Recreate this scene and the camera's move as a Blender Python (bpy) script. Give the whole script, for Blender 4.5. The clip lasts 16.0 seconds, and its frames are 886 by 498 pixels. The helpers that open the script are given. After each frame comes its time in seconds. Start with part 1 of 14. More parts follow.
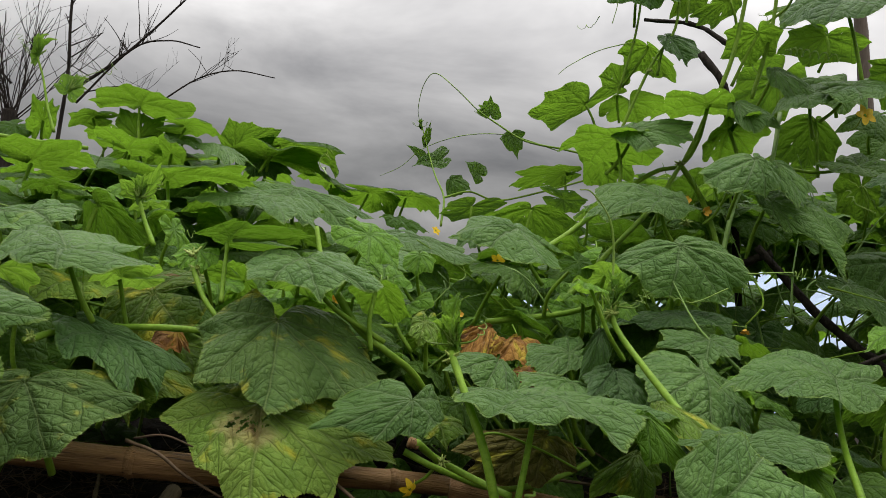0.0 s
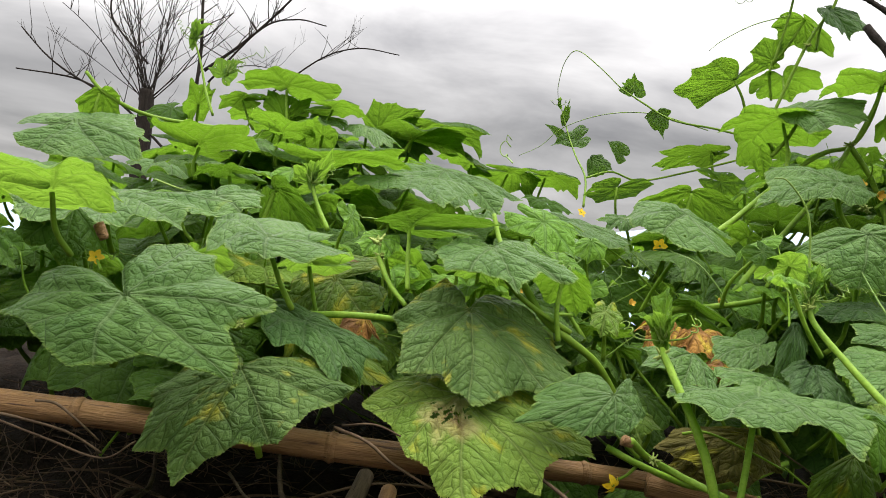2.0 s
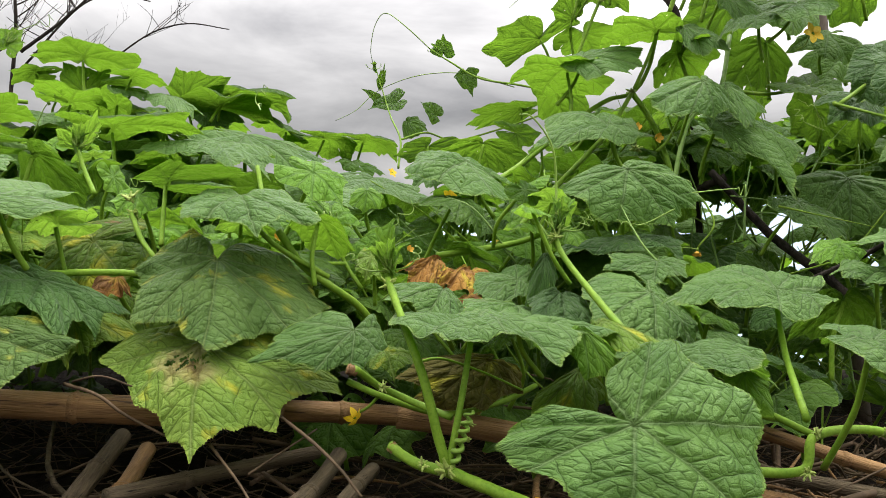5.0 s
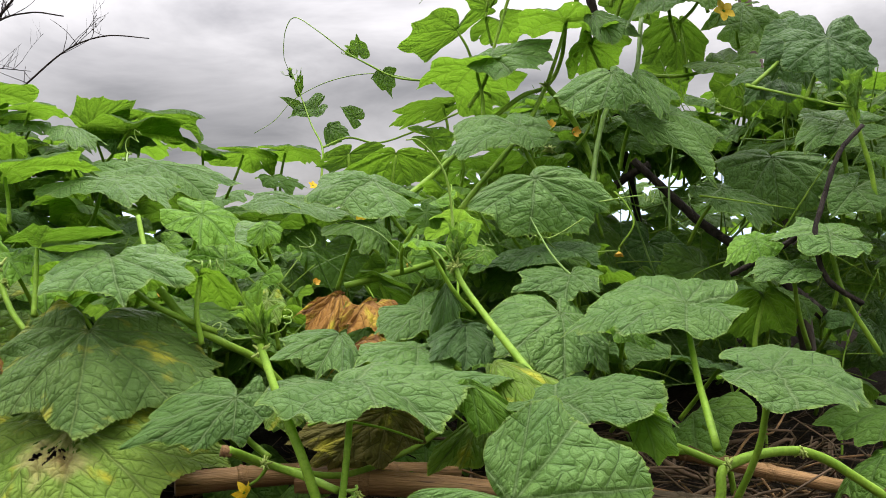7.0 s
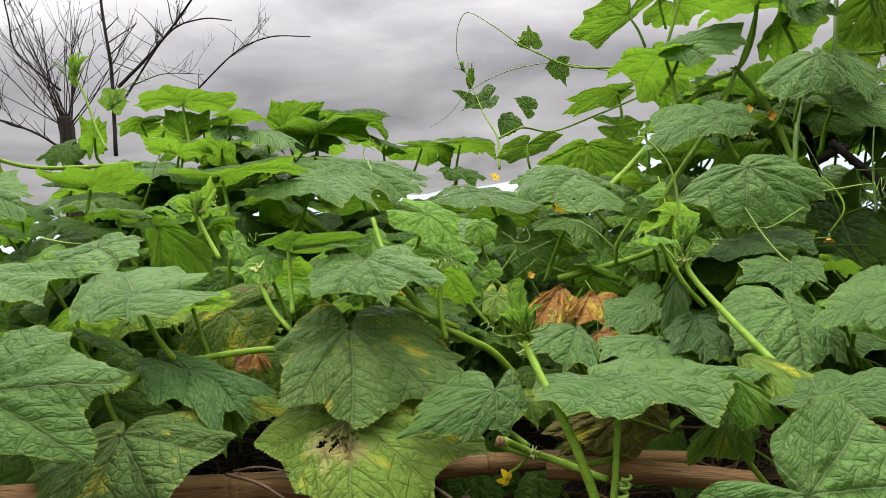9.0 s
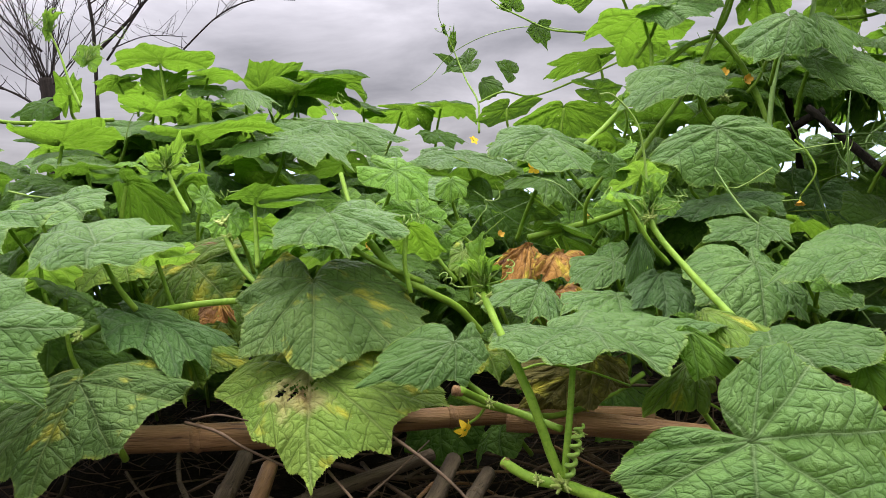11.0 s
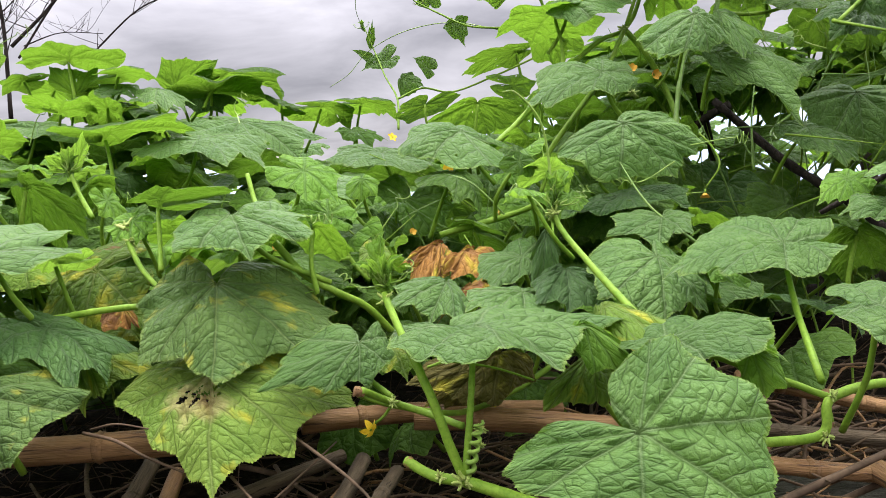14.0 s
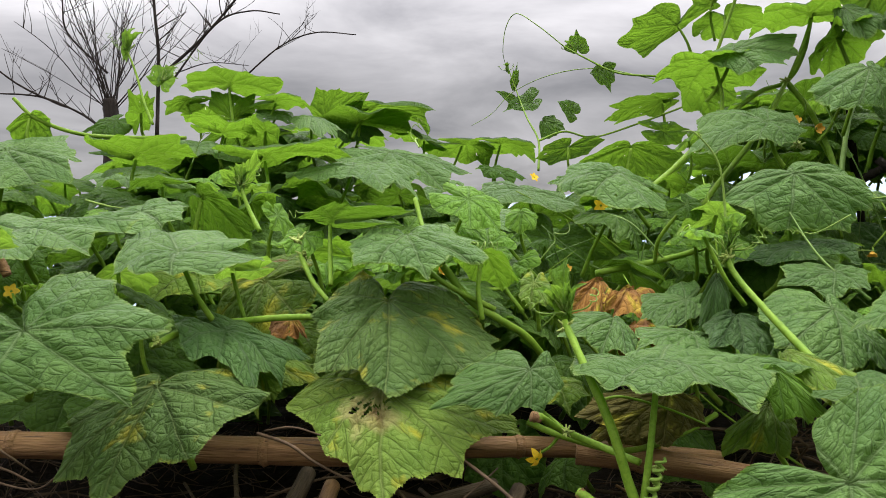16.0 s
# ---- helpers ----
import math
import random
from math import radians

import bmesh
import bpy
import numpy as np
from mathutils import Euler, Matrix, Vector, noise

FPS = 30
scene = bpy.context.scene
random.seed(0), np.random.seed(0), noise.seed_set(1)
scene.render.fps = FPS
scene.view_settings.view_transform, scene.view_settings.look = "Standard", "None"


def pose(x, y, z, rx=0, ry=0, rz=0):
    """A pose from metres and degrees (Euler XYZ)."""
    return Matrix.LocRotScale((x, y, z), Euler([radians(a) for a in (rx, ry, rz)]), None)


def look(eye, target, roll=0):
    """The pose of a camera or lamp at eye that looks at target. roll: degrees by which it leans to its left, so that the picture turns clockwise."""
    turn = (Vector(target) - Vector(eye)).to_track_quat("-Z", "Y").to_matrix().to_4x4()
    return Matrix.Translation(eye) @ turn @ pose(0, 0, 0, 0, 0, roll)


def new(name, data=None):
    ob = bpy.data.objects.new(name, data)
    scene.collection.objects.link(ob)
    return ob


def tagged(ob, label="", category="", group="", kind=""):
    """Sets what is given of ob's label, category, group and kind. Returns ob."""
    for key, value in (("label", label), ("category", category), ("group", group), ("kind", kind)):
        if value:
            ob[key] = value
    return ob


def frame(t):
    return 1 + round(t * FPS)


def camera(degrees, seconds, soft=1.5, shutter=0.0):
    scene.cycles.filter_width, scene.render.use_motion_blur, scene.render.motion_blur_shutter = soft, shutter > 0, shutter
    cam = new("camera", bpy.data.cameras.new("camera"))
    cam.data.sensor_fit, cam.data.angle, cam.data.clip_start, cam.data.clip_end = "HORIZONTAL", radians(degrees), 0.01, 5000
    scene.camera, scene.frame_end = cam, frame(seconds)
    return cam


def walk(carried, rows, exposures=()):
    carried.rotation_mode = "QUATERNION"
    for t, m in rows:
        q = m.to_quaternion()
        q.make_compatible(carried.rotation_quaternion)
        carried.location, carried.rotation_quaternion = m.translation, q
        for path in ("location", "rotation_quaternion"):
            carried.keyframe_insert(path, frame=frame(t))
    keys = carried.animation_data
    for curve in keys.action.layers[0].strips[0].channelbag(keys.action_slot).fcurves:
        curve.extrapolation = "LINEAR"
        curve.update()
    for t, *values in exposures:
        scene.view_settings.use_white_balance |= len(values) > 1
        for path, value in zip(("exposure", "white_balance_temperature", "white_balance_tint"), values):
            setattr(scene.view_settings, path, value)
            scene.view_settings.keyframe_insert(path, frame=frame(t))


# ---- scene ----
cam = camera(53.81, 16.0, soft=0.7, shutter=0.0)
PATH = [
    (0.0, look((-0.0000, 0.0000, 1.2000), (-0.0000, 0.9988, 1.2498), 5.690)),
    (0.5, look((0.0117, -0.0123, 1.2234), (0.0175, 0.9859, 1.2826), 5.998)),
    (1.0, look((0.0096, -0.0094, 1.2283), (0.0098, 0.9892, 1.2816), 6.099)),
    (1.5, look((-0.0381, -0.0084, 1.2246), (-0.0802, 0.9902, 1.2576), 6.349)),
    (2.0, look((-0.0814, 0.0027, 1.2069), (-0.1871, 0.9971, 1.2137), 6.350)),
    (2.5, look((-0.0953, 0.0071, 1.2034), (-0.2282, 0.9982, 1.1956), 6.003)),
    (3.0, look((-0.0574, 0.0039, 1.2003), (-0.1496, 0.9996, 1.1890), 4.952)),
    (3.5, look((-0.0501, 0.0008, 1.1934), (-0.1029, 0.9994, 1.1941), 4.230)),
    (4.0, look((-0.0369, 0.0176, 1.1919), (-0.0275, 1.0175, 1.2040), 3.520)),
    (4.5, look((-0.0099, 0.0259, 1.1854), (0.0286, 1.0251, 1.1944), 3.176)),
    (5.0, look((0.0337, 0.0059, 1.1828), (0.0624, 1.0054, 1.1804), 2.857)),
    (5.2, look((0.0866, 0.0081, 1.1884), (0.1237, 1.0074, 1.1852), 2.788)),
    (7.3, look((0.1009, 0.0469, 1.2410), (0.1510, 1.0449, 1.2036), -3.282)),
    (7.5, look((0.0831, 0.0425, 1.2448), (0.1195, 1.0410, 1.2052), -3.650)),
    (8.0, look((0.0439, 0.0363, 1.2549), (0.0563, 1.0354, 1.2160), -4.182)),
    (8.5, look((0.0128, 0.0210, 1.2634), (-0.0273, 1.0193, 1.2216), -4.592)),
    (8.7, look((0.0119, 0.0128, 1.2591), (-0.0583, 1.0094, 1.2151), -4.510)),
    (10.8, look((0.0081, 0.0149, 1.2553), (-0.0980, 1.0067, 1.1845), -3.497)),
    (11.0, look((0.0333, 0.0154, 1.2403), (-0.0421, 1.0094, 1.1612), -3.426)),
    (11.5, look((0.0832, 0.0116, 1.2316), (0.0945, 1.0074, 1.1409), -3.646)),
    (12.0, look((0.1032, 0.0126, 1.2328), (0.1620, 1.0056, 1.1300), -4.226)),
    (12.5, look((0.0738, 0.0129, 1.2320), (0.1217, 1.0054, 1.1196), -4.479)),
    (13.0, look((0.0546, 0.0182, 1.2289), (0.0855, 1.0111, 1.1138), -4.178)),
    (13.5, look((0.0467, 0.0127, 1.2385), (0.0551, 1.0072, 1.1342), -4.182)),
    (14.0, look((0.0601, 0.0161, 1.2423), (0.0558, 1.0120, 1.1520), -4.339)),
    (14.5, look((0.0522, 0.0038, 1.2418), (0.0333, 1.0016, 1.1775), -3.346)),
    (15.0, look((0.0123, -0.0058, 1.2297), (-0.0438, 0.9914, 1.1800), -1.629)),
    (15.5, look((-0.0073, -0.0037, 1.2232), (-0.0938, 0.9918, 1.1858), -0.279)),
    (16.0, look((-0.0027, 0.0097, 1.2285), (-0.1151, 1.0029, 1.1978), -0.364)),
]
EXPOSURES = [(0.0, -0.74, 6600, 9), (0.5, -0.86, 6650, 9), (1.0, -0.92, 6650, 9), (1.5, -0.70, 6650, 9), (2.0, 0.0, 6600, 10), (3.5, -0.02, 6600, 10), (4.0, -0.38, 6600, 10),
             (4.5, -0.12, 6600, 10), (5.2, 0.08, 6600, 10), (7.3, 0.10, 6500, 13), (8.7, -0.04, 6550, 13), (10.8, 0.10, 6350, 17), (11.5, 0.64, 6150, 21),
             (13.5, 0.63, 6150, 21), (14.0, 0.40, 6250, 18), (15.0, 0.03, 6400, 15), (16.0, -0.08, 6450, 13)]
walk(cam, PATH, EXPOSURES)


# ---- world and sun ----
def overcast_world():
    world = bpy.data.worlds.new("overcast_sky")
    scene.world = world
    world.use_nodes = True
    nt = world.node_tree
    nt.nodes.clear()
    N, L = nt.nodes.new, nt.links.new
    out = N("ShaderNodeOutputWorld")
    bg = N("ShaderNodeBackground")
    sky = N("ShaderNodeTexSky")
    sky.sky_type = "NISHITA"
    sky.sun_disc = False
    sky.sun_elevation, sky.sun_rotation = radians(75), radians(16)
    tc = N("ShaderNodeTexCoord")
    sep = N("ShaderNodeSeparateXYZ")
    L(tc.outputs["Generated"], sep.inputs[0])
    # cloud layer seen in perspective: the view direction divided by its height
    lift = N("ShaderNodeMath")
    lift.operation = "ADD"
    lift.inputs[1].default_value = 0.22
    up = N("ShaderNodeMath")
    up.operation = "MAXIMUM"
    up.inputs[1].default_value = 0.0
    L(sep.outputs[2], up.inputs[0])
    L(up.outputs[0], lift.inputs[0])
    div = N("ShaderNodeVectorMath")
    div.operation = "DIVIDE"
    comb = N("ShaderNodeCombineXYZ")
    for i in range(3):
        L(lift.outputs[0], comb.inputs[i])
    L(tc.outputs["Generated"], div.inputs[0])
    L(comb.outputs[0], div.inputs[1])
    big = N("ShaderNodeTexNoise")
    big.inputs["Scale"].default_value = 1.5
    big.inputs["Detail"].default_value = 6
    big.inputs["Roughness"].default_value = 0.55
    big.inputs["Distortion"].default_value = 0.35
    L(div.outputs[0], big.inputs["Vector"])
    ramp = N("ShaderNodeValToRGB")
    ramp.color_ramp.elements[0].position, ramp.color_ramp.elements[0].color = 0.30, (0.34, 0.335, 0.345, 1)
    ramp.color_ramp.elements[1].position, ramp.color_ramp.elements[1].color = 0.72, (0.86, 0.845, 0.85, 1)
    mid = ramp.color_ramp.elements.new(0.5)
    mid.color = (0.59, 0.58, 0.585, 1)
    L(big.outputs["Fac"], ramp.inputs[0])
    # overhead sky is raised to about thirteen times the horizon, to light the leaves
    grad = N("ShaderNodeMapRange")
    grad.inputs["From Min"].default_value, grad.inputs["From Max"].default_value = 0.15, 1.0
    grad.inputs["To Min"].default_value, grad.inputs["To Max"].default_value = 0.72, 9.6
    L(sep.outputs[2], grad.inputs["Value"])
    # and dimmed behind the camera, away from the veiled sun, to darken leaf fronts
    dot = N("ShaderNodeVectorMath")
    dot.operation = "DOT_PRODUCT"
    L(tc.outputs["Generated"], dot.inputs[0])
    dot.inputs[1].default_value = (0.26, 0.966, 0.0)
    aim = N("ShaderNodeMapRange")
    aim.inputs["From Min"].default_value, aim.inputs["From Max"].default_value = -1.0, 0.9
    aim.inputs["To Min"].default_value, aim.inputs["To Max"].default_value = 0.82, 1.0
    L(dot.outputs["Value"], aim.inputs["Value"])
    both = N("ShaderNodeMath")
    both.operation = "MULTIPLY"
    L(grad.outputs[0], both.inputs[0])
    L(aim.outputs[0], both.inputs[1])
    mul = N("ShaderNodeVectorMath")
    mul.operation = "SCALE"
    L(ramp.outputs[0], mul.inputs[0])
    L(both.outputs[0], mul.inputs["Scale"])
    dim = N("ShaderNodeVectorMath")
    dim.operation = "SCALE"
    dim.inputs["Scale"].default_value = 0.008
    L(sky.outputs[0], dim.inputs[0])
    add = N("ShaderNodeVectorMath")
    add.operation = "ADD"
    L(mul.outputs[0], add.inputs[0])
    L(dim.outputs[0], add.inputs[1])
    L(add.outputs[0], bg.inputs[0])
    bg.inputs[1].default_value = 1.0
    L(bg.outputs[0], out.inputs[0])


overcast_world()
sun = new("sun", bpy.data.lights.new("sun", "SUN"))
sun.data.energy, sun.data.angle, sun.data.color = 2.5, radians(40), (1.0, 0.98, 0.94)
sun.matrix_world = look((0.6, 1.2, 5.0), (0, 0, 0))


# ---- materials ----
class Nodes:
    """A small helper to wire one material."""

    def __init__(self, name):
        self.mat = bpy.data.materials.new(name)
        self.mat.use_nodes = True
        self.tree = self.mat.node_tree
        self.tree.nodes.clear()
        self.out = self.add("ShaderNodeOutputMaterial")

    def add(self, kind, **inputs):
        n = self.tree.nodes.new(kind)
        for k, v in inputs.items():
            self.set(n, k.replace("_", " "), v)
        return n

    def set(self, n, key, v):
        sock = n.inputs[int(key)] if key.isdigit() else n.inputs[key]
        if isinstance(v, bpy.types.NodeSocket):
            self.tree.links.new(v, sock)
        else:
            sock.default_value = v

    def math(self, op, a, b=0.0, c=0.0, clamp=False):
        n = self.add("ShaderNodeMath")
        n.operation, n.use_clamp = op, clamp
        for i, v in enumerate((a, b, c)):
            self.set(n, str(i), v)
        return n.outputs[0]

    def span(self, v, a, b, lo=0.0, hi=1.0):
        n = self.add("ShaderNodeMapRange", Value=v, From_Min=a, From_Max=b, To_Min=lo, To_Max=hi)
        return n.outputs[0]

    def mix(self, fac, a, b):
        n = self.tree.nodes.new("ShaderNodeMix")
        n.data_type = "RGBA"
        for i, v in ((0, fac), (6, a), (7, b)):
            if isinstance(v, bpy.types.NodeSocket):
                self.tree.links.new(v, n.inputs[i])
            else:
                n.inputs[i].default_value = v if i == 0 else (*v, 1.0)
        return n.outputs[2]

    def noise(self, vec, scale, detail=4.0, rough=0.55):
        return self.add("ShaderNodeTexNoise", Vector=vec, Scale=scale, Detail=detail, Roughness=rough).outputs["Fac"]


def leaf_material(name, deep, light, vein, yellow=0.0, brown=0.0, thin=0.3, through_col=(0.16, 0.36, 0.03), gloss=0.46, spec=0.13, stain=None):
    """Blade of a leaf. UV holds the flat blade in metres, the petiole joint at the origin and the tip along +u."""
    m = Nodes(name)
    flat_map = m.add("ShaderNodeUVMap")
    flat_map.uv_map = "UVMap"
    uv = flat_map.outputs[0]
    rim_map = m.add("ShaderNodeUVMap")
    rim_map.uv_map = "Rim"
    rho = m.add("ShaderNodeSeparateXYZ", Vector=rim_map.outputs[0]).outputs[0]
    sep = m.add("ShaderNodeSeparateXYZ", Vector=uv)
    u, v = sep.outputs[0], sep.outputs[1]
    rnd = m.add("ShaderNodeObjectInfo").outputs["Random"]
    shift = m.add("ShaderNodeVectorMath")
    shift.operation = "ADD"
    m.set(shift, "0", uv)
    m.set(shift, "1", m.add("ShaderNodeCombineXYZ", X=m.math("MULTIPLY", rnd, 7.3), Y=m.math("MULTIPLY", rnd, 3.1)).outputs[0])
    pos = shift.outputs[0]
    wob = m.math("MULTIPLY_ADD", m.noise(pos, 24.0, 2.0), 0.12, -0.06)
    # nearest of the main veins that fan out every 42 degrees
    ang = m.math("ADD", m.math("ARCTAN2", v, u), wob)
    step = radians(42)
    near = m.math("MULTIPLY", m.math("ROUND", m.math("DIVIDE", ang, step)), step)
    loc = m.math("SUBTRACT", ang, near)
    rad = m.math("SQRT", m.math("ADD", m.math("MULTIPLY", u, u), m.math("MULTIPLY", v, v)))
    along = m.math("MULTIPLY", rad, m.math("COSINE", loc))
    across = m.math("MULTIPLY", rad, m.math("SINE", loc))
    off = m.math("ABSOLUTE", across)
    main = m.span(off, 0.0003, 0.0011, 1.0, 0.0)
    # side veins leave the main ones at a slant and curve to the tip, with a net of swollen cells between them
    bend = m.math("MULTIPLY_ADD", m.noise(pos, 45.0, 2.0), 0.0060, -0.0030)
    arc = m.math("MULTIPLY_ADD", m.math("MULTIPLY", off, off), 5.0, m.math("MULTIPLY", off, 0.58))
    turn = m.math("MULTIPLY", m.math("GREATER_THAN", across, 0.0), 0.0072)
    slant = m.math("ADD", m.math("ADD", m.math("SUBTRACT", along, arc), turn), bend)
    chev = m.math("FRACT", m.math("DIVIDE", slant, 0.0150))
    gap = m.math("SUBTRACT", 0.5, m.math("ABSOLUTE", m.math("SUBTRACT", chev, 0.5)))
    side = m.span(gap, 0.008, 0.050, 1.0, 0.0)
    wander = m.add("ShaderNodeTexNoise", Vector=pos, Scale=130.0, Detail=1.0)
    cells = m.add("ShaderNodeVectorMath")
    cells.operation = "MULTIPLY_ADD"
    m.set(cells, "0", wander.outputs["Color"])
    m.set(cells, "1", (0.005, 0.005, 0.0))
    m.set(cells, "2", pos)
    cells = cells.outputs[0]
    vor = m.add("ShaderNodeTexVoronoi", Vector=cells, Scale=150.0, Randomness=0.9)
    vor.voronoi_dimensions, vor.feature = "2D", "DISTANCE_TO_EDGE"
    net = m.span(vor.outputs[0], 0.0, 0.060, 1.0, 0.0)
    vor2 = m.add("ShaderNodeTexVoronoi", Vector=cells, Scale=520.0)
    vor2.voronoi_dimensions, vor2.feature = "2D", "DISTANCE_TO_EDGE"
    fine = m.span(vor2.outputs[0], 0.0, 0.16, 1.0, 0.0)
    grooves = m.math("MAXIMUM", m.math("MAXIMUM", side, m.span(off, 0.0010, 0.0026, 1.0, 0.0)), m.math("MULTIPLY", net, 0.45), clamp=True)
    blot = m.noise(pos, 22.0, 5.0, 0.6)
    col = m.mix(m.span(blot, 0.3, 0.7), deep, light)
    col = m.mix(m.math("MULTIPLY", rnd, 0.50), col, tuple(0.55 * c for c in deep))
    # darker vein pattern, with the shade of the grooves put into the colour
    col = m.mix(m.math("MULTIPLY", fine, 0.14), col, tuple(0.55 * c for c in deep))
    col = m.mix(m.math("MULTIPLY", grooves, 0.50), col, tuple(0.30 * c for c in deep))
    col = m.mix(m.math("MULTIPLY", main, 0.40), col, vein)
    speck = m.span(m.noise(pos, 260.0, 2.0, 0.7), 0.70, 0.76)
    col = m.mix(m.math("MULTIPLY", speck, 0.5), col, (0.30, 0.34, 0.14))
    if yellow:
        patch = m.span(m.noise(pos, 26.0, 4.0, 0.6), 0.62 - 0.12 * yellow, 0.72 - 0.06 * yellow)
        patch = m.math("MULTIPLY", patch, m.math("SUBTRACT", 1.0, m.math("MULTIPLY", grooves, 0.7)))
        col = m.mix(m.math("MULTIPLY", patch, 0.80), col, (0.46, 0.42, 0.03))
    if stain:
        su, sv, sr = stain
        du, dv = m.math("SUBTRACT", u, su), m.math("SUBTRACT", v, sv)
        far = m.math("SQRT", m.math("ADD", m.math("MULTIPLY", du, du), m.math("MULTIPLY", dv, dv)))
        far = m.math("ADD", far, m.math("MULTIPLY_ADD", m.noise(pos, 55.0), 0.060, -0.030))
        col = m.mix(m.span(far, 0.6 * sr, 1.1 * sr, 0.70, 0.0), col, (0.34, 0.31, 0.12))
        col = m.mix(m.math("MULTIPLY", m.span(far, 0.35 * sr, 0.85 * sr, 1.0, 0.0), m.span(m.noise(pos, 110.0, 4.0), 0.40, 0.60)), col, (0.13, 0.085, 0.035))
    edge = m.math("MULTIPLY", m.span(m.math("ADD", rho, m.math("MULTIPLY_ADD", m.noise(pos, 60.0), 0.06, -0.03)), 0.965, 1.0), 0.22)
    col = m.mix(edge, col, tuple(min(0.5, 1.3 * a + 0.01) for a in (vein[0], vein[1] * 0.9, 0.03)))
    if brown:
        dead = m.span(m.noise(pos, 19.0, 6.0, 0.65), 0.72 - 0.3 * brown, 0.76 - 0.3 * brown)
        col = m.mix(dead, col, m.mix(m.noise(pos, 160.0), (0.05, 0.022, 0.012), (0.26, 0.13, 0.05)))
    puff = m.span(vor.outputs[0], 0.0, 0.30)
    swell = m.math("SQRT", m.span(gap, 0.0, 0.30))
    deepv = m.math("SQRT", m.span(off, 0.0, 0.0045))
    height = m.math("MULTIPLY", m.math("MULTIPLY_ADD", m.math("SQRT", puff), 0.45, 0.55), m.math("MULTIPLY_ADD", m.math("MULTIPLY", swell, deepv), 0.80, 0.20))
    height = m.math("ADD", height, m.math("MULTIPLY", fine, -0.10))
    height = m.math("ADD", height, m.math("MULTIPLY", m.noise(pos, 700.0, 2.0), 0.08))
    bump = m.add("ShaderNodeBump", Strength=1.0, Distance=0.0034, Height=height).outputs[0]
    rough = m.span(m.noise(pos, 300.0, 3.0), 0.3, 0.7, gloss - 0.05, gloss + 0.14)
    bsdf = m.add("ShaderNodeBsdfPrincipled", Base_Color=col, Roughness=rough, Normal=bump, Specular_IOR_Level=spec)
    glow = m.mix(m.span(blot, 0.3, 0.7), tuple(0.72 * c for c in through_col), through_col)
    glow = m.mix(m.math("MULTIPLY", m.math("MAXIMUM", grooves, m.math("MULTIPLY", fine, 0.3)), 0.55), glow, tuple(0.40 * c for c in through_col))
    glow = m.mix(m.math("MULTIPLY", rnd, 0.45), glow, tuple(0.45 * c for c in through_col))
    glow = m.mix(edge, glow, tuple(min(0.7, 1.5 * c) for c in through_col))
    if yellow or brown:
        glow = m.mix(0.5, glow, col)
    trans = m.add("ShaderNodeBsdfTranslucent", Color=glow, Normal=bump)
    both = m.add("ShaderNodeMixShader", Fac=thin)
    m.set(both, "1", bsdf.outputs[0])
    m.set(both, "2", trans.outputs[0])
    m.set(m.out, "Surface", both.outputs[0])
    return m.mat


MATURE = leaf_material("leaf_mature", (0.060, 0.138, 0.018), (0.118, 0.222, 0.036), (0.17, 0.29, 0.08), thin=0.42, through_col=(0.145, 0.300, 0.020))
# paler, bluer green: part of the sky's sheen is put into the colour
SILVERY = leaf_material("leaf_sky_sheen_green", (0.072, 0.160, 0.032), (0.138, 0.250, 0.060), (0.25, 0.36, 0.14), thin=0.28, through_col=(0.20, 0.42, 0.03), gloss=0.45, spec=0.17)
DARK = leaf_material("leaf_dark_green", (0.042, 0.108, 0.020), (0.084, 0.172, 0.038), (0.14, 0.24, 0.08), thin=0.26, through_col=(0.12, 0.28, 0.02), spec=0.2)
DULL = leaf_material("leaf_dull_olive", (0.070, 0.145, 0.026), (0.132, 0.222, 0.050), (0.20, 0.28, 0.08), yellow=0.45, thin=0.24, through_col=(0.22, 0.38, 0.03), spec=0.2)
THIN = leaf_material("leaf_thin", (0.054, 0.132, 0.014), (0.098, 0.208, 0.024), (0.15, 0.28, 0.05), thin=0.56, through_col=(0.175, 0.345, 0.022))
YOUNG = leaf_material("leaf_young", (0.130, 0.290, 0.030), (0.210, 0.400, 0.055), (0.24, 0.42, 0.12), thin=0.45, through_col=(0.30, 0.54, 0.05))
OLD = leaf_material("leaf_yellowing", (0.115, 0.225, 0.022), (0.210, 0.330, 0.048), (0.26, 0.35, 0.08), yellow=0.65, brown=0.06, thin=0.32, through_col=(0.32, 0.50, 0.02))
BLOTCHED = leaf_material("leaf_blotched", (0.070, 0.150, 0.015), (0.140, 0.210, 0.026), (0.22, 0.27, 0.07), yellow=0.9, brown=0.35, thin=0.3, through_col=(0.30, 0.46, 0.02))
MOSSY = leaf_material("leaf_rotting_olive", (0.070, 0.062, 0.014), (0.190, 0.165, 0.032), (0.16, 0.14, 0.04), yellow=0.55, brown=0.42, thin=0.15, through_col=(0.22, 0.18, 0.03), gloss=0.65)
HOLED = leaf_material("leaf_yellowing_stained", (0.115, 0.205, 0.026), (0.200, 0.300, 0.050), (0.26, 0.33, 0.09), yellow=0.45, thin=0.28, through_col=(0.30, 0.44, 0.03),
                      stain=(0.030, -0.013, 0.026))
DRY = leaf_material("leaf_dead", (0.200, 0.085, 0.020), (0.420, 0.230, 0.048), (0.24, 0.12, 0.04), yellow=0.80, brown=0.42, thin=0.12,
                    through_col=(0.30, 0.14, 0.04), gloss=0.7)


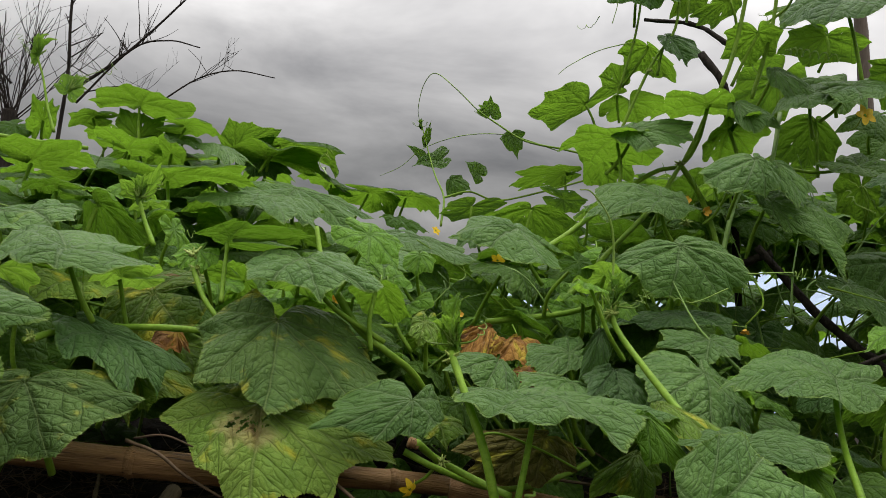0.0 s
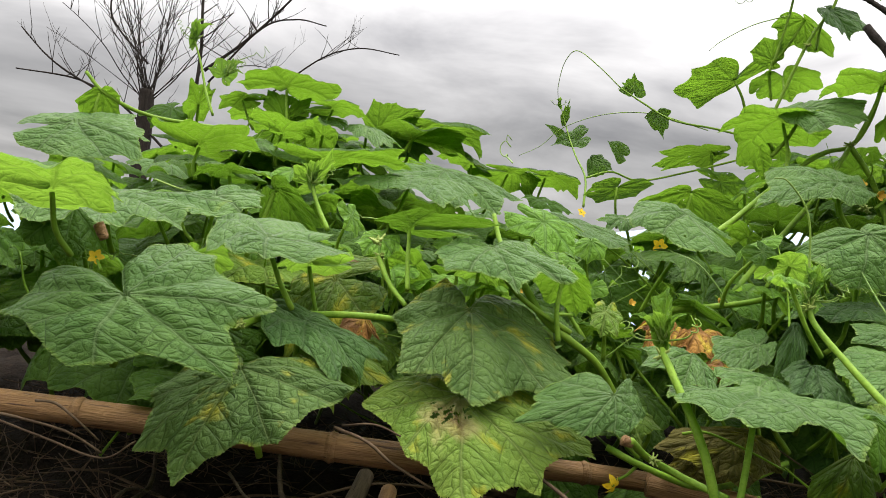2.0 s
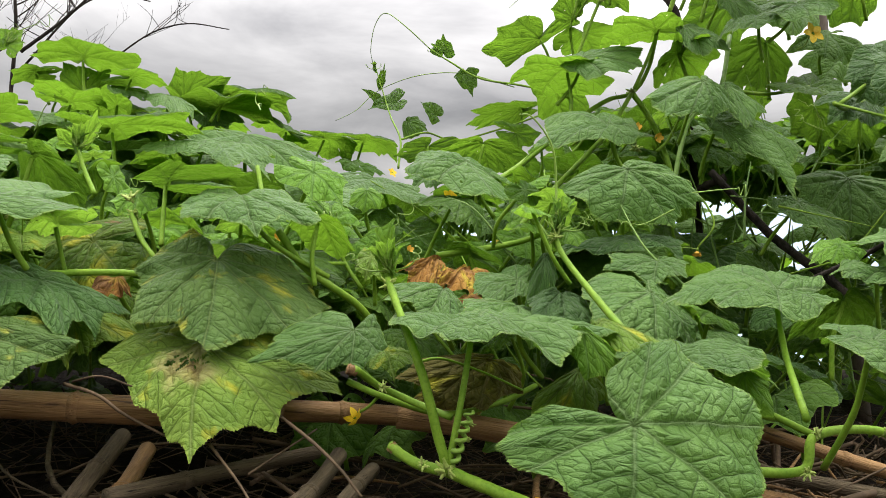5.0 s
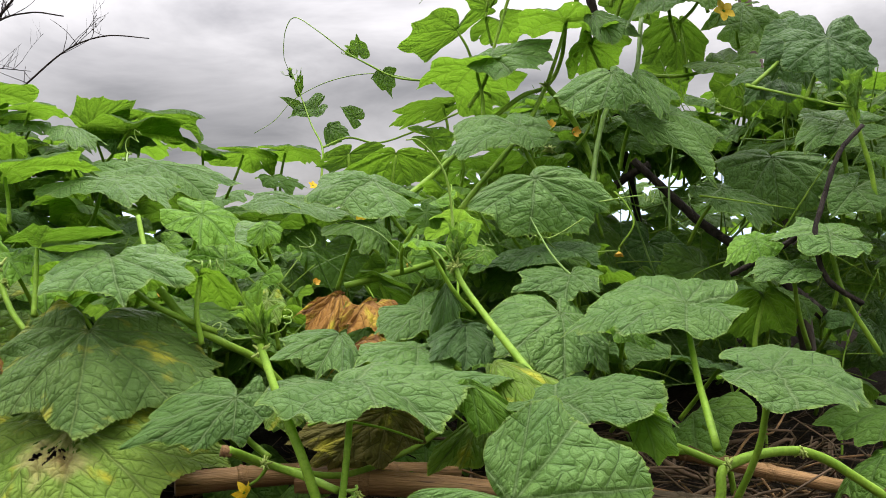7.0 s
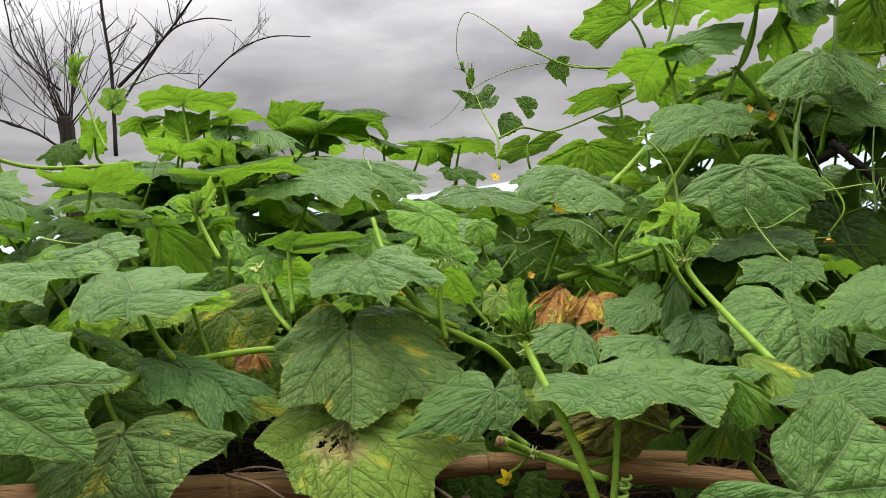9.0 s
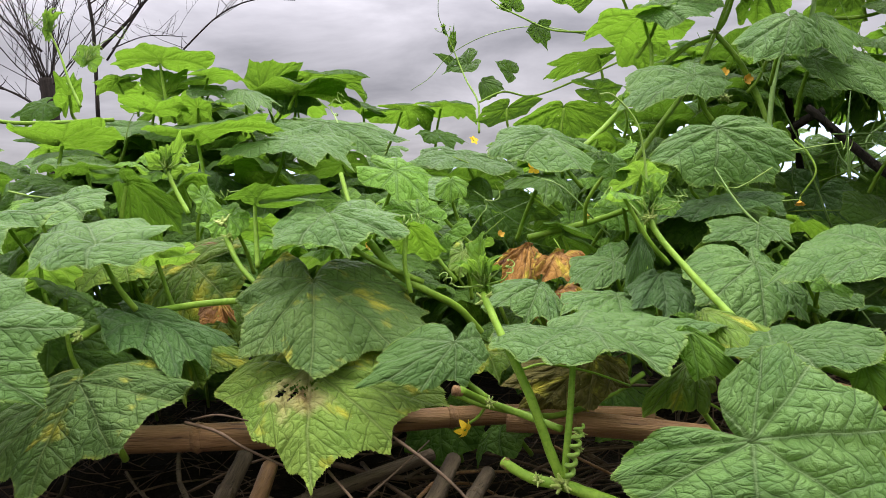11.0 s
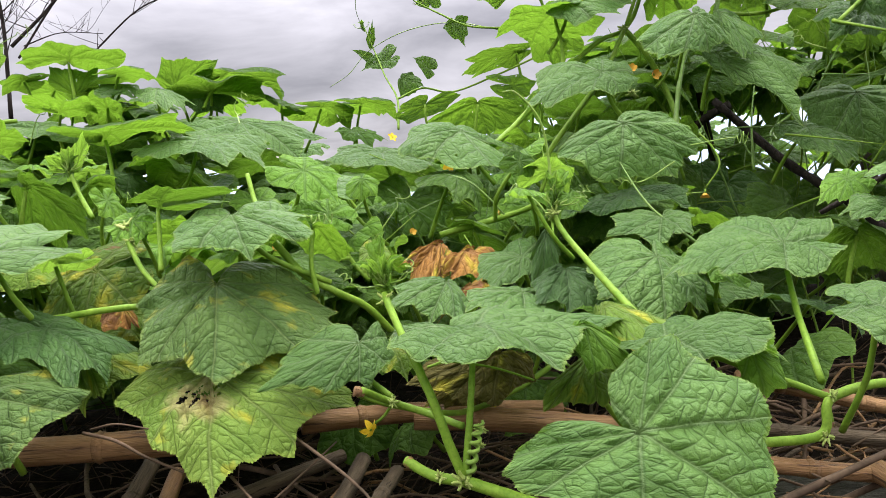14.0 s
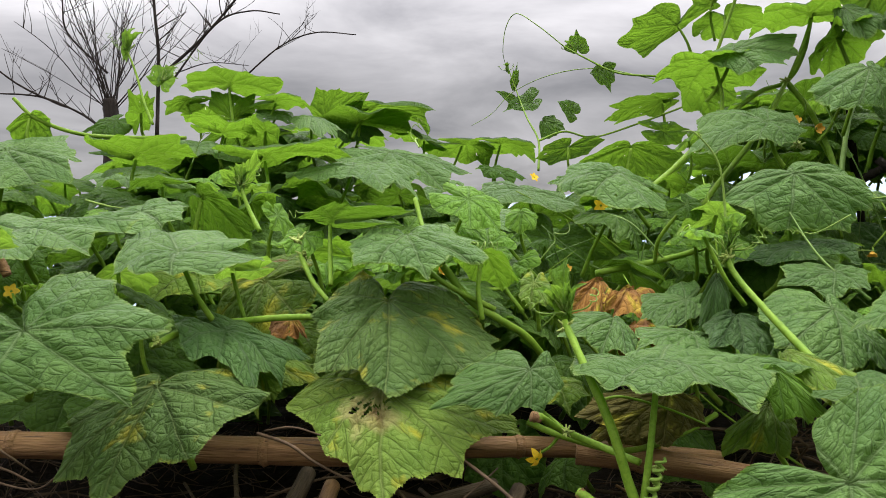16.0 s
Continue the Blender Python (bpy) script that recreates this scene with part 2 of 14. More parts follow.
def plain_material(name, a, b, scale, rough=0.6, bump=0.3, distance=0.002, stretch=(1, 1, 1), spot=None, transl=0.0, spec=0.3):
    """Two tones broken up by noise at two scales, in object space."""
    m = Nodes(name)
    tc = m.add("ShaderNodeTexCoord").outputs["Object"]
    mp = m.add("ShaderNodeMapping", Vector=tc)
    mp.inputs["Scale"].default_value = stretch
    p = mp.outputs[0]
    rnd = m.add("ShaderNodeObjectInfo").outputs["Random"]
    n1 = m.noise(p, scale, 5.0, 0.6)
    n2 = m.noise(p, scale * 7.0, 3.0, 0.6)
    col = m.mix(m.span(n1, 0.32, 0.68), a, b)
    col = m.mix(m.math("MULTIPLY", m.span(n2, 0.45, 0.7), 0.4), col, tuple(0.45 * c for c in a))
    col = m.mix(m.math("MULTIPLY", rnd, 0.3), col, tuple(0.55 * c for c in b))
    if spot:
        col = m.mix(m.span(m.noise(p, scale * 2.3, 4.0), 0.60, 0.68), col, spot)
    h = m.math("ADD", n1, m.math("MULTIPLY", n2, 0.5))
    nb = m.add("ShaderNodeBump", Strength=bump, Distance=distance, Height=h).outputs[0]
    bs = m.add("ShaderNodeBsdfPrincipled", Base_Color=col, Roughness=rough, Normal=nb, Specular_IOR_Level=spec)
    if transl:
        tr = m.add("ShaderNodeBsdfTranslucent", Color=col)
        mx = m.add("ShaderNodeMixShader", Fac=transl)
        m.set(mx, "1", bs.outputs[0])
        m.set(mx, "2", tr.outputs[0])
        m.set(m.out, "Surface", mx.outputs[0])
    else:
        m.set(m.out, "Surface", bs.outputs[0])
    return m.mat


STEM = plain_material("green_stem", (0.120, 0.240, 0.016), (0.220, 0.360, 0.036), 60, 0.5, 0.6, 0.001, (1, 1, 1), transl=0.15, spec=0.15)
# darker copy of the stem green, with shade put into its colour
STEM_DARK = plain_material("shaded_green_stem", (0.100, 0.200, 0.030), (0.170, 0.280, 0.055), 60, 0.5, 0.4, 0.001)
TENDRIL = plain_material("tendril", (0.13, 0.24, 0.03), (0.22, 0.34, 0.05), 90, 0.5, 0.2, 0.0005)
PETAL = plain_material("petal", (0.72, 0.46, 0.01), (0.85, 0.60, 0.03), 120, 0.5, 0.3, 0.0008, transl=0.3)
WILTED = plain_material("wilted_petal", (0.60, 0.32, 0.03), (0.72, 0.46, 0.06), 120, 0.6, 0.4, 0.001, transl=0.2)
BAMBOO = plain_material("dry_bamboo", (0.135, 0.068, 0.026), (0.310, 0.180, 0.074), 10, 0.55, 0.8, 0.003, (1, 16, 16), spot=(0.070, 0.036, 0.018), spec=0.2)
BAMBOO_GREY = plain_material("weathered_bamboo", (0.036, 0.027, 0.016), (0.118, 0.090, 0.054), 12, 0.8, 1.0, 0.004, (1, 12, 12), spot=(0.018, 0.014, 0.010), spec=0.12)
PITH = plain_material("bamboo_cut_end", (0.46, 0.34, 0.16), (0.58, 0.45, 0.24), 40, 0.7)
TWIG = plain_material("dry_twig", (0.046, 0.030, 0.017), (0.120, 0.080, 0.046), 40, 0.75, 0.5, 0.001, spec=0.15)
BARK = plain_material("dark_wet_bark", (0.014, 0.011, 0.009), (0.052, 0.042, 0.034), 45, 0.85, 1.0, 0.006, (2, 2, 0.5), spec=0.12)
LOG = plain_material("lichen_grey_log", (0.012, 0.011, 0.008), (0.060, 0.060, 0.042), 34, 0.9, 1.0, 0.008, (0.5, 3, 3), spot=(0.012, 0.010, 0.008), spec=0.1)
NODE_HAIR = plain_material("pale_node_tuft", (0.26, 0.36, 0.06), (0.40, 0.48, 0.13), 150, 0.6, 0.4, 0.0006, transl=0.15)
POST = plain_material("grey_brown_post", (0.075, 0.055, 0.042), (0.15, 0.115, 0.09), 14, 0.75, 0.6, 0.004, (6, 6, 1))
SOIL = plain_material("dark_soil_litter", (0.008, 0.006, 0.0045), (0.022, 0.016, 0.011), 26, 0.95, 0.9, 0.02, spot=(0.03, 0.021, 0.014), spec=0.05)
# haze over the distance is put into this pale blue base colour
HILL = plain_material("haze_tinted_hillside", (0.32, 0.40, 0.52), (0.38, 0.46, 0.58), 0.004, 0.95, 0.0)


# ---- builders ----
def part(name, bm, material, parent=None, label=""):
    """Links a bmesh as one mesh object under a thing or a part."""
    me = bpy.data.meshes.new(name)
    bm.to_mesh(me)
    bm.free()
    for p in me.polygons:
        p.use_smooth = True
    me.materials.append(material)
    ob = new(name, me)
    if parent:
        ob.parent = parent
        ob.matrix_parent_inverse = parent.matrix_basis.inverted()
    return tagged(ob, label)


def thing(name, label, category, at=(0, 0, 0), group="", kind=""):
    ob = new(name)
    ob.empty_display_size = 0.05
    ob.location = at
    return tagged(ob, label, category, group, kind)


def smooth_line(pts, n):
    """Points along a Catmull-Rom line through pts."""
    p = [Vector(q) for q in pts]
    if len(p) == 2:
        p = [p[0], p[0].lerp(p[1], 0.5), p[1]]
    p = [p[0] * 2 - p[1]] + p + [p[-1] * 2 - p[-2]]
    out = []
    for i in range(1, len(p) - 2):
        for k in range(n):
            t = k / n
            a, b, c, d = p[i - 1:i + 3]
            out.append(0.5 * (2 * b + (c - a) * t + (2 * a - 5 * b + 4 * c - d) * t * t + (3 * b - a - 3 * c + d) * t ** 3))
    out.append(p[-2].copy())
    return out


def tube(bm, line, r0, r1, sides=8, lumps=0.0, seed=0, knots=(), cap=True):
    """Sweeps a round section along a line; lumps roughen it, knots are (place along 0..1, swelling)."""
    rng = random.Random(seed)
    rings = []
    side = None
    n = len(line)
    for i, p in enumerate(line):
        d = (line[min(i + 1, n - 1)] - line[max(i - 1, 0)]).normalized()
        if side is None:
            side = d.orthogonal().normalized()
        side = (side - d * side.dot(d)).normalized()
        up = d.cross(side)
        s = i / max(n - 1, 1)
        r = r0 + (r1 - r0) * s
        for at, swell in knots:
            r *= 1 + swell * math.exp(-((s - at) / 0.02) ** 2)
        ring = []
        for k in range(sides):
            a = 2 * math.pi * k / sides
            rr = r * (1 + lumps * rng.uniform(-1, 1))
            ring.append(bm.verts.new(p + side * (rr * math.cos(a)) + up * (rr * math.sin(a))))
        rings.append(ring)
    for a, b in zip(rings, rings[1:]):
        for k in range(sides):
            bm.faces.new((a[k], a[(k + 1) % sides], b[(k + 1) % sides], b[k]))
    if cap:
        bm.faces.new(rings[0][::-1])
        bm.faces.new(rings[-1])


def stem(plant, pts, r0, r1, material=None, name="stem", label="", seed=0, lumps=0.06, sides=8):
    bm = bmesh.new()
    tube(bm, smooth_line(pts, 7), r0, r1, sides, lumps, seed)
    return part(name, bm, material or STEM, plant, label)


# outline of a cucumber blade: degrees from the tip and radius, five blunt lobes and a deep notch at the stalk
OUTLINE = ((0, 1.0), (5, 0.92), (14, 0.84), (28, 0.79), (40, 0.83), (50, 0.92), (56, 0.98), (62, 0.92), (74, 0.83), (86, 0.81), (97, 0.86),
           (105, 0.92), (112, 0.88), (126, 0.81), (142, 0.77), (154, 0.71), (162, 0.60), (167, 0.44), (171, 0.27), (175, 0.12), (180, 0.03))
LEAF_COUNT = [0]


def blade(bm, length, wl, wr, al, ar, res, seed, sl=0.0, sr=0.0, arch=0.09, ruffle=1.0):
    rng = random.Random(seed)
    rings, spokes = ((5, 48), (9, 96), (18, 168), (34, 300))[res]
    uvl = bm.loops.layers.uv.new("UVMap")
    rim = bm.loops.layers.uv.new("Rim")
    share = {}
    degs, rads = zip(*OUTLINE)
    ph = [rng.uniform(0, 6.28) for _ in range(6)]
    lobe = rng.uniform(-0.05, 0.07)
    asym = [1 + rng.uniform(-0.07, 0.07) for _ in OUTLINE], [1 + rng.uniform(-0.07, 0.07) for _ in OUTLINE]
    tl, tr = math.tan(radians(al)), math.tan(radians(ar))
    cl, cr = math.cos(radians(al)), math.cos(radians(ar))
    flat = {}
    grid = []
    centre = bm.verts.new((0, 0, 0))
    flat[centre] = (0.0, 0.0)
    share[centre] = 0.0
    for i in range(1, rings + 1):
        rho = (i / rings) ** 0.85
        row = []
        for k in range(spokes):
            th = -180 + 360 * (k + 0.5) / spokes
            a = abs(th)
            r = np.interp(a, degs, [q * w for q, w in zip(rads, asym[0 if th > 0 else 1])])
            r -= lobe * (math.exp(-((a - 31) / 11) ** 2) + 0.8 * math.exp(-((a - 90) / 13) ** 2) - 0.5 * math.exp(-((a - 58) / 6) ** 2))
            if i == rings:
                r *= 1 + (0.014 if res > 1 else 0.009) * (1 if k % 2 else -1) * (0.6 + 0.4 * math.sin(k * 0.9 + ph[5])) + 0.014 * math.sin(k * 0.53 + ph[0])
            x = rho * r * math.cos(radians(th))
            y = rho * r * math.sin(radians(th))
            left = y > 0
            w = (wl if left else wr) / 0.84
            X, Y = x * length + abs(y) / 0.85 * (sl if left else sr), y * w
            q = abs(y) / 0.84
            z = abs(Y) * (tl if left else tr) * (cl if left else cr) * (0.65 + 0.35 * min(q, 1))
            Yp = Y * (cl if left else cr)
            # arched midrib and sides
            z += arch * length * 4 * (x * (1 - x) if x > 0 else x * 0.6) + 0.45 * arch * w * 4 * q * (1 - q)
            # ruffled margin
            z += ruffle * length * rho ** (3 if ruffle < 2 else 1.3) * (0.045 * math.sin(radians(th) * 5 + ph[1]) + 0.028 * math.sin(radians(th) * 9 + ph[2]))
            z -= 0.06 * length * rho ** 4
            # furrows along the main veins, swollen between them
            loc = (th + 21) % 42 - 21
            dist = abs(rho * r * math.sin(radians(loc))) * length
            z -= 0.045 * length * math.exp(-(dist / (0.10 * length)) ** 2) * min(1, rho * 4) * (1.2 - 0.6 * rho)
            z += 0.0010 * math.sin(X * 420 + ph[3]) * math.sin(Y * 390 + ph[4]) * min(1, rho * 3)
            if ruffle > 2:
                z += 0.006 * noise.noise((X * 90 + ph[0], Y * 90, ph[1])) + 0.003 * noise.noise((X * 300, Y * 300, ph[2]))
            vtx = bm.verts.new((X, Yp, z))
            flat[vtx] = (x * length, Y)
            share[vtx] = rho
            row.append(vtx)
        grid.append(row)
    faces = []
    for k in range(spokes - 1):
        faces.append(bm.faces.new((centre, grid[0][k], grid[0][k + 1])))
        for a, b in zip(grid, grid[1:]):
            faces.append(bm.faces.new((a[k], b[k], b[k + 1], a[k + 1])))
    for f in faces:
        for lp in f.loops:
            lp[uvl].uv = flat[lp.vert]
            lp[rim].uv = (share[lp.vert], 0.0)
    bites = rng.choice((0, 0, 2, 5)) if res in (1, 2) else 0
    if bites:
        spots = [f for f in faces if 0.5 < max(share[v] for v in f.verts) < 0.97]
        bmesh.ops.delete(bm, geom=rng.sample(spots, bites), context="FACES")


def leaf(plant, material, at, rx, ry, rz, length, wl, wr, al, ar, res, sl=0.0, sr=0.0, foot=None, arch=0.09, label="", bare=False):
    """One leaf: blade with its petiole. at: where the petiole meets the blade; rx, ry, rz: turn; wl, wr: half widths; al, ar: how far
    each half is raised (degrees); sl, sr: how far it is swept to the tip; foot: where the petiole leaves the vine."""
    LEAF_COUNT[0] += 1
    seed = LEAF_COUNT[0]
    rng = random.Random(seed * 17)
    bm = bmesh.new()
    blade(bm, length, wl, wr, al, ar, res, seed, sl, sr, arch, 4.0 if material is DRY else 1.0)
    m = pose(*at, rx, ry, rz)
    bm.transform(m)
    ob = part("leaf", bm, material, plant, label)
    if bare:
        return ob
    back = (m.to_3x3() @ Vector((-1, 0, -0.6))).normalized()
    if foot is None:
        reach = rng.uniform(0.05, 0.09)
        foot = Vector(at) + Vector((back.x * 0.4 + rng.uniform(-0.25, 0.25), back.y * 0.4 + rng.uniform(0.0, 0.5), -0.9)).normalized() * reach
    s, f = Vector(at), Vector(foot)
    n = m.to_3x3() @ Vector((0, 0, -1))
    bend = s.lerp(f, 0.45) + n * 0.012 + Vector((rng.uniform(-1, 1), rng.uniform(-1, 1), 0)) * 0.006
    bm = bmesh.new()
    thick = 0.0021 + 0.011 * min(length, 0.11)
    tube(bm, smooth_line([s + n * 0.001, bend, f], 5), thick * 0.72, thick, 6, 0.05, seed)
    part("petiole", bm, STEM if material is not DRY else TWIG, ob)
    return ob


# bites of insects in a blade: place along the midrib, place across it, radius
BITTEN = ((0.030, -0.026, 0.0040), (0.024, -0.014, 0.0034), (0.021, -0.020, 0.0016), (0.031, -0.012, 0.0036), (0.026, -0.004, 0.0030), (0.017, -0.008, 0.0018),
          (0.019, 0.003, 0.0026), (0.027, 0.004, 0.0020), (0.015, -0.027, 0.0026), (0.036, -0.016, 0.0018), (0.014, 0.006, 0.0015), (0.033, -0.003, 0.0016))


def spread_blade(bm, joint, tip, left, right, base, res, seed, arch, tail, holes, ruffle):
    """A blade stretched between its tip, its two widest points and the back of its notch."""
    rng = random.Random(seed)
    rings, spokes = ((5, 48), (9, 100), (20, 190), (36, 320))[res]
    uvl = bm.loops.layers.uv.new("UVMap")
    rim = bm.loops.layers.uv.new("Rim")
    J = Vector(joint)
    fore, aft = Vector(tip) - J, (J - Vector(base)) / 0.62
    sides = (Vector(left) - J) / 0.87, (Vector(right) - J) / 0.87
    normal = fore.cross(sides[0] - sides[1]).normalized()
    flip = -1 if normal.z < 0 else 1
    normal *= flip
    length, width = fore.length, 0.5 * (sides[0].length + sides[1].length)
    size = 0.5 * (length + width)
    slim = min(size, (fore.cross(sides[0] - sides[1]).length / size) * 0.6)
    degs, rads = zip(*OUTLINE)
    ph = [rng.uniform(0, 6.28) for _ in range(8)]
    lobe = rng.uniform(-0.04, 0.06)
    wave = [[1 + rng.uniform(-0.05, 0.05) for _ in OUTLINE] for _ in range(2)]
    flat, share = {}, {}
    centre = bm.verts.new(J)
    flat[centre], share[centre] = (0.0, 0.0), 0.0
    grid = []
    for i in range(1, rings + 1):
        rho = (i / rings) ** 0.85
        row = []
        for k in range(spokes):
            th = -180 + 360 * (k + 0.5) / spokes
            a = abs(th)
            r = np.interp(a, degs, [q * w for q, w in zip(rads, wave[0 if th > 0 else 1])])
            r -= lobe * (math.exp(-((a - 31) / 11) ** 2) + 0.8 * math.exp(-((a - 90) / 13) ** 2) - 0.5 * math.exp(-((a - 58) / 6) ** 2))
            if i == rings:
                r *= 1 + (0.011 if res > 1 else 0.007) * (1 if k % 2 else -1) * (0.6 + 0.4 * math.sin(k * 0.9 + ph[5])) + 0.016 * math.sin(k * 0.37 + ph[0])
            x, y = rho * r * math.cos(radians(th)), rho * r * math.sin(radians(th))
            if tail and x > 0:
                y *= 1 - tail * math.sin(min(1, x / 0.85) * math.pi / 2)
            sx, sy = math.sqrt(x * x + 0.02), math.sqrt(y * y + 0.003)
            xp, xn = 0.5 * (x + sx) - 0.0707, 0.5 * (x - sx) + 0.0707
            yp, yn = 0.5 * (sy + y) - 0.0274, 0.5 * (sy - y) - 0.0274
            p = J + fore * xp + aft * xn + sides[0] * yp + sides[1] * yn
            q = min(1.0, abs(y) / 0.87)
            z = arch * length * 4 * (x * (1 - x) if x > 0 else 0.0) + 0.5 * arch * width * 4 * q * (1 - q)
            z += ruffle * slim * rho ** 3 * (0.030 * math.sin(radians(th) * 5 + ph[1]) + 0.020 * math.sin(radians(th) * 9 + ph[2]) + 0.010 * math.sin(radians(th) * 17 + ph[6]))
            z += 0.085 * size * (1 - rho * rho)
            loc = (th + 21) % 42 - 21
            dist = abs(rho * r * math.sin(radians(loc))) * size
            z -= 0.042 * slim * min(1.0, slim / 0.08) * math.exp(-(dist / (0.06 * size)) ** 2) * min(1, rho * 4) * (1.1 - 0.8 * rho)
            z += 0.035 * slim * noise.noise((x * 2.6 + ph[6] * 9, y * 2.6, ph[7])) * min(1, rho * 2)
            X, Y = x * length, y * width
            z += 0.0016 * noise.noise((X * 110 + ph[3], Y * 110, ph[4])) * min(1, rho * 3)
            if ruffle > 1.5:
                z += 0.005 * noise.noise((X * 70 + ph[0], Y * 70, ph[1])) + 0.0012 * noise.noise((X * 240, Y * 240, ph[2]))
            v = bm.verts.new(p + normal * z)
            flat[v], share[v] = (X, Y), rho
            row.append(v)
        grid.append(row)
    faces = []
    for k in range(spokes - 1):
        faces.append(bm.faces.new((centre, grid[0][k], grid[0][k + 1])[::flip]))
        for a, b in zip(grid, grid[1:]):
            faces.append(bm.faces.new((a[k], b[k], b[k + 1], a[k + 1])[::flip]))
    for f in faces:
        for lp in f.loops:
            lp[uvl].uv = flat[lp.vert]
            lp[rim].uv = (share[lp.vert], 0.0)
    gone = set()
    if not holes and res in (1, 2):
        spots = [f for f in faces if 0.4 < max(share[v] for v in f.verts) < 0.96]
        gone.update(rng.sample(spots, rng.choice((0, 0, 1, 3, 6))))
    for f in faces if holes else ():
        fx = sum(flat[v][0] for v in f.verts) / len(f.verts)
        fy = sum(flat[v][1] for v in f.verts) / len(f.verts)
        ragged = 1 + 0.9 * noise.noise((fx * 420, fy * 420, ph[0]))
        if any(((fx - hx) * 1.25) ** 2 + (fy - hy + 0.5 * (fx - hx)) ** 2 < (hr * ragged) ** 2 for hx, hy, hr in holes):
            gone.add(f)
    if gone:
        bmesh.ops.delete(bm, geom=list(gone), context="FACES")
    return normal


def spread_leaf(plant, material, joint, tip, left, right, base, res=2, foot=None, arch=0.07, tail=0.0, holes=(), bare=False, label=""):
    """A leaf given by the joint with its stalk, its tip, its widest points, the back of its notch and where the stalk leaves the vine."""
    LEAF_COUNT[0] += 1
    seed = LEAF_COUNT[0]
    rng = random.Random(seed * 13)
    bm = bmesh.new()
    n = spread_blade(bm, joint, tip, left, right, base, res, seed, arch, tail, holes, 2.2 if material is DRY else 1.0)
    ob = part("leaf", bm, material, plant, label)
    if bare:
        return ob
    s = Vector(joint)
    if foot is None:
        back = (Vector(base) - s).normalized()
        foot = s + Vector((back.x * 0.4 + rng.uniform(-0.3, 0.3), back.y * 0.4 + rng.uniform(0.0, 0.5), -0.9)).normalized() * rng.uniform(0.05, 0.10)
    f = Vector(foot)
    bend = s.lerp(f, 0.4) - n * 0.010 + Vector((rng.uniform(-1, 1), rng.uniform(-1, 1), 0)) * 0.005
    thick = 0.0020 + 0.010 * min((Vector(tip) - s).length, 0.11)
    bm = bmesh.new()
    tube(bm, smooth_line([s - n * 0.002, bend, f], 6), thick * 0.75, thick, 7, 0.05, seed)
    part("petiole", bm, STEM if material is not DRY else TWIG, ob)
    return ob


def tendril(plant, pts, r=0.0007, coil=None, seed=0):
    """A thread through pts; coil = (turns, radius) winds its end part."""
    line = smooth_line(pts, 8)
    if coil:
        turns, rad, start = coil
        n = len(line)
        out = []
        fine = smooth_line(line, 10)
        for i, p in enumerate(fine):
            s = i / (len(fine) - 1)
            if s > start:
                a = (s - start) / (1 - start) * turns * 2 * math.pi
                d = (fine[min(i + 1, len(fine) - 1)] - fine[max(i - 1, 0)]).normalized()
                e1 = d.orthogonal().normalized()
                e2 = d.cross(e1)
                p = p + (e1 * math.cos(a) + e2 * math.sin(a)) * rad * min(1, (s - start) * 8)
            out.append(p)
        line = out
    bm = bmesh.new()
    tube(bm, line, r * 1.3, r * 0.6, 5)
    return part("tendril", bm, TENDRIL, plant)


def seed_of(at):
    return 37.0 * at[0] + 11.0 * at[2]


def flower(plant, at, size, rx=0, ry=0, rz=0, material=None, stalk=None, droop=0.2):
    """Five-petalled yellow flower on a green calyx."""
    bm = bmesh.new()
    for k in range(5):
        a = 2 * math.pi * k / 5
        rows = []
        for i in range(6):
            s = i / 5
            w = 0.34 * size * math.sin(math.pi * (0.18 + 0.74 * s)) * (1.0 if i < 5 else 0.35)
            z = size * (0.35 * s - droop * s * s)
            r = size * (0.12 + 0.88 * s)
            row = []
            for j in (-1, 0, 1):
                x, y = r * math.cos(a) - j * w * math.sin(a), r * math.sin(a) + j * w * math.cos(a)
                row.append(bm.verts.new((x, y, z + abs(j) * 0.10 * size * (1 - s) + 0.05 * size * math.sin(k * 2.1 + 3 * s))))
            rows.append(row)
        for p, q in zip(rows, rows[1:]):
            for j in range(2):
                bm.faces.new((p[j], p[j + 1], q[j + 1], q[j]))
    m = pose(*at, rx, ry, rz)
    if material is WILTED:
        for v in bm.verts:
            out = math.hypot(v.co.x, v.co.y) / size
            v.co = Vector((v.co.x * (1 - 0.45 * out), v.co.y * (1 - 0.45 * out), v.co.z + 0.55 * size * out + 0.12 * size * noise.noise((v.co.x * 300, v.co.y * 300, seed_of(at)))))
    bm.transform(m)
    ob = part("flower", bm, material or PETAL, plant, "yellow flower")
    bm = bmesh.new()
    tube(bm, [Vector((0, 0, -0.45 * size)), Vector((0, 0, -0.2 * size)), Vector((0, 0, 0.05 * size))], 0.07 * size, 0.16 * size, 7)
    bm.transform(m)
    part("calyx", bm, STEM, ob)
    if stalk:
        bm = bmesh.new()
        tube(bm, smooth_line([m @ Vector((0, 0, -0.45 * size)), *[Vector(q) for q in stalk]], 6), 0.0011, 0.0014, 5)
        part("flower_stalk", bm, STEM, ob)
    return ob


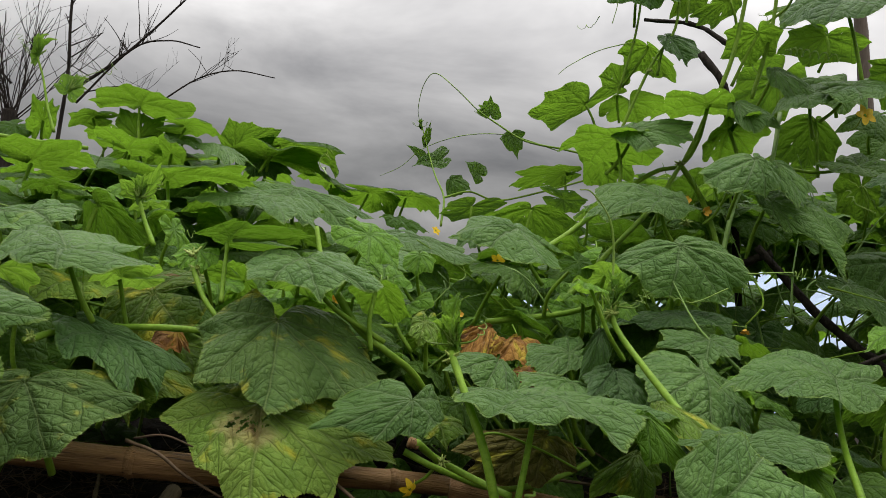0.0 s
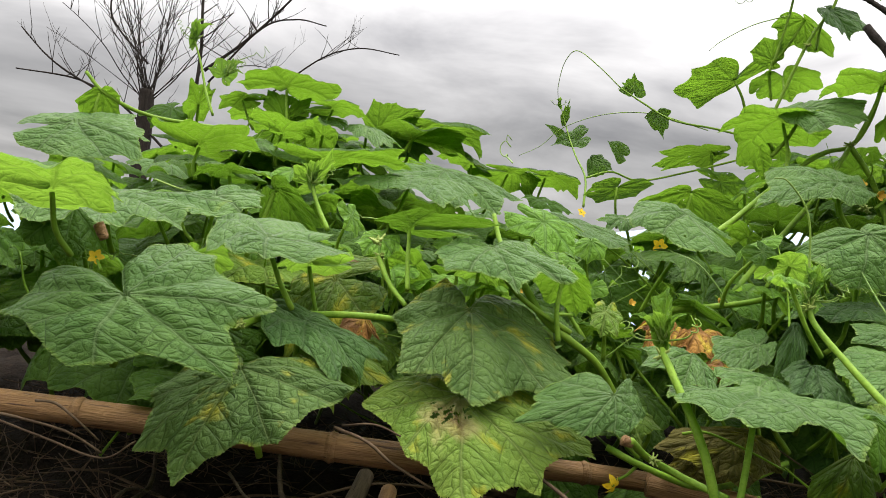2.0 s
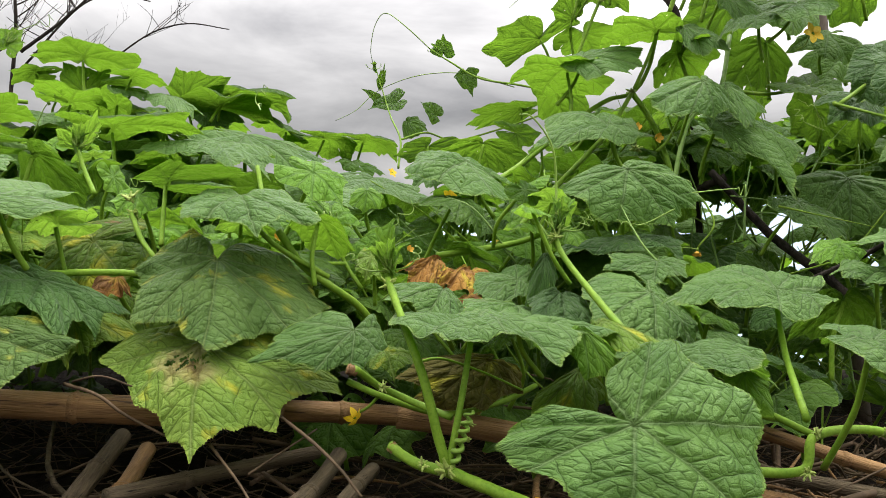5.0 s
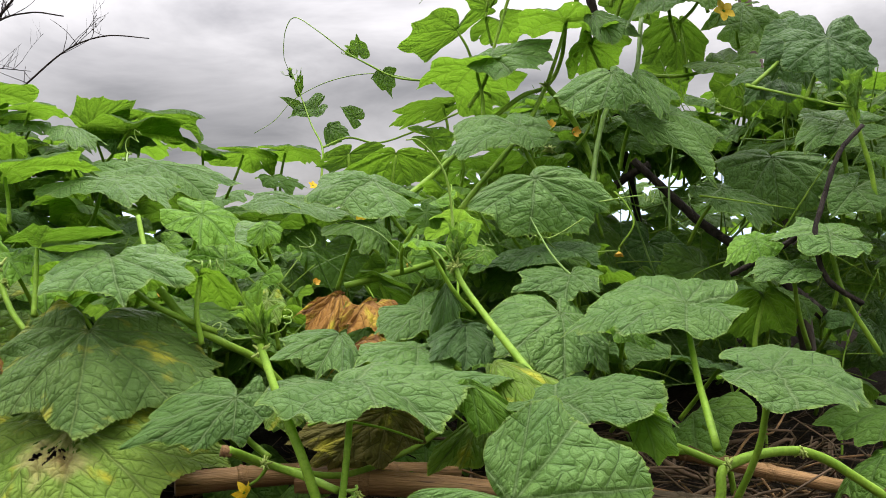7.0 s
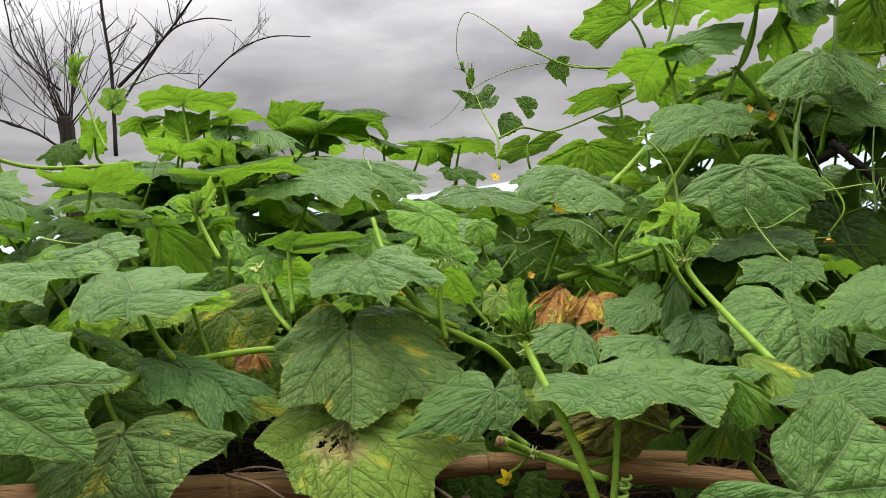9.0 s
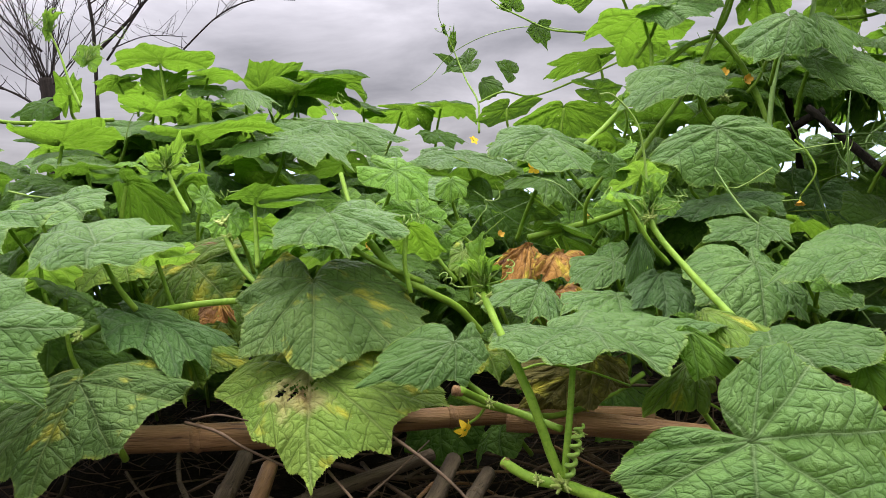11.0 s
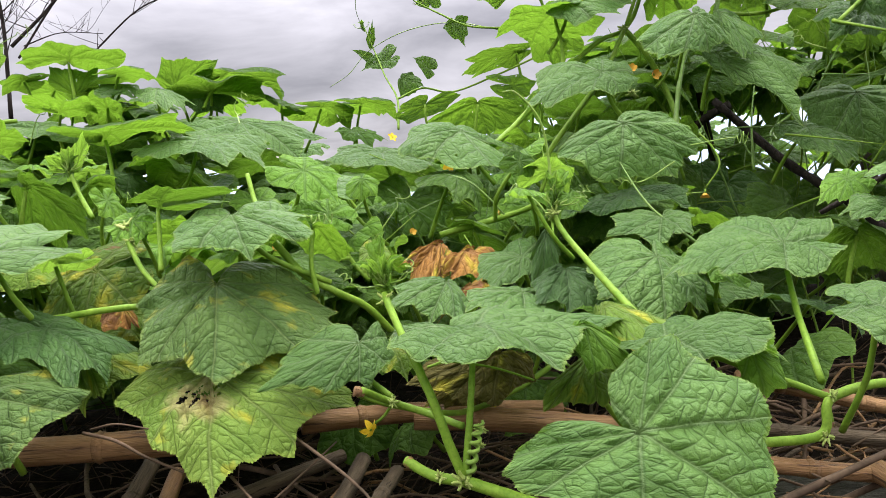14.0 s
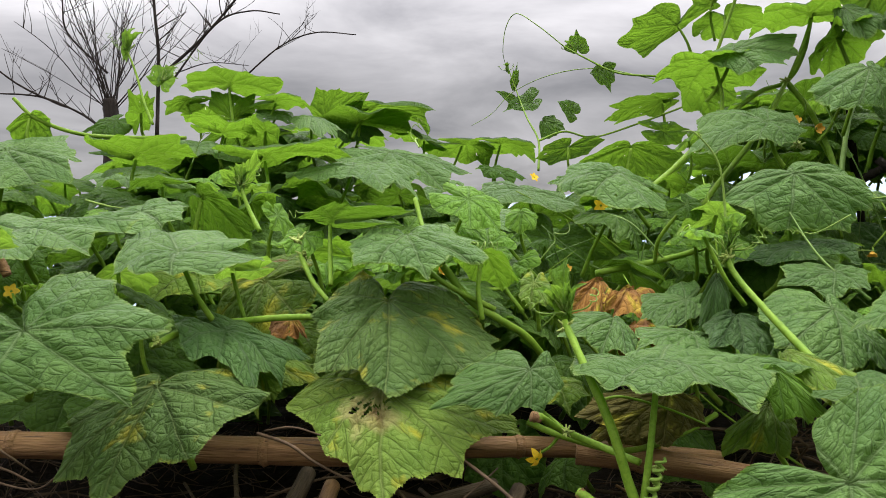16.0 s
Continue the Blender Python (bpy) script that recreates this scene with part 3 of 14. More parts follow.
def shoot(plant, at, size, rx, ry, rz, seed):
    """A growing tip: small folded leaves, hairs and curling threads round a bud."""
    rng = random.Random(seed)
    m = pose(*at, rx, ry, rz)
    for k in range(4):
        a = k * 137.5 + rng.uniform(-20, 20)
        s = size * rng.uniform(0.55, 1.0)
        p = m @ Vector((0.15 * size * math.cos(radians(a)), 0.15 * size * math.sin(radians(a)), size * (0.1 + 0.13 * k)))
        e = (m @ pose(0, 0, 0, 0, -rng.uniform(40, 80), a)).to_euler()
        leaf(plant, YOUNG, tuple(p), math.degrees(e.x), math.degrees(e.y), math.degrees(e.z), s, s * 0.40, s * 0.40, 46, 46, 1, bare=True, arch=0.12)
    bm = bmesh.new()
    for k in range(7):
        a, e = rng.uniform(0, 6.28), rng.uniform(0.2, 1.3)
        d = Vector((math.cos(a) * math.cos(e), math.sin(a) * math.cos(e), math.sin(e)))
        tube(bm, smooth_line([d * 0.1 * size, d * 0.45 * size + Vector((0, 0, 0.08 * size))], 3), 0.05 * size, 0.012 * size, 5)
    bm.transform(m)
    part("bud", bm, YOUNG_BUD, plant)
    for k in range(2):
        a = rng.uniform(0, 6.28)
        d = Vector((math.cos(a), math.sin(a), 0.3))
        tendril(plant, [m @ (d * 0.1 * size), m @ (d * 0.7 * size), m @ (d * 1.0 * size + Vector((0, 0, 0.4 * size)))], 0.0006, (2.5, 0.1 * size, 0.6))


YOUNG_BUD = plain_material("bud_green", (0.24, 0.38, 0.06), (0.36, 0.50, 0.12), 120, 0.5, 0.3, 0.0006, transl=0.2)


# ---- the ground, one sheet with the planted bank ----
def ground_height(x, y):
    bank = min(1, max(0, (y - 0.36) / 0.22))
    bank = bank * bank * (3 - 2 * bank)
    far = min(1, max(0, (y - 2.2) / 2.5))
    far = far * far * (3 - 2 * far)
    side = min(1, max(0, (abs(x) - 2.5) / 2.0))
    h = 0.90 * bank * (1 - far) * (1 - side)
    # beyond the bank the hillside falls away into a valley
    h -= 0.32 * min(max(0, y - 3.4), 900)
    rough = noise.noise((x * 5, y * 5, 3.1)) * 0.035 + noise.noise((x * 17, y * 17, 8.2)) * 0.014
    return h + rough * (bank * (1 - far) * (1 - side) + 0.15)


def build_ground():
    bm = bmesh.new()
    near = [i * 0.03 - 1.8 for i in range(121)]
    xs = [-6000, -2500, -900, -300, -100, -40, -15, -7, -4, -2.8] + near + [2.8, 4, 7, 15, 40, 100, 300, 900, 2500, 6000]
    ys = [-6000, -1500, -300, -60, -15, -5, -2, -1, -0.5, -0.1, 0.15] + [0.25 + i * 0.03 for i in range(90)] + \
         [3.2, 3.8, 4.6, 6, 9, 15, 40, 100, 300, 900, 2500, 6000]
    grid = [[bm.verts.new((x, y, ground_height(x, y))) for x in xs] for y in ys]
    for a, b in zip(grid, grid[1:]):
        for k in range(len(xs) - 1):
            bm.faces.new((a[k], a[k + 1], b[k + 1], b[k]))
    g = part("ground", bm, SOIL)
    tagged(g, "near-black soil bank with plant litter", "ground", kind="structure")


build_ground()


def build_hills():
    bm = bmesh.new()
    n = 220
    rows = []
    for j in range(5):
        row = []
        for i in range(n + 1):
            a = radians(-75 + 150 * i / n)
            rise = min(1, max(0, (math.degrees(a) + 2) / 18))
            lift = 1.3 + 3.4 * rise * rise * (3 - 2 * rise) + 0.5 * noise.noise((a * 5.0, 0, 0)) + 0.25 * noise.noise((a * 22.0, 2, 0)) + 0.08 * noise.noise((a * 80.0, 4, 0))
            d = 3600 - 240 * (4 - j)
            row.append(bm.verts.new((d * math.sin(a), d * math.cos(a), -420 + (420 + 3600 * math.tan(radians(lift))) * (j / 4) ** 0.8)))
        rows.append(row)
    for a, b in zip(rows, rows[1:]):
        for k in range(n):
            bm.faces.new((a[k], a[k + 1], b[k + 1], b[k]))
    tagged(part("backdrop", bm, HILL), "hills on the horizon in a pale blue haze tint", "hills", kind="structure")


build_hills()

# ---- the vines: one empty each, with stems, leaves, tendrils and flowers as parts ----
FRONT = thing("cucumber_vine", "cucumber vine with broad leaves sprawling over dry canes", "cucumber plant", (0.2, 0.6, 0.92), "cucumber vines")
MID = thing("cucumber_vine", "cucumber vine with yellowing leaves hanging over a bamboo rail", "cucumber plant", (-0.05, 0.75, 0.92), "cucumber vines")
LEFT = thing("cucumber_vine", "dense cucumber vine heaped into a green mound", "cucumber plant", (-0.35, 0.9, 0.92), "cucumber vines")
BACK = thing("cucumber_vine", "back row of cucumber vines in deep green shade", "cucumber plant", (0.4, 1.9, 0.92), "cucumber vines")
TRELLIS = thing("cucumber_vine", "cucumber vine climbing dark poles, leaves lit from behind", "cucumber plant", (0.4, 1.2, 0.92), "cucumber vines")

leaf(TRELLIS, MATURE, (0.761, 1.300, 1.363), -33, 24, -129, 0.112, 0.049, 0.043, 1, 1, 1, 0.025, 0.021)
leaf(LEFT, THIN, (-0.318, 1.520, 1.406), -16, 14, -9, 0.125, 0.045, 0.072, 12, 7, 1, 0.007, 0.036)
leaf(TRELLIS, THIN, (0.317, 1.600, 1.589), -21, 22, 62, 0.073, 0.055, 0.059, -3, -2, 1, 0.005, 0.029, foot=(0.299, 1.500, 1.547))
leaf(TRELLIS, THIN, (0.378, 1.200, 1.466), -18, 29, 80, 0.093, 0.030, 0.052, 2, 1, 1, 0.015, 0.026, foot=(0.407, 1.200, 1.385))
leaf(TRELLIS, DARK, (0.248, 0.950, 1.202), 12, 8, -16, 0.075, 0.062, 0.037, -6, -10, 1, 0.025, -0.019)
leaf(MID, OLD, (-0.010, 0.840, 1.171), -16, 48, -102, 0.031, 0.016, 0.012, 1, 2, 1, 0.008, 0.006)
leaf(LEFT, THIN, (-0.546, 0.700, 1.183), 29, 12, -42, 0.092, 0.020, 0.040, -11, -4, 1, -0.002, 0.014)
leaf(TRELLIS, MATURE, (0.553, 1.400, 1.727), -25, 16, 180, 0.075, 0.066, 0.021, -16, -50, 1, 0.033, -0.012)
leaf(TRELLIS, THIN, (0.240, 1.400, 1.449), -27, 38, 65, 0.098, 0.038, 0.047, 12, 10, 1, 0.013, 0.024, foot=(0.285, 1.490, 1.436))
leaf(TRELLIS, DARK, (0.602, 1.000, 1.423), -17, 56, -117, 0.080, 0.056, 0.051, -16, -18, 2, -0.009, -0.005, foot=(0.570, 0.990, 1.355))
leaf(TRELLIS, DARK, (0.616, 1.150, 1.406), -33, 23, -143, 0.091, 0.030, 0.045, -18, -12, 1, 0.015, 0.004, foot=(0.529, 1.050, 1.380))
leaf(TRELLIS, MATURE, (0.632, 1.300, 1.533), -43, 23, -163, 0.076, 0.059, 0.025, -12, -29, 1, -0.001, -0.002)
leaf(TRELLIS, MATURE, (0.586, 1.250, 1.441), 12, 28, -56, 0.068, 0.051, 0.074, 7, 5, 1, -0.023, 0.008, foot=(0.440, 1.204, 1.422))
leaf(LEFT, THIN, (-0.717, 1.420, 1.405), -16, 40, -112, 0.056, 0.030, 0.042, -15, -10, 1, 0.015, 0.010)
leaf(LEFT, THIN, (-0.663, 1.400, 1.413), -5, -17, -61, 0.083, 0.020, 0.024, 18, 14, 1, 0.010, 0.012)
leaf(LEFT, THIN, (-0.434, 1.350, 1.374), -17, -12, -81, 0.083, 0.029, 0.024, -12, -15, 1, 0.010, 0.005)
leaf(MID, OLD, (0.009, 0.760, 1.091), 8, 20, -74, 0.044, 0.021, 0.018, 2, 3, 1, 0.010, 0.009, bare=True)
leaf(MID, YOUNG, (-0.230, 0.830, 1.218), -19, 38, -121, 0.030, 0.023, 0.018, -1, -1, 1, 0.011, 0.005)
leaf(MID, YOUNG, (-0.057, 0.900, 1.207), -28, -7, 156, 0.050, 0.020, 0.033, 4, 2, 1, 0.007, 0.016)
leaf(LEFT, THIN, (-0.079, 1.500, 1.320), 11, 29, -60, 0.066, 0.037, 0.025, -13, -19, 1, 0.015, -0.015)
leaf(MID, SILVERY, (0.050, 1.400, 1.297), -20, 22, -120, 0.062, 0.020, 0.031, -17, -11, 1, 0.010, 0.008)
leaf(TRELLIS, MATURE, (0.712, 1.400, 1.532), -30, 39, -143, 0.107, 0.060, 0.047, 3, 4, 1, 0.022, 0.023)
leaf(TRELLIS, THIN, (0.661, 1.400, 1.438), -90, 79, 0, 0.065, 0.044, 0.051, 0, 0, 1, 0.007, 0.025)
leaf(TRELLIS, DARK, (0.616, 1.100, 1.446), -57, 50, -155, 0.073, 0.043, 0.035, -3, -4, 1, 0.022, 0.017, foot=(0.532, 1.046, 1.378))
leaf(TRELLIS, THIN, (0.549, 1.500, 1.624), 90, 63, 180, 0.079, 0.058, 0.050, 0, 0, 1, 0.029, 0.015)
leaf(TRELLIS, MATURE, (0.636, 1.450, 1.620), -34, 31, -146, 0.105, 0.059, 0.043, -3, -4, 1, 0.029, 0.021)
leaf(TRELLIS, THIN, (0.761, 1.450, 1.442), -90, 79, 0, 0.067, 0.042, 0.047, 0, 0, 1, 0.013, 0.023)
leaf(TRELLIS, THIN, (0.558, 1.450, 1.459), 90, 76, 180, 0.064, 0.048, 0.046, 0, 0, 1, 0.024, 0.010)

# the leaves that show best: joint, tip, the two sides and the notch of each blade
spread_leaf(FRONT, SILVERY, (0.158, 0.495, 1.086), (0.235, 0.472, 1.025), (0.199, 0.530, 1.127), (0.089, 0.472, 1.069), (0.139, 0.508, 1.098), 3, foot=(0.242, 0.560, 1.052), arch=0.07)
spread_leaf(MID, DULL, (-0.132, 0.727, 1.157), (-0.118, 0.638, 1.095), (-0.038, 0.765, 1.115), (-0.188, 0.700, 1.140), (-0.134, 0.750, 1.183), 3, arch=0.07)
spread_leaf(MID, HOLED, (-0.127, 0.678, 1.094), (-0.110, 0.585, 1.027), (-0.019, 0.675, 1.064), (-0.197, 0.660, 1.082), (-0.127, 0.710, 1.110), 3, tail=0.5, holes=BITTEN, arch=0.05)
spread_leaf(MID, SILVERY, (-0.013, 0.672, 1.113), (-0.038, 0.635, 1.086), (0.010, 0.665, 1.099), (-0.075, 0.655, 1.104), (-0.010, 0.700, 1.128), 3, foot=(0.011, 0.660, 1.075))
spread_leaf(FRONT, SILVERY, (0.074, 0.600, 1.129), (0.127, 0.555, 1.113), (0.157, 0.665, 1.122), (0.032, 0.545, 1.126), (0.039, 0.660, 1.129), 3, foot=(0.061, 0.578, 1.039), arch=0.1)
# lobe folded down, in the brighter young green to imitate light shining through
spread_leaf(FRONT, YOUNG, (0.149, 0.605, 1.130), (0.173, 0.600, 1.092), (0.180, 0.610, 1.109), (0.139, 0.600, 1.114), (0.147, 0.605, 1.134), 2, bare=True)
spread_leaf(MID, SILVERY, (0.056, 0.760, 1.142), (0.041, 0.700, 1.121), (0.074, 0.720, 1.126), (0.012, 0.720, 1.145), (0.056, 0.790, 1.146), 2)
spread_leaf(MID, SILVERY, (0.130, 0.840, 1.151), (0.080, 0.800, 1.137), (0.125, 0.800, 1.137), (0.114, 0.870, 1.160), (0.153, 0.870, 1.163), 2)
spread_leaf(FRONT, SILVERY, (0.120, 0.740, 1.131), (0.069, 0.700, 1.127), (0.121, 0.690, 1.121), (0.097, 0.780, 1.132), (0.149, 0.760, 1.124), 2)
spread_leaf(FRONT, DARK, (0.161, 0.780, 1.143), (0.155, 0.720, 1.116), (0.201, 0.780, 1.121), (0.127, 0.740, 1.137), (0.164, 0.800, 1.148), 2)
spread_leaf(FRONT, SILVERY, (0.340, 0.740, 1.153), (0.227, 0.700, 1.139), (0.327, 0.685, 1.141), (0.362, 0.830, 1.172), (0.391, 0.750, 1.157), 3, foot=(0.321, 0.630, 1.071), arch=0.09)
spread_leaf(FRONT, SILVERY, (0.273, 0.875, 1.176), (0.257, 0.830, 1.152), (0.301, 0.860, 1.175), (0.219, 0.860, 1.178), (0.282, 0.920, 1.183), 2)
spread_leaf(FRONT, THIN, (0.317, 0.900, 1.178), (0.358, 0.920, 1.154), (0.325, 0.880, 1.179), (0.329, 0.940, 1.163), (0.301, 0.890, 1.183), 1, bare=True)
spread_leaf(FRONT, SILVERY, (0.246, 0.800, 1.146), (0.233, 0.725, 1.100), (0.286, 0.790, 1.125), (0.180, 0.765, 1.145), (0.247, 0.850, 1.165), 3)
spread_leaf(FRONT, SILVERY, (0.205, 0.600, 1.111), (0.278, 0.580, 1.101), (0.212, 0.550, 1.111), (0.254, 0.660, 1.114), (0.173, 0.620, 1.112), 3, foot=(0.298, 0.630, 1.071), arch=0.12)
# another folded lobe; the young leaf's brighter green stands in for light passing through
spread_leaf(FRONT, YOUNG, (0.261, 0.600, 1.106), (0.270, 0.598, 1.069), (0.281, 0.600, 1.096), (0.248, 0.600, 1.102), (0.265, 0.605, 1.110), 2, bare=True)
spread_leaf(FRONT, OLD, (0.173, 0.660, 1.129), (0.209, 0.615, 1.108), (0.208, 0.665, 1.119), (0.168, 0.620, 1.112), (0.170, 0.670, 1.132), 2, bare=True)
spread_leaf(MID, OLD, (0.158, 0.660, 1.093), (0.142, 0.632, 1.063), (0.175, 0.650, 1.074), (0.122, 0.635, 1.077), (0.167, 0.670, 1.097), 2)
spread_leaf(MID, MOSSY, (0.093, 0.700, 1.092), (0.051, 0.665, 1.064), (0.113, 0.690, 1.069), (0.038, 0.690, 1.092), (0.108, 0.710, 1.095), 2, bare=True)
spread_leaf(MID, SILVERY, (-0.118, 0.750, 1.213), (-0.091, 0.690, 1.184), (-0.053, 0.745, 1.207), (-0.165, 0.720, 1.203), (-0.124, 0.800, 1.224), 3, foot=(-0.044, 0.780, 1.151))
spread_leaf(MID, THIN, (-0.055, 0.780, 1.199), (-0.038, 0.810, 1.161), (-0.030, 0.780, 1.190), (-0.081, 0.800, 1.191), (-0.054, 0.760, 1.206), 2)
spread_leaf(MID, YOUNG, (-0.078, 0.900, 1.249), (-0.043, 0.870, 1.215), (-0.062, 0.920, 1.259), (-0.094, 0.880, 1.234), (-0.112, 0.920, 1.262), 2)
spread_leaf(LEFT, MATURE, (-0.201, 0.820, 1.228), (-0.238, 0.850, 1.234), (-0.207, 0.865, 1.223), (-0.162, 0.760, 1.243), (-0.129, 0.800, 1.230), 2, foot=(-0.192, 0.780, 1.172))
spread_leaf(LEFT, MATURE, (-0.368, 0.920, 1.254), (-0.324, 0.970, 1.193), (-0.334, 0.920, 1.249), (-0.387, 0.960, 1.202), (-0.370, 0.900, 1.267), 2)
spread_leaf(LEFT, THIN, (-0.547, 1.500, 1.467), (-0.498, 1.420, 1.486), (-0.650, 1.530, 1.478), (-0.468, 1.530, 1.452), (-0.568, 1.550, 1.466), 2, foot=(-0.522, 1.450, 1.389))
spread_leaf(LEFT, THIN, (-0.552, 1.520, 1.414), (-0.539, 1.490, 1.458), (-0.594, 1.520, 1.445), (-0.507, 1.520, 1.433), (-0.559, 1.540, 1.408), 1)
spread_leaf(LEFT, THIN, (-0.445, 1.440, 1.431), (-0.393, 1.460, 1.423), (-0.422, 1.390, 1.436), (-0.473, 1.490, 1.424), (-0.494, 1.450, 1.430), 1)
spread_leaf(LEFT, THIN, (-0.380, 1.520, 1.413), (-0.350, 1.500, 1.465), (-0.404, 1.500, 1.436), (-0.307, 1.510, 1.429), (-0.387, 1.540, 1.406), 2)
spread_leaf(LEFT, THIN, (-0.303, 1.520, 1.422), (-0.185, 1.460, 1.364), (-0.251, 1.460, 1.423), (-0.272, 1.570, 1.410), (-0.360, 1.540, 1.432), 2, foot=(-0.324, 1.480, 1.373), arch=0.14)
spread_leaf(LEFT, DARK, (-0.349, 1.560, 1.405), (-0.304, 1.520, 1.362), (-0.305, 1.580, 1.403), (-0.370, 1.540, 1.381), (-0.375, 1.570, 1.417), 1)
spread_leaf(LEFT, SILVERY, (-0.234, 1.340, 1.330), (-0.145, 1.290, 1.276), (-0.158, 1.380, 1.325), (-0.259, 1.290, 1.297), (-0.327, 1.400, 1.351), 2, arch=0.05)
spread_leaf(LEFT, SILVERY, (-0.264, 1.200, 1.299), (-0.161, 1.140, 1.252), (-0.233, 1.270, 1.306), (-0.265, 1.130, 1.281), (-0.337, 1.200, 1.298), 2, arch=0.1)
spread_leaf(LEFT, THIN, (-0.485, 1.300, 1.365), (-0.433, 1.320, 1.363), (-0.453, 1.230, 1.378), (-0.505, 1.350, 1.364), (-0.539, 1.300, 1.381), 1)
spread_leaf(LEFT, THIN, (-0.394, 1.220, 1.318), (-0.269, 1.200, 1.318), (-0.334, 1.140, 1.329), (-0.401, 1.280, 1.315), (-0.477, 1.220, 1.327), 2, foot=(-0.375, 1.180, 1.255))
spread_leaf(LEFT, SILVERY, (-0.568, 1.400, 1.349), (-0.488, 1.360, 1.327), (-0.588, 1.460, 1.368), (-0.547, 1.340, 1.336), (-0.643, 1.420, 1.360), 2)
spread_leaf(LEFT, SILVERY, (-0.379, 1.420, 1.398), (-0.322, 1.360, 1.356), (-0.343, 1.420, 1.383), (-0.370, 1.360, 1.372), (-0.415, 1.440, 1.407), 1)
spread_leaf(LEFT, SILVERY, (-0.450, 1.460, 1.411), (-0.404, 1.440, 1.391), (-0.458, 1.500, 1.424), (-0.446, 1.420, 1.397), (-0.495, 1.470, 1.416), 1)
spread_leaf(LEFT, THIN, (-0.625, 1.500, 1.442), (-0.672, 1.500, 1.441), (-0.593, 1.450, 1.444), (-0.651, 1.530, 1.424), (-0.586, 1.500, 1.442), 1)
spread_leaf(LEFT, THIN, (-0.148, 1.620, 1.370), (-0.105, 1.670, 1.324), (-0.113, 1.580, 1.372), (-0.187, 1.660, 1.350), (-0.213, 1.610, 1.374), 1, arch=0.14)
spread_leaf(LEFT, THIN, (-0.079, 1.660, 1.374), (-0.015, 1.690, 1.337), (-0.054, 1.600, 1.375), (-0.096, 1.720, 1.360), (-0.137, 1.660, 1.376), 1, arch=0.14)
spread_leaf(LEFT, THIN, (-0.216, 1.600, 1.379), (-0.285, 1.620, 1.385), (-0.224, 1.540, 1.383), (-0.230, 1.650, 1.371), (-0.172, 1.600, 1.361), 1)
spread_leaf(MID, SILVERY, (-0.025, 1.300, 1.269), (-0.114, 1.280, 1.259), (-0.044, 1.360, 1.283), (-0.007, 1.240, 1.249), (0.040, 1.280, 1.254), 1)
spread_leaf(MID, SILVERY, (0.087, 1.040, 1.279), (0.013, 1.010, 1.266), (0.057, 0.970, 1.249), (0.079, 1.110, 1.291), (0.149, 1.030, 1.248), 2, arch=0.1)
spread_leaf(TRELLIS, THIN, (0.116, 1.200, 1.326), (0.130, 1.220, 1.284), (0.185, 1.200, 1.299), (0.046, 1.200, 1.301), (0.123, 1.190, 1.338), 2)
spread_leaf(TRELLIS, THIN, (0.172, 1.300, 1.357), (0.209, 1.300, 1.360), (0.164, 1.300, 1.371), (0.174, 1.300, 1.336), (0.139, 1.300, 1.365), 1)
spread_leaf(MID, THIN, (0.042, 1.500, 1.353), (0.011, 1.500, 1.322), (-0.001, 1.500, 1.351), (0.095, 1.500, 1.358), (0.057, 1.500, 1.370), 1)
spread_leaf(MID, MATURE, (0.072, 0.980, 1.234), (0.096, 0.940, 1.186), (0.085, 0.990, 1.236), (0.052, 0.940, 1.223), (0.037, 0.990, 1.233), 2, arch=0.14)
spread_leaf(MID, MATURE, (0.091, 0.950, 1.175), (0.061, 0.970, 1.173), (0.090, 0.910, 1.185), (0.096, 1.000, 1.152), (0.130, 0.950, 1.157), 2, arch=0.1)
spread_leaf(TRELLIS, SILVERY, (0.255, 0.950, 1.274), (0.307, 0.935, 1.211), (0.321, 0.970, 1.275), (0.187, 0.930, 1.243), (0.249, 0.970, 1.285), 3, arch=0.08)
spread_leaf(TRELLIS, SILVERY, (0.262, 1.075, 1.337), (0.153, 1.040, 1.288), (0.245, 1.030, 1.315), (0.248, 1.140, 1.365), (0.306, 1.080, 1.334), 2, arch=0.09)
spread_leaf(TRELLIS, THIN, (0.209, 1.600, 1.438), (0.106, 1.630, 1.404), (0.185, 1.630, 1.414), (0.173, 1.580, 1.448), (0.243, 1.580, 1.443), 2)
spread_leaf(LEFT, SILVERY, (-0.348, 0.563, 1.153), (-0.259, 0.530, 1.114), (-0.292, 0.595, 1.178), (-0.414, 0.545, 1.127), (-0.383, 0.600, 1.176), 3, arch=0.08)
spread_leaf(LEFT, DULL, (-0.287, 0.630, 1.104), (-0.310, 0.575, 1.027), (-0.204, 0.615, 1.096), (-0.341, 0.592, 1.082), (-0.291, 0.660, 1.114), 3, tail=0.3, arch=0.06)
spread_leaf(LEFT, DARK, (-0.262, 0.700, 1.136), (-0.204, 0.665, 1.097), (-0.221, 0.720, 1.127), (-0.252, 0.645, 1.118), (-0.307, 0.715, 1.154), 3, arch=0.12)
spread_leaf(LEFT, BLOTCHED, (-0.269, 0.835, 1.169), (-0.314, 0.800, 1.125), (-0.288, 0.870, 1.189), (-0.267, 0.790, 1.113), (-0.221, 0.860, 1.179), 2)
spread_leaf(LEFT, OLD, (-0.251, 0.720, 1.116), (-0.216, 0.680, 1.084), (-0.195, 0.740, 1.102), (-0.239, 0.680, 1.086), (-0.271, 0.720, 1.119), 2)
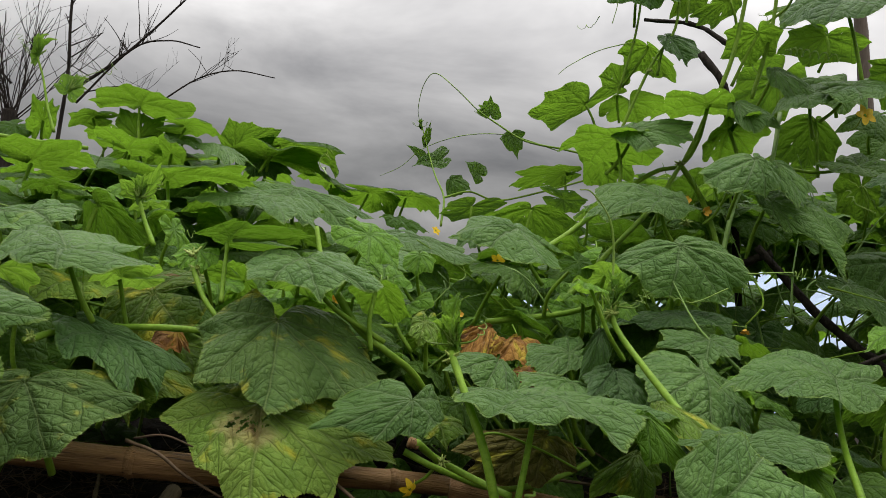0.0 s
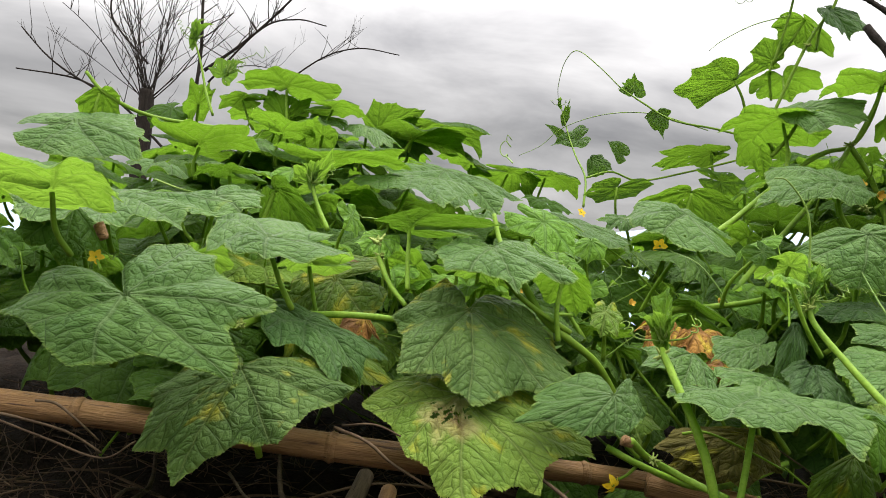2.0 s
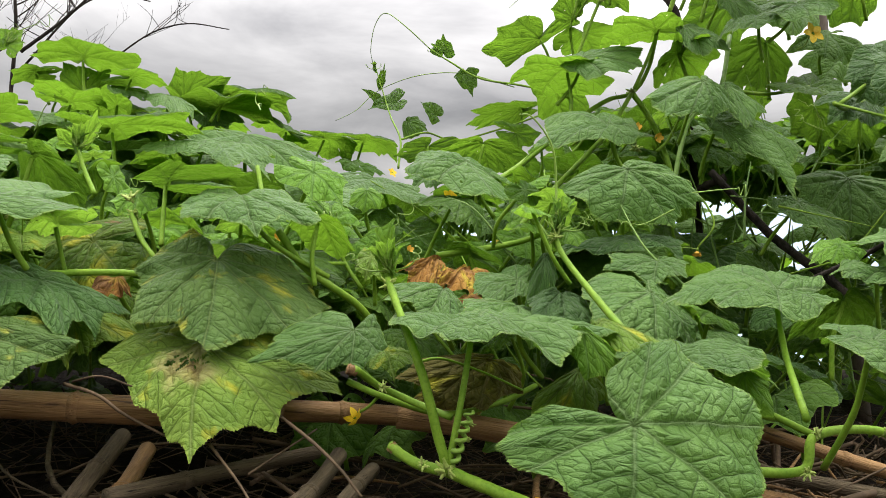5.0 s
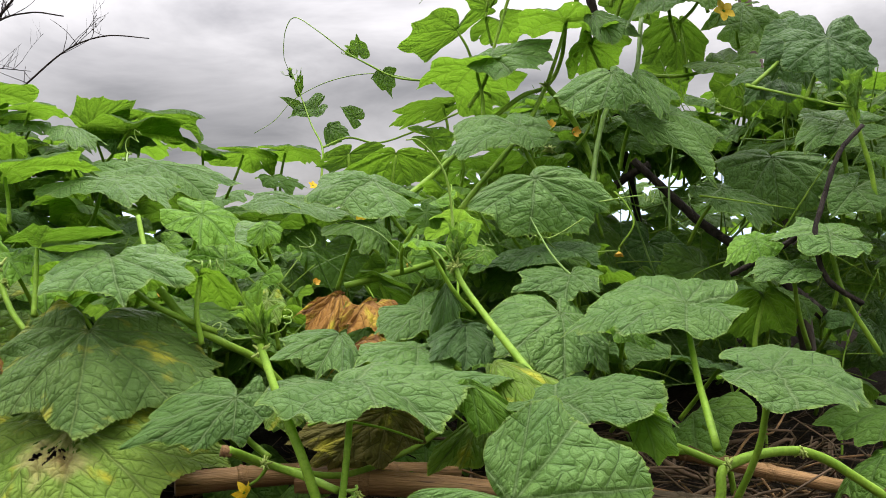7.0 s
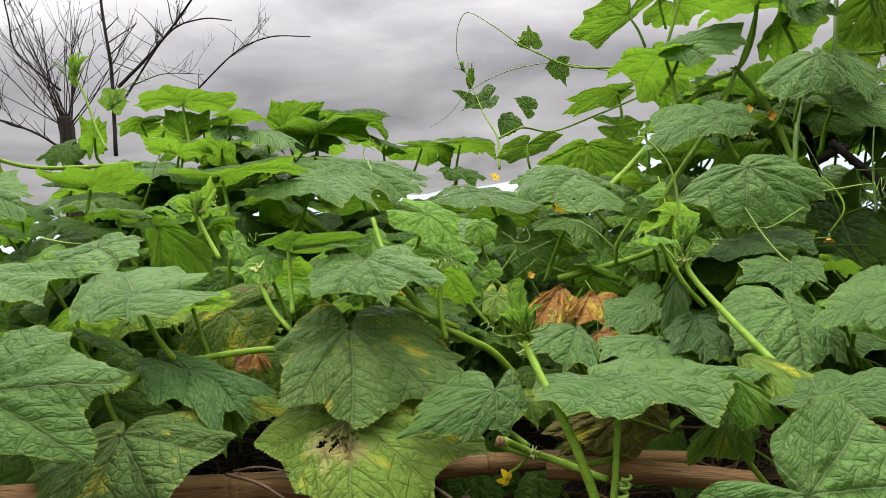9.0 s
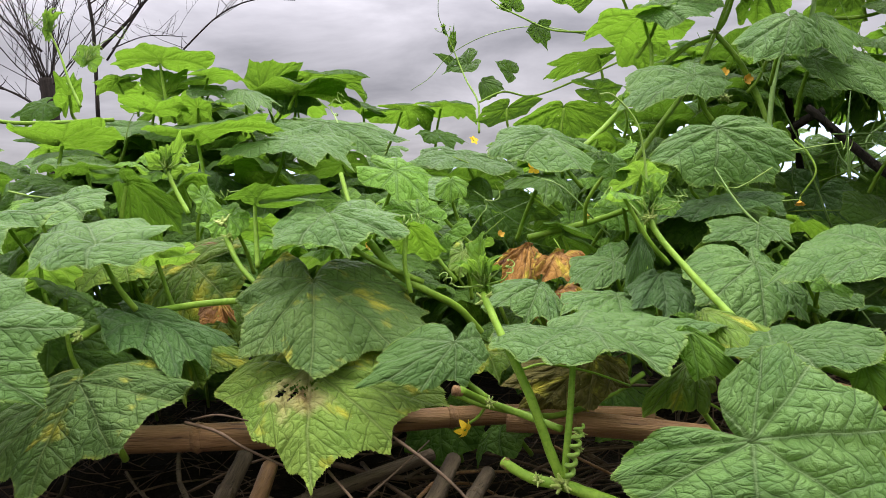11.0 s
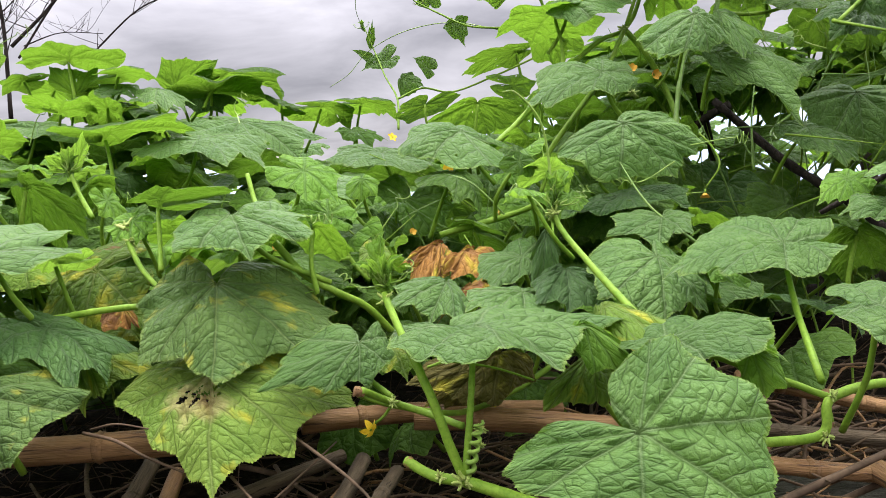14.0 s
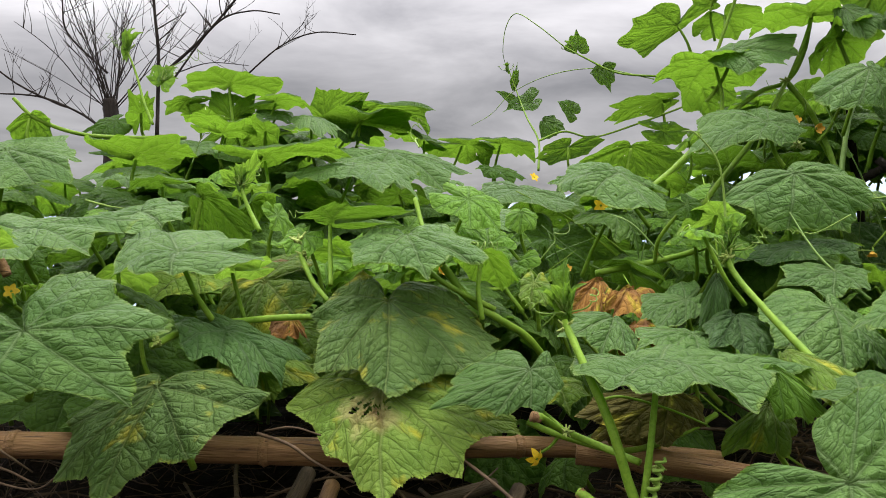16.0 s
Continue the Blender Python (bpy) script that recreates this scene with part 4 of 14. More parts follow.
spread_leaf(LEFT, SILVERY, (-0.299, 0.700, 1.200), (-0.331, 0.645, 1.183), (-0.279, 0.655, 1.189), (-0.340, 0.780, 1.220), (-0.242, 0.740, 1.200), 2, foot=(-0.276, 0.710, 1.148), arch=0.12)
spread_leaf(LEFT, YOUNG, (-0.417, 0.575, 1.222), (-0.376, 0.590, 1.220), (-0.424, 0.625, 1.206), (-0.384, 0.500, 1.235), (-0.466, 0.550, 1.227), 2, foot=(-0.412, 0.600, 1.177), arch=0.12)
spread_leaf(LEFT, SILVERY, (-0.457, 0.730, 1.218), (-0.359, 0.665, 1.202), (-0.399, 0.770, 1.231), (-0.472, 0.670, 1.200), (-0.543, 0.770, 1.224), 2)
spread_leaf(LEFT, SILVERY, (-0.412, 0.870, 1.237), (-0.363, 0.870, 1.244), (-0.438, 0.920, 1.247), (-0.369, 0.810, 1.221), (-0.463, 0.870, 1.229), 2)
spread_leaf(LEFT, SILVERY, (-0.668, 1.040, 1.316), (-0.571, 1.040, 1.308), (-0.682, 1.120, 1.344), (-0.604, 0.980, 1.275), (-0.762, 1.050, 1.307), 2, arch=0.05)
spread_leaf(LEFT, THIN, (-0.543, 1.130, 1.316), (-0.457, 1.140, 1.319), (-0.506, 1.060, 1.336), (-0.565, 1.200, 1.313), (-0.616, 1.130, 1.330), 2, foot=(-0.539, 1.120, 1.270))
spread_leaf(LEFT, YOUNG, (-0.284, 0.780, 1.185), (-0.324, 0.810, 1.175), (-0.290, 0.815, 1.174), (-0.267, 0.730, 1.198), (-0.243, 0.770, 1.188), 1)
spread_leaf(LEFT, MATURE, (-0.449, 1.000, 1.274), (-0.506, 1.030, 1.270), (-0.459, 1.050, 1.267), (-0.429, 0.940, 1.279), (-0.404, 1.000, 1.271), 2)
spread_leaf(FRONT, SILVERY, (0.331, 0.565, 1.131), (0.386, 0.545, 1.112), (0.318, 0.512, 1.124), (0.375, 0.640, 1.135), (0.299, 0.575, 1.135), 3, foot=(0.323, 0.605, 1.042), arch=0.09)
spread_leaf(FRONT, MATURE, (0.453, 0.850, 1.150), (0.460, 0.900, 1.096), (0.496, 0.860, 1.130), (0.423, 0.900, 1.120), (0.435, 0.820, 1.164), 2)
spread_leaf(FRONT, YOUNG, (0.451, 0.860, 1.200), (0.403, 0.820, 1.182), (0.450, 0.840, 1.187), (0.458, 0.900, 1.209), (0.485, 0.880, 1.203), 2)
spread_leaf(FRONT, SILVERY, (0.469, 0.820, 1.175), (0.409, 0.790, 1.175), (0.437, 0.780, 1.168), (0.480, 0.870, 1.183), (0.504, 0.830, 1.174), 2)
spread_leaf(FRONT, SILVERY, (0.518, 0.850, 1.203), (0.456, 0.840, 1.207), (0.501, 0.800, 1.187), (0.558, 0.930, 1.215), (0.561, 0.860, 1.198), 2, foot=(0.561, 0.840, 1.092))
spread_leaf(TRELLIS, SILVERY, (0.613, 1.000, 1.322), (0.544, 0.970, 1.301), (0.582, 0.960, 1.296), (0.627, 1.060, 1.349), (0.671, 1.000, 1.323), 2)
spread_leaf(TRELLIS, SILVERY, (0.598, 0.950, 1.250), (0.556, 0.920, 1.221), (0.642, 0.950, 1.238), (0.572, 0.950, 1.259), (0.636, 0.990, 1.265), 2)
spread_leaf(TRELLIS, SILVERY, (0.614, 1.185, 1.300), (0.613, 1.160, 1.211), (0.719, 1.190, 1.281), (0.534, 1.170, 1.292), (0.636, 1.230, 1.313), 3, arch=0.06)
spread_leaf(TRELLIS, SILVERY, (0.410, 1.120, 1.353), (0.490, 1.050, 1.256), (0.485, 1.160, 1.367), (0.429, 1.080, 1.318), (0.382, 1.130, 1.369), 2, arch=0.08)
spread_leaf(TRELLIS, SILVERY, (0.511, 1.100, 1.257), (0.560, 1.060, 1.209), (0.553, 1.130, 1.254), (0.506, 1.060, 1.230), (0.474, 1.110, 1.269), 2)
spread_leaf(TRELLIS, SILVERY, (0.420, 1.130, 1.406), (0.447, 1.080, 1.346), (0.457, 1.140, 1.398), (0.416, 1.090, 1.365), (0.418, 1.140, 1.416), 2)
spread_leaf(TRELLIS, SILVERY, (0.374, 1.080, 1.402), (0.389, 1.060, 1.354), (0.413, 1.100, 1.389), (0.300, 1.040, 1.366), (0.377, 1.110, 1.419), 2)
spread_leaf(TRELLIS, THIN, (0.241, 1.630, 1.579), (0.182, 1.640, 1.527), (0.298, 1.640, 1.611), (0.155, 1.600, 1.573), (0.257, 1.620, 1.616), 2)
spread_leaf(TRELLIS, THIN, (0.291, 1.580, 1.610), (0.250, 1.580, 1.623), (0.285, 1.590, 1.598), (0.292, 1.570, 1.646), (0.308, 1.580, 1.606), 1)
spread_leaf(TRELLIS, THIN, (0.336, 1.570, 1.682), (0.355, 1.590, 1.628), (0.393, 1.580, 1.648), (0.288, 1.570, 1.655), (0.318, 1.550, 1.692), 2)
spread_leaf(TRELLIS, DARK, (0.351, 1.500, 1.678), (0.386, 1.470, 1.622), (0.405, 1.500, 1.674), (0.344, 1.470, 1.651), (0.340, 1.510, 1.688), 2)
spread_leaf(TRELLIS, THIN, (0.421, 1.240, 1.617), (0.417, 1.260, 1.568), (0.454, 1.230, 1.614), (0.372, 1.230, 1.601), (0.406, 1.220, 1.626), 2)
spread_leaf(TRELLIS, DARK, (0.525, 1.200, 1.663), (0.432, 1.190, 1.613), (0.491, 1.150, 1.612), (0.536, 1.270, 1.707), (0.608, 1.210, 1.684), 2, foot=(0.559, 1.200, 1.546))
spread_leaf(TRELLIS, THIN, (0.570, 1.360, 1.663), (0.549, 1.370, 1.612), (0.637, 1.360, 1.652), (0.507, 1.360, 1.656), (0.574, 1.350, 1.679), 2)
spread_leaf(TRELLIS, THIN, (0.621, 1.200, 1.573), (0.564, 1.200, 1.556), (0.624, 1.210, 1.519), (0.591, 1.190, 1.586), (0.653, 1.200, 1.574), 2)
spread_leaf(TRELLIS, THIN, (0.352, 1.220, 1.495), (0.271, 1.240, 1.476), (0.365, 1.280, 1.498), (0.329, 1.150, 1.503), (0.389, 1.220, 1.499), 2, foot=(0.325, 1.220, 1.417))
spread_leaf(TRELLIS, SILVERY, (0.385, 1.200, 1.497), (0.399, 1.150, 1.446), (0.431, 1.180, 1.484), (0.369, 1.160, 1.467), (0.379, 1.210, 1.506), 2)
spread_leaf(TRELLIS, SILVERY, (0.443, 1.220, 1.556), (0.464, 1.180, 1.501), (0.490, 1.200, 1.534), (0.438, 1.200, 1.527), (0.435, 1.230, 1.567), 2)
spread_leaf(TRELLIS, SILVERY, (0.487, 1.200, 1.520), (0.416, 1.150, 1.472), (0.470, 1.150, 1.494), (0.511, 1.260, 1.552), (0.543, 1.200, 1.539), 2)
spread_leaf(TRELLIS, SILVERY, (0.535, 1.180, 1.533), (0.596, 1.180, 1.533), (0.564, 1.230, 1.558), (0.526, 1.140, 1.506), (0.491, 1.180, 1.527), 1)
spread_leaf(TRELLIS, SILVERY, (0.248, 1.200, 1.446), (0.327, 1.180, 1.436), (0.302, 1.240, 1.477), (0.262, 1.150, 1.417), (0.211, 1.200, 1.441), 2)
spread_leaf(TRELLIS, THIN, (0.229, 1.220, 1.435), (0.151, 1.240, 1.418), (0.263, 1.280, 1.412), (0.208, 1.160, 1.443), (0.286, 1.220, 1.439), 2, foot=(0.228, 1.180, 1.348))
spread_leaf(TRELLIS, MATURE, (0.530, 1.280, 1.505), (0.532, 1.310, 1.435), (0.576, 1.290, 1.472), (0.476, 1.290, 1.479), (0.518, 1.260, 1.514), 2)
spread_leaf(TRELLIS, DARK, (0.299, 1.500, 1.778), (0.316, 1.480, 1.715), (0.362, 1.500, 1.771), (0.231, 1.500, 1.753), (0.296, 1.520, 1.804), 2)
spread_leaf(TRELLIS, THIN, (0.385, 1.500, 1.773), (0.382, 1.510, 1.719), (0.424, 1.500, 1.759), (0.356, 1.500, 1.740), (0.386, 1.490, 1.789), 1)
spread_leaf(TRELLIS, THIN, (0.425, 1.400, 1.720), (0.373, 1.400, 1.668), (0.431, 1.410, 1.694), (0.388, 1.390, 1.710), (0.443, 1.400, 1.731), 1)
spread_leaf(TRELLIS, YOUNG, (0.474, 1.250, 1.690), (0.501, 1.250, 1.709), (0.492, 1.240, 1.678), (0.466, 1.260, 1.710), (0.460, 1.250, 1.684), 1)
spread_leaf(LEFT, THIN, (-0.674, 1.100, 1.369), (-0.672, 1.110, 1.325), (-0.646, 1.100, 1.362), (-0.705, 1.100, 1.351), (-0.669, 1.090, 1.378), 2)
spread_leaf(LEFT, YOUNG, (-0.625, 1.400, 1.464), (-0.603, 1.400, 1.490), (-0.650, 1.400, 1.478), (-0.606, 1.390, 1.450), (-0.630, 1.400, 1.454), 1, bare=True)
spread_leaf(MID, DRY, (0.050, 0.870, 1.166), (0.023, 0.810, 1.143), (0.053, 0.820, 1.138), (0.024, 0.840, 1.163), (0.062, 0.890, 1.168), 2, bare=True)
spread_leaf(MID, DRY, (0.080, 0.870, 1.158), (0.061, 0.810, 1.139), (0.105, 0.850, 1.142), (0.060, 0.850, 1.156), (0.093, 0.890, 1.161), 2, bare=True)
spread_leaf(MID, DRY, (0.077, 0.780, 1.137), (0.062, 0.740, 1.114), (0.099, 0.780, 1.130), (0.054, 0.750, 1.125), (0.084, 0.800, 1.139), 2, bare=True)
spread_leaf(LEFT, DRY, (-0.228, 0.780, 1.139), (-0.218, 0.760, 1.126), (-0.213, 0.770, 1.130), (-0.248, 0.770, 1.130), (-0.233, 0.790, 1.146), 1, bare=True)
spread_leaf(TRELLIS, MATURE, (-0.028, 1.700, 1.454), (-0.079, 1.680, 1.438), (-0.020, 1.670, 1.436), (-0.034, 1.720, 1.482), (-0.006, 1.710, 1.470), 1, bare=True, tail=0.5)
spread_leaf(TRELLIS, MATURE, (-0.060, 1.710, 1.461), (-0.094, 1.710, 1.484), (-0.063, 1.700, 1.452), (-0.058, 1.710, 1.476), (-0.053, 1.710, 1.457), 1, bare=True, tail=0.5)
spread_leaf(TRELLIS, MATURE, (-0.055, 1.710, 1.486), (-0.048, 1.710, 1.539), (-0.044, 1.710, 1.507), (-0.063, 1.710, 1.508), (-0.056, 1.710, 1.480), 1, bare=True, tail=0.5)
spread_leaf(TRELLIS, MATURE, (0.051, 1.620, 1.427), (0.023, 1.620, 1.449), (0.044, 1.610, 1.411), (0.061, 1.630, 1.446), (0.063, 1.620, 1.420), 1, bare=True, tail=0.5)
spread_leaf(TRELLIS, MATURE, (0.003, 1.640, 1.412), (0.047, 1.620, 1.392), (0.026, 1.650, 1.421), (0.004, 1.620, 1.373), (-0.004, 1.640, 1.417), 1, bare=True, tail=0.5)
spread_leaf(TRELLIS, MATURE, (0.103, 1.580, 1.497), (0.121, 1.570, 1.450), (0.129, 1.580, 1.498), (0.083, 1.580, 1.484), (0.105, 1.580, 1.507), 1, bare=True, tail=0.5)
spread_leaf(TRELLIS, MATURE, (0.063, 1.617, 1.542), (0.059, 1.617, 1.578), (0.084, 1.600, 1.540), (0.037, 1.630, 1.550), (0.063, 1.617, 1.532), 1, bare=True, tail=0.5)
spread_leaf(LEFT, YOUNG, (-0.342, 0.985, 1.272), (-0.337, 0.960, 1.294), (-0.315, 0.960, 1.300), (-0.362, 0.960, 1.276), (-0.342, 0.990, 1.268), 2, bare=True)
spread_leaf(MID, MOSSY, (0.070, 0.720, 1.069), (0.051, 0.700, 1.048), (0.099, 0.720, 1.053), (0.039, 0.700, 1.067), (0.073, 0.730, 1.081), 2, bare=True)
spread_leaf(FRONT, DARK, (0.150, 0.800, 1.178), (0.138, 0.780, 1.120), (0.161, 0.790, 1.154), (0.133, 0.790, 1.152), (0.150, 0.800, 1.182), 2, bare=True, tail=0.15)
spread_leaf(MID, SILVERY, (-0.053, 0.980, 1.234), (-0.076, 0.960, 1.226), (-0.049, 0.930, 1.219), (-0.064, 1.030, 1.244), (-0.022, 0.980, 1.231), 2)
spread_leaf(MID, YOUNG, (-0.025, 0.950, 1.238), (-0.027, 0.940, 1.213), (-0.007, 0.950, 1.231), (-0.042, 0.940, 1.230), (-0.026, 0.960, 1.244), 1)

# main stems
stem(FRONT, [(0.059, 0.580, 1.036), (0.092, 0.570, 1.026), (0.123, 0.550, 1.020), (0.147, 0.520, 1.015)], 0.0043, 0.0043, label="ribbed green cucumber stem")
stem(FRONT, [(0.021, 0.600, 1.046), (0.040, 0.590, 1.037), (0.061, 0.580, 1.035)], 0.0035, 0.0039)
stem(MID, [(0.061, 0.580, 1.036), (0.053, 0.580, 1.058), (0.041, 0.585, 1.097), (0.028, 0.600, 1.126), (0.013, 0.630, 1.158)], 0.0036, 0.0026, label="upright growing shoot stem")
stem(FRONT, [(0.230, 0.600, 1.035), (0.265, 0.610, 1.036), (0.311, 0.610, 1.039), (0.324, 0.620, 1.062), (0.390, 0.650, 1.060), (0.443, 0.660, 1.030), (0.503, 0.660, 0.981)], 0.0037, 0.0035)
stem(FRONT, [(0.239, 0.620, 1.099), (0.289, 0.630, 1.076), (0.322, 0.620, 1.062)], 0.0023, 0.0027)
stem(FRONT, [(0.215, 0.640, 1.102), (0.196, 0.700, 1.129), (0.179, 0.740, 1.154), (0.162, 0.780, 1.182), (0.155, 0.790, 1.202)], 0.0034, 0.0024, label="pale green shoot stem")
stem(TRELLIS, [(0.155, 0.790, 1.202), (0.157, 0.800, 1.242), (0.151, 0.800, 1.280), (0.132, 0.800, 1.305), (0.120, 0.800, 1.307)], 0.0013, 0.0006, TENDRIL, "tendril")
stem(MID, [(-0.014, 0.660, 1.079), (0.015, 0.660, 1.068), (0.061, 0.680, 1.054), (0.108, 0.720, 1.058), (0.139, 0.740, 1.070)], 0.0026, 0.0024)
stem(MID, [(-0.005, 0.600, 1.097), (0.011, 0.620, 1.083), (0.038, 0.620, 1.072), (0.062, 0.600, 1.067)], 0.0028, 0.0026)
stem(MID, [(-0.090, 0.780, 1.190), (-0.068, 0.780, 1.161), (-0.041, 0.780, 1.143), (-0.015, 0.800, 1.123), (0.011, 0.820, 1.086)], 0.0036, 0.0034, label="thick ribbed green stem")
stem(MID, [(-0.126, 0.860, 1.252), (-0.117, 0.840, 1.227), (-0.108, 0.820, 1.217)], 0.0022, 0.0024)
stem(LEFT, [(-0.276, 0.720, 1.144), (-0.227, 0.730, 1.148), (-0.185, 0.740, 1.148)], 0.0028, 0.0027)
stem(LEFT, [(-0.306, 0.660, 1.133), (-0.294, 0.700, 1.141), (-0.274, 0.720, 1.144)], 0.0031, 0.0031)
stem(LEFT, [(-0.226, 0.800, 1.200), (-0.209, 0.780, 1.176), (-0.189, 0.760, 1.159)], 0.0025, 0.0023)
stem(LEFT, [(-0.697, 1.100, 1.396), (-0.666, 1.100, 1.369), (-0.618, 1.120, 1.350), (-0.566, 1.150, 1.347), (-0.502, 1.200, 1.350)], 0.0025, 0.0031)
stem(TRELLIS, [(0.075, 1.020, 1.236), (0.145, 1.100, 1.281), (0.234, 1.200, 1.359), (0.291, 1.240, 1.402), (0.329, 1.250, 1.417), (0.351, 1.250, 1.454), (0.355, 1.220, 1.514)], 0.0039, 0.0028)
stem(TRELLIS, [(0.329, 1.250, 1.417), (0.357, 1.250, 1.381), (0.381, 1.250, 1.334), (0.393, 1.220, 1.269)], 0.0039, 0.0039)
stem(TRELLIS, [(0.136, 1.000, 1.196), (0.210, 1.100, 1.273), (0.286, 1.200, 1.352), (0.329, 1.250, 1.417)], 0.0035, 0.0033)
stem(TRELLIS, [(0.054, 0.950, 1.173), (0.139, 0.950, 1.191), (0.177, 0.900, 1.210)], 0.0035, 0.0028)
stem(TRELLIS, [(0.280, 1.500, 1.491), (0.327, 1.500, 1.625), (0.365, 1.500, 1.699), (0.367, 1.500, 1.790)], 0.0028, 0.0023)
stem(TRELLIS, [(0.286, 1.550, 1.593), (0.307, 1.550, 1.698), (0.313, 1.550, 1.803)], 0.0023, 0.0020)
stem(TRELLIS, [(0.368, 1.220, 1.524), (0.383, 1.220, 1.582), (0.393, 1.220, 1.657), (0.397, 1.220, 1.706)], 0.0033, 0.0028)
stem(TRELLIS, [(0.423, 1.250, 1.524), (0.435, 1.250, 1.579), (0.446, 1.250, 1.647), (0.448, 1.250, 1.723)], 0.0031, 0.0027)
stem(TRELLIS, [(0.349, 1.100, 1.247), (0.373, 1.150, 1.325), (0.401, 1.200, 1.379), (0.438, 1.200, 1.415), (0.466, 1.250, 1.507)], 0.0035, 0.0031, STEM_DARK)
stem(TRELLIS, [(0.299, 1.480, 1.450), (0.256, 1.520, 1.462), (0.200, 1.550, 1.476), (0.129, 1.560, 1.486), (0.076, 1.580, 1.516), (0.038, 1.600, 1.542)], 0.0023, 0.0014, label="tip of a climbing shoot")
stem(TRELLIS, [(-0.008, 1.550, 1.318), (-0.008, 1.600, 1.374), (-0.029, 1.650, 1.421), (-0.047, 1.700, 1.471), (-0.069, 1.720, 1.534)], 0.0022, 0.0009)
stem(TRELLIS, [(-0.008, 1.600, 1.374), (0.038, 1.620, 1.392), (0.093, 1.640, 1.383), (0.172, 1.600, 1.403), (0.240, 1.520, 1.422), (0.299, 1.480, 1.441)], 0.0019, 0.0017)
tendril(TRELLIS, [(0.038, 1.600, 1.542), (-0.008, 1.600, 1.580), (-0.047, 1.620, 1.608), (-0.067, 1.640, 1.589), (-0.074, 1.660, 1.549), (-0.071, 1.700, 1.530)], 0.0009)
tendril(TRELLIS, [(0.190, 1.550, 1.472), (0.100, 1.600, 1.501), (0.017, 1.620, 1.496), (-0.055, 1.650, 1.470), (-0.095, 1.650, 1.431), (-0.133, 1.650, 1.409)], 0.0008)
tendril(TRELLIS, [(0.293, 1.500, 1.667), (0.236, 1.500, 1.646), (0.189, 1.500, 1.616), (0.169, 1.500, 1.597)], 0.0008)
tendril(TRELLIS, [(0.448, 1.200, 1.584), (0.479, 1.200, 1.582), (0.527, 1.200, 1.579)], 0.0011, (7, 0.005, 0.05))
tendril(TRELLIS, [(0.257, 0.950, 1.246), (0.263, 0.950, 1.219), (0.283, 0.950, 1.199), (0.354, 1.000, 1.195)], 0.0009)
tendril(FRONT, [(0.156, 0.790, 1.189), (0.141, 0.800, 1.210), (0.121, 0.800, 1.222)], 0.0010, (2.0, 0.005, 0.75))
tendril(FRONT, [(0.062, 0.580, 1.034), (0.068, 0.575, 1.058), (0.073, 0.575, 1.077)], 0.0017, (6, 0.0026, 0.1))
tendril(MID, [(-0.070, 0.820, 1.211), (-0.056, 0.820, 1.205), (-0.043, 0.820, 1.206)], 0.0009, (3, 0.005, 0.2))
tendril(LEFT, [(-0.517, 0.950, 1.256), (-0.489, 0.950, 1.249), (-0.469, 0.950, 1.246)], 0.0012)
tendril(LEFT, [(-0.606, 1.350, 1.468), (-0.575, 1.350, 1.484), (-0.535, 1.350, 1.500)], 0.0008, (1.5, 0.008, 0.7))
stem(FRONT, [(0.039, 0.660, 1.096), (0.056, 0.660, 1.099), (0.090, 0.680, 1.087), (0.120, 0.680, 1.075)], 0.0011, 0.0009)

# growing tips
shoot(MID, (0.014, 0.635, 1.163), 0.027, 10, -15, 20, 3)
shoot(FRONT, (0.157, 0.790, 1.202), 0.030, 0, 10, 0, 5)
shoot(LEFT, (-0.339, 0.960, 1.270), 0.030, 0, 0, 40, 7)
shoot(LEFT, (-0.661, 1.350, 1.506), 0.035, 0, -5, 10, 8)
shoot(LEFT, (-0.583, 1.300, 1.447), 0.035, 10, 25, 60, 9)
shoot(TRELLIS, (-0.067, 1.700, 1.519), 0.016, 0, -8, 20, 11)
shoot(TRELLIS, (0.052, 1.600, 1.538), 0.016, 0, 30, 150, 12)
shoot(TRELLIS, (0.601, 0.950, 1.342), 0.040, 0, 0, 30, 13)
stem(TRELLIS, [(0.601, 0.950, 1.339), (0.609, 0.950, 1.306), (0.619, 0.950, 1.270), (0.627, 0.950, 1.215)], 0.0023, 0.0028)
stem(TRELLIS, [(0.529, 1.050, 1.380), (0.564, 1.000, 1.359), (0.588, 0.960, 1.343), (0.601, 0.950, 1.339)], 0.0017, 0.0014)
stem(LEFT, [(-0.339, 0.960, 1.270), (-0.326, 0.950, 1.245), (-0.307, 0.930, 1.220)], 0.0020, 0.0028)
stem(LEFT, [(-0.661, 1.350, 1.506), (-0.642, 1.340, 1.468), (-0.620, 1.320, 1.420), (-0.597, 1.300, 1.382)], 0.0016, 0.0023)

# flowers
flower(TRELLIS, (0.364, 1.030, 1.193), 0.011, 160, 10, 0, WILTED, [(0.382, 1.030, 1.223), (0.377, 1.040, 1.246), (0.366, 1.050, 1.262)], 0.5)
flower(TRELLIS, (0.551, 1.170, 1.495), 0.016, 70, 30, 0, PETAL, [(0.545, 1.180, 1.481), (0.534, 1.180, 1.474)])
flower(MID, (-0.007, 0.655, 1.053), 0.0080, 110, -40, 30, PETAL, [(0.002, 0.660, 1.060), (0.009, 0.660, 1.068)], 0.8)
flower(FRONT, (0.117, 0.520, 1.028), 0.011, 50, 20, 0, PETAL, [(0.130, 0.540, 1.030)])
flower(LEFT, (-0.435, 0.680, 1.174), 0.007, 70, 0, 20, PETAL, [(-0.419, 0.660, 1.165)])
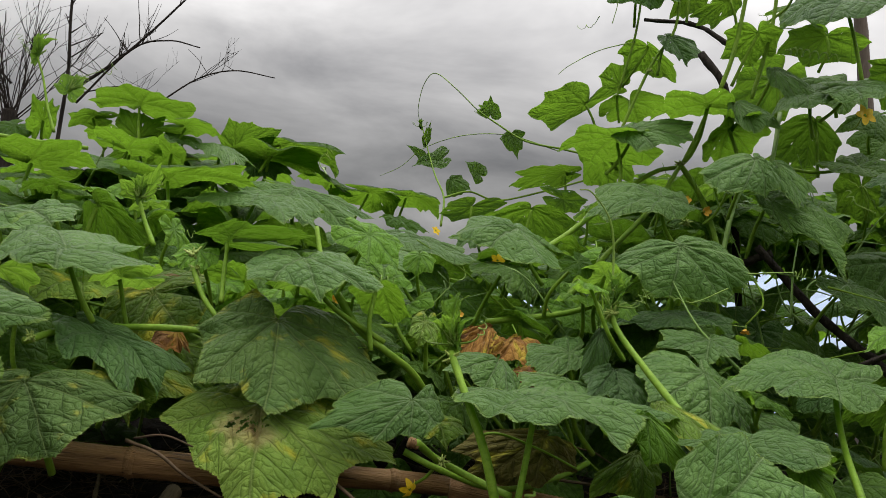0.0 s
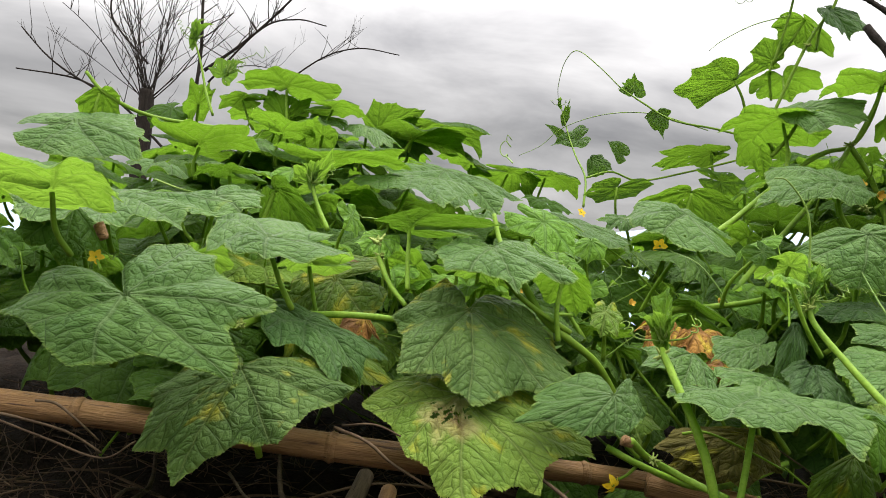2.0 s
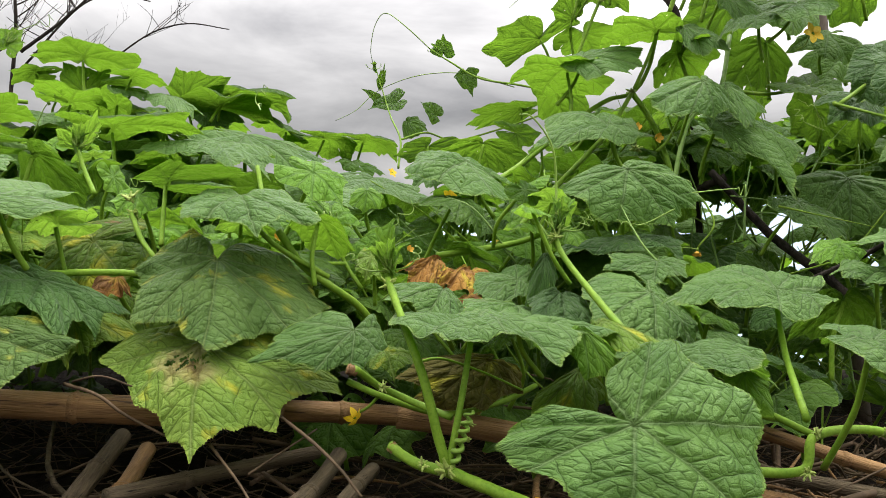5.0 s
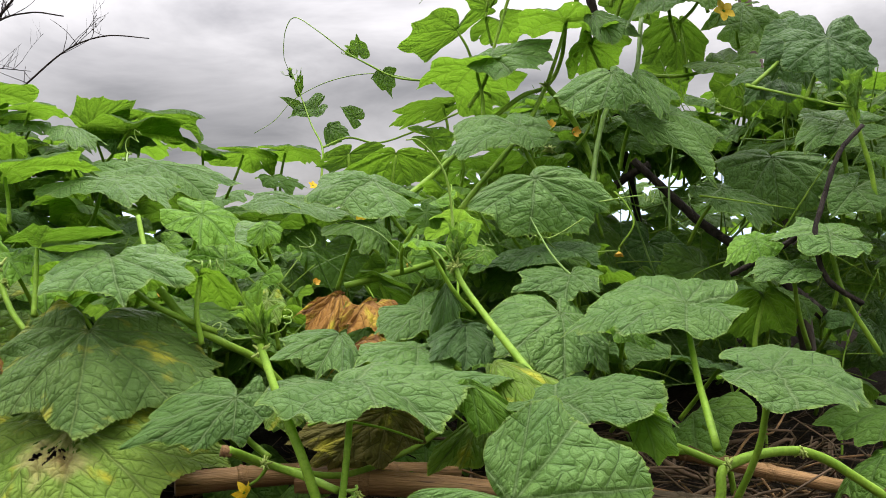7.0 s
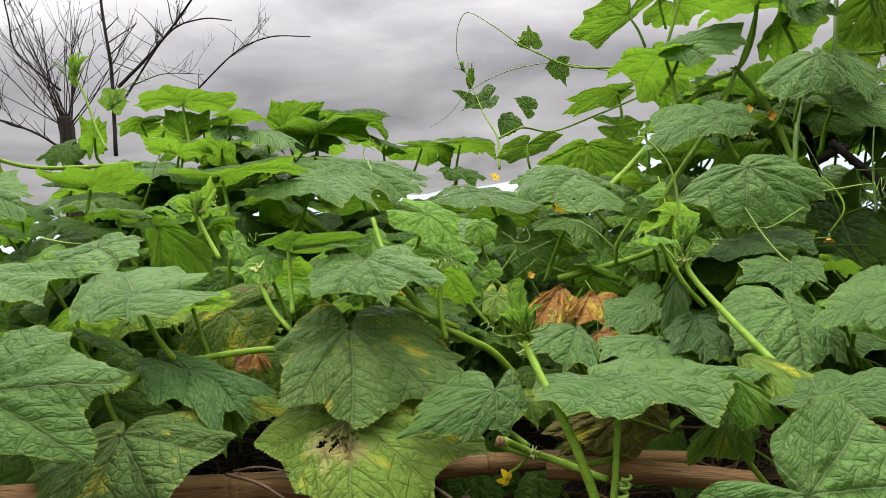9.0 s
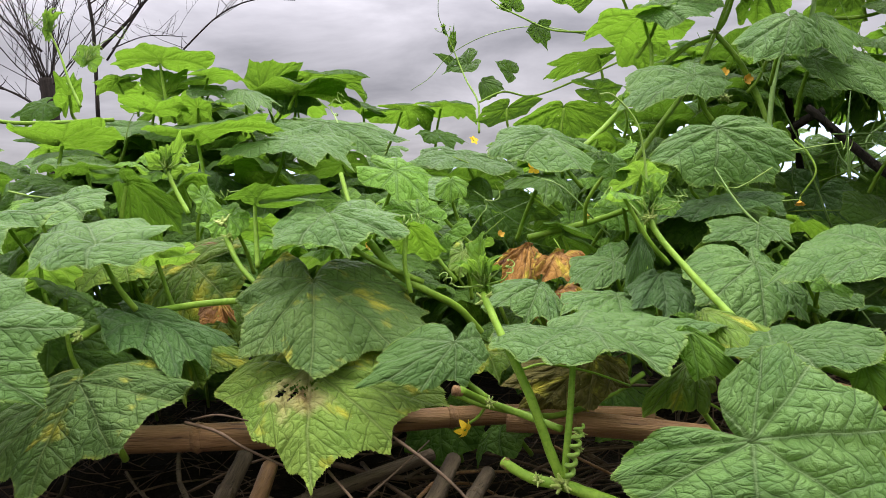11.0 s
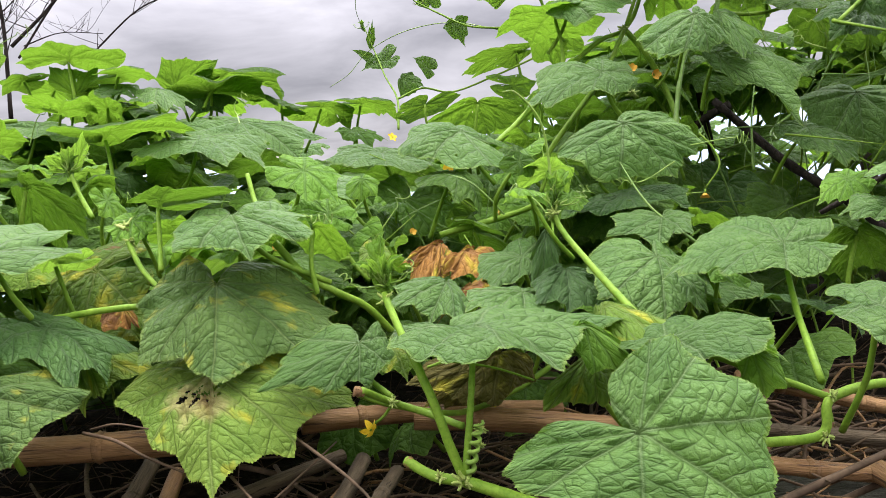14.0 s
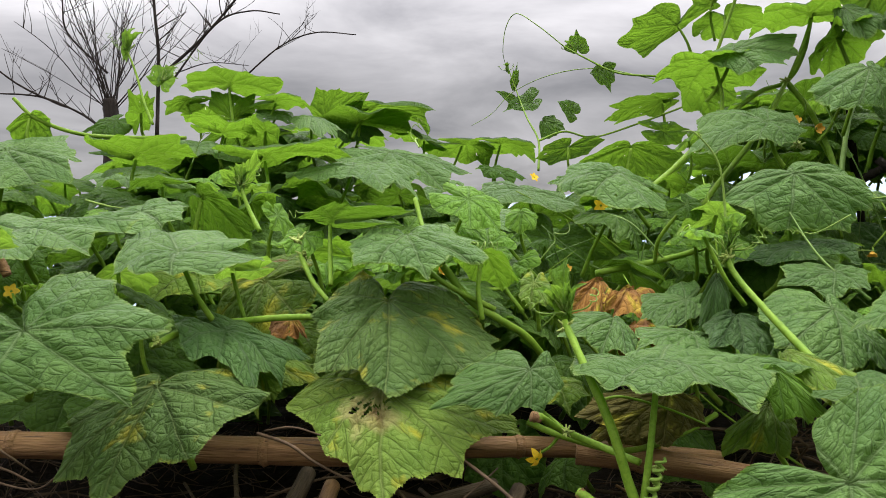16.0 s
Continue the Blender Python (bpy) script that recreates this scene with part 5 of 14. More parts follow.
flower(TRELLIS, (0.071, 1.120, 1.248), 0.010, 80, 0, 0, PETAL)
flower(TRELLIS, (0.313, 1.150, 1.350), 0.012, 60, 0, 0, WILTED)
flower(MID, (-0.095, 0.800, 1.182), 0.009, 60, 0, 40, WILTED)
flower(MID, (0.023, 0.950, 1.177), 0.008, 60, 0, 40, WILTED)
flower(MID, (0.120, 0.980, 1.193), 0.012, 120, 0, 40, WILTED)
flower(TRELLIS, (0.353, 1.200, 1.347), 0.013, 90, 0, 20, WILTED)
flower(LEFT, (-0.015, 1.450, 1.301), 0.009, 60, 0, 40, PETAL)


# ---- bamboo canes, sticks and poles ----
def cane(name, label, a, b, r0, r1, material, joints=2, seed=0, hollow=False, sag=0.0):
    """A bamboo cane: culm, raised joints and, where hollow, the cut end."""
    rng = random.Random(seed)
    A, B = Vector(a), Vector(b)
    ln = (B - A).length
    n = max(10, int(ln / 0.012))
    root = thing(name, label, "bamboo cane", (0, 0, 0), "dry canes")
    # built along x so that the grain runs along it
    side = [rng.uniform(-1, 1) for _ in range(4)]
    line = [Vector((ln * i / n, 0.004 * side[0] * math.sin(3.1 * i / n + side[1]), 0.004 * side[2] * math.sin(4 * i / n) - sag * math.sin(math.pi * i / n)))
            for i in range(n + 1)]
    bm = bmesh.new()
    tube(bm, line, r0, r1, 14, 0.012, seed, cap=not hollow)
    part("culm", bm, material, root)
    for k in range(joints):
        i = int(n * (k + 0.5 + rng.uniform(-0.15, 0.15)) / joints)
        i = min(max(i, 1), n - 2)
        r = (r0 + (r1 - r0) * i / n)
        d = (line[i + 1] - line[i]).normalized()
        c = line[i]
        bm = bmesh.new()
        tube(bm, [c - d * 0.004, c - d * 0.002, c, c + d * 0.0015, c + d * 0.004], r * 1.02, r * 1.02, 14, 0.03, seed + k, [(0.5, 0.0)])
        for v in bm.verts:
            off = v.co - c
            t = off.dot(d)
            v.co = c + d * t + (off - d * t) * (1.02 + 0.12 * math.exp(-(t / 0.0016) ** 2))
        part("joint", bm, material, root)
    if hollow:
        e, d = line[-1], (line[-1] - line[-2]).normalized()
        bm = bmesh.new()
        prof = ((-0.004, 1.0), (0.0, 1.0), (0.0005, 0.86), (0.0, 0.70), (-0.012, 0.66), (-0.03, 0.62))
        rings = []
        s1 = d.orthogonal().normalized()
        s2 = d.cross(s1)
        for t, k in prof:
            rings.append([bm.verts.new(e + d * t + (s1 * math.cos(q * math.pi / 8) + s2 * math.sin(q * math.pi / 8)) * r1 * k) for q in range(16)])
        for p, q in zip(rings, rings[1:]):
            for j in range(16):
                bm.faces.new((p[j], p[(j + 1) % 16], q[(j + 1) % 16], q[j]))
        bm.faces.new(rings[-1])
        part("cut_end", bm, PITH, root, "pale hollow cut end")
    root.matrix_world = Matrix.Translation(A) @ (B - A).to_track_quat("X", "Z").to_matrix().to_4x4()
    return root


cane("bamboo_cane", "thick tan bamboo cane laid along the bank", *[(-0.700, 0.660, 1.049), (-0.142, 0.700, 1.043)], 0.0105, 0.0115, BAMBOO, 3, 1)
cane("bamboo_cane", "brown bamboo cane with a split joint", *[(0.241, 0.600, 1.029), (0.476, 0.620, 0.989)], 0.0058, 0.0068, BAMBOO, 2, 2)
cane("bamboo_cane", "thin reddish-brown cane under the vine", *[(0.295, 0.740, 1.050), (0.543, 0.720, 0.986)], 0.006, 0.006, BAMBOO, 3, 3)
cane("bamboo_cane", "grey cane half hidden in litter", *[(0.275, 0.680, 1.025), (0.516, 0.680, 0.990)], 0.006, 0.006, BAMBOO_GREY, 2, 4)
cane("bamboo_cane", "short bamboo cane with an open cut end", *[(0.348, 0.620, 1.009), (0.361, 0.550, 1.001)], 0.0085, 0.0085, BAMBOO, 1, 5, True)
cane("bamboo_cane", "weathered grey cane lying across the litter", *[(-0.174, 0.620, 0.996), (-0.045, 0.760, 1.001)], 0.0065, 0.0058, BAMBOO_GREY, 1, 6)
cane("bamboo_cane", "weathered grey cane sloping into the bank", *[(-0.208, 0.640, 0.982), (-0.205, 0.740, 1.013)], 0.0079, 0.0072, BAMBOO_GREY, 1, 7)
cane("bamboo_cane", "split tan cane sloping into the bank", *[(-0.184, 0.640, 0.983), (-0.181, 0.740, 1.000)], 0.008, 0.007, BAMBOO, 1, 8)
cane("bamboo_cane", "grey cane sloping into the bank", *[(-0.042, 0.600, 1.001), (-0.022, 0.720, 1.007)], 0.0072, 0.0065, BAMBOO_GREY, 1, 9)
cane("bamboo_cane", "grey cane sloping into the bank", *[(-0.011, 0.600, 1.002), (0.007, 0.700, 1.004)], 0.0058, 0.0058, BAMBOO_GREY, 1, 10)
cane("bamboo_cane", "brown cane behind the stems", *[(-0.070, 0.720, 1.043), (0.153, 0.800, 1.019)], 0.009, 0.008, BAMBOO, 2, 11)
cane("bamboo_cane", "dark brown cane under the front leaf", *[(0.024, 0.700, 1.047), (0.188, 0.700, 1.027)], 0.010, 0.009, BAMBOO, 1, 12)


def pole(name, label, pts, r0, r1, material, seed=0):
    bm = bmesh.new()
    tube(bm, smooth_line(pts, 8), r0, r1, 10, 0.2, seed, [(0.3, 0.2), (0.62, 0.16)])
    ob = part(name, bm, material)
    return tagged(ob, label, "pole", "trellis poles")


pole("trellis_pole", "rough grey-brown upright trellis post", [(0.771, 1.750, 2.053), (0.803, 1.720, 1.719), (0.844, 1.680, 1.347), (0.878, 1.600, 0.894)], 0.011, 0.014, POST, 1)
pole("trellis_pole", "blackened slanting trellis pole", [(0.443, 1.235, 1.309), (0.524, 1.200, 1.219), (0.588, 1.150, 1.160), (0.639, 1.100, 1.099)], 0.0052, 0.0072, BARK, 2)
pole("trellis_pole", "thin black stick crossing the slanting pole", [(0.415, 1.300, 1.262), (0.444, 1.280, 1.287), (0.469, 1.250, 1.303)], 0.005, 0.006, BARK, 3)
pole("trellis_pole", "dark slanting pole holding the upper vines", [(0.399, 1.450, 1.643), (0.440, 1.430, 1.575), (0.490, 1.500, 1.420), (0.580, 1.680, 1.200), (0.640, 1.760, 0.880)], 0.0065, 0.0060, BARK, 4)
pole("trellis_pole", "dark branch crossing behind the leaves", [(0.330, 1.600, 1.742), (0.420, 1.580, 1.735), (0.476, 1.550, 1.695), (0.574, 1.500, 1.620)], 0.0033, 0.005, BARK, 5)
pole("trellis_pole", "thin dark forked branch beside the vine", [(0.560, 0.860, 1.311), (0.531, 0.850, 1.285), (0.508, 0.840, 1.238), (0.495, 0.830, 1.206), (0.501, 0.820, 1.168), (0.533, 0.820, 1.144)], 0.0021, 0.0026, BARK, 6)
pole("trellis_pole", "thin dark branch low in the vine", [(0.462, 0.950, 1.166), (0.497, 0.930, 1.188), (0.520, 0.900, 1.210)], 0.003, 0.003, BARK, 7)


# ---- leafless bush behind the mound ----
def bare_bush():
    root = thing("bare_bush", "leafless dark bush with thin twigs and a cut stump", "bush")
    rng = random.Random(31)
    foot = Vector((-1.330, 2.600, 1.566))
    bm = bmesh.new()
    tube(bm, smooth_line([foot + Vector((0.01, 0, -1.7)), foot + Vector((0, 0, -0.5)), foot + Vector((0.0, 0, -0.05)), foot + Vector((-0.005, 0, 0.05))], 6), 0.030, 0.022, 10, 0.12, 3)
    part("stump", bm, BARK, root)

    def grow(bm, p, d, ln, r, depth):
        pts = [p]
        q = p.copy()
        dd = d.copy()
        n = 4
        for _ in range(n):
            dd = (dd + Vector((rng.uniform(-0.2, 0.2), rng.uniform(-0.2, 0.2), rng.uniform(-0.06, 0.14)))).normalized()
            q = q + dd * (ln / n)
            pts.append(q.copy())
        tube(bm, smooth_line(pts, 3), r, r * 0.45, 5, 0.1, rng.randint(0, 9999))
        if depth:
            for _ in range(rng.randint(3, 5)):
                k = rng.uniform(0.25, 1.0)
                i = min(n - 1, int(k * n))
                base = pts[i].lerp(pts[i + 1], k * n - i) if i < n else pts[-1]
                side = Vector((rng.uniform(-1, 1), rng.uniform(-0.6, 0.6), rng.uniform(-0.1, 0.7))).normalized()
                grow(bm, base, (dd * 0.75 + side * 0.75).normalized(), ln * rng.uniform(0.25, 0.5), r * 0.5, depth - 1)

    for k in range(26):
        a = -50 + 96 * k / 25 + rng.uniform(-12, 12)
        d = Vector((math.sin(radians(a)) * 0.8, rng.uniform(-0.35, 0.35), math.cos(radians(a)))).normalized()
        bm = bmesh.new()
        grow(bm, foot + Vector((rng.uniform(-0.02, 0.02), 0, 0.02)), d, rng.uniform(0.18, 0.46), rng.uniform(0.0014, 0.0026), 1)
        part("branch", bm, BARK, root)
    for pts, r in (([(-1.183, 2.600, 1.485), (-1.174, 2.600, 1.745), (-1.186, 2.600, 1.918), (-1.198, 2.600, 2.261)], 0.0065),
                   ([(-1.157, 2.600, 1.692), (-1.047, 2.600, 1.784), (-0.956, 2.600, 1.876), (-0.830, 2.600, 2.024)], 0.0055),
                   ([(-0.960, 2.600, 1.619), (-0.888, 2.600, 1.685), (-0.781, 2.600, 1.768), (-0.675, 2.600, 1.802), (-0.554, 2.600, 1.792)], 0.0032),
                   ([(-1.253, 2.600, 1.433), (-1.380, 2.600, 1.541), (-1.472, 2.600, 1.595), (-1.584, 2.600, 1.633), (-1.773, 2.600, 1.646)], 0.0045),
                   ([(-1.472, 2.600, 1.595), (-1.583, 2.600, 1.641), (-1.677, 2.600, 1.697), (-1.770, 2.600, 1.779)], 0.004),
                   ([(-1.340, 2.600, 1.697), (-1.467, 2.600, 1.823), (-1.484, 2.600, 1.928), (-1.500, 2.600, 2.033)], 0.0035),
                   ([(-1.140, 2.600, 1.657), (-0.993, 2.600, 1.834), (-0.885, 2.600, 1.873), (-0.788, 2.600, 1.861)], 0.0035),
                   ([(-1.121, 2.600, 1.691), (-1.012, 2.600, 1.720), (-0.888, 2.600, 1.709)], 0.002)):
        bm = bmesh.new()
        tube(bm, smooth_line(pts, 8), r, r * 0.5, 7, 0.08, 5)
        for j in range(11):
            k = rng.uniform(0.1, 0.97)
            line = smooth_line(pts, 8)
            base = line[int(k * (len(line) - 1))]
            grow(bm, base, Vector((rng.uniform(-1, 1), rng.uniform(-0.3, 0.3), rng.uniform(0.2, 1))).normalized(), rng.uniform(0.03, 0.15), r * 0.35, 1 if j < 4 else 0)
        part("branch", bm, BARK, root)
    return root


bare_bush()


# ---- dry sticks and fine litter on the bank ----
def brush_pile():
    root = thing("brush_pile", "tangled dry twigs and stalks on dark soil", "dry brush")
    rng = random.Random(77)
    for k in range(230):
        x, y = rng.uniform(-0.55, 0.75), rng.uniform(0.52, 0.95)
        z = ground_height(x, y) + rng.uniform(0.0, 0.075)
        if x < -0.12 and rng.random() < 0.6:
            continue
        a, e = rng.uniform(-0.9, 0.9) + (math.pi / 2 if rng.random() < 0.25 else 0), rng.uniform(-0.25, 0.35)
        ln = rng.uniform(0.06, 0.26)
        d = Vector((math.cos(a) * math.cos(e), math.sin(a) * math.cos(e), math.sin(e)))
        p = Vector((x, y, z))
        w = Vector((rng.uniform(-1, 1), rng.uniform(-1, 1), rng.uniform(-0.4, 1))) * ln * 0.16
        r = rng.choice((0.0012, 0.0016, 0.0022, 0.0035))
        bm = bmesh.new()
        tube(bm, smooth_line([p - d * ln * 0.5, p + w, p + d * ln * 0.5], 4), r, r * 0.6, 6, 0.1, k)
        part("stick", bm, rng.choice((TWIG, TWIG, BAMBOO_GREY, BAMBOO)), root)
    for k in range(150):
        x, y = rng.uniform(0.16, 0.62), rng.uniform(0.60, 0.92)
        z = ground_height(x, y) + rng.uniform(0.015, 0.10)
        a, e = rng.uniform(-0.6, 0.6) + (1.2 if rng.random() < 0.3 else 0), rng.uniform(-0.2, 0.3)
        ln = rng.uniform(0.08, 0.24)
        d = Vector((math.cos(a) * math.cos(e), math.sin(a) * math.cos(e), math.sin(e)))
        p = Vector((x, y, z))
        w = Vector((rng.uniform(-1, 1), rng.uniform(-1, 1), rng.uniform(-0.6, 1))) * ln * 0.22
        r = rng.choice((0.0009, 0.0012, 0.0016, 0.0028))
        bm = bmesh.new()
        tube(bm, smooth_line([p - d * ln * 0.5, p + w, p - w * 0.4 + d * ln * 0.25, p + d * ln * 0.5], 4), r, r * 0.6, 6, 0.15, k)
        part("stick", bm, rng.choice((TWIG, TWIG, TWIG, BAMBOO)), root)
    bm = bmesh.new()
    for k in range(2200):
        x, y = rng.uniform(-0.8, 0.9), rng.uniform(0.45, 1.3)
        z = ground_height(x, y) + rng.uniform(0.0, 0.05)
        d = Vector((rng.uniform(-1, 1), rng.uniform(-1, 1), rng.uniform(-0.3, 0.5))).normalized() * rng.uniform(0.015, 0.06)
        p = Vector((x, y, z))
        tube(bm, [p - d, p + Vector((rng.uniform(-1, 1), rng.uniform(-1, 1), 0)) * 0.004, p + d], 0.0008, 0.0005, 4)
    tagged(part("fine_litter", bm, TWIG, root), kind="stuff")


brush_pile()
for _pts, _r in (([(-0.518, 0.640, 1.060), (-0.485, 0.620, 1.055), (-0.448, 0.620, 1.051), (-0.416, 0.630, 1.043), (-0.387, 0.630, 1.031)], 0.0022),
                 ([(-0.452, 0.645, 1.060), (-0.427, 0.630, 1.063), (-0.408, 0.630, 1.052), (-0.395, 0.640, 1.037)], 0.0018),
                 ([(-0.481, 0.630, 1.047), (-0.428, 0.620, 1.039), (-0.382, 0.620, 1.030), (-0.357, 0.620, 1.046)], 0.0016),
                 ([(-0.215, 0.640, 1.071), (-0.188, 0.630, 1.066), (-0.168, 0.630, 1.053), (-0.137, 0.620, 1.042)], 0.0022),
                 ([(-0.209, 0.640, 1.073), (-0.182, 0.620, 1.081), (-0.163, 0.630, 1.073)], 0.0014),
                 ([(-0.076, 0.660, 1.059), (-0.039, 0.620, 1.046), (-0.012, 0.600, 1.029), (0.005, 0.580, 1.016)], 0.0022),
                 ([(-0.105, 0.620, 1.037), (-0.081, 0.600, 1.018), (-0.065, 0.580, 1.006)], 0.0018),
                 ([(-0.077, 0.620, 1.017), (-0.057, 0.640, 1.029), (-0.037, 0.680, 1.038)], 0.0014)):
    _b = bmesh.new()
    tube(_b, smooth_line(_pts, 6), _r * 0.65, _r * 0.45, 7, 0.1, 3)
    tagged(part("dry_vine", _b, TWIG), "dry brown vine twisted over the bamboo cane", "dry vine", "dry vines")


# ---- further foliage of the same vines, behind and between ----
# the heap of leaves at the back of the mound
leaf(LEFT, DARK, (-0.921, 0.892, 1.420), -2, -22, -51, 0.071, 0.061, 0.057, -33, -23, 1, arch=0.05)
leaf(LEFT, MATURE, (-0.090, 1.388, 1.228), 17, 43, -51, 0.077, 0.066, 0.062, -8, -29, 1, arch=0.20)
leaf(LEFT, THIN, (-0.313, 1.761, 1.250), 4, 10, -64, 0.081, 0.070, 0.064, -11, -36, 1, arch=0.09)
leaf(LEFT, SILVERY, (-0.228, 1.260, 1.147), -5, 29, -60, 0.074, 0.061, 0.052, -30, 1, 1, arch=0.11)
leaf(LEFT, MATURE, (-0.288, 1.317, 1.206), 6, 24, -73, 0.081, 0.064, 0.073, -3, -13, 1, arch=0.18)
leaf(LEFT, MATURE, (-0.270, 1.639, 1.281), 15, -20, -101, 0.074, 0.059, 0.066, -19, -1, 1, arch=0.11)
leaf(LEFT, THIN, (-0.397, 1.628, 1.333), 2, -18, -138, 0.074, 0.051, 0.065, -35, 2, 1, arch=0.12)
leaf(LEFT, THIN, (-0.244, 1.133, 1.182), -13, 10, -137, 0.080, 0.064, 0.057, -25, -5, 1, arch=0.12)
leaf(LEFT, DARK, (-0.680, 1.320, 1.072), -16, 4, -102, 0.070, 0.055, 0.051, -10, -0, 1, arch=0.05)
leaf(LEFT, MATURE, (-0.992, 1.006, 1.378), 2, 5, -59, 0.064, 0.057, 0.052, -6, -17, 1, arch=0.13)
leaf(LEFT, THIN, (-0.564, 1.558, 1.115), -17, -1, -158, 0.065, 0.055, 0.050, -26, -38, 1, arch=0.18)
leaf(LEFT, MATURE, (-0.510, 1.226, 1.218), -12, 17, -64, 0.065, 0.058, 0.050, -15, -37, 1, arch=0.14)
leaf(LEFT, THIN, (-0.622, 1.133, 1.139), -15, 23, -43, 0.081, 0.059, 0.067, 1, 5, 1, arch=0.10)
leaf(LEFT, SILVERY, (-0.787, 1.548, 1.099), 10, 6, -28, 0.064, 0.051, 0.047, -22, -33, 1, arch=0.09)
leaf(LEFT, MATURE, (-0.427, 1.596, 1.216), -14, 45, -108, 0.070, 0.053, 0.057, -2, -21, 1, arch=0.14)
leaf(LEFT, THIN, (-0.784, 0.946, 1.194), -2, 41, -80, 0.082, 0.058, 0.057, -24, -10, 1, arch=0.05)
leaf(LEFT, MATURE, (-0.608, 1.649, 1.408), -14, 1, -47, 0.065, 0.046, 0.047, -4, -33, 1, arch=0.19)
leaf(LEFT, DARK, (-0.617, 1.788, 1.459), -16, -3, -127, 0.067, 0.051, 0.046, -2, 5, 1, arch=0.16)
leaf(LEFT, THIN, (-0.678, 1.237, 1.243), -2, 25, -117, 0.062, 0.045, 0.050, 7, -13, 1, arch=0.15)
leaf(LEFT, THIN, (-0.554, 1.493, 1.339), -7, -10, -106, 0.084, 0.071, 0.067, 4, -27, 1, arch=0.07)
leaf(LEFT, MATURE, (-0.415, 1.630, 1.106), -9, 15, -44, 0.066, 0.055, 0.045, -38, -3, 1, arch=0.10)
leaf(LEFT, MATURE, (-0.531, 1.686, 1.113), 7, 20, -116, 0.079, 0.068, 0.071, -0, -23, 1, arch=0.07)
leaf(LEFT, THIN, (-0.481, 1.734, 1.205), -19, 41, -144, 0.082, 0.071, 0.067, -7, -13, 1, arch=0.19)
leaf(LEFT, THIN, (-0.963, 1.689, 1.176), -3, 17, -63, 0.079, 0.063, 0.069, -17, -20, 1, arch=0.10)
leaf(LEFT, THIN, (-0.608, 1.449, 1.169), 6, 20, -86, 0.060, 0.053, 0.049, -28, -24, 1, arch=0.15)
leaf(LEFT, MATURE, (-0.074, 1.544, 1.219), 19, 28, -56, 0.075, 0.052, 0.052, -14, 2, 1, arch=0.07)
leaf(LEFT, DARK, (-0.267, 1.703, 1.203), 8, 14, -38, 0.077, 0.060, 0.054, -32, -10, 1, arch=0.13)
leaf(LEFT, MATURE, (-0.011, 1.356, 1.110), -17, 32, -150, 0.066, 0.059, 0.054, 6, -6, 1, arch=0.06)
leaf(LEFT, THIN, (-0.391, 1.330, 1.167), 6, 40, -85, 0.071, 0.052, 0.060, -38, -29, 1, arch=0.12)
leaf(LEFT, SILVERY, (-0.225, 1.788, 1.303), 3, 9, -37, 0.072, 0.052, 0.062, 4, -37, 1, arch=0.14)
leaf(LEFT, THIN, (-0.995, 1.152, 1.349), -5, -19, -68, 0.078, 0.061, 0.065, -3, -23, 1, arch=0.07)
leaf(LEFT, DARK, (-0.277, 1.415, 1.119), 20, 23, -108, 0.083, 0.067, 0.072, 0, -14, 1, arch=0.20)
leaf(LEFT, MATURE, (-0.570, 1.650, 1.244), -13, 10, -17, 0.079, 0.065, 0.057, -14, -7, 1, arch=0.14)
leaf(LEFT, MATURE, (-0.303, 1.784, 1.107), -8, 43, -128, 0.085, 0.065, 0.069, -9, 5, 1, arch=0.17)
leaf(LEFT, MATURE, (-0.513, 1.767, 1.365), -12, 2, -62, 0.070, 0.051, 0.053, -35, -6, 1, arch=0.19)
leaf(LEFT, THIN, (-0.345, 1.310, 1.308), 20, 7, -120, 0.061, 0.045, 0.050, -27, -12, 1, arch=0.08)
leaf(LEFT, DARK, (-0.130, 1.455, 1.211), -12, 34, -51, 0.071, 0.060, 0.062, -11, -11, 1, arch=0.19)
leaf(LEFT, THIN, (-0.865, 1.759, 1.274), -2, 40, -48, 0.064, 0.054, 0.047, -5, -5, 1, arch=0.10)
leaf(LEFT, DARK, (-0.801, 0.920, 1.314), 8, -21, -133, 0.082, 0.073, 0.067, -22, 1, 1, arch=0.07)
leaf(LEFT, DARK, (-0.628, 1.032, 1.172), -12, 24, -96, 0.081, 0.059, 0.064, -33, -28, 1, arch=0.06)
leaf(LEFT, MATURE, (-1.004, 0.870, 1.267), -12, -11, -38, 0.082, 0.072, 0.070, -31, 4, 1, arch=0.05)
leaf(LEFT, MATURE, (-0.841, 1.493, 1.092), 14, 18, -146, 0.069, 0.048, 0.048, 1, -36, 1, arch=0.09)
leaf(LEFT, DARK, (-0.897, 0.952, 1.083), 14, 29, -53, 0.076, 0.059, 0.057, -26, -26, 1, arch=0.15)
leaf(LEFT, DARK, (-0.602, 1.525, 1.341), 2, -0, -29, 0.084, 0.074, 0.065, -8, -5, 1, arch=0.16)
leaf(LEFT, MATURE, (-0.278, 1.576, 1.187), 14, 41, -142, 0.084, 0.058, 0.059, -1, -16, 1, arch=0.11)
leaf(LEFT, DARK, (-0.955, 1.359, 1.098), -5, -3, -152, 0.080, 0.059, 0.067, -26, -21, 1, arch=0.07)
leaf(LEFT, SILVERY, (-0.817, 1.738, 1.283), -15, -3, -31, 0.070, 0.055, 0.056, 1, -11, 1, arch=0.13)
leaf(LEFT, DARK, (-0.787, 1.232, 1.202), -8, -2, -146, 0.070, 0.056, 0.054, -23, -25, 1, arch=0.16)
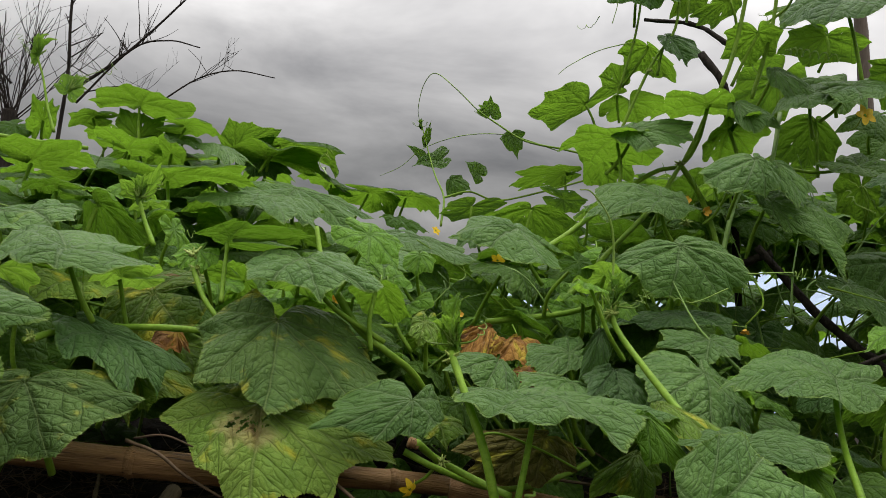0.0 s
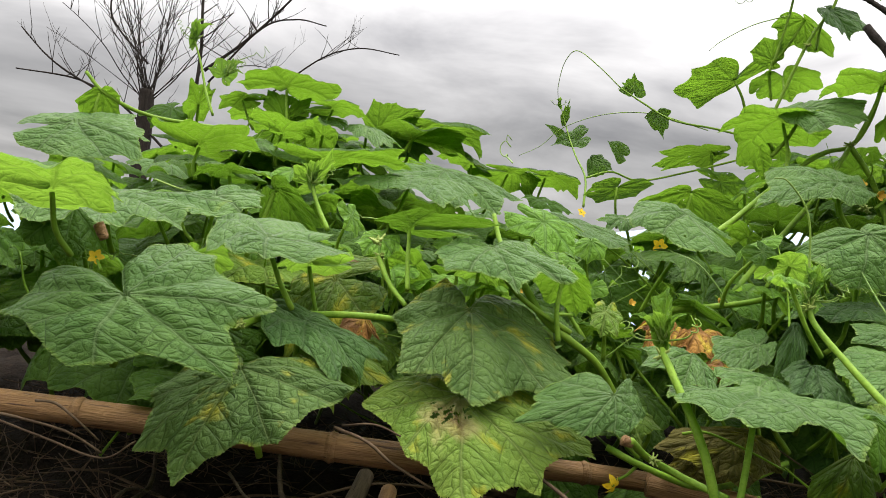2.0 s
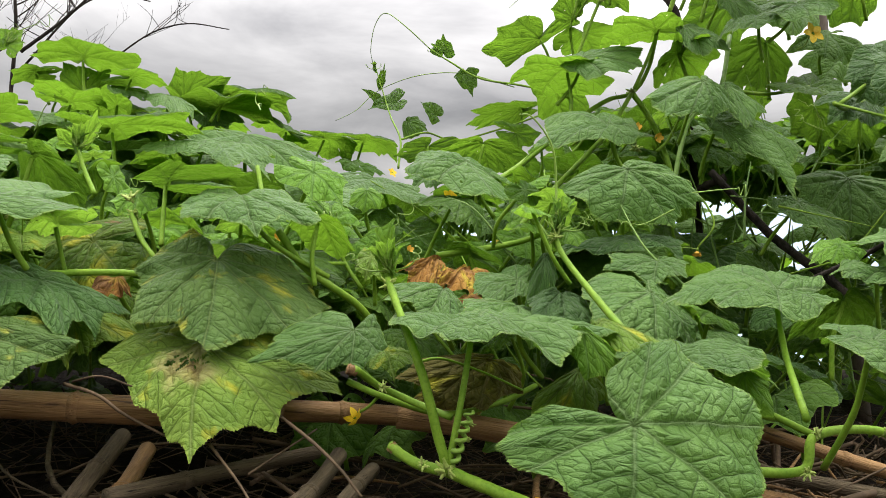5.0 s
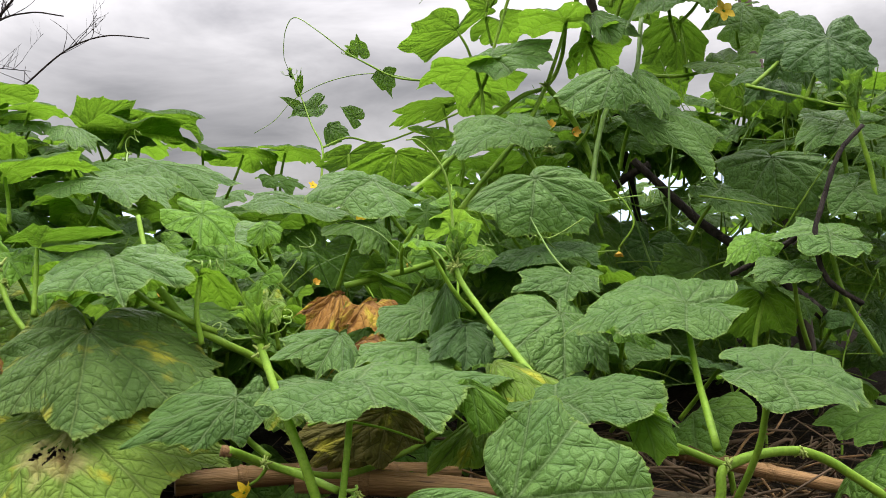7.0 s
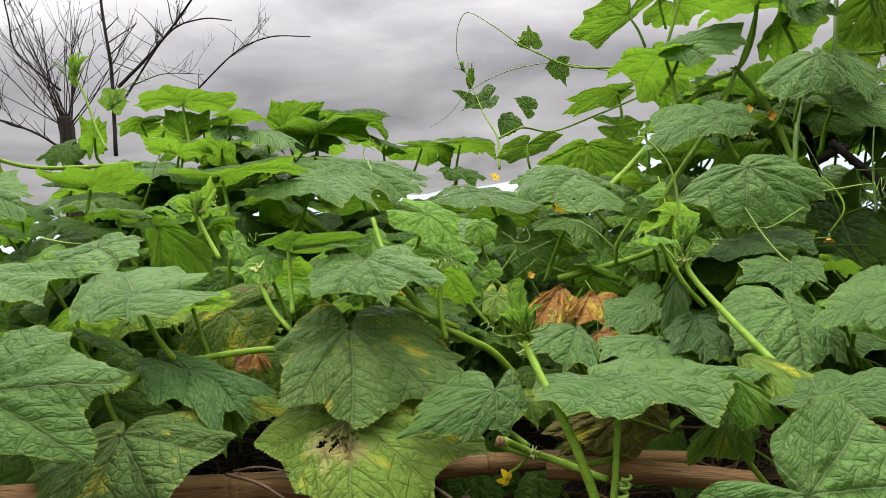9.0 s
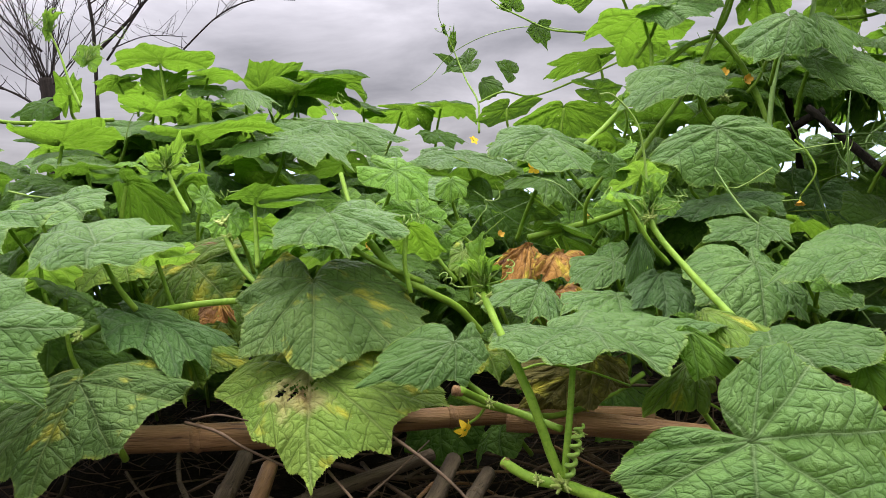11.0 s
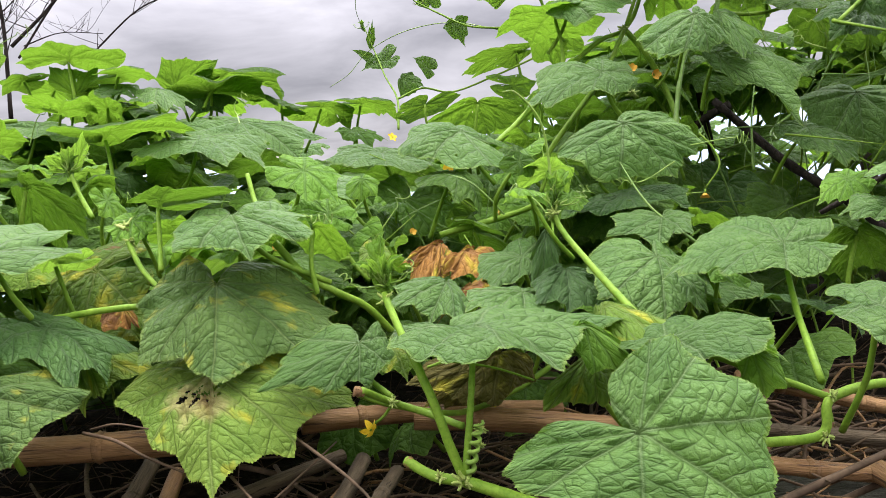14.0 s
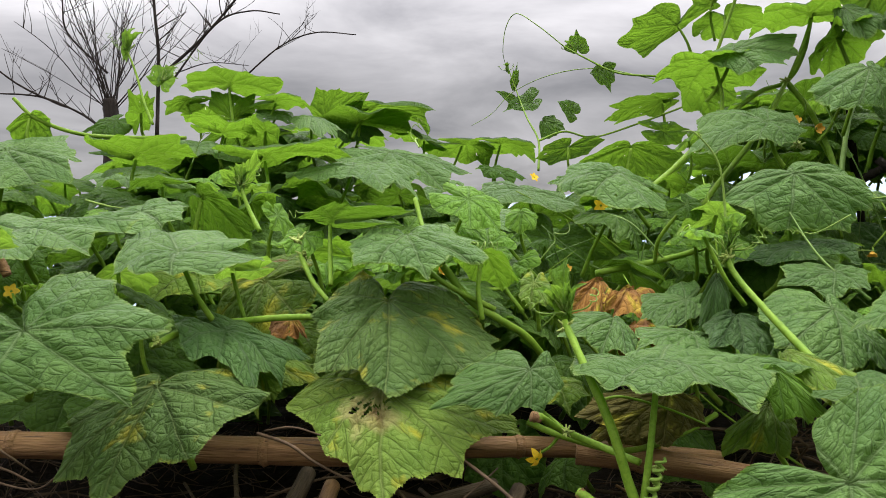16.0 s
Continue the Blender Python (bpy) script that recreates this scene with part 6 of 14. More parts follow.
leaf(LEFT, MATURE, (-0.500, 0.872, 1.125), 3, 34, -56, 0.068, 0.061, 0.053, 4, 5, 1, arch=0.20)
leaf(LEFT, MATURE, (-0.096, 1.468, 1.245), -13, 22, -18, 0.072, 0.053, 0.052, -32, -33, 1, arch=0.16)
leaf(LEFT, MATURE, (-0.335, 1.545, 1.158), 14, 27, -79, 0.062, 0.051, 0.044, 2, -37, 1, arch=0.11)
leaf(LEFT, THIN, (-0.174, 1.544, 1.200), 16, 38, -75, 0.082, 0.064, 0.063, 4, -29, 1, arch=0.12)
leaf(LEFT, SILVERY, (-0.972, 1.365, 1.238), 0, 26, -154, 0.082, 0.066, 0.056, 1, -17, 1, arch=0.08)
leaf(LEFT, MATURE, (-0.699, 1.519, 1.074), 10, 39, -120, 0.063, 0.052, 0.057, -25, -19, 1, arch=0.19)
leaf(LEFT, THIN, (-0.240, 1.791, 1.180), -19, 28, -101, 0.060, 0.046, 0.053, 3, -7, 1, arch=0.18)
leaf(LEFT, SILVERY, (-0.108, 1.669, 1.234), 10, 14, -46, 0.072, 0.061, 0.055, -1, -16, 1, arch=0.07)
leaf(LEFT, MATURE, (-0.692, 1.727, 1.161), -3, 15, -23, 0.081, 0.057, 0.072, -27, -37, 1, arch=0.09)
leaf(LEFT, MATURE, (-0.548, 1.770, 1.235), 4, -1, -40, 0.078, 0.063, 0.062, -22, 6, 1, arch=0.20)
leaf(LEFT, MATURE, (-0.880, 1.388, 1.248), -9, 8, -147, 0.077, 0.066, 0.064, -36, -28, 1, arch=0.15)
leaf(LEFT, THIN, (-0.270, 1.564, 1.212), 5, -2, -59, 0.082, 0.070, 0.071, -27, -25, 1, arch=0.16)
leaf(LEFT, THIN, (-0.601, 0.989, 1.161), 1, 43, -75, 0.074, 0.059, 0.066, -26, -16, 1, arch=0.10)
leaf(LEFT, DARK, (-0.402, 1.328, 1.115), 5, 6, -60, 0.082, 0.057, 0.059, -33, -12, 1, arch=0.13)
leaf(LEFT, DARK, (-0.368, 1.155, 1.218), -11, 36, -42, 0.079, 0.058, 0.066, 7, -22, 1, arch=0.14)
leaf(LEFT, MATURE, (-0.482, 0.885, 1.216), 7, 33, -127, 0.063, 0.048, 0.044, 8, -24, 1, arch=0.09)
leaf(LEFT, MATURE, (-0.474, 1.214, 1.107), 8, 31, -109, 0.083, 0.069, 0.062, -14, -23, 1, arch=0.19)
leaf(LEFT, DARK, (-0.661, 1.636, 1.348), -4, 13, -74, 0.081, 0.065, 0.068, -16, -19, 1, arch=0.19)
leaf(LEFT, SILVERY, (-0.710, 1.077, 1.193), -10, 0, -75, 0.063, 0.047, 0.043, -13, 5, 1, arch=0.09)
leaf(LEFT, MATURE, (-0.363, 1.616, 1.330), 6, 15, -22, 0.060, 0.051, 0.053, -33, -37, 1, arch=0.11)
leaf(LEFT, DARK, (-0.332, 1.133, 1.223), 11, -0, -96, 0.070, 0.059, 0.048, -36, -33, 1, arch=0.07)
leaf(LEFT, DARK, (-0.522, 1.199, 1.191), 12, 28, -29, 0.085, 0.062, 0.073, -27, -12, 1, arch=0.10)
leaf(LEFT, DARK, (-0.719, 1.646, 1.262), -18, 21, -70, 0.077, 0.055, 0.061, -13, -9, 1, arch=0.18)
leaf(LEFT, THIN, (-0.884, 0.878, 1.259), -2, 42, -67, 0.080, 0.066, 0.068, -25, -31, 1, arch=0.20)
leaf(LEFT, SILVERY, (-0.197, 1.766, 1.079), 17, 32, -70, 0.070, 0.058, 0.063, -13, -27, 1, arch=0.11)
leaf(LEFT, MATURE, (-0.455, 1.386, 1.133), -11, 6, -162, 0.069, 0.061, 0.058, -6, -6, 1, arch=0.15)
leaf(LEFT, MATURE, (-0.547, 1.786, 1.169), -9, 11, -22, 0.060, 0.043, 0.043, -12, 0, 1, arch=0.17)
leaf(LEFT, THIN, (-0.387, 1.812, 1.416), 12, 6, -60, 0.074, 0.063, 0.056, -31, -12, 1, arch=0.18)
leaf(LEFT, THIN, (-0.858, 1.112, 1.215), -15, 2, -95, 0.067, 0.049, 0.047, -11, -10, 1, arch=0.13)
leaf(LEFT, MATURE, (-0.309, 1.096, 1.121), 17, -1, -58, 0.072, 0.061, 0.050, -4, -20, 1, arch=0.15)
leaf(LEFT, MATURE, (-0.785, 1.219, 1.191), 14, 13, -17, 0.077, 0.057, 0.054, -15, -25, 1, arch=0.13)
leaf(LEFT, SILVERY, (-0.456, 1.546, 1.376), 7, 1, -17, 0.080, 0.065, 0.059, -9, -7, 1, arch=0.19)
leaf(LEFT, MATURE, (-0.811, 1.643, 1.289), 7, -18, -29, 0.083, 0.072, 0.072, -29, -30, 1, arch=0.13)
leaf(LEFT, MATURE, (-0.177, 1.232, 1.227), 10, 24, -66, 0.066, 0.050, 0.046, -36, -10, 1, arch=0.18)
leaf(LEFT, MATURE, (-0.147, 1.749, 1.280), 3, 38, -155, 0.075, 0.067, 0.064, 1, -8, 1, arch=0.11)
leaf(LEFT, THIN, (-0.574, 1.811, 1.408), -19, 1, -148, 0.074, 0.056, 0.057, -13, -9, 1, arch=0.14)
leaf(LEFT, MATURE, (-0.501, 1.637, 1.063), 16, 6, -116, 0.064, 0.052, 0.049, 2, -19, 1, arch=0.10)
leaf(LEFT, MATURE, (-0.680, 1.114, 1.225), 12, 7, -50, 0.078, 0.062, 0.063, -10, -35, 1, arch=0.08)
leaf(LEFT, THIN, (-0.094, 1.120, 1.099), -12, 8, -56, 0.067, 0.056, 0.046, -14, -2, 1, arch=0.17)
leaf(LEFT, THIN, (-0.790, 1.384, 1.302), -19, -1, -121, 0.068, 0.059, 0.047, 8, -19, 1, arch=0.07)
leaf(LEFT, THIN, (-0.422, 1.798, 1.287), -6, 9, -96, 0.078, 0.059, 0.070, -5, -28, 1, arch=0.19)
leaf(LEFT, MATURE, (-0.994, 1.802, 1.073), 11, -5, -82, 0.066, 0.053, 0.048, 6, -29, 1, arch=0.12)
leaf(LEFT, SILVERY, (-0.741, 1.341, 1.213), -12, 25, -154, 0.084, 0.062, 0.074, -18, -16, 1, arch=0.05)
leaf(LEFT, THIN, (-1.001, 0.958, 1.333), 8, -5, -22, 0.077, 0.058, 0.063, -29, -14, 1, arch=0.12)
leaf(LEFT, MATURE, (-0.262, 1.437, 1.136), 11, 10, -42, 0.067, 0.054, 0.049, -24, -10, 1, arch=0.06)
leaf(LEFT, DARK, (-0.560, 1.711, 1.176), 8, 41, -60, 0.071, 0.051, 0.062, -36, -33, 1, arch=0.18)
leaf(LEFT, THIN, (-0.647, 1.174, 1.195), 9, -3, -41, 0.082, 0.058, 0.074, -8, -32, 1, arch=0.15)
leaf(LEFT, THIN, (-0.072, 1.449, 1.164), 11, 4, -60, 0.084, 0.071, 0.069, -24, -21, 1, arch=0.19)
leaf(LEFT, SILVERY, (-0.589, 1.083, 1.089), -5, 31, -131, 0.066, 0.047, 0.059, -4, 2, 1, arch=0.05)
leaf(LEFT, MATURE, (-0.705, 1.387, 1.181), -0, -1, -118, 0.060, 0.044, 0.049, -8, 7, 1, arch=0.19)
leaf(LEFT, MATURE, (-0.573, 1.618, 1.085), -8, 3, -88, 0.075, 0.067, 0.052, -38, -35, 1, arch=0.16)
leaf(LEFT, MATURE, (-0.155, 0.933, 1.062), -20, -4, -115, 0.073, 0.058, 0.054, -11, -14, 1, arch=0.18)
leaf(LEFT, MATURE, (-0.834, 1.244, 1.085), -7, -3, -60, 0.084, 0.058, 0.061, -9, -3, 1, arch=0.08)
leaf(LEFT, MATURE, (-0.847, 1.724, 1.104), 13, 2, -33, 0.080, 0.058, 0.067, 6, -35, 1, arch=0.06)
leaf(LEFT, DARK, (-0.789, 1.073, 1.151), -17, 31, -157, 0.061, 0.045, 0.046, -26, -19, 1, arch=0.09)
leaf(LEFT, THIN, (-0.966, 1.105, 1.159), 6, 39, -97, 0.069, 0.053, 0.057, -34, 5, 1, arch=0.17)
leaf(LEFT, THIN, (-0.508, 1.191, 1.151), -3, 34, -129, 0.076, 0.061, 0.067, 5, -3, 1, arch=0.11)
leaf(LEFT, SILVERY, (-0.532, 1.191, 1.235), -13, 1, -162, 0.072, 0.051, 0.057, -5, -30, 1, arch=0.15)
leaf(LEFT, DARK, (-0.906, 1.007, 1.216), -7, 3, -149, 0.071, 0.051, 0.057, 7, -5, 1, arch=0.08)
leaf(LEFT, DARK, (-0.671, 1.779, 1.287), 5, 9, -36, 0.082, 0.062, 0.067, -30, -21, 1, arch=0.20)
leaf(LEFT, MATURE, (-0.796, 1.795, 1.159), -17, 3, -125, 0.073, 0.058, 0.064, -13, 4, 1, arch=0.13)
leaf(LEFT, MATURE, (-0.577, 1.699, 1.313), -3, -8, -88, 0.072, 0.053, 0.052, -31, -2, 1, arch=0.05)
leaf(LEFT, DARK, (-0.775, 1.529, 1.162), -13, 25, -67, 0.071, 0.061, 0.059, 7, -37, 1, arch=0.10)
leaf(LEFT, THIN, (-0.532, 0.905, 1.084), -17, 2, -81, 0.069, 0.057, 0.061, -7, -24, 1, arch=0.10)
leaf(LEFT, THIN, (-0.762, 1.797, 1.349), -11, 14, -17, 0.068, 0.059, 0.050, -24, -16, 1, arch=0.19)
leaf(LEFT, DARK, (-0.730, 1.461, 1.084), -6, 6, -26, 0.071, 0.059, 0.056, -25, -26, 1, arch=0.08)
leaf(LEFT, MATURE, (-0.872, 0.960, 1.219), 19, 5, -61, 0.079, 0.068, 0.070, -27, -4, 1, arch=0.09)
leaf(LEFT, THIN, (-0.298, 1.651, 1.257), -16, 10, -66, 0.077, 0.056, 0.055, 5, -36, 1, arch=0.10)
leaf(LEFT, THIN, (-0.420, 1.703, 1.323), -4, -14, -140, 0.071, 0.050, 0.052, 8, -23, 1, arch=0.08)
leaf(LEFT, MATURE, (-0.587, 1.303, 1.308), 4, 16, -73, 0.064, 0.048, 0.046, -38, 7, 1, arch=0.07)
leaf(LEFT, SILVERY, (-0.944, 1.557, 1.104), -2, 4, -98, 0.070, 0.048, 0.050, 7, -17, 1, arch=0.11)
leaf(LEFT, DARK, (-0.092, 1.600, 1.149), 2, 34, -138, 0.075, 0.052, 0.066, -27, 1, 1, arch=0.12)
leaf(LEFT, MATURE, (-0.147, 0.955, 1.090), 0, 18, -25, 0.072, 0.055, 0.062, 3, -10, 1, arch=0.18)
leaf(LEFT, MATURE, (-0.493, 1.164, 1.225), 19, 34, -136, 0.063, 0.052, 0.045, -6, -18, 1, arch=0.12)
leaf(LEFT, THIN, (-0.629, 1.552, 1.199), 14, 14, -68, 0.078, 0.056, 0.061, -17, -17, 1, arch=0.13)
leaf(LEFT, THIN, (-0.457, 1.473, 1.377), -1, -3, -76, 0.068, 0.059, 0.060, -30, -13, 1, arch=0.18)
leaf(LEFT, MATURE, (-0.944, 1.264, 1.086), 15, 39, -75, 0.069, 0.059, 0.060, -25, -28, 1, arch=0.11)
leaf(LEFT, SILVERY, (-0.329, 1.494, 1.152), 4, 43, -30, 0.070, 0.060, 0.051, -35, -10, 1, arch=0.11)
leaf(LEFT, MATURE, (-0.918, 1.250, 1.143), 10, 44, -55, 0.073, 0.056, 0.055, 2, 5, 1, arch=0.13)
leaf(LEFT, MATURE, (-0.730, 1.755, 1.159), -14, 43, -84, 0.064, 0.052, 0.045, -32, -23, 1, arch=0.17)
leaf(LEFT, THIN, (-0.296, 1.165, 1.123), -0, 7, -139, 0.069, 0.047, 0.057, -32, -16, 1, arch=0.20)
leaf(LEFT, SILVERY, (-0.817, 1.530, 1.189), -19, 14, -18, 0.079, 0.069, 0.066, -29, 4, 1, arch=0.05)
leaf(LEFT, MATURE, (-0.481, 1.487, 1.351), 10, -8, -109, 0.064, 0.049, 0.057, 4, -29, 1, arch=0.07)
leaf(LEFT, THIN, (-0.761, 1.103, 1.233), -13, -0, -99, 0.080, 0.054, 0.062, -2, -19, 1, arch=0.18)
leaf(LEFT, MATURE, (-0.474, 1.423, 1.225), -3, 27, -128, 0.081, 0.069, 0.062, -31, -37, 1, arch=0.15)
leaf(LEFT, SILVERY, (-0.925, 1.378, 1.283), -4, 6, -38, 0.063, 0.051, 0.049, 4, -14, 1, arch=0.12)
leaf(LEFT, MATURE, (-0.299, 1.279, 1.095), -16, 13, -35, 0.075, 0.065, 0.054, -6, -11, 1, arch=0.05)
leaf(LEFT, DARK, (-0.558, 1.775, 1.106), -8, 16, -156, 0.072, 0.050, 0.059, -25, -9, 1, arch=0.12)
leaf(LEFT, MATURE, (-0.735, 1.819, 1.211), -9, 22, -93, 0.084, 0.071, 0.065, -24, -11, 1, arch=0.10)
leaf(LEFT, MATURE, (-0.015, 1.400, 1.234), 20, -4, -132, 0.079, 0.070, 0.069, 0, -26, 1, arch=0.18)
leaf(LEFT, THIN, (-0.239, 1.368, 1.207), 14, 45, -15, 0.063, 0.049, 0.050, -23, -21, 1, arch=0.16)
leaf(LEFT, DARK, (-1.002, 1.059, 1.182), 6, 9, -47, 0.080, 0.072, 0.067, -12, -33, 1, arch=0.15)
leaf(LEFT, SILVERY, (-0.403, 1.480, 1.364), 1, 2, -98, 0.083, 0.073, 0.057, -30, -10, 1, arch=0.17)
leaf(LEFT, MATURE, (-0.492, 1.075, 1.169), -3, 37, -30, 0.073, 0.052, 0.059, -27, 1, 1, arch=0.09)
leaf(LEFT, MATURE, (-0.592, 1.664, 1.231), 12, 45, -28, 0.069, 0.059, 0.048, -35, -17, 1, arch=0.17)
leaf(LEFT, THIN, (-0.721, 1.794, 1.161), 12, 28, -70, 0.063, 0.049, 0.055, -32, 1, 1, arch=0.15)
leaf(LEFT, MATURE, (-0.113, 1.527, 1.255), 3, 7, -150, 0.073, 0.058, 0.061, 5, -9, 1, arch=0.14)
leaf(LEFT, SILVERY, (-0.604, 1.692, 1.253), -16, 17, -107, 0.062, 0.046, 0.050, -26, 0, 1, arch=0.07)
leaf(LEFT, MATURE, (-0.092, 1.716, 1.083), -2, 34, -28, 0.077, 0.057, 0.066, -19, 7, 1, arch=0.05)
leaf(LEFT, DARK, (-0.530, 1.662, 1.167), -17, 16, -45, 0.061, 0.042, 0.047, -24, -36, 1, arch=0.17)
leaf(LEFT, THIN, (-0.915, 1.646, 1.316), -6, -3, -151, 0.069, 0.060, 0.049, -9, 2, 1, arch=0.09)
leaf(LEFT, THIN, (-0.399, 1.808, 1.346), 13, 18, -118, 0.078, 0.065, 0.063, -8, -26, 1, arch=0.15)
leaf(LEFT, MATURE, (-0.231, 1.664, 1.094), -2, 3, -59, 0.070, 0.059, 0.058, -24, -28, 1, arch=0.15)
leaf(LEFT, DARK, (-0.482, 1.612, 1.258), 1, 7, -154, 0.062, 0.054, 0.048, -10, -30, 1, arch=0.11)
leaf(LEFT, THIN, (-0.881, 0.883, 1.199), 17, 10, -121, 0.073, 0.054, 0.050, -38, -2, 1, arch=0.20)
leaf(LEFT, MATURE, (-0.949, 0.936, 1.272), -12, 38, -128, 0.068, 0.055, 0.048, -11, 3, 1, arch=0.20)
leaf(LEFT, MATURE, (-0.550, 1.558, 1.306), 17, -1, -139, 0.081, 0.057, 0.055, -32, 4, 1, arch=0.06)
leaf(LEFT, THIN, (-0.461, 1.050, 1.071), 15, 22, -126, 0.067, 0.053, 0.052, -34, -3, 1, arch=0.13)
leaf(LEFT, MATURE, (-0.886, 1.450, 1.285), -7, -16, -38, 0.073, 0.064, 0.061, -11, 0, 1, arch=0.18)
leaf(LEFT, MATURE, (-0.626, 1.120, 1.093), 16, 43, -59, 0.065, 0.057, 0.048, -13, -4, 1, arch=0.18)
leaf(LEFT, DARK, (-0.879, 1.681, 1.245), -0, 20, -146, 0.066, 0.050, 0.056, -11, 1, 1, arch=0.12)
leaf(LEFT, SILVERY, (-0.635, 1.458, 1.120), -17, 35, -75, 0.077, 0.067, 0.061, 7, -17, 1, arch=0.07)
leaf(LEFT, MATURE, (-0.347, 1.760, 1.167), -19, 12, -151, 0.069, 0.055, 0.056, -23, -12, 1, arch=0.11)
leaf(LEFT, THIN, (-0.674, 1.278, 1.175), -15, 20, -161, 0.079, 0.054, 0.055, -9, -8, 1, arch=0.08)
leaf(LEFT, DARK, (-0.078, 0.897, 1.075), 5, 22, -118, 0.061, 0.046, 0.048, -22, 1, 1, arch=0.08)
leaf(LEFT, MATURE, (-0.265, 1.739, 1.086), -13, 3, -135, 0.071, 0.054, 0.051, -38, -13, 1, arch=0.14)
leaf(LEFT, MATURE, (-0.849, 1.662, 1.175), -2, 44, -64, 0.083, 0.068, 0.070, -19, -14, 1, arch=0.09)
leaf(LEFT, THIN, (-0.684, 1.748, 1.096), -3, 3, -53, 0.081, 0.064, 0.064, -15, -30, 1, arch=0.20)
leaf(LEFT, MATURE, (-0.149, 1.390, 1.199), 8, 39, -83, 0.069, 0.051, 0.060, -35, -5, 1, arch=0.11)
leaf(LEFT, MATURE, (-0.724, 1.595, 1.318), -11, -3, -141, 0.072, 0.055, 0.052, -34, -13, 1, arch=0.15)
leaf(LEFT, MATURE, (-0.243, 0.922, 1.085), 4, 5, -54, 0.072, 0.054, 0.054, -20, -8, 1, arch=0.09)
leaf(LEFT, SILVERY, (-0.771, 1.564, 1.313), 10, 14, -100, 0.085, 0.063, 0.060, -36, 6, 1, arch=0.20)
leaf(LEFT, MATURE, (-0.384, 1.736, 1.378), -14, 12, -120, 0.079, 0.061, 0.060, -2, -14, 1, arch=0.05)
leaf(LEFT, MATURE, (-0.725, 1.435, 1.218), -18, 25, -114, 0.072, 0.064, 0.058, -16, -30, 1, arch=0.05)
leaf(LEFT, DARK, (-0.730, 1.229, 1.117), -7, 31, -129, 0.070, 0.057, 0.057, -21, -35, 1, arch=0.10)
leaf(LEFT, DARK, (-0.345, 1.754, 1.066), 1, -4, -117, 0.076, 0.064, 0.063, -3, -36, 1, arch=0.17)
leaf(LEFT, DARK, (-0.676, 1.250, 1.087), 5, 21, -44, 0.083, 0.060, 0.067, -5, -11, 1, arch=0.20)
leaf(LEFT, DARK, (-0.075, 1.255, 1.138), 17, 44, -106, 0.064, 0.045, 0.056, -34, -11, 1, arch=0.14)
leaf(LEFT, THIN, (-0.735, 1.330, 1.088), 17, 37, -121, 0.076, 0.056, 0.056, -38, -32, 1, arch=0.15)
leaf(LEFT, SILVERY, (-0.901, 0.903, 1.353), -15, 11, -103, 0.061, 0.055, 0.050, -0, -31, 1, arch=0.14)
leaf(LEFT, DARK, (-0.136, 1.694, 1.144), 12, 21, -105, 0.081, 0.058, 0.064, -35, -9, 1, arch=0.16)
leaf(LEFT, MATURE, (-0.045, 1.623, 1.201), 10, 28, -165, 0.071, 0.053, 0.063, 6, -2, 1, arch=0.12)
leaf(LEFT, MATURE, (-0.899, 1.782, 1.166), 15, 20, -48, 0.076, 0.058, 0.064, -34, -18, 1, arch=0.15)
leaf(LEFT, MATURE, (-0.084, 0.998, 1.172), -6, 37, -130, 0.075, 0.058, 0.057, 3, -18, 1, arch=0.09)
leaf(LEFT, THIN, (-0.469, 1.548, 1.214), -5, 32, -131, 0.084, 0.074, 0.076, -2, -32, 1, arch=0.16)
leaf(LEFT, THIN, (-0.908, 1.629, 1.182), 7, 2, -101, 0.065, 0.054, 0.056, -31, -25, 1, arch=0.18)
leaf(LEFT, SILVERY, (-0.668, 1.573, 1.314), 16, 15, -132, 0.064, 0.051, 0.048, 4, 1, 1, arch=0.08)
leaf(LEFT, MATURE, (-0.798, 1.475, 1.176), 10, 44, -110, 0.071, 0.050, 0.048, -20, -12, 1, arch=0.15)
leaf(LEFT, MATURE, (-0.105, 1.737, 1.265), 9, 34, -33, 0.075, 0.061, 0.067, -30, -3, 1, arch=0.17)
leaf(LEFT, MATURE, (-0.455, 1.665, 1.247), 3, 3, -155, 0.076, 0.062, 0.058, -33, 4, 1, arch=0.15)
leaf(LEFT, THIN, (-0.860, 1.536, 1.280), 14, 9, -20, 0.076, 0.065, 0.056, -8, -24, 1, arch=0.07)
leaf(LEFT, THIN, (-0.690, 1.164, 1.190), -0, 24, -27, 0.068, 0.048, 0.050, 3, 7, 1, arch=0.09)
leaf(LEFT, DARK, (-0.284, 1.710, 1.241), -18, 42, -134, 0.062, 0.047, 0.048, -33, -10, 1, arch=0.16)
leaf(LEFT, MATURE, (-0.993, 1.287, 1.148), 5, 35, -53, 0.080, 0.070, 0.062, -9, -36, 1, arch=0.12)
leaf(LEFT, THIN, (-0.714, 1.806, 1.090), 4, 24, -102, 0.066, 0.052, 0.046, -1, -19, 1, arch=0.15)
leaf(LEFT, DARK, (-0.770, 1.597, 1.193), 10, 26, -152, 0.067, 0.052, 0.047, -2, -16, 1, arch=0.17)
leaf(LEFT, SILVERY, (-0.757, 1.433, 1.156), -5, 24, -60, 0.064, 0.054, 0.047, -19, -37, 1, arch=0.05)
leaf(LEFT, MATURE, (-0.931, 1.735, 1.234), -2, -0, -141, 0.070, 0.053, 0.058, -26, -15, 1, arch=0.09)
leaf(LEFT, THIN, (-0.632, 1.508, 1.335), -9, 6, -58, 0.082, 0.069, 0.065, -28, 2, 1, arch=0.13)
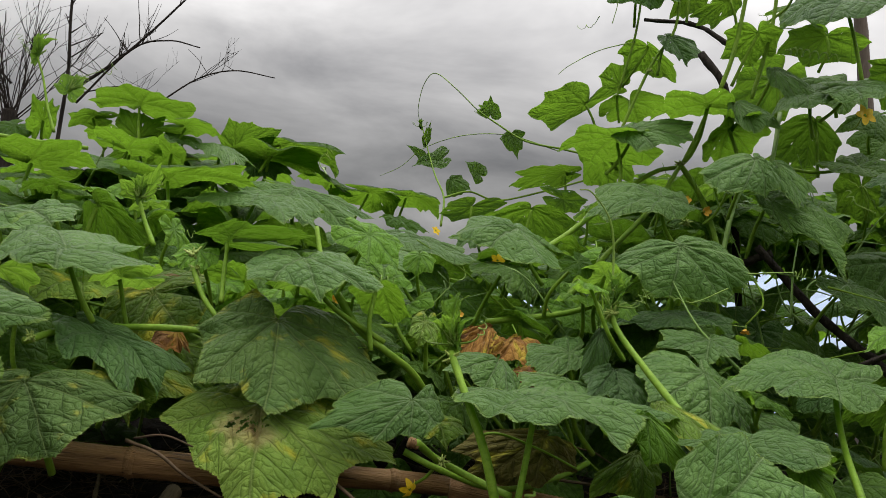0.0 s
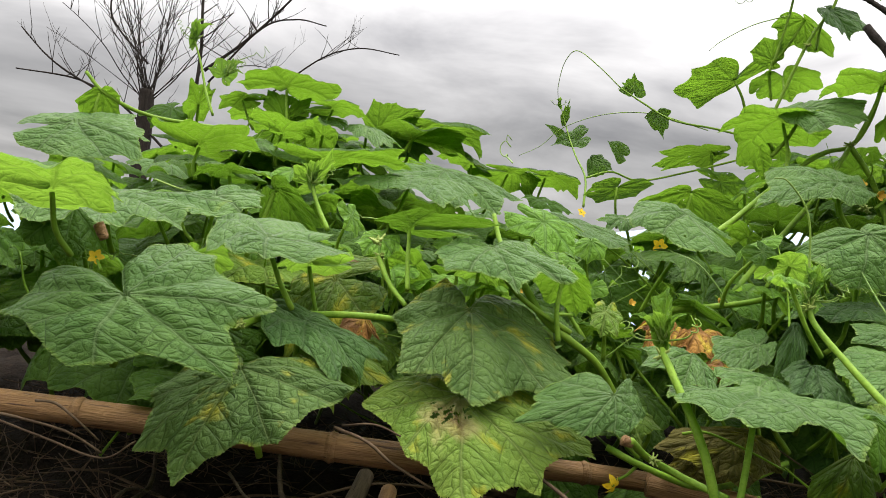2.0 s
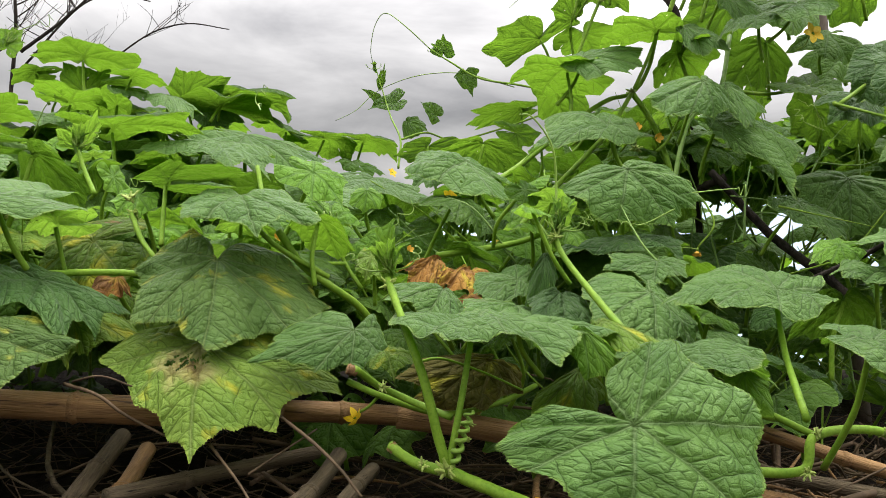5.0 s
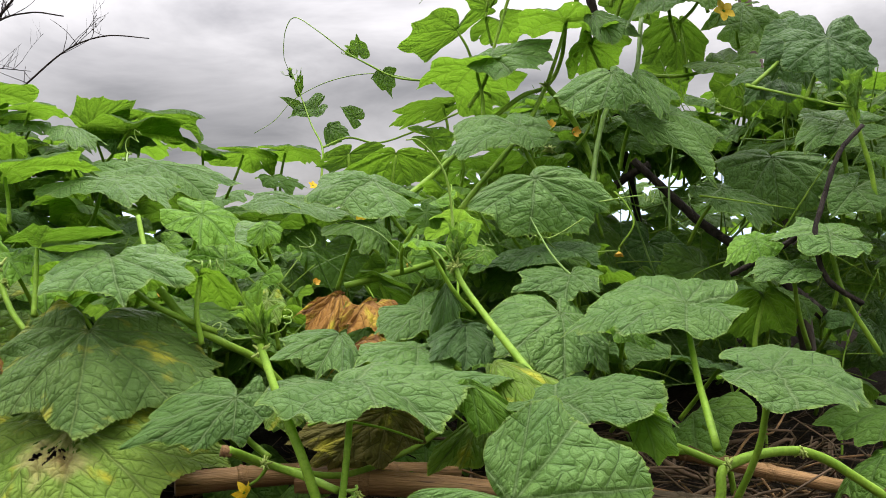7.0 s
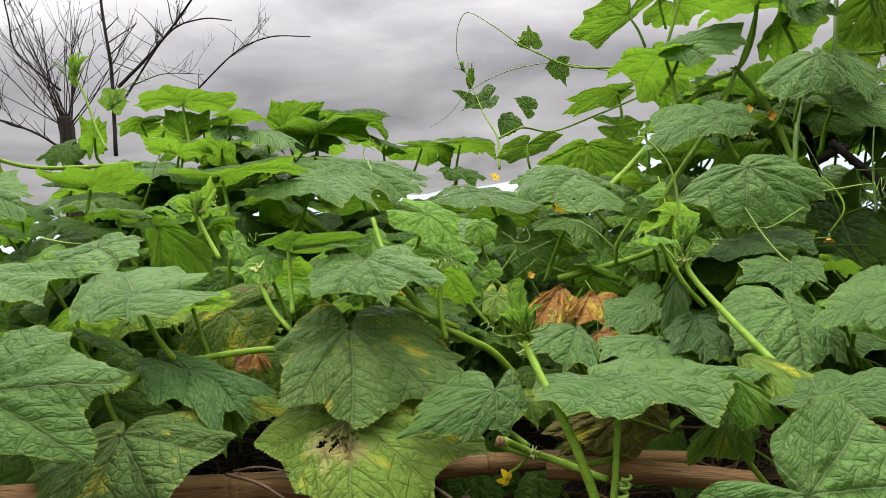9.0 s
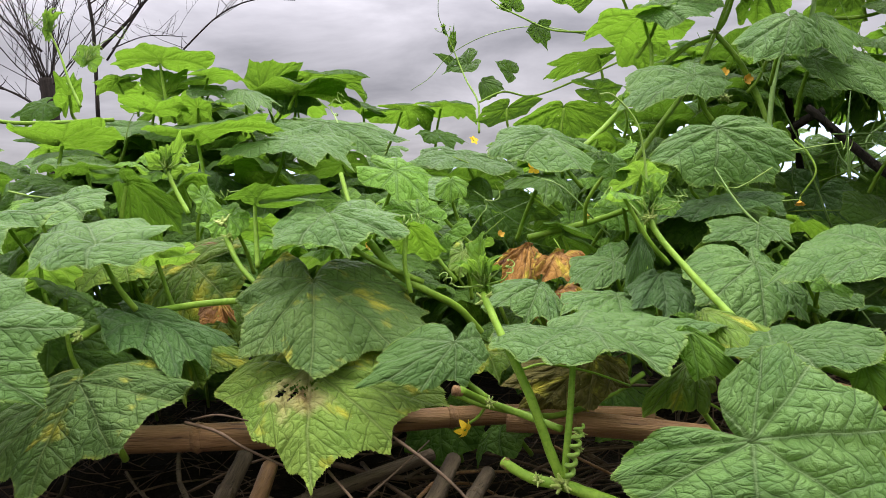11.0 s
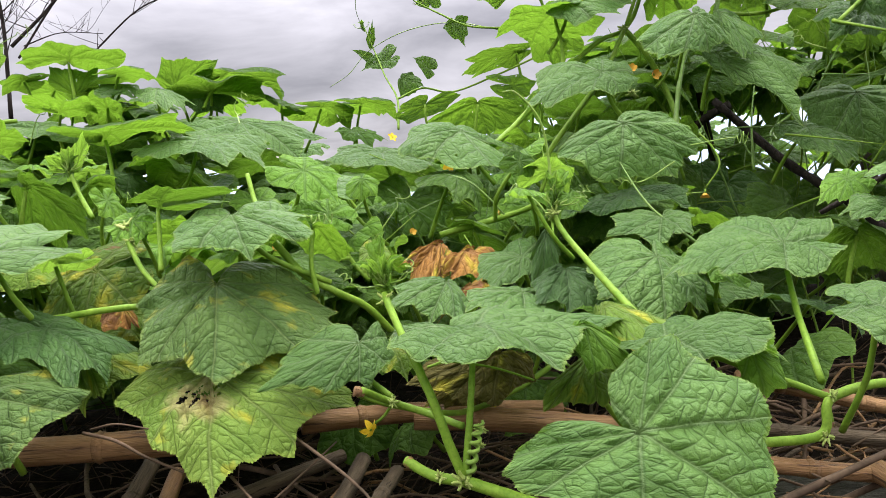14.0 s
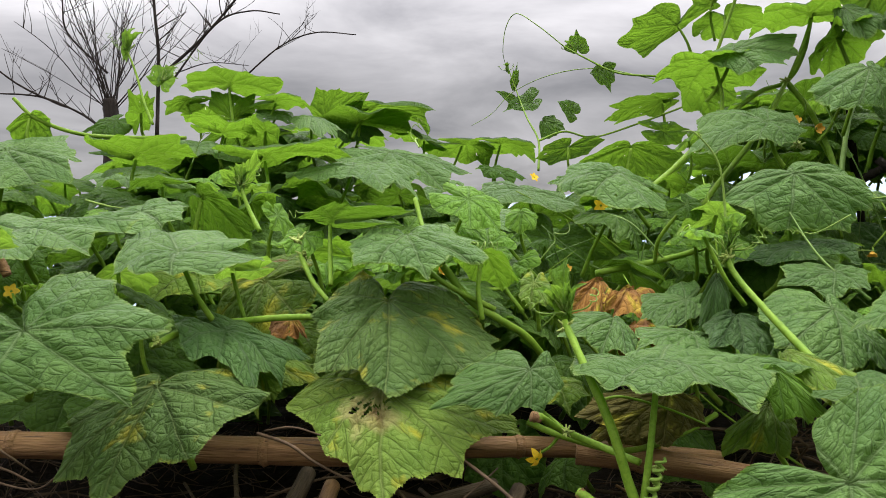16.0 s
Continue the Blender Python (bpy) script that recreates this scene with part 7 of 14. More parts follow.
leaf(LEFT, THIN, (-0.764, 1.465, 1.237), 18, 31, -35, 0.079, 0.070, 0.060, -2, -22, 1, arch=0.08)
leaf(LEFT, MATURE, (-0.118, 1.626, 1.181), -4, 13, -47, 0.075, 0.056, 0.064, -28, 2, 1, arch=0.06)
leaf(LEFT, MATURE, (-0.637, 1.447, 1.272), 16, -6, -100, 0.065, 0.058, 0.046, -22, -21, 1, arch=0.11)
leaf(LEFT, SILVERY, (-0.615, 1.658, 1.241), 14, 45, -135, 0.071, 0.054, 0.059, -28, -34, 1, arch=0.10)
leaf(LEFT, MATURE, (-0.084, 1.401, 1.153), -15, 33, -63, 0.073, 0.050, 0.055, 0, -28, 1, arch=0.19)
leaf(LEFT, MATURE, (-0.353, 1.006, 1.100), -15, 33, -102, 0.064, 0.056, 0.046, -19, -2, 1, arch=0.13)
leaf(LEFT, MATURE, (-0.940, 1.013, 1.450), -10, -16, -60, 0.075, 0.068, 0.064, -12, -21, 1, arch=0.06)
leaf(LEFT, DARK, (-0.458, 1.421, 1.299), 15, -17, -82, 0.083, 0.064, 0.061, -7, 6, 1, arch=0.10)
leaf(LEFT, MATURE, (-0.440, 1.204, 1.271), -15, 25, -85, 0.074, 0.055, 0.064, -34, -28, 1, arch=0.11)
leaf(LEFT, DARK, (-0.781, 0.877, 1.387), 0, -18, -128, 0.068, 0.052, 0.049, 0, -14, 1, arch=0.19)
leaf(LEFT, MATURE, (-0.648, 1.685, 1.078), -10, 14, -65, 0.076, 0.061, 0.052, 1, 3, 1, arch=0.15)
leaf(LEFT, THIN, (-0.702, 1.795, 1.459), -14, -4, -60, 0.071, 0.054, 0.050, -32, -6, 1, arch=0.11)
leaf(LEFT, SILVERY, (-0.537, 1.055, 1.174), -8, 27, -65, 0.073, 0.063, 0.063, -10, -1, 1, arch=0.09)
leaf(LEFT, MATURE, (-0.133, 1.058, 1.127), 5, 33, -16, 0.079, 0.068, 0.065, -17, -34, 1, arch=0.16)
leaf(LEFT, MATURE, (-0.286, 1.712, 1.270), -9, 13, -36, 0.080, 0.061, 0.069, -9, -34, 1, arch=0.17)
leaf(LEFT, THIN, (-0.277, 1.151, 1.139), -7, 6, -24, 0.078, 0.057, 0.054, 6, -5, 1, arch=0.14)
leaf(LEFT, DARK, (-0.702, 1.539, 1.180), -17, 9, -30, 0.075, 0.055, 0.066, -37, 7, 1, arch=0.11)
leaf(LEFT, THIN, (-0.725, 1.707, 1.277), -10, -5, -119, 0.070, 0.056, 0.056, -38, -1, 1, arch=0.20)
leaf(LEFT, SILVERY, (-0.062, 1.699, 1.097), 6, 7, -26, 0.075, 0.054, 0.053, -32, -6, 1, arch=0.19)
leaf(LEFT, THIN, (-0.991, 1.006, 1.430), 9, 7, -97, 0.062, 0.051, 0.047, -3, -2, 1, arch=0.10)
leaf(LEFT, MATURE, (-0.143, 1.044, 1.178), -18, -2, -61, 0.068, 0.047, 0.061, -38, -2, 1, arch=0.09)
leaf(LEFT, THIN, (-0.770, 1.673, 1.326), 16, -18, -132, 0.065, 0.058, 0.045, 5, 3, 1, arch=0.08)
leaf(LEFT, MATURE, (-0.659, 1.392, 1.267), 18, 24, -153, 0.079, 0.057, 0.056, 2, -6, 1, arch=0.19)
leaf(LEFT, THIN, (-0.409, 1.816, 1.252), -4, 8, -65, 0.062, 0.050, 0.048, -9, -8, 1, arch=0.08)
leaf(LEFT, MATURE, (-0.594, 1.372, 1.270), 18, -22, -98, 0.077, 0.064, 0.064, -29, -6, 1, arch=0.14)
leaf(LEFT, DARK, (-0.829, 1.418, 1.095), 18, 24, -125, 0.077, 0.063, 0.060, 4, 5, 1, arch=0.11)
leaf(LEFT, DARK, (-0.855, 1.634, 1.218), -3, -1, -109, 0.067, 0.060, 0.053, -18, -35, 1, arch=0.16)
leaf(LEFT, THIN, (-0.154, 1.371, 1.146), -10, 12, -137, 0.078, 0.062, 0.060, -19, -2, 1, arch=0.05)
leaf(LEFT, THIN, (-0.077, 1.372, 1.096), -14, 35, -83, 0.064, 0.047, 0.048, -4, -34, 1, arch=0.18)
leaf(LEFT, THIN, (-0.604, 1.431, 1.078), 5, -3, -64, 0.062, 0.054, 0.051, -4, -20, 1, arch=0.17)
leaf(LEFT, MATURE, (-0.506, 1.495, 1.310), -17, -18, -163, 0.077, 0.063, 0.057, 4, 5, 1, arch=0.20)
leaf(LEFT, DARK, (-0.434, 1.538, 1.151), 19, -3, -152, 0.072, 0.064, 0.056, -5, -1, 1, arch=0.11)
leaf(LEFT, THIN, (-0.154, 1.307, 1.175), 16, 19, -121, 0.072, 0.061, 0.059, -6, -3, 1, arch=0.08)
leaf(LEFT, SILVERY, (-0.548, 1.067, 1.100), 7, 33, -139, 0.078, 0.060, 0.056, -35, -14, 1, arch=0.07)
leaf(LEFT, MATURE, (-0.553, 1.744, 1.198), 7, 17, -59, 0.063, 0.048, 0.053, 1, -3, 1, arch=0.09)
leaf(LEFT, THIN, (-0.354, 1.415, 1.274), -9, 16, -62, 0.067, 0.046, 0.059, -17, -7, 1, arch=0.18)
leaf(LEFT, SILVERY, (-0.178, 1.257, 1.073), -13, -1, -131, 0.071, 0.059, 0.060, 4, -25, 1, arch=0.11)
leaf(LEFT, MATURE, (-1.004, 1.812, 1.117), -3, 10, -54, 0.071, 0.058, 0.059, -34, -2, 1, arch=0.13)
leaf(LEFT, MATURE, (-0.194, 0.970, 1.101), -8, 44, -119, 0.076, 0.052, 0.057, -9, -26, 1, arch=0.16)
leaf(LEFT, THIN, (-0.905, 1.524, 1.128), -1, 37, -117, 0.063, 0.043, 0.057, -37, -9, 1, arch=0.14)
leaf(LEFT, THIN, (-0.398, 1.684, 1.230), -5, -4, -79, 0.063, 0.055, 0.048, -37, -19, 1, arch=0.18)
leaf(LEFT, SILVERY, (-0.684, 1.801, 1.124), -3, 21, -100, 0.072, 0.057, 0.061, -36, 3, 1, arch=0.07)
leaf(LEFT, DARK, (-0.369, 1.688, 1.154), -17, 12, -34, 0.068, 0.058, 0.055, 6, -15, 1, arch=0.12)
leaf(LEFT, MATURE, (-0.847, 1.030, 1.151), 8, 34, -134, 0.076, 0.065, 0.053, -16, -13, 1, arch=0.11)
leaf(LEFT, THIN, (-0.311, 1.312, 1.262), 17, -21, -135, 0.077, 0.065, 0.060, -31, -20, 1, arch=0.14)
leaf(LEFT, SILVERY, (-0.344, 1.196, 1.169), 16, 29, -76, 0.064, 0.057, 0.046, -10, 3, 1, arch=0.18)
leaf(LEFT, THIN, (-0.156, 0.986, 1.175), -9, 12, -36, 0.065, 0.047, 0.054, -31, -34, 1, arch=0.07)
leaf(LEFT, MATURE, (-0.576, 1.700, 1.074), -8, 10, -16, 0.077, 0.060, 0.053, -31, 8, 1, arch=0.14)
leaf(LEFT, MATURE, (-0.983, 1.004, 1.120), 3, 41, -67, 0.066, 0.048, 0.046, -25, -37, 1, arch=0.18)
leaf(LEFT, THIN, (-0.866, 1.505, 1.165), 13, -5, -27, 0.075, 0.057, 0.062, -26, -34, 1, arch=0.10)
leaf(LEFT, MATURE, (-0.611, 1.631, 1.305), 19, 11, -144, 0.083, 0.062, 0.058, -3, -18, 1, arch=0.15)
leaf(LEFT, THIN, (-0.880, 1.773, 1.238), -1, 10, -164, 0.084, 0.061, 0.066, 2, 2, 1, arch=0.08)
leaf(LEFT, MATURE, (-0.295, 1.368, 1.161), -5, 5, -30, 0.071, 0.049, 0.061, 7, -35, 1, arch=0.06)
leaf(LEFT, DARK, (-0.595, 1.562, 1.268), 5, 25, -33, 0.080, 0.063, 0.055, 7, -7, 1, arch=0.07)
leaf(LEFT, DARK, (-0.604, 1.055, 1.107), 18, 6, -54, 0.060, 0.051, 0.046, -24, -1, 1, arch=0.15)
leaf(LEFT, MATURE, (-0.194, 1.433, 1.209), -6, 39, -60, 0.080, 0.067, 0.068, 1, -17, 1, arch=0.18)
leaf(LEFT, SILVERY, (-0.767, 1.052, 1.136), -17, 44, -77, 0.069, 0.054, 0.060, -12, -25, 1, arch=0.11)
leaf(LEFT, THIN, (-0.256, 1.784, 1.225), -8, 1, -25, 0.083, 0.058, 0.072, -14, -25, 1, arch=0.12)
leaf(LEFT, MATURE, (-0.808, 1.060, 1.112), 9, 8, -102, 0.064, 0.047, 0.054, -25, 2, 1, arch=0.12)
leaf(LEFT, THIN, (-0.697, 1.166, 1.280), -16, -9, -157, 0.064, 0.054, 0.050, 6, -34, 1, arch=0.13)
leaf(LEFT, MATURE, (-0.180, 1.605, 1.253), -17, 44, -123, 0.068, 0.047, 0.048, 6, -29, 1, arch=0.14)
leaf(LEFT, MATURE, (-0.338, 1.318, 1.126), 10, 2, -29, 0.081, 0.062, 0.069, -1, -7, 1, arch=0.16)
leaf(LEFT, MATURE, (-0.630, 1.159, 1.249), 8, 39, -116, 0.071, 0.061, 0.059, -26, 3, 1, arch=0.09)
leaf(LEFT, DARK, (-0.058, 1.319, 1.089), -2, 20, -91, 0.073, 0.061, 0.065, -31, 7, 1, arch=0.10)
leaf(LEFT, THIN, (-0.206, 1.449, 1.203), -6, 28, -163, 0.066, 0.052, 0.050, -0, -18, 1, arch=0.12)
leaf(LEFT, MATURE, (-0.244, 1.711, 1.137), 1, 38, -45, 0.076, 0.066, 0.066, -29, -20, 1, arch=0.15)
leaf(LEFT, DARK, (-0.790, 1.160, 1.155), 6, 12, -29, 0.082, 0.068, 0.059, 6, -10, 1, arch=0.17)
leaf(LEFT, THIN, (-0.870, 1.728, 1.230), -14, 6, -55, 0.071, 0.059, 0.050, 0, -34, 1, arch=0.10)
leaf(LEFT, DARK, (-0.320, 1.389, 1.239), 14, 38, -154, 0.077, 0.060, 0.065, -18, -18, 1, arch=0.14)
leaf(LEFT, DARK, (-0.394, 1.306, 1.272), -14, 3, -115, 0.082, 0.056, 0.069, -30, -8, 1, arch=0.05)
leaf(LEFT, THIN, (-0.612, 0.900, 1.172), -7, 15, -92, 0.082, 0.067, 0.066, 1, -13, 1, arch=0.16)
leaf(LEFT, MATURE, (-0.303, 1.258, 1.229), 1, 20, -89, 0.083, 0.072, 0.072, -3, -33, 1, arch=0.10)
leaf(LEFT, MATURE, (-0.125, 1.807, 1.144), -5, 30, -94, 0.067, 0.046, 0.055, -13, 4, 1, arch=0.14)
leaf(LEFT, MATURE, (-0.104, 1.760, 1.230), 5, 37, -165, 0.069, 0.054, 0.049, -25, -20, 1, arch=0.07)
leaf(LEFT, DARK, (-0.769, 1.804, 1.093), -11, 18, -160, 0.084, 0.059, 0.059, -31, -29, 1, arch=0.08)
leaf(LEFT, SILVERY, (-0.967, 1.018, 1.261), 8, 20, -98, 0.068, 0.048, 0.054, 2, -10, 1, arch=0.06)
leaf(LEFT, DARK, (-0.497, 0.919, 1.129), -8, -3, -126, 0.061, 0.051, 0.054, -15, -11, 1, arch=0.08)
leaf(LEFT, MATURE, (-0.828, 1.301, 1.260), -16, 7, -35, 0.075, 0.063, 0.060, -34, -11, 1, arch=0.14)
leaf(LEFT, THIN, (-0.061, 1.458, 1.202), 6, -3, -32, 0.076, 0.057, 0.053, -32, 5, 1, arch=0.12)
leaf(LEFT, THIN, (-0.497, 1.586, 1.406), -15, -16, -126, 0.081, 0.059, 0.061, -3, 1, 1, arch=0.08)
leaf(LEFT, DARK, (-0.965, 1.005, 1.213), 6, 2, -106, 0.079, 0.063, 0.067, -29, -16, 1, arch=0.17)
leaf(LEFT, MATURE, (-0.034, 1.569, 1.238), 8, 15, -126, 0.064, 0.057, 0.051, 8, -12, 1, arch=0.08)
leaf(LEFT, MATURE, (-0.770, 1.801, 1.129), 9, 26, -27, 0.066, 0.047, 0.047, -22, 5, 1, arch=0.20)
leaf(LEFT, THIN, (-0.090, 1.306, 1.226), 18, 21, -151, 0.084, 0.071, 0.058, -17, -31, 1, arch=0.16)
leaf(LEFT, SILVERY, (-0.693, 1.112, 1.100), 12, 10, -125, 0.063, 0.050, 0.054, -29, -25, 1, arch=0.11)
leaf(LEFT, MATURE, (-0.349, 1.661, 1.204), 13, 43, -21, 0.075, 0.055, 0.054, -32, 7, 1, arch=0.18)
leaf(LEFT, MATURE, (-0.432, 1.685, 1.102), -12, 17, -128, 0.062, 0.048, 0.043, -16, -1, 1, arch=0.06)
leaf(LEFT, MATURE, (-0.521, 1.523, 1.260), -15, 22, -74, 0.067, 0.058, 0.054, 4, -10, 1, arch=0.06)
leaf(LEFT, DARK, (-0.088, 1.497, 1.131), -15, 14, -52, 0.061, 0.046, 0.052, -35, -2, 1, arch=0.10)
leaf(LEFT, MATURE, (-0.815, 1.265, 1.278), 13, 14, -29, 0.070, 0.057, 0.057, 2, -24, 1, arch=0.17)
leaf(LEFT, DARK, (-0.845, 1.326, 1.230), -19, 22, -134, 0.074, 0.061, 0.057, -31, -20, 1, arch=0.09)
leaf(LEFT, THIN, (-0.319, 1.781, 1.309), 14, 9, -153, 0.084, 0.061, 0.074, -14, -13, 1, arch=0.13)
leaf(LEFT, MATURE, (-0.652, 1.700, 1.256), 17, 24, -165, 0.079, 0.061, 0.057, -26, 4, 1, arch=0.17)
leaf(LEFT, MATURE, (-0.439, 1.496, 1.133), 14, 2, -42, 0.073, 0.064, 0.052, 8, -25, 1, arch=0.10)
leaf(LEFT, THIN, (-0.218, 1.538, 1.253), 16, 9, -54, 0.084, 0.072, 0.073, 2, -1, 1, arch=0.12)
leaf(LEFT, THIN, (-0.322, 1.620, 1.081), -17, 1, -142, 0.066, 0.058, 0.052, -10, -34, 1, arch=0.08)
leaf(LEFT, SILVERY, (-0.628, 1.383, 1.164), 14, 31, -53, 0.073, 0.057, 0.056, 7, -21, 1, arch=0.19)
leaf(LEFT, THIN, (-0.847, 1.664, 1.345), -11, -19, -22, 0.074, 0.061, 0.062, -15, -26, 1, arch=0.06)
leaf(LEFT, THIN, (-0.604, 1.248, 1.267), -14, 7, -122, 0.065, 0.054, 0.054, -4, 3, 1, arch=0.09)
leaf(LEFT, DARK, (-0.062, 1.731, 1.250), -2, 8, -55, 0.068, 0.051, 0.055, -28, -2, 1, arch=0.06)
leaf(LEFT, MATURE, (-0.140, 1.582, 1.171), -17, 2, -118, 0.060, 0.044, 0.049, -13, -7, 1, arch=0.12)
leaf(LEFT, THIN, (-0.641, 1.356, 1.322), -10, 8, -35, 0.081, 0.065, 0.058, -38, -22, 1, arch=0.06)
leaf(LEFT, SILVERY, (-0.300, 1.439, 1.218), 0, 22, -53, 0.072, 0.056, 0.050, -29, 1, 1, arch=0.11)
leaf(LEFT, MATURE, (-0.913, 1.479, 1.226), 17, 2, -143, 0.073, 0.053, 0.062, -24, -1, 1, arch=0.14)
leaf(LEFT, DARK, (-0.519, 1.523, 1.160), 11, 28, -19, 0.069, 0.053, 0.050, -31, 3, 1, arch=0.08)
leaf(LEFT, THIN, (-0.321, 1.307, 1.228), -11, 41, -88, 0.084, 0.060, 0.065, -7, 6, 1, arch=0.09)
leaf(LEFT, DARK, (-0.959, 1.232, 1.195), -4, 25, -136, 0.077, 0.064, 0.057, -16, -22, 1, arch=0.12)
leaf(LEFT, MATURE, (-0.852, 0.921, 1.279), -18, 27, -74, 0.081, 0.056, 0.073, 3, -0, 1, arch=0.17)
leaf(LEFT, THIN, (-0.743, 1.024, 1.169), 17, 5, -161, 0.068, 0.059, 0.057, -1, -24, 1, arch=0.14)
leaf(LEFT, SILVERY, (-0.885, 1.154, 1.196), -12, -3, -17, 0.075, 0.059, 0.067, -14, -3, 1, arch=0.10)
leaf(LEFT, THIN, (-0.560, 0.926, 1.224), -8, 27, -61, 0.061, 0.047, 0.044, -2, -16, 1, arch=0.10)
leaf(LEFT, MATURE, (-0.521, 1.003, 1.097), 2, 24, -85, 0.074, 0.051, 0.059, -24, -1, 1, arch=0.20)
leaf(LEFT, MATURE, (-0.431, 1.744, 1.178), -19, 13, -115, 0.069, 0.050, 0.059, -9, -8, 1, arch=0.16)
leaf(LEFT, THIN, (-0.055, 1.012, 1.109), -18, 22, -17, 0.075, 0.059, 0.055, -12, -28, 1, arch=0.15)
leaf(LEFT, MATURE, (-0.389, 1.545, 1.333), 15, 17, -65, 0.079, 0.055, 0.055, -2, 3, 1, arch=0.08)
leaf(LEFT, SILVERY, (-0.403, 1.678, 1.291), -1, 3, -117, 0.062, 0.050, 0.048, -10, -21, 1, arch=0.10)
leaf(LEFT, MATURE, (-0.354, 0.904, 1.121), -15, -3, -125, 0.078, 0.059, 0.070, -3, -18, 1, arch=0.11)
leaf(LEFT, DARK, (-0.861, 1.604, 1.153), -15, 42, -138, 0.061, 0.043, 0.050, -14, -28, 1, arch=0.18)
leaf(LEFT, MATURE, (-0.422, 1.369, 1.289), 8, 7, -59, 0.083, 0.064, 0.068, -10, -34, 1, arch=0.10)
leaf(LEFT, THIN, (-0.161, 1.073, 1.088), -4, 28, -17, 0.063, 0.052, 0.054, -27, -8, 1, arch=0.12)
leaf(LEFT, DARK, (-0.332, 1.735, 1.128), -2, 1, -71, 0.084, 0.058, 0.068, -16, -16, 1, arch=0.06)
leaf(LEFT, SILVERY, (-0.742, 1.291, 1.211), -4, -5, -51, 0.064, 0.053, 0.057, -16, -22, 1, arch=0.18)
leaf(LEFT, MATURE, (-0.110, 1.340, 1.107), 17, 4, -84, 0.082, 0.073, 0.057, 5, -33, 1, arch=0.10)
leaf(LEFT, MATURE, (-0.568, 1.569, 1.198), 16, 34, -89, 0.067, 0.054, 0.050, -26, 1, 1, arch=0.17)
leaf(LEFT, THIN, (-0.533, 1.766, 1.423), 18, 5, -57, 0.078, 0.058, 0.057, -20, -11, 1, arch=0.11)
leaf(LEFT, MATURE, (-0.859, 0.899, 1.174), -16, 8, -153, 0.066, 0.059, 0.049, -19, -34, 1, arch=0.14)
leaf(LEFT, THIN, (-0.558, 1.811, 1.358), -2, 16, -115, 0.083, 0.059, 0.069, -3, -10, 1, arch=0.06)
leaf(LEFT, MATURE, (-0.394, 1.412, 1.298), 2, -4, -90, 0.066, 0.055, 0.054, -14, -2, 1, arch=0.14)
leaf(LEFT, THIN, (-0.469, 1.606, 1.168), 3, 19, -152, 0.081, 0.070, 0.061, -1, -1, 1, arch=0.09)
leaf(LEFT, THIN, (-0.610, 1.664, 1.303), 17, 14, -59, 0.074, 0.056, 0.051, -13, -35, 1, arch=0.20)
leaf(LEFT, MATURE, (-0.073, 1.550, 1.159), -19, 35, -100, 0.076, 0.060, 0.059, -2, -30, 1, arch=0.08)
# low leaves under the mound
leaf(LEFT, THIN, (-0.136, 1.088, 1.085), 7, 48, -50, 0.057, 0.042, 0.042, -36, -7, 1, arch=0.20)
leaf(LEFT, MATURE, (-0.332, 1.032, 1.198), 0, 57, -105, 0.068, 0.059, 0.051, 5, 4, 1, arch=0.11)
leaf(LEFT, OLD, (-0.636, 0.784, 1.146), 20, 40, -88, 0.064, 0.055, 0.054, 4, -3, 1, arch=0.17)
leaf(LEFT, MATURE, (-0.526, 1.103, 1.208), -2, 47, -60, 0.059, 0.047, 0.052, -15, 0, 1, arch=0.10)
leaf(LEFT, MATURE, (-0.187, 1.069, 1.143), -1, 48, -40, 0.069, 0.061, 0.059, 0, 2, 1, arch=0.14)
leaf(LEFT, OLD, (-0.259, 0.905, 1.120), 0, 40, -50, 0.075, 0.056, 0.054, -14, 5, 1, arch=0.14)
leaf(LEFT, MATURE, (-0.692, 1.040, 1.180), -18, 49, -127, 0.078, 0.057, 0.057, 2, -33, 1, arch=0.13)
leaf(LEFT, MATURE, (-0.467, 0.997, 1.083), -17, 45, -129, 0.064, 0.044, 0.054, -37, -26, 1, arch=0.17)
leaf(LEFT, MATURE, (-0.718, 1.108, 1.097), 10, 43, -109, 0.056, 0.042, 0.044, -24, -13, 1, arch=0.14)
leaf(LEFT, THIN, (-0.713, 0.814, 1.137), -16, 58, -132, 0.071, 0.061, 0.048, -2, 6, 1, arch=0.13)
leaf(LEFT, THIN, (-0.533, 0.815, 1.214), 7, 58, -66, 0.071, 0.049, 0.051, -34, -9, 1, arch=0.13)
leaf(LEFT, THIN, (-0.109, 1.090, 1.207), 4, 26, -97, 0.061, 0.045, 0.047, -14, -38, 1, arch=0.06)
leaf(LEFT, OLD, (-0.686, 0.787, 1.107), -8, 36, -88, 0.060, 0.044, 0.053, 6, -4, 1, arch=0.12)
leaf(LEFT, OLD, (-0.418, 0.950, 1.080), -16, 23, -87, 0.065, 0.050, 0.052, 4, -10, 1, arch=0.09)
leaf(LEFT, MATURE, (-0.097, 0.862, 1.078), 14, 29, -138, 0.072, 0.062, 0.050, -9, -17, 1, arch=0.18)
leaf(LEFT, MATURE, (-0.359, 0.717, 1.076), -0, 25, -63, 0.063, 0.050, 0.048, -17, -3, 1, arch=0.11)
leaf(LEFT, OLD, (-0.337, 1.094, 1.171), 9, 50, -71, 0.056, 0.041, 0.050, -31, -21, 1, arch=0.12)
leaf(LEFT, MATURE, (-0.187, 1.002, 1.177), -4, 46, -91, 0.065, 0.052, 0.048, -18, -7, 1, arch=0.19)
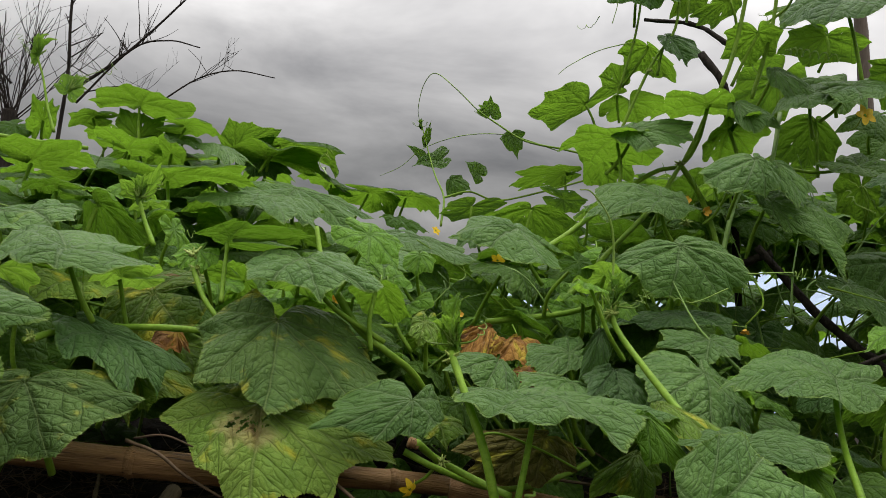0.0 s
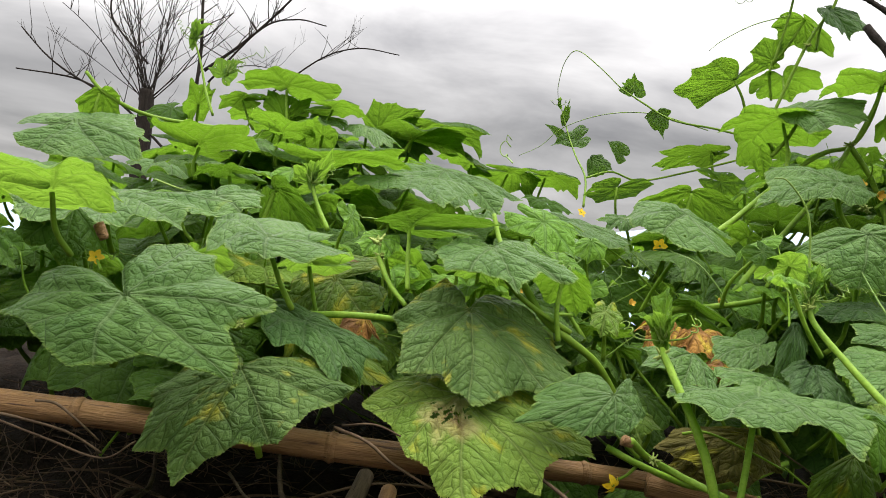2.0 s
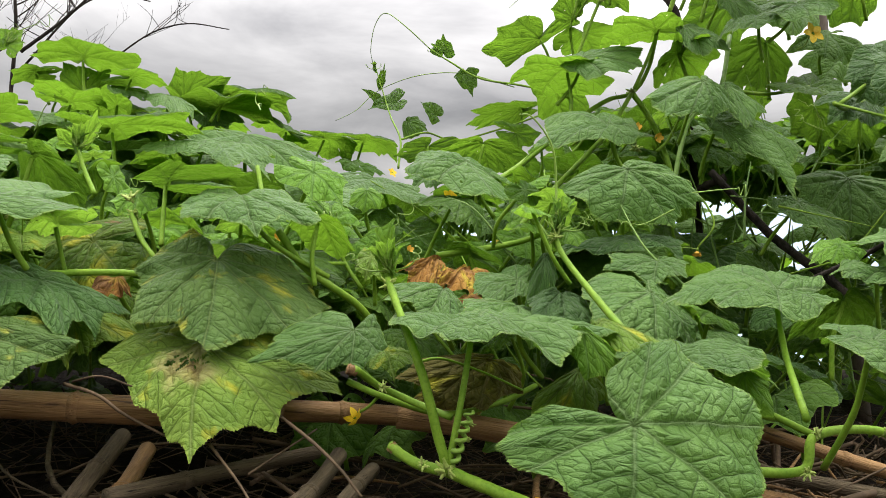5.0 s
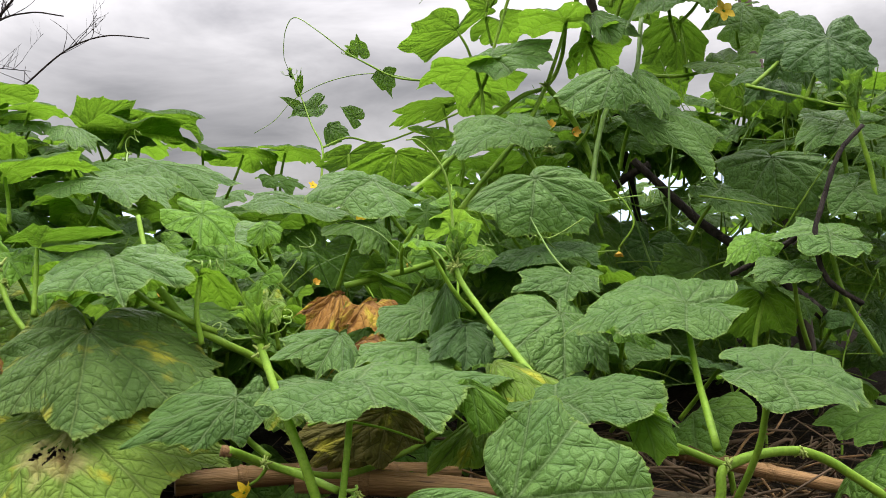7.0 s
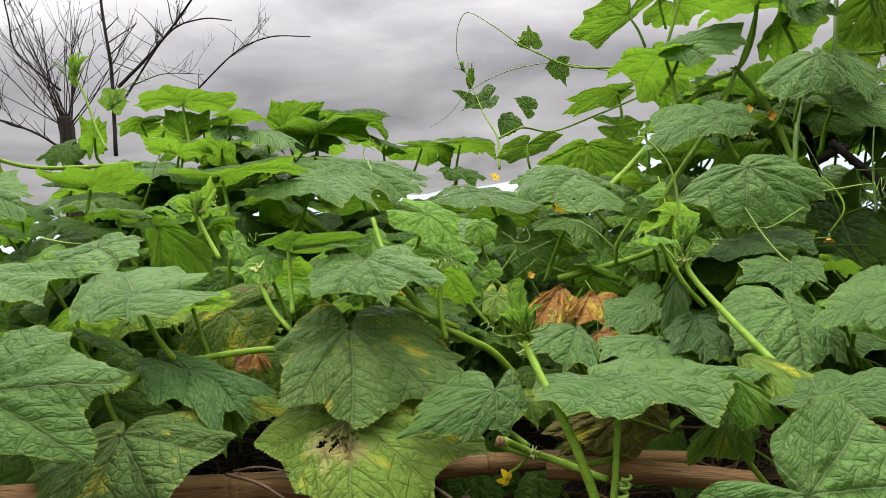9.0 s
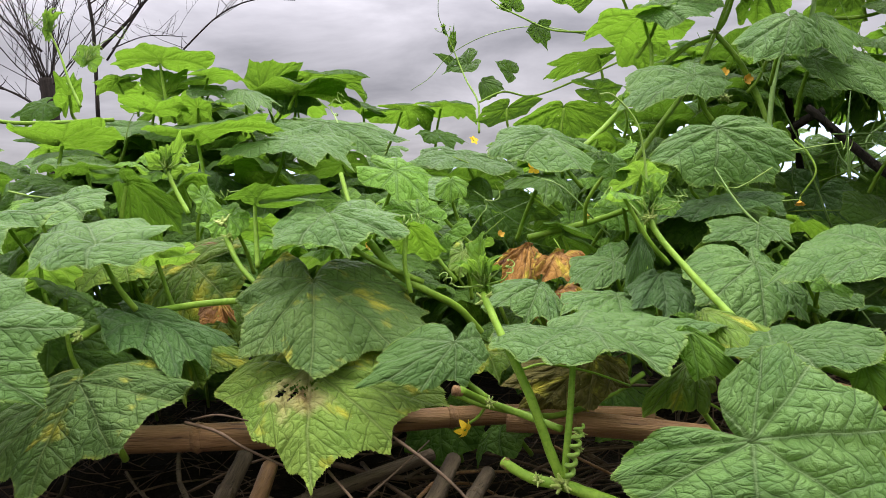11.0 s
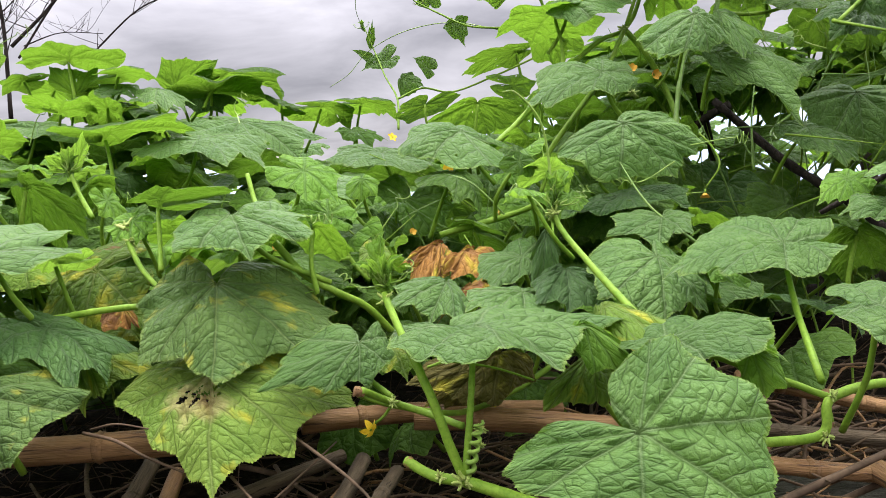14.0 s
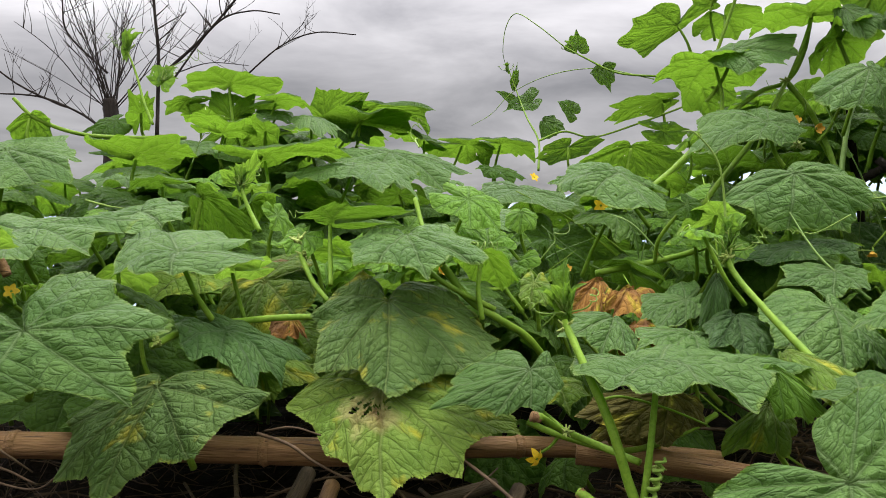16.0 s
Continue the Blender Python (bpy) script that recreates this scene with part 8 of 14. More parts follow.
leaf(LEFT, MATURE, (-0.385, 1.036, 1.085), -3, 22, -30, 0.064, 0.055, 0.056, -7, -1, 1, arch=0.06)
leaf(LEFT, MATURE, (-0.109, 0.876, 1.170), -9, 23, -110, 0.077, 0.062, 0.069, -3, -34, 1, arch=0.13)
leaf(LEFT, MATURE, (-0.379, 0.767, 1.138), -13, 55, -79, 0.056, 0.044, 0.043, -5, 5, 1, arch=0.16)
leaf(LEFT, MATURE, (-0.448, 1.098, 1.126), 14, 49, -71, 0.074, 0.059, 0.053, -0, -20, 1, arch=0.18)
leaf(LEFT, MATURE, (-0.439, 0.783, 1.090), -5, 41, -124, 0.065, 0.057, 0.046, -0, -3, 1, arch=0.08)
leaf(LEFT, THIN, (-0.255, 0.947, 1.106), -3, 43, -133, 0.075, 0.060, 0.054, -5, 7, 1, arch=0.16)
leaf(LEFT, THIN, (-0.510, 1.072, 1.151), 17, 42, -142, 0.072, 0.056, 0.063, -17, 7, 1, arch=0.14)
leaf(LEFT, MATURE, (-0.515, 1.019, 1.208), 13, 43, -119, 0.080, 0.055, 0.063, 8, -7, 1, arch=0.07)
leaf(LEFT, THIN, (-0.575, 0.896, 1.076), -12, 40, -48, 0.056, 0.044, 0.040, -6, -5, 1, arch=0.10)
leaf(LEFT, MATURE, (-0.576, 0.841, 1.126), 1, 44, -113, 0.079, 0.062, 0.057, -11, 1, 1, arch=0.07)
leaf(LEFT, MATURE, (-0.424, 0.754, 1.085), -18, 39, -83, 0.079, 0.055, 0.068, -21, -21, 1, arch=0.10)
leaf(LEFT, OLD, (-0.695, 0.893, 1.104), 17, 55, -115, 0.066, 0.059, 0.048, -25, -31, 1, arch=0.18)
leaf(LEFT, OLD, (-0.434, 1.013, 1.186), -9, 21, -133, 0.060, 0.046, 0.051, -22, 2, 1, arch=0.19)
leaf(LEFT, MATURE, (-0.505, 0.876, 1.103), 16, 36, -108, 0.079, 0.059, 0.060, 7, -33, 1, arch=0.08)
leaf(LEFT, THIN, (-0.746, 0.845, 1.189), 16, 36, -85, 0.070, 0.052, 0.062, -34, -31, 1, arch=0.08)
leaf(LEFT, THIN, (-0.578, 0.883, 1.107), 4, 26, -120, 0.064, 0.056, 0.052, -10, 2, 1, arch=0.08)
leaf(LEFT, MATURE, (-0.127, 0.804, 1.090), 2, 54, -91, 0.074, 0.060, 0.059, 7, 7, 1, arch=0.18)
leaf(LEFT, MATURE, (-0.448, 0.870, 1.150), -15, 60, -137, 0.056, 0.039, 0.042, -1, -38, 1, arch=0.07)
leaf(LEFT, MATURE, (-0.514, 0.777, 1.103), 6, 59, -139, 0.072, 0.062, 0.056, -35, -32, 1, arch=0.05)
leaf(LEFT, MATURE, (-0.287, 0.923, 1.088), -6, 52, -149, 0.069, 0.049, 0.054, -32, -33, 1, arch=0.07)
leaf(LEFT, MATURE, (-0.615, 0.732, 1.110), 16, 54, -75, 0.064, 0.051, 0.056, -31, 6, 1, arch=0.08)
leaf(LEFT, MATURE, (-0.613, 0.850, 1.093), -16, 28, -112, 0.058, 0.046, 0.043, -3, 7, 1, arch=0.08)
leaf(LEFT, MATURE, (-0.295, 0.995, 1.161), -12, 24, -84, 0.056, 0.046, 0.046, -4, -6, 1, arch=0.12)
leaf(LEFT, THIN, (-0.348, 0.925, 1.110), -1, 55, -33, 0.079, 0.070, 0.056, -23, -0, 1, arch=0.18)
leaf(LEFT, MATURE, (-0.266, 1.089, 1.082), 4, 48, -119, 0.065, 0.051, 0.046, -30, 2, 1, arch=0.18)
leaf(LEFT, OLD, (-0.365, 0.898, 1.174), -5, 18, -109, 0.076, 0.056, 0.062, -8, 3, 1, arch=0.15)
leaf(LEFT, THIN, (-0.736, 1.064, 1.100), 9, 27, -112, 0.063, 0.054, 0.044, -16, -5, 1, arch=0.09)
leaf(LEFT, THIN, (-0.384, 0.799, 1.102), -2, 43, -63, 0.074, 0.061, 0.059, -1, 4, 1, arch=0.07)
leaf(LEFT, MATURE, (-0.294, 1.069, 1.154), -11, 26, -87, 0.073, 0.054, 0.053, 5, -4, 1, arch=0.17)
leaf(LEFT, MATURE, (-0.663, 0.902, 1.129), -18, 26, -116, 0.079, 0.064, 0.063, -38, -20, 1, arch=0.11)
# leaves between the mound and the climbing vine
leaf(MID, SILVERY, (-0.045, 1.409, 1.131), -19, 4, -71, 0.068, 0.050, 0.050, 8, -16, 1, arch=0.18)
leaf(MID, MATURE, (0.059, 1.506, 1.063), 10, 29, -35, 0.069, 0.049, 0.061, -36, -2, 1, arch=0.17)
leaf(MID, MATURE, (0.202, 1.265, 1.257), -5, 7, -20, 0.067, 0.048, 0.049, 6, -18, 1, arch=0.14)
leaf(MID, MATURE, (-0.012, 1.363, 1.145), 16, 32, -77, 0.061, 0.053, 0.054, -7, -30, 1, arch=0.18)
leaf(MID, THIN, (0.314, 1.804, 1.215), 3, 46, -133, 0.071, 0.051, 0.056, -9, -16, 1, arch=0.10)
leaf(MID, MATURE, (-0.115, 1.803, 1.009), 4, 7, -103, 0.063, 0.048, 0.051, -13, 4, 1, arch=0.09)
leaf(MID, THIN, (-0.040, 0.830, 1.015), 19, 52, -85, 0.053, 0.043, 0.038, -36, 2, 1, arch=0.10)
leaf(MID, MATURE, (0.300, 1.800, 1.143), 4, 35, -87, 0.064, 0.052, 0.057, -15, -18, 1, arch=0.16)
leaf(MID, THIN, (-0.145, 1.483, 1.228), 7, 26, -71, 0.052, 0.042, 0.038, -15, -11, 1, arch=0.19)
leaf(MID, THIN, (-0.145, 1.210, 1.223), -13, 10, -75, 0.059, 0.051, 0.044, -2, -33, 1, arch=0.17)
leaf(MID, SILVERY, (0.299, 1.563, 1.051), -7, 15, -67, 0.065, 0.053, 0.046, -10, 6, 1, arch=0.15)
leaf(MID, THIN, (0.187, 1.037, 1.200), 18, 2, -47, 0.058, 0.050, 0.050, -30, -25, 1, arch=0.17)
leaf(MID, THIN, (0.158, 1.693, 1.132), -9, 44, -121, 0.054, 0.044, 0.040, -12, -36, 1, arch=0.11)
leaf(MID, MATURE, (0.285, 1.402, 1.318), -15, 17, -36, 0.076, 0.052, 0.067, -6, 4, 1, arch=0.18)
leaf(MID, SILVERY, (0.289, 1.440, 1.011), 7, 16, -139, 0.072, 0.050, 0.064, -33, -32, 1, arch=0.20)
leaf(MID, MATURE, (0.114, 1.695, 1.034), -15, 49, -147, 0.057, 0.048, 0.050, -1, -0, 1, arch=0.05)
leaf(MID, SILVERY, (0.154, 1.759, 1.026), -3, 29, -125, 0.058, 0.044, 0.050, 1, -2, 1, arch=0.06)
leaf(MID, MATURE, (-0.127, 1.340, 1.021), -14, 27, -88, 0.071, 0.054, 0.059, -11, -21, 1, arch=0.08)
leaf(MID, MATURE, (0.025, 0.882, 1.075), -5, 43, -74, 0.061, 0.050, 0.047, -21, -15, 1, arch=0.16)
leaf(MID, THIN, (0.104, 1.571, 1.039), 17, 48, -101, 0.063, 0.056, 0.050, 2, -32, 1, arch=0.15)
leaf(MID, MATURE, (0.297, 1.617, 1.291), -7, -18, -109, 0.066, 0.057, 0.055, -16, -27, 1, arch=0.11)
leaf(MID, MATURE, (0.085, 1.424, 1.237), 14, 19, -42, 0.061, 0.053, 0.051, 0, 6, 1, arch=0.14)
leaf(MID, SILVERY, (-0.107, 1.160, 1.201), -10, 10, -129, 0.075, 0.055, 0.061, 5, -12, 1, arch=0.19)
leaf(MID, SILVERY, (0.290, 1.252, 1.211), -14, 38, -26, 0.067, 0.059, 0.048, -34, -4, 1, arch=0.19)
leaf(MID, THIN, (0.102, 1.290, 1.255), 3, 11, -125, 0.056, 0.049, 0.048, -13, -2, 1, arch=0.15)
leaf(MID, SILVERY, (0.233, 1.459, 1.212), -9, 17, -32, 0.080, 0.058, 0.064, -27, -16, 1, arch=0.18)
leaf(MID, MATURE, (0.044, 1.572, 1.258), 6, 50, -78, 0.056, 0.044, 0.047, 1, -20, 1, arch=0.16)
leaf(MID, THIN, (0.294, 1.315, 1.091), 18, 37, -57, 0.057, 0.042, 0.041, -26, -29, 1, arch=0.16)
leaf(MID, MATURE, (0.263, 1.806, 1.098), 9, 23, -118, 0.076, 0.054, 0.056, 4, -36, 1, arch=0.12)
leaf(MID, SILVERY, (0.201, 1.174, 1.012), 6, 4, -108, 0.060, 0.046, 0.048, -33, -25, 1, arch=0.15)
leaf(MID, THIN, (0.303, 1.218, 1.272), 6, 5, -121, 0.073, 0.051, 0.065, -22, -12, 1, arch=0.13)
leaf(MID, MATURE, (0.156, 1.361, 1.032), 6, 41, -56, 0.059, 0.042, 0.052, -8, -32, 1, arch=0.19)
leaf(MID, SILVERY, (0.124, 1.517, 1.161), 9, 4, -139, 0.059, 0.045, 0.044, -20, 2, 1, arch=0.06)
leaf(MID, THIN, (0.012, 1.246, 1.205), -16, 47, -112, 0.073, 0.059, 0.061, -12, 4, 1, arch=0.07)
leaf(MID, SILVERY, (0.161, 1.421, 1.237), 4, 7, -17, 0.062, 0.053, 0.049, -30, -30, 1, arch=0.18)
leaf(MID, MATURE, (-0.019, 1.346, 1.198), -19, 37, -31, 0.071, 0.060, 0.048, -3, -8, 1, arch=0.12)
leaf(MID, SILVERY, (0.113, 1.302, 1.077), 6, 28, -159, 0.066, 0.046, 0.049, -8, -31, 1, arch=0.12)
leaf(MID, MATURE, (0.095, 1.354, 1.012), 8, 19, -116, 0.060, 0.052, 0.049, 5, -5, 1, arch=0.16)
leaf(MID, SILVERY, (-0.130, 0.880, 1.080), 1, 38, -90, 0.055, 0.040, 0.043, -37, -17, 1, arch=0.15)
leaf(MID, SILVERY, (0.044, 1.300, 1.020), -6, 25, -38, 0.058, 0.042, 0.039, -28, -2, 1, arch=0.07)
leaf(MID, MATURE, (0.070, 1.015, 1.076), -19, 9, -104, 0.055, 0.045, 0.043, -29, 1, 1, arch=0.11)
leaf(MID, THIN, (-0.027, 1.222, 1.081), 4, 50, -148, 0.060, 0.044, 0.051, -17, 5, 1, arch=0.10)
leaf(MID, THIN, (0.140, 0.794, 1.011), -18, 2, -139, 0.053, 0.038, 0.047, -16, -1, 1, arch=0.19)
leaf(MID, SILVERY, (0.313, 0.890, 1.111), -7, 21, -148, 0.075, 0.054, 0.064, -4, 0, 1, arch=0.13)
leaf(MID, MATURE, (0.274, 1.198, 1.153), -9, 26, -48, 0.057, 0.045, 0.048, 4, -6, 1, arch=0.19)
leaf(MID, MATURE, (-0.110, 1.567, 1.244), -18, 44, -75, 0.060, 0.046, 0.052, -4, -23, 1, arch=0.11)
leaf(MID, MATURE, (0.130, 0.920, 1.029), -14, 3, -129, 0.069, 0.056, 0.047, -27, 6, 1, arch=0.08)
leaf(MID, MATURE, (0.100, 1.265, 1.273), -12, -1, -47, 0.068, 0.056, 0.047, -1, -10, 1, arch=0.18)
leaf(MID, MATURE, (-0.099, 1.847, 1.101), 7, 45, -105, 0.053, 0.044, 0.045, 2, -22, 1, arch=0.14)
leaf(MID, SILVERY, (0.222, 1.027, 1.190), -6, 4, -56, 0.064, 0.054, 0.056, -6, -21, 1, arch=0.17)
leaf(MID, THIN, (-0.099, 1.370, 1.093), -2, 13, -156, 0.075, 0.055, 0.054, 5, -5, 1, arch=0.18)
leaf(MID, SILVERY, (0.318, 1.484, 1.331), 16, 16, -102, 0.066, 0.052, 0.056, -19, 8, 1, arch=0.19)
leaf(MID, SILVERY, (-0.021, 1.839, 1.069), 1, 16, -57, 0.053, 0.036, 0.045, -25, -18, 1, arch=0.10)
leaf(MID, MATURE, (0.206, 1.629, 1.107), -17, 23, -120, 0.053, 0.042, 0.046, -25, -21, 1, arch=0.17)
leaf(MID, THIN, (0.149, 1.849, 1.170), -11, 55, -94, 0.078, 0.058, 0.061, 3, -1, 1, arch=0.09)
leaf(MID, MATURE, (-0.037, 1.698, 1.011), -13, 29, -85, 0.054, 0.037, 0.048, -2, -22, 1, arch=0.19)
leaf(MID, MATURE, (0.231, 1.300, 1.105), -6, 40, -90, 0.070, 0.054, 0.057, -7, 4, 1, arch=0.17)
leaf(MID, SILVERY, (0.103, 1.722, 1.193), 6, 1, -140, 0.058, 0.046, 0.048, 5, -1, 1, arch=0.14)
leaf(MID, SILVERY, (0.040, 1.369, 1.073), 2, 55, -62, 0.055, 0.047, 0.043, -25, -26, 1, arch=0.09)
leaf(MID, THIN, (0.100, 1.441, 1.052), -2, 13, -92, 0.051, 0.035, 0.041, -13, -16, 1, arch=0.09)
leaf(MID, SILVERY, (0.190, 1.818, 1.046), 16, 28, -109, 0.070, 0.051, 0.062, -30, -20, 1, arch=0.17)
leaf(MID, MATURE, (0.005, 1.227, 1.112), -17, 54, -127, 0.054, 0.048, 0.045, -6, -33, 1, arch=0.14)
leaf(MID, MATURE, (0.310, 1.578, 1.157), 2, 16, -96, 0.080, 0.058, 0.071, -31, 4, 1, arch=0.08)
leaf(MID, MATURE, (0.328, 1.540, 1.237), -13, 42, -157, 0.054, 0.045, 0.038, -31, -14, 1, arch=0.07)
leaf(MID, THIN, (-0.034, 1.658, 1.153), -15, 6, -161, 0.055, 0.039, 0.042, 4, -34, 1, arch=0.08)
leaf(MID, THIN, (0.298, 1.912, 1.348), -1, 16, -112, 0.057, 0.045, 0.048, -14, 1, 1, arch=0.12)
leaf(MID, MATURE, (0.297, 1.150, 1.289), 5, -20, -74, 0.054, 0.038, 0.037, 2, -1, 1, arch=0.20)
leaf(MID, MATURE, (0.171, 1.383, 1.275), -14, 24, -84, 0.053, 0.040, 0.042, -21, -23, 1, arch=0.10)
leaf(MID, THIN, (0.038, 1.738, 1.270), 19, -7, -37, 0.052, 0.041, 0.036, -15, -33, 1, arch=0.16)
leaf(MID, MATURE, (0.039, 1.423, 1.012), 16, 24, -109, 0.061, 0.049, 0.044, -28, -21, 1, arch=0.14)
leaf(MID, SILVERY, (-0.070, 0.876, 1.121), 17, 30, -161, 0.058, 0.049, 0.050, 1, 4, 1, arch=0.12)
leaf(MID, MATURE, (0.063, 1.786, 1.109), -17, 33, -41, 0.056, 0.048, 0.043, -15, 7, 1, arch=0.12)
leaf(MID, THIN, (0.288, 1.125, 1.116), -17, 48, -53, 0.069, 0.048, 0.047, -16, -19, 1, arch=0.18)
leaf(MID, MATURE, (0.222, 1.162, 1.150), -4, 11, -32, 0.067, 0.047, 0.054, 4, -15, 1, arch=0.09)
leaf(MID, THIN, (0.264, 1.230, 1.124), 3, 12, -21, 0.064, 0.056, 0.045, -14, -9, 1, arch=0.10)
leaf(MID, THIN, (0.226, 1.814, 1.293), -3, -20, -134, 0.072, 0.059, 0.057, 1, -30, 1, arch=0.07)
leaf(MID, MATURE, (0.073, 1.835, 1.190), -7, 42, -118, 0.075, 0.058, 0.065, 0, -35, 1, arch=0.11)
leaf(MID, MATURE, (0.025, 0.993, 1.093), -16, 19, -61, 0.058, 0.043, 0.042, -30, -16, 1, arch=0.08)
leaf(MID, MATURE, (0.230, 1.206, 1.093), -3, 33, -85, 0.071, 0.058, 0.055, -35, -2, 1, arch=0.18)
leaf(MID, THIN, (0.004, 1.908, 1.174), 9, 19, -57, 0.055, 0.039, 0.044, 1, -16, 1, arch=0.13)
leaf(MID, THIN, (0.241, 1.293, 1.176), -16, 11, -41, 0.067, 0.055, 0.056, -25, -23, 1, arch=0.11)
leaf(MID, THIN, (0.281, 1.528, 1.326), -3, 9, -81, 0.063, 0.050, 0.046, -6, -12, 1, arch=0.11)
leaf(MID, SILVERY, (-0.083, 1.414, 1.120), -12, 22, -139, 0.072, 0.058, 0.055, -5, -10, 1, arch=0.16)
leaf(MID, THIN, (-0.056, 1.535, 1.049), 2, 21, -147, 0.067, 0.051, 0.046, -25, -24, 1, arch=0.19)
leaf(MID, MATURE, (-0.088, 1.851, 1.182), -13, 53, -126, 0.063, 0.052, 0.046, -26, -22, 1, arch=0.10)
leaf(MID, MATURE, (-0.114, 1.757, 1.052), -15, 18, -17, 0.053, 0.038, 0.043, -26, -15, 1, arch=0.11)
leaf(MID, THIN, (0.262, 1.629, 1.191), -10, 44, -101, 0.071, 0.057, 0.054, -36, -30, 1, arch=0.15)
leaf(MID, MATURE, (0.247, 1.606, 1.140), 17, 41, -82, 0.051, 0.036, 0.037, 6, -35, 1, arch=0.11)
leaf(MID, MATURE, (-0.027, 0.929, 1.123), -17, 14, -55, 0.074, 0.065, 0.053, -38, -34, 1, arch=0.17)
leaf(MID, THIN, (-0.035, 1.580, 1.004), -19, 9, -60, 0.058, 0.050, 0.044, -36, -28, 1, arch=0.05)
leaf(MID, MATURE, (0.105, 1.848, 1.257), -20, 13, -99, 0.069, 0.050, 0.053, -34, -23, 1, arch=0.14)
leaf(MID, THIN, (0.120, 1.454, 1.106), -12, 19, -161, 0.051, 0.042, 0.046, -20, 3, 1, arch=0.08)
leaf(MID, MATURE, (0.128, 1.510, 1.280), -9, -1, -97, 0.055, 0.043, 0.039, 8, -30, 1, arch=0.10)
leaf(MID, SILVERY, (-0.033, 1.831, 1.145), 8, 0, -94, 0.050, 0.044, 0.035, -7, -24, 1, arch=0.12)
leaf(MID, MATURE, (0.002, 1.127, 1.063), -18, 53, -152, 0.069, 0.050, 0.049, -20, -4, 1, arch=0.16)
leaf(MID, THIN, (0.252, 1.371, 1.175), 7, 5, -90, 0.061, 0.049, 0.047, -17, -10, 1, arch=0.05)
leaf(MID, SILVERY, (0.004, 1.621, 1.097), 6, 20, -126, 0.064, 0.057, 0.050, -29, -23, 1, arch=0.06)
leaf(MID, SILVERY, (-0.025, 1.446, 1.215), -13, 5, -138, 0.057, 0.042, 0.050, -12, -22, 1, arch=0.11)
leaf(MID, MATURE, (-0.141, 1.615, 1.268), -11, 15, -56, 0.061, 0.053, 0.052, -37, -19, 1, arch=0.18)
leaf(MID, MATURE, (0.132, 1.245, 1.178), -1, 34, -81, 0.065, 0.054, 0.054, 4, -29, 1, arch=0.18)
leaf(MID, MATURE, (0.216, 1.590, 1.347), -15, 14, -49, 0.054, 0.048, 0.040, 1, 4, 1, arch=0.12)
leaf(MID, SILVERY, (-0.158, 1.849, 1.116), -17, 16, -19, 0.062, 0.045, 0.045, 5, -27, 1, arch=0.19)
leaf(MID, MATURE, (0.263, 1.835, 1.269), -12, 14, -154, 0.075, 0.056, 0.054, -29, -9, 1, arch=0.17)
leaf(MID, MATURE, (-0.064, 1.182, 1.043), 12, 39, -49, 0.063, 0.046, 0.044, -12, -37, 1, arch=0.18)
leaf(MID, SILVERY, (0.007, 1.402, 1.151), 11, 27, -121, 0.060, 0.054, 0.043, -38, -2, 1, arch=0.11)
leaf(MID, MATURE, (0.308, 1.155, 1.199), -8, 4, -163, 0.066, 0.059, 0.047, 2, -30, 1, arch=0.17)
leaf(MID, SILVERY, (0.252, 1.776, 1.338), 10, -18, -108, 0.052, 0.039, 0.041, -38, -17, 1, arch=0.12)
leaf(MID, MATURE, (0.147, 1.629, 1.042), -16, 11, -65, 0.073, 0.060, 0.050, -28, -5, 1, arch=0.06)
leaf(MID, MATURE, (0.079, 1.844, 1.087), 11, 34, -53, 0.071, 0.062, 0.059, -8, -37, 1, arch=0.16)
leaf(MID, MATURE, (-0.010, 1.505, 1.034), 12, 18, -83, 0.073, 0.058, 0.061, -23, -23, 1, arch=0.16)
leaf(MID, SILVERY, (0.204, 1.128, 1.038), -4, 33, -56, 0.078, 0.067, 0.069, -9, -38, 1, arch=0.16)
leaf(MID, SILVERY, (0.178, 1.656, 1.262), 8, 5, -15, 0.075, 0.064, 0.058, -30, 1, 1, arch=0.16)
leaf(MID, MATURE, (0.283, 1.804, 1.105), -10, 34, -24, 0.080, 0.059, 0.066, -1, -7, 1, arch=0.05)
leaf(MID, MATURE, (0.023, 0.793, 1.025), 3, 47, -151, 0.055, 0.043, 0.043, -13, -37, 1, arch=0.13)
leaf(MID, SILVERY, (0.175, 1.151, 1.213), -6, 43, -113, 0.067, 0.048, 0.052, -6, -35, 1, arch=0.19)
leaf(MID, MATURE, (-0.061, 1.688, 1.050), 10, 48, -106, 0.072, 0.063, 0.050, -26, -21, 1, arch=0.11)
leaf(MID, SILVERY, (0.154, 1.784, 1.267), 0, 20, -61, 0.078, 0.059, 0.059, -10, -27, 1, arch=0.18)
leaf(MID, SILVERY, (-0.153, 1.521, 1.177), 18, 26, -79, 0.056, 0.049, 0.040, 0, 0, 1, arch=0.20)
leaf(MID, THIN, (0.218, 1.230, 1.086), 3, 42, -133, 0.070, 0.051, 0.060, -6, -8, 1, arch=0.15)
leaf(MID, THIN, (0.199, 0.957, 1.125), 4, 18, -17, 0.052, 0.044, 0.038, -6, -20, 1, arch=0.17)
leaf(MID, MATURE, (0.169, 1.040, 1.087), 16, 14, -125, 0.076, 0.068, 0.054, -12, 5, 1, arch=0.15)
leaf(MID, MATURE, (0.158, 1.444, 1.119), -10, 29, -146, 0.069, 0.059, 0.054, -3, -20, 1, arch=0.13)
leaf(MID, MATURE, (-0.110, 1.718, 1.005), -3, 3, -92, 0.067, 0.055, 0.050, -1, -22, 1, arch=0.18)
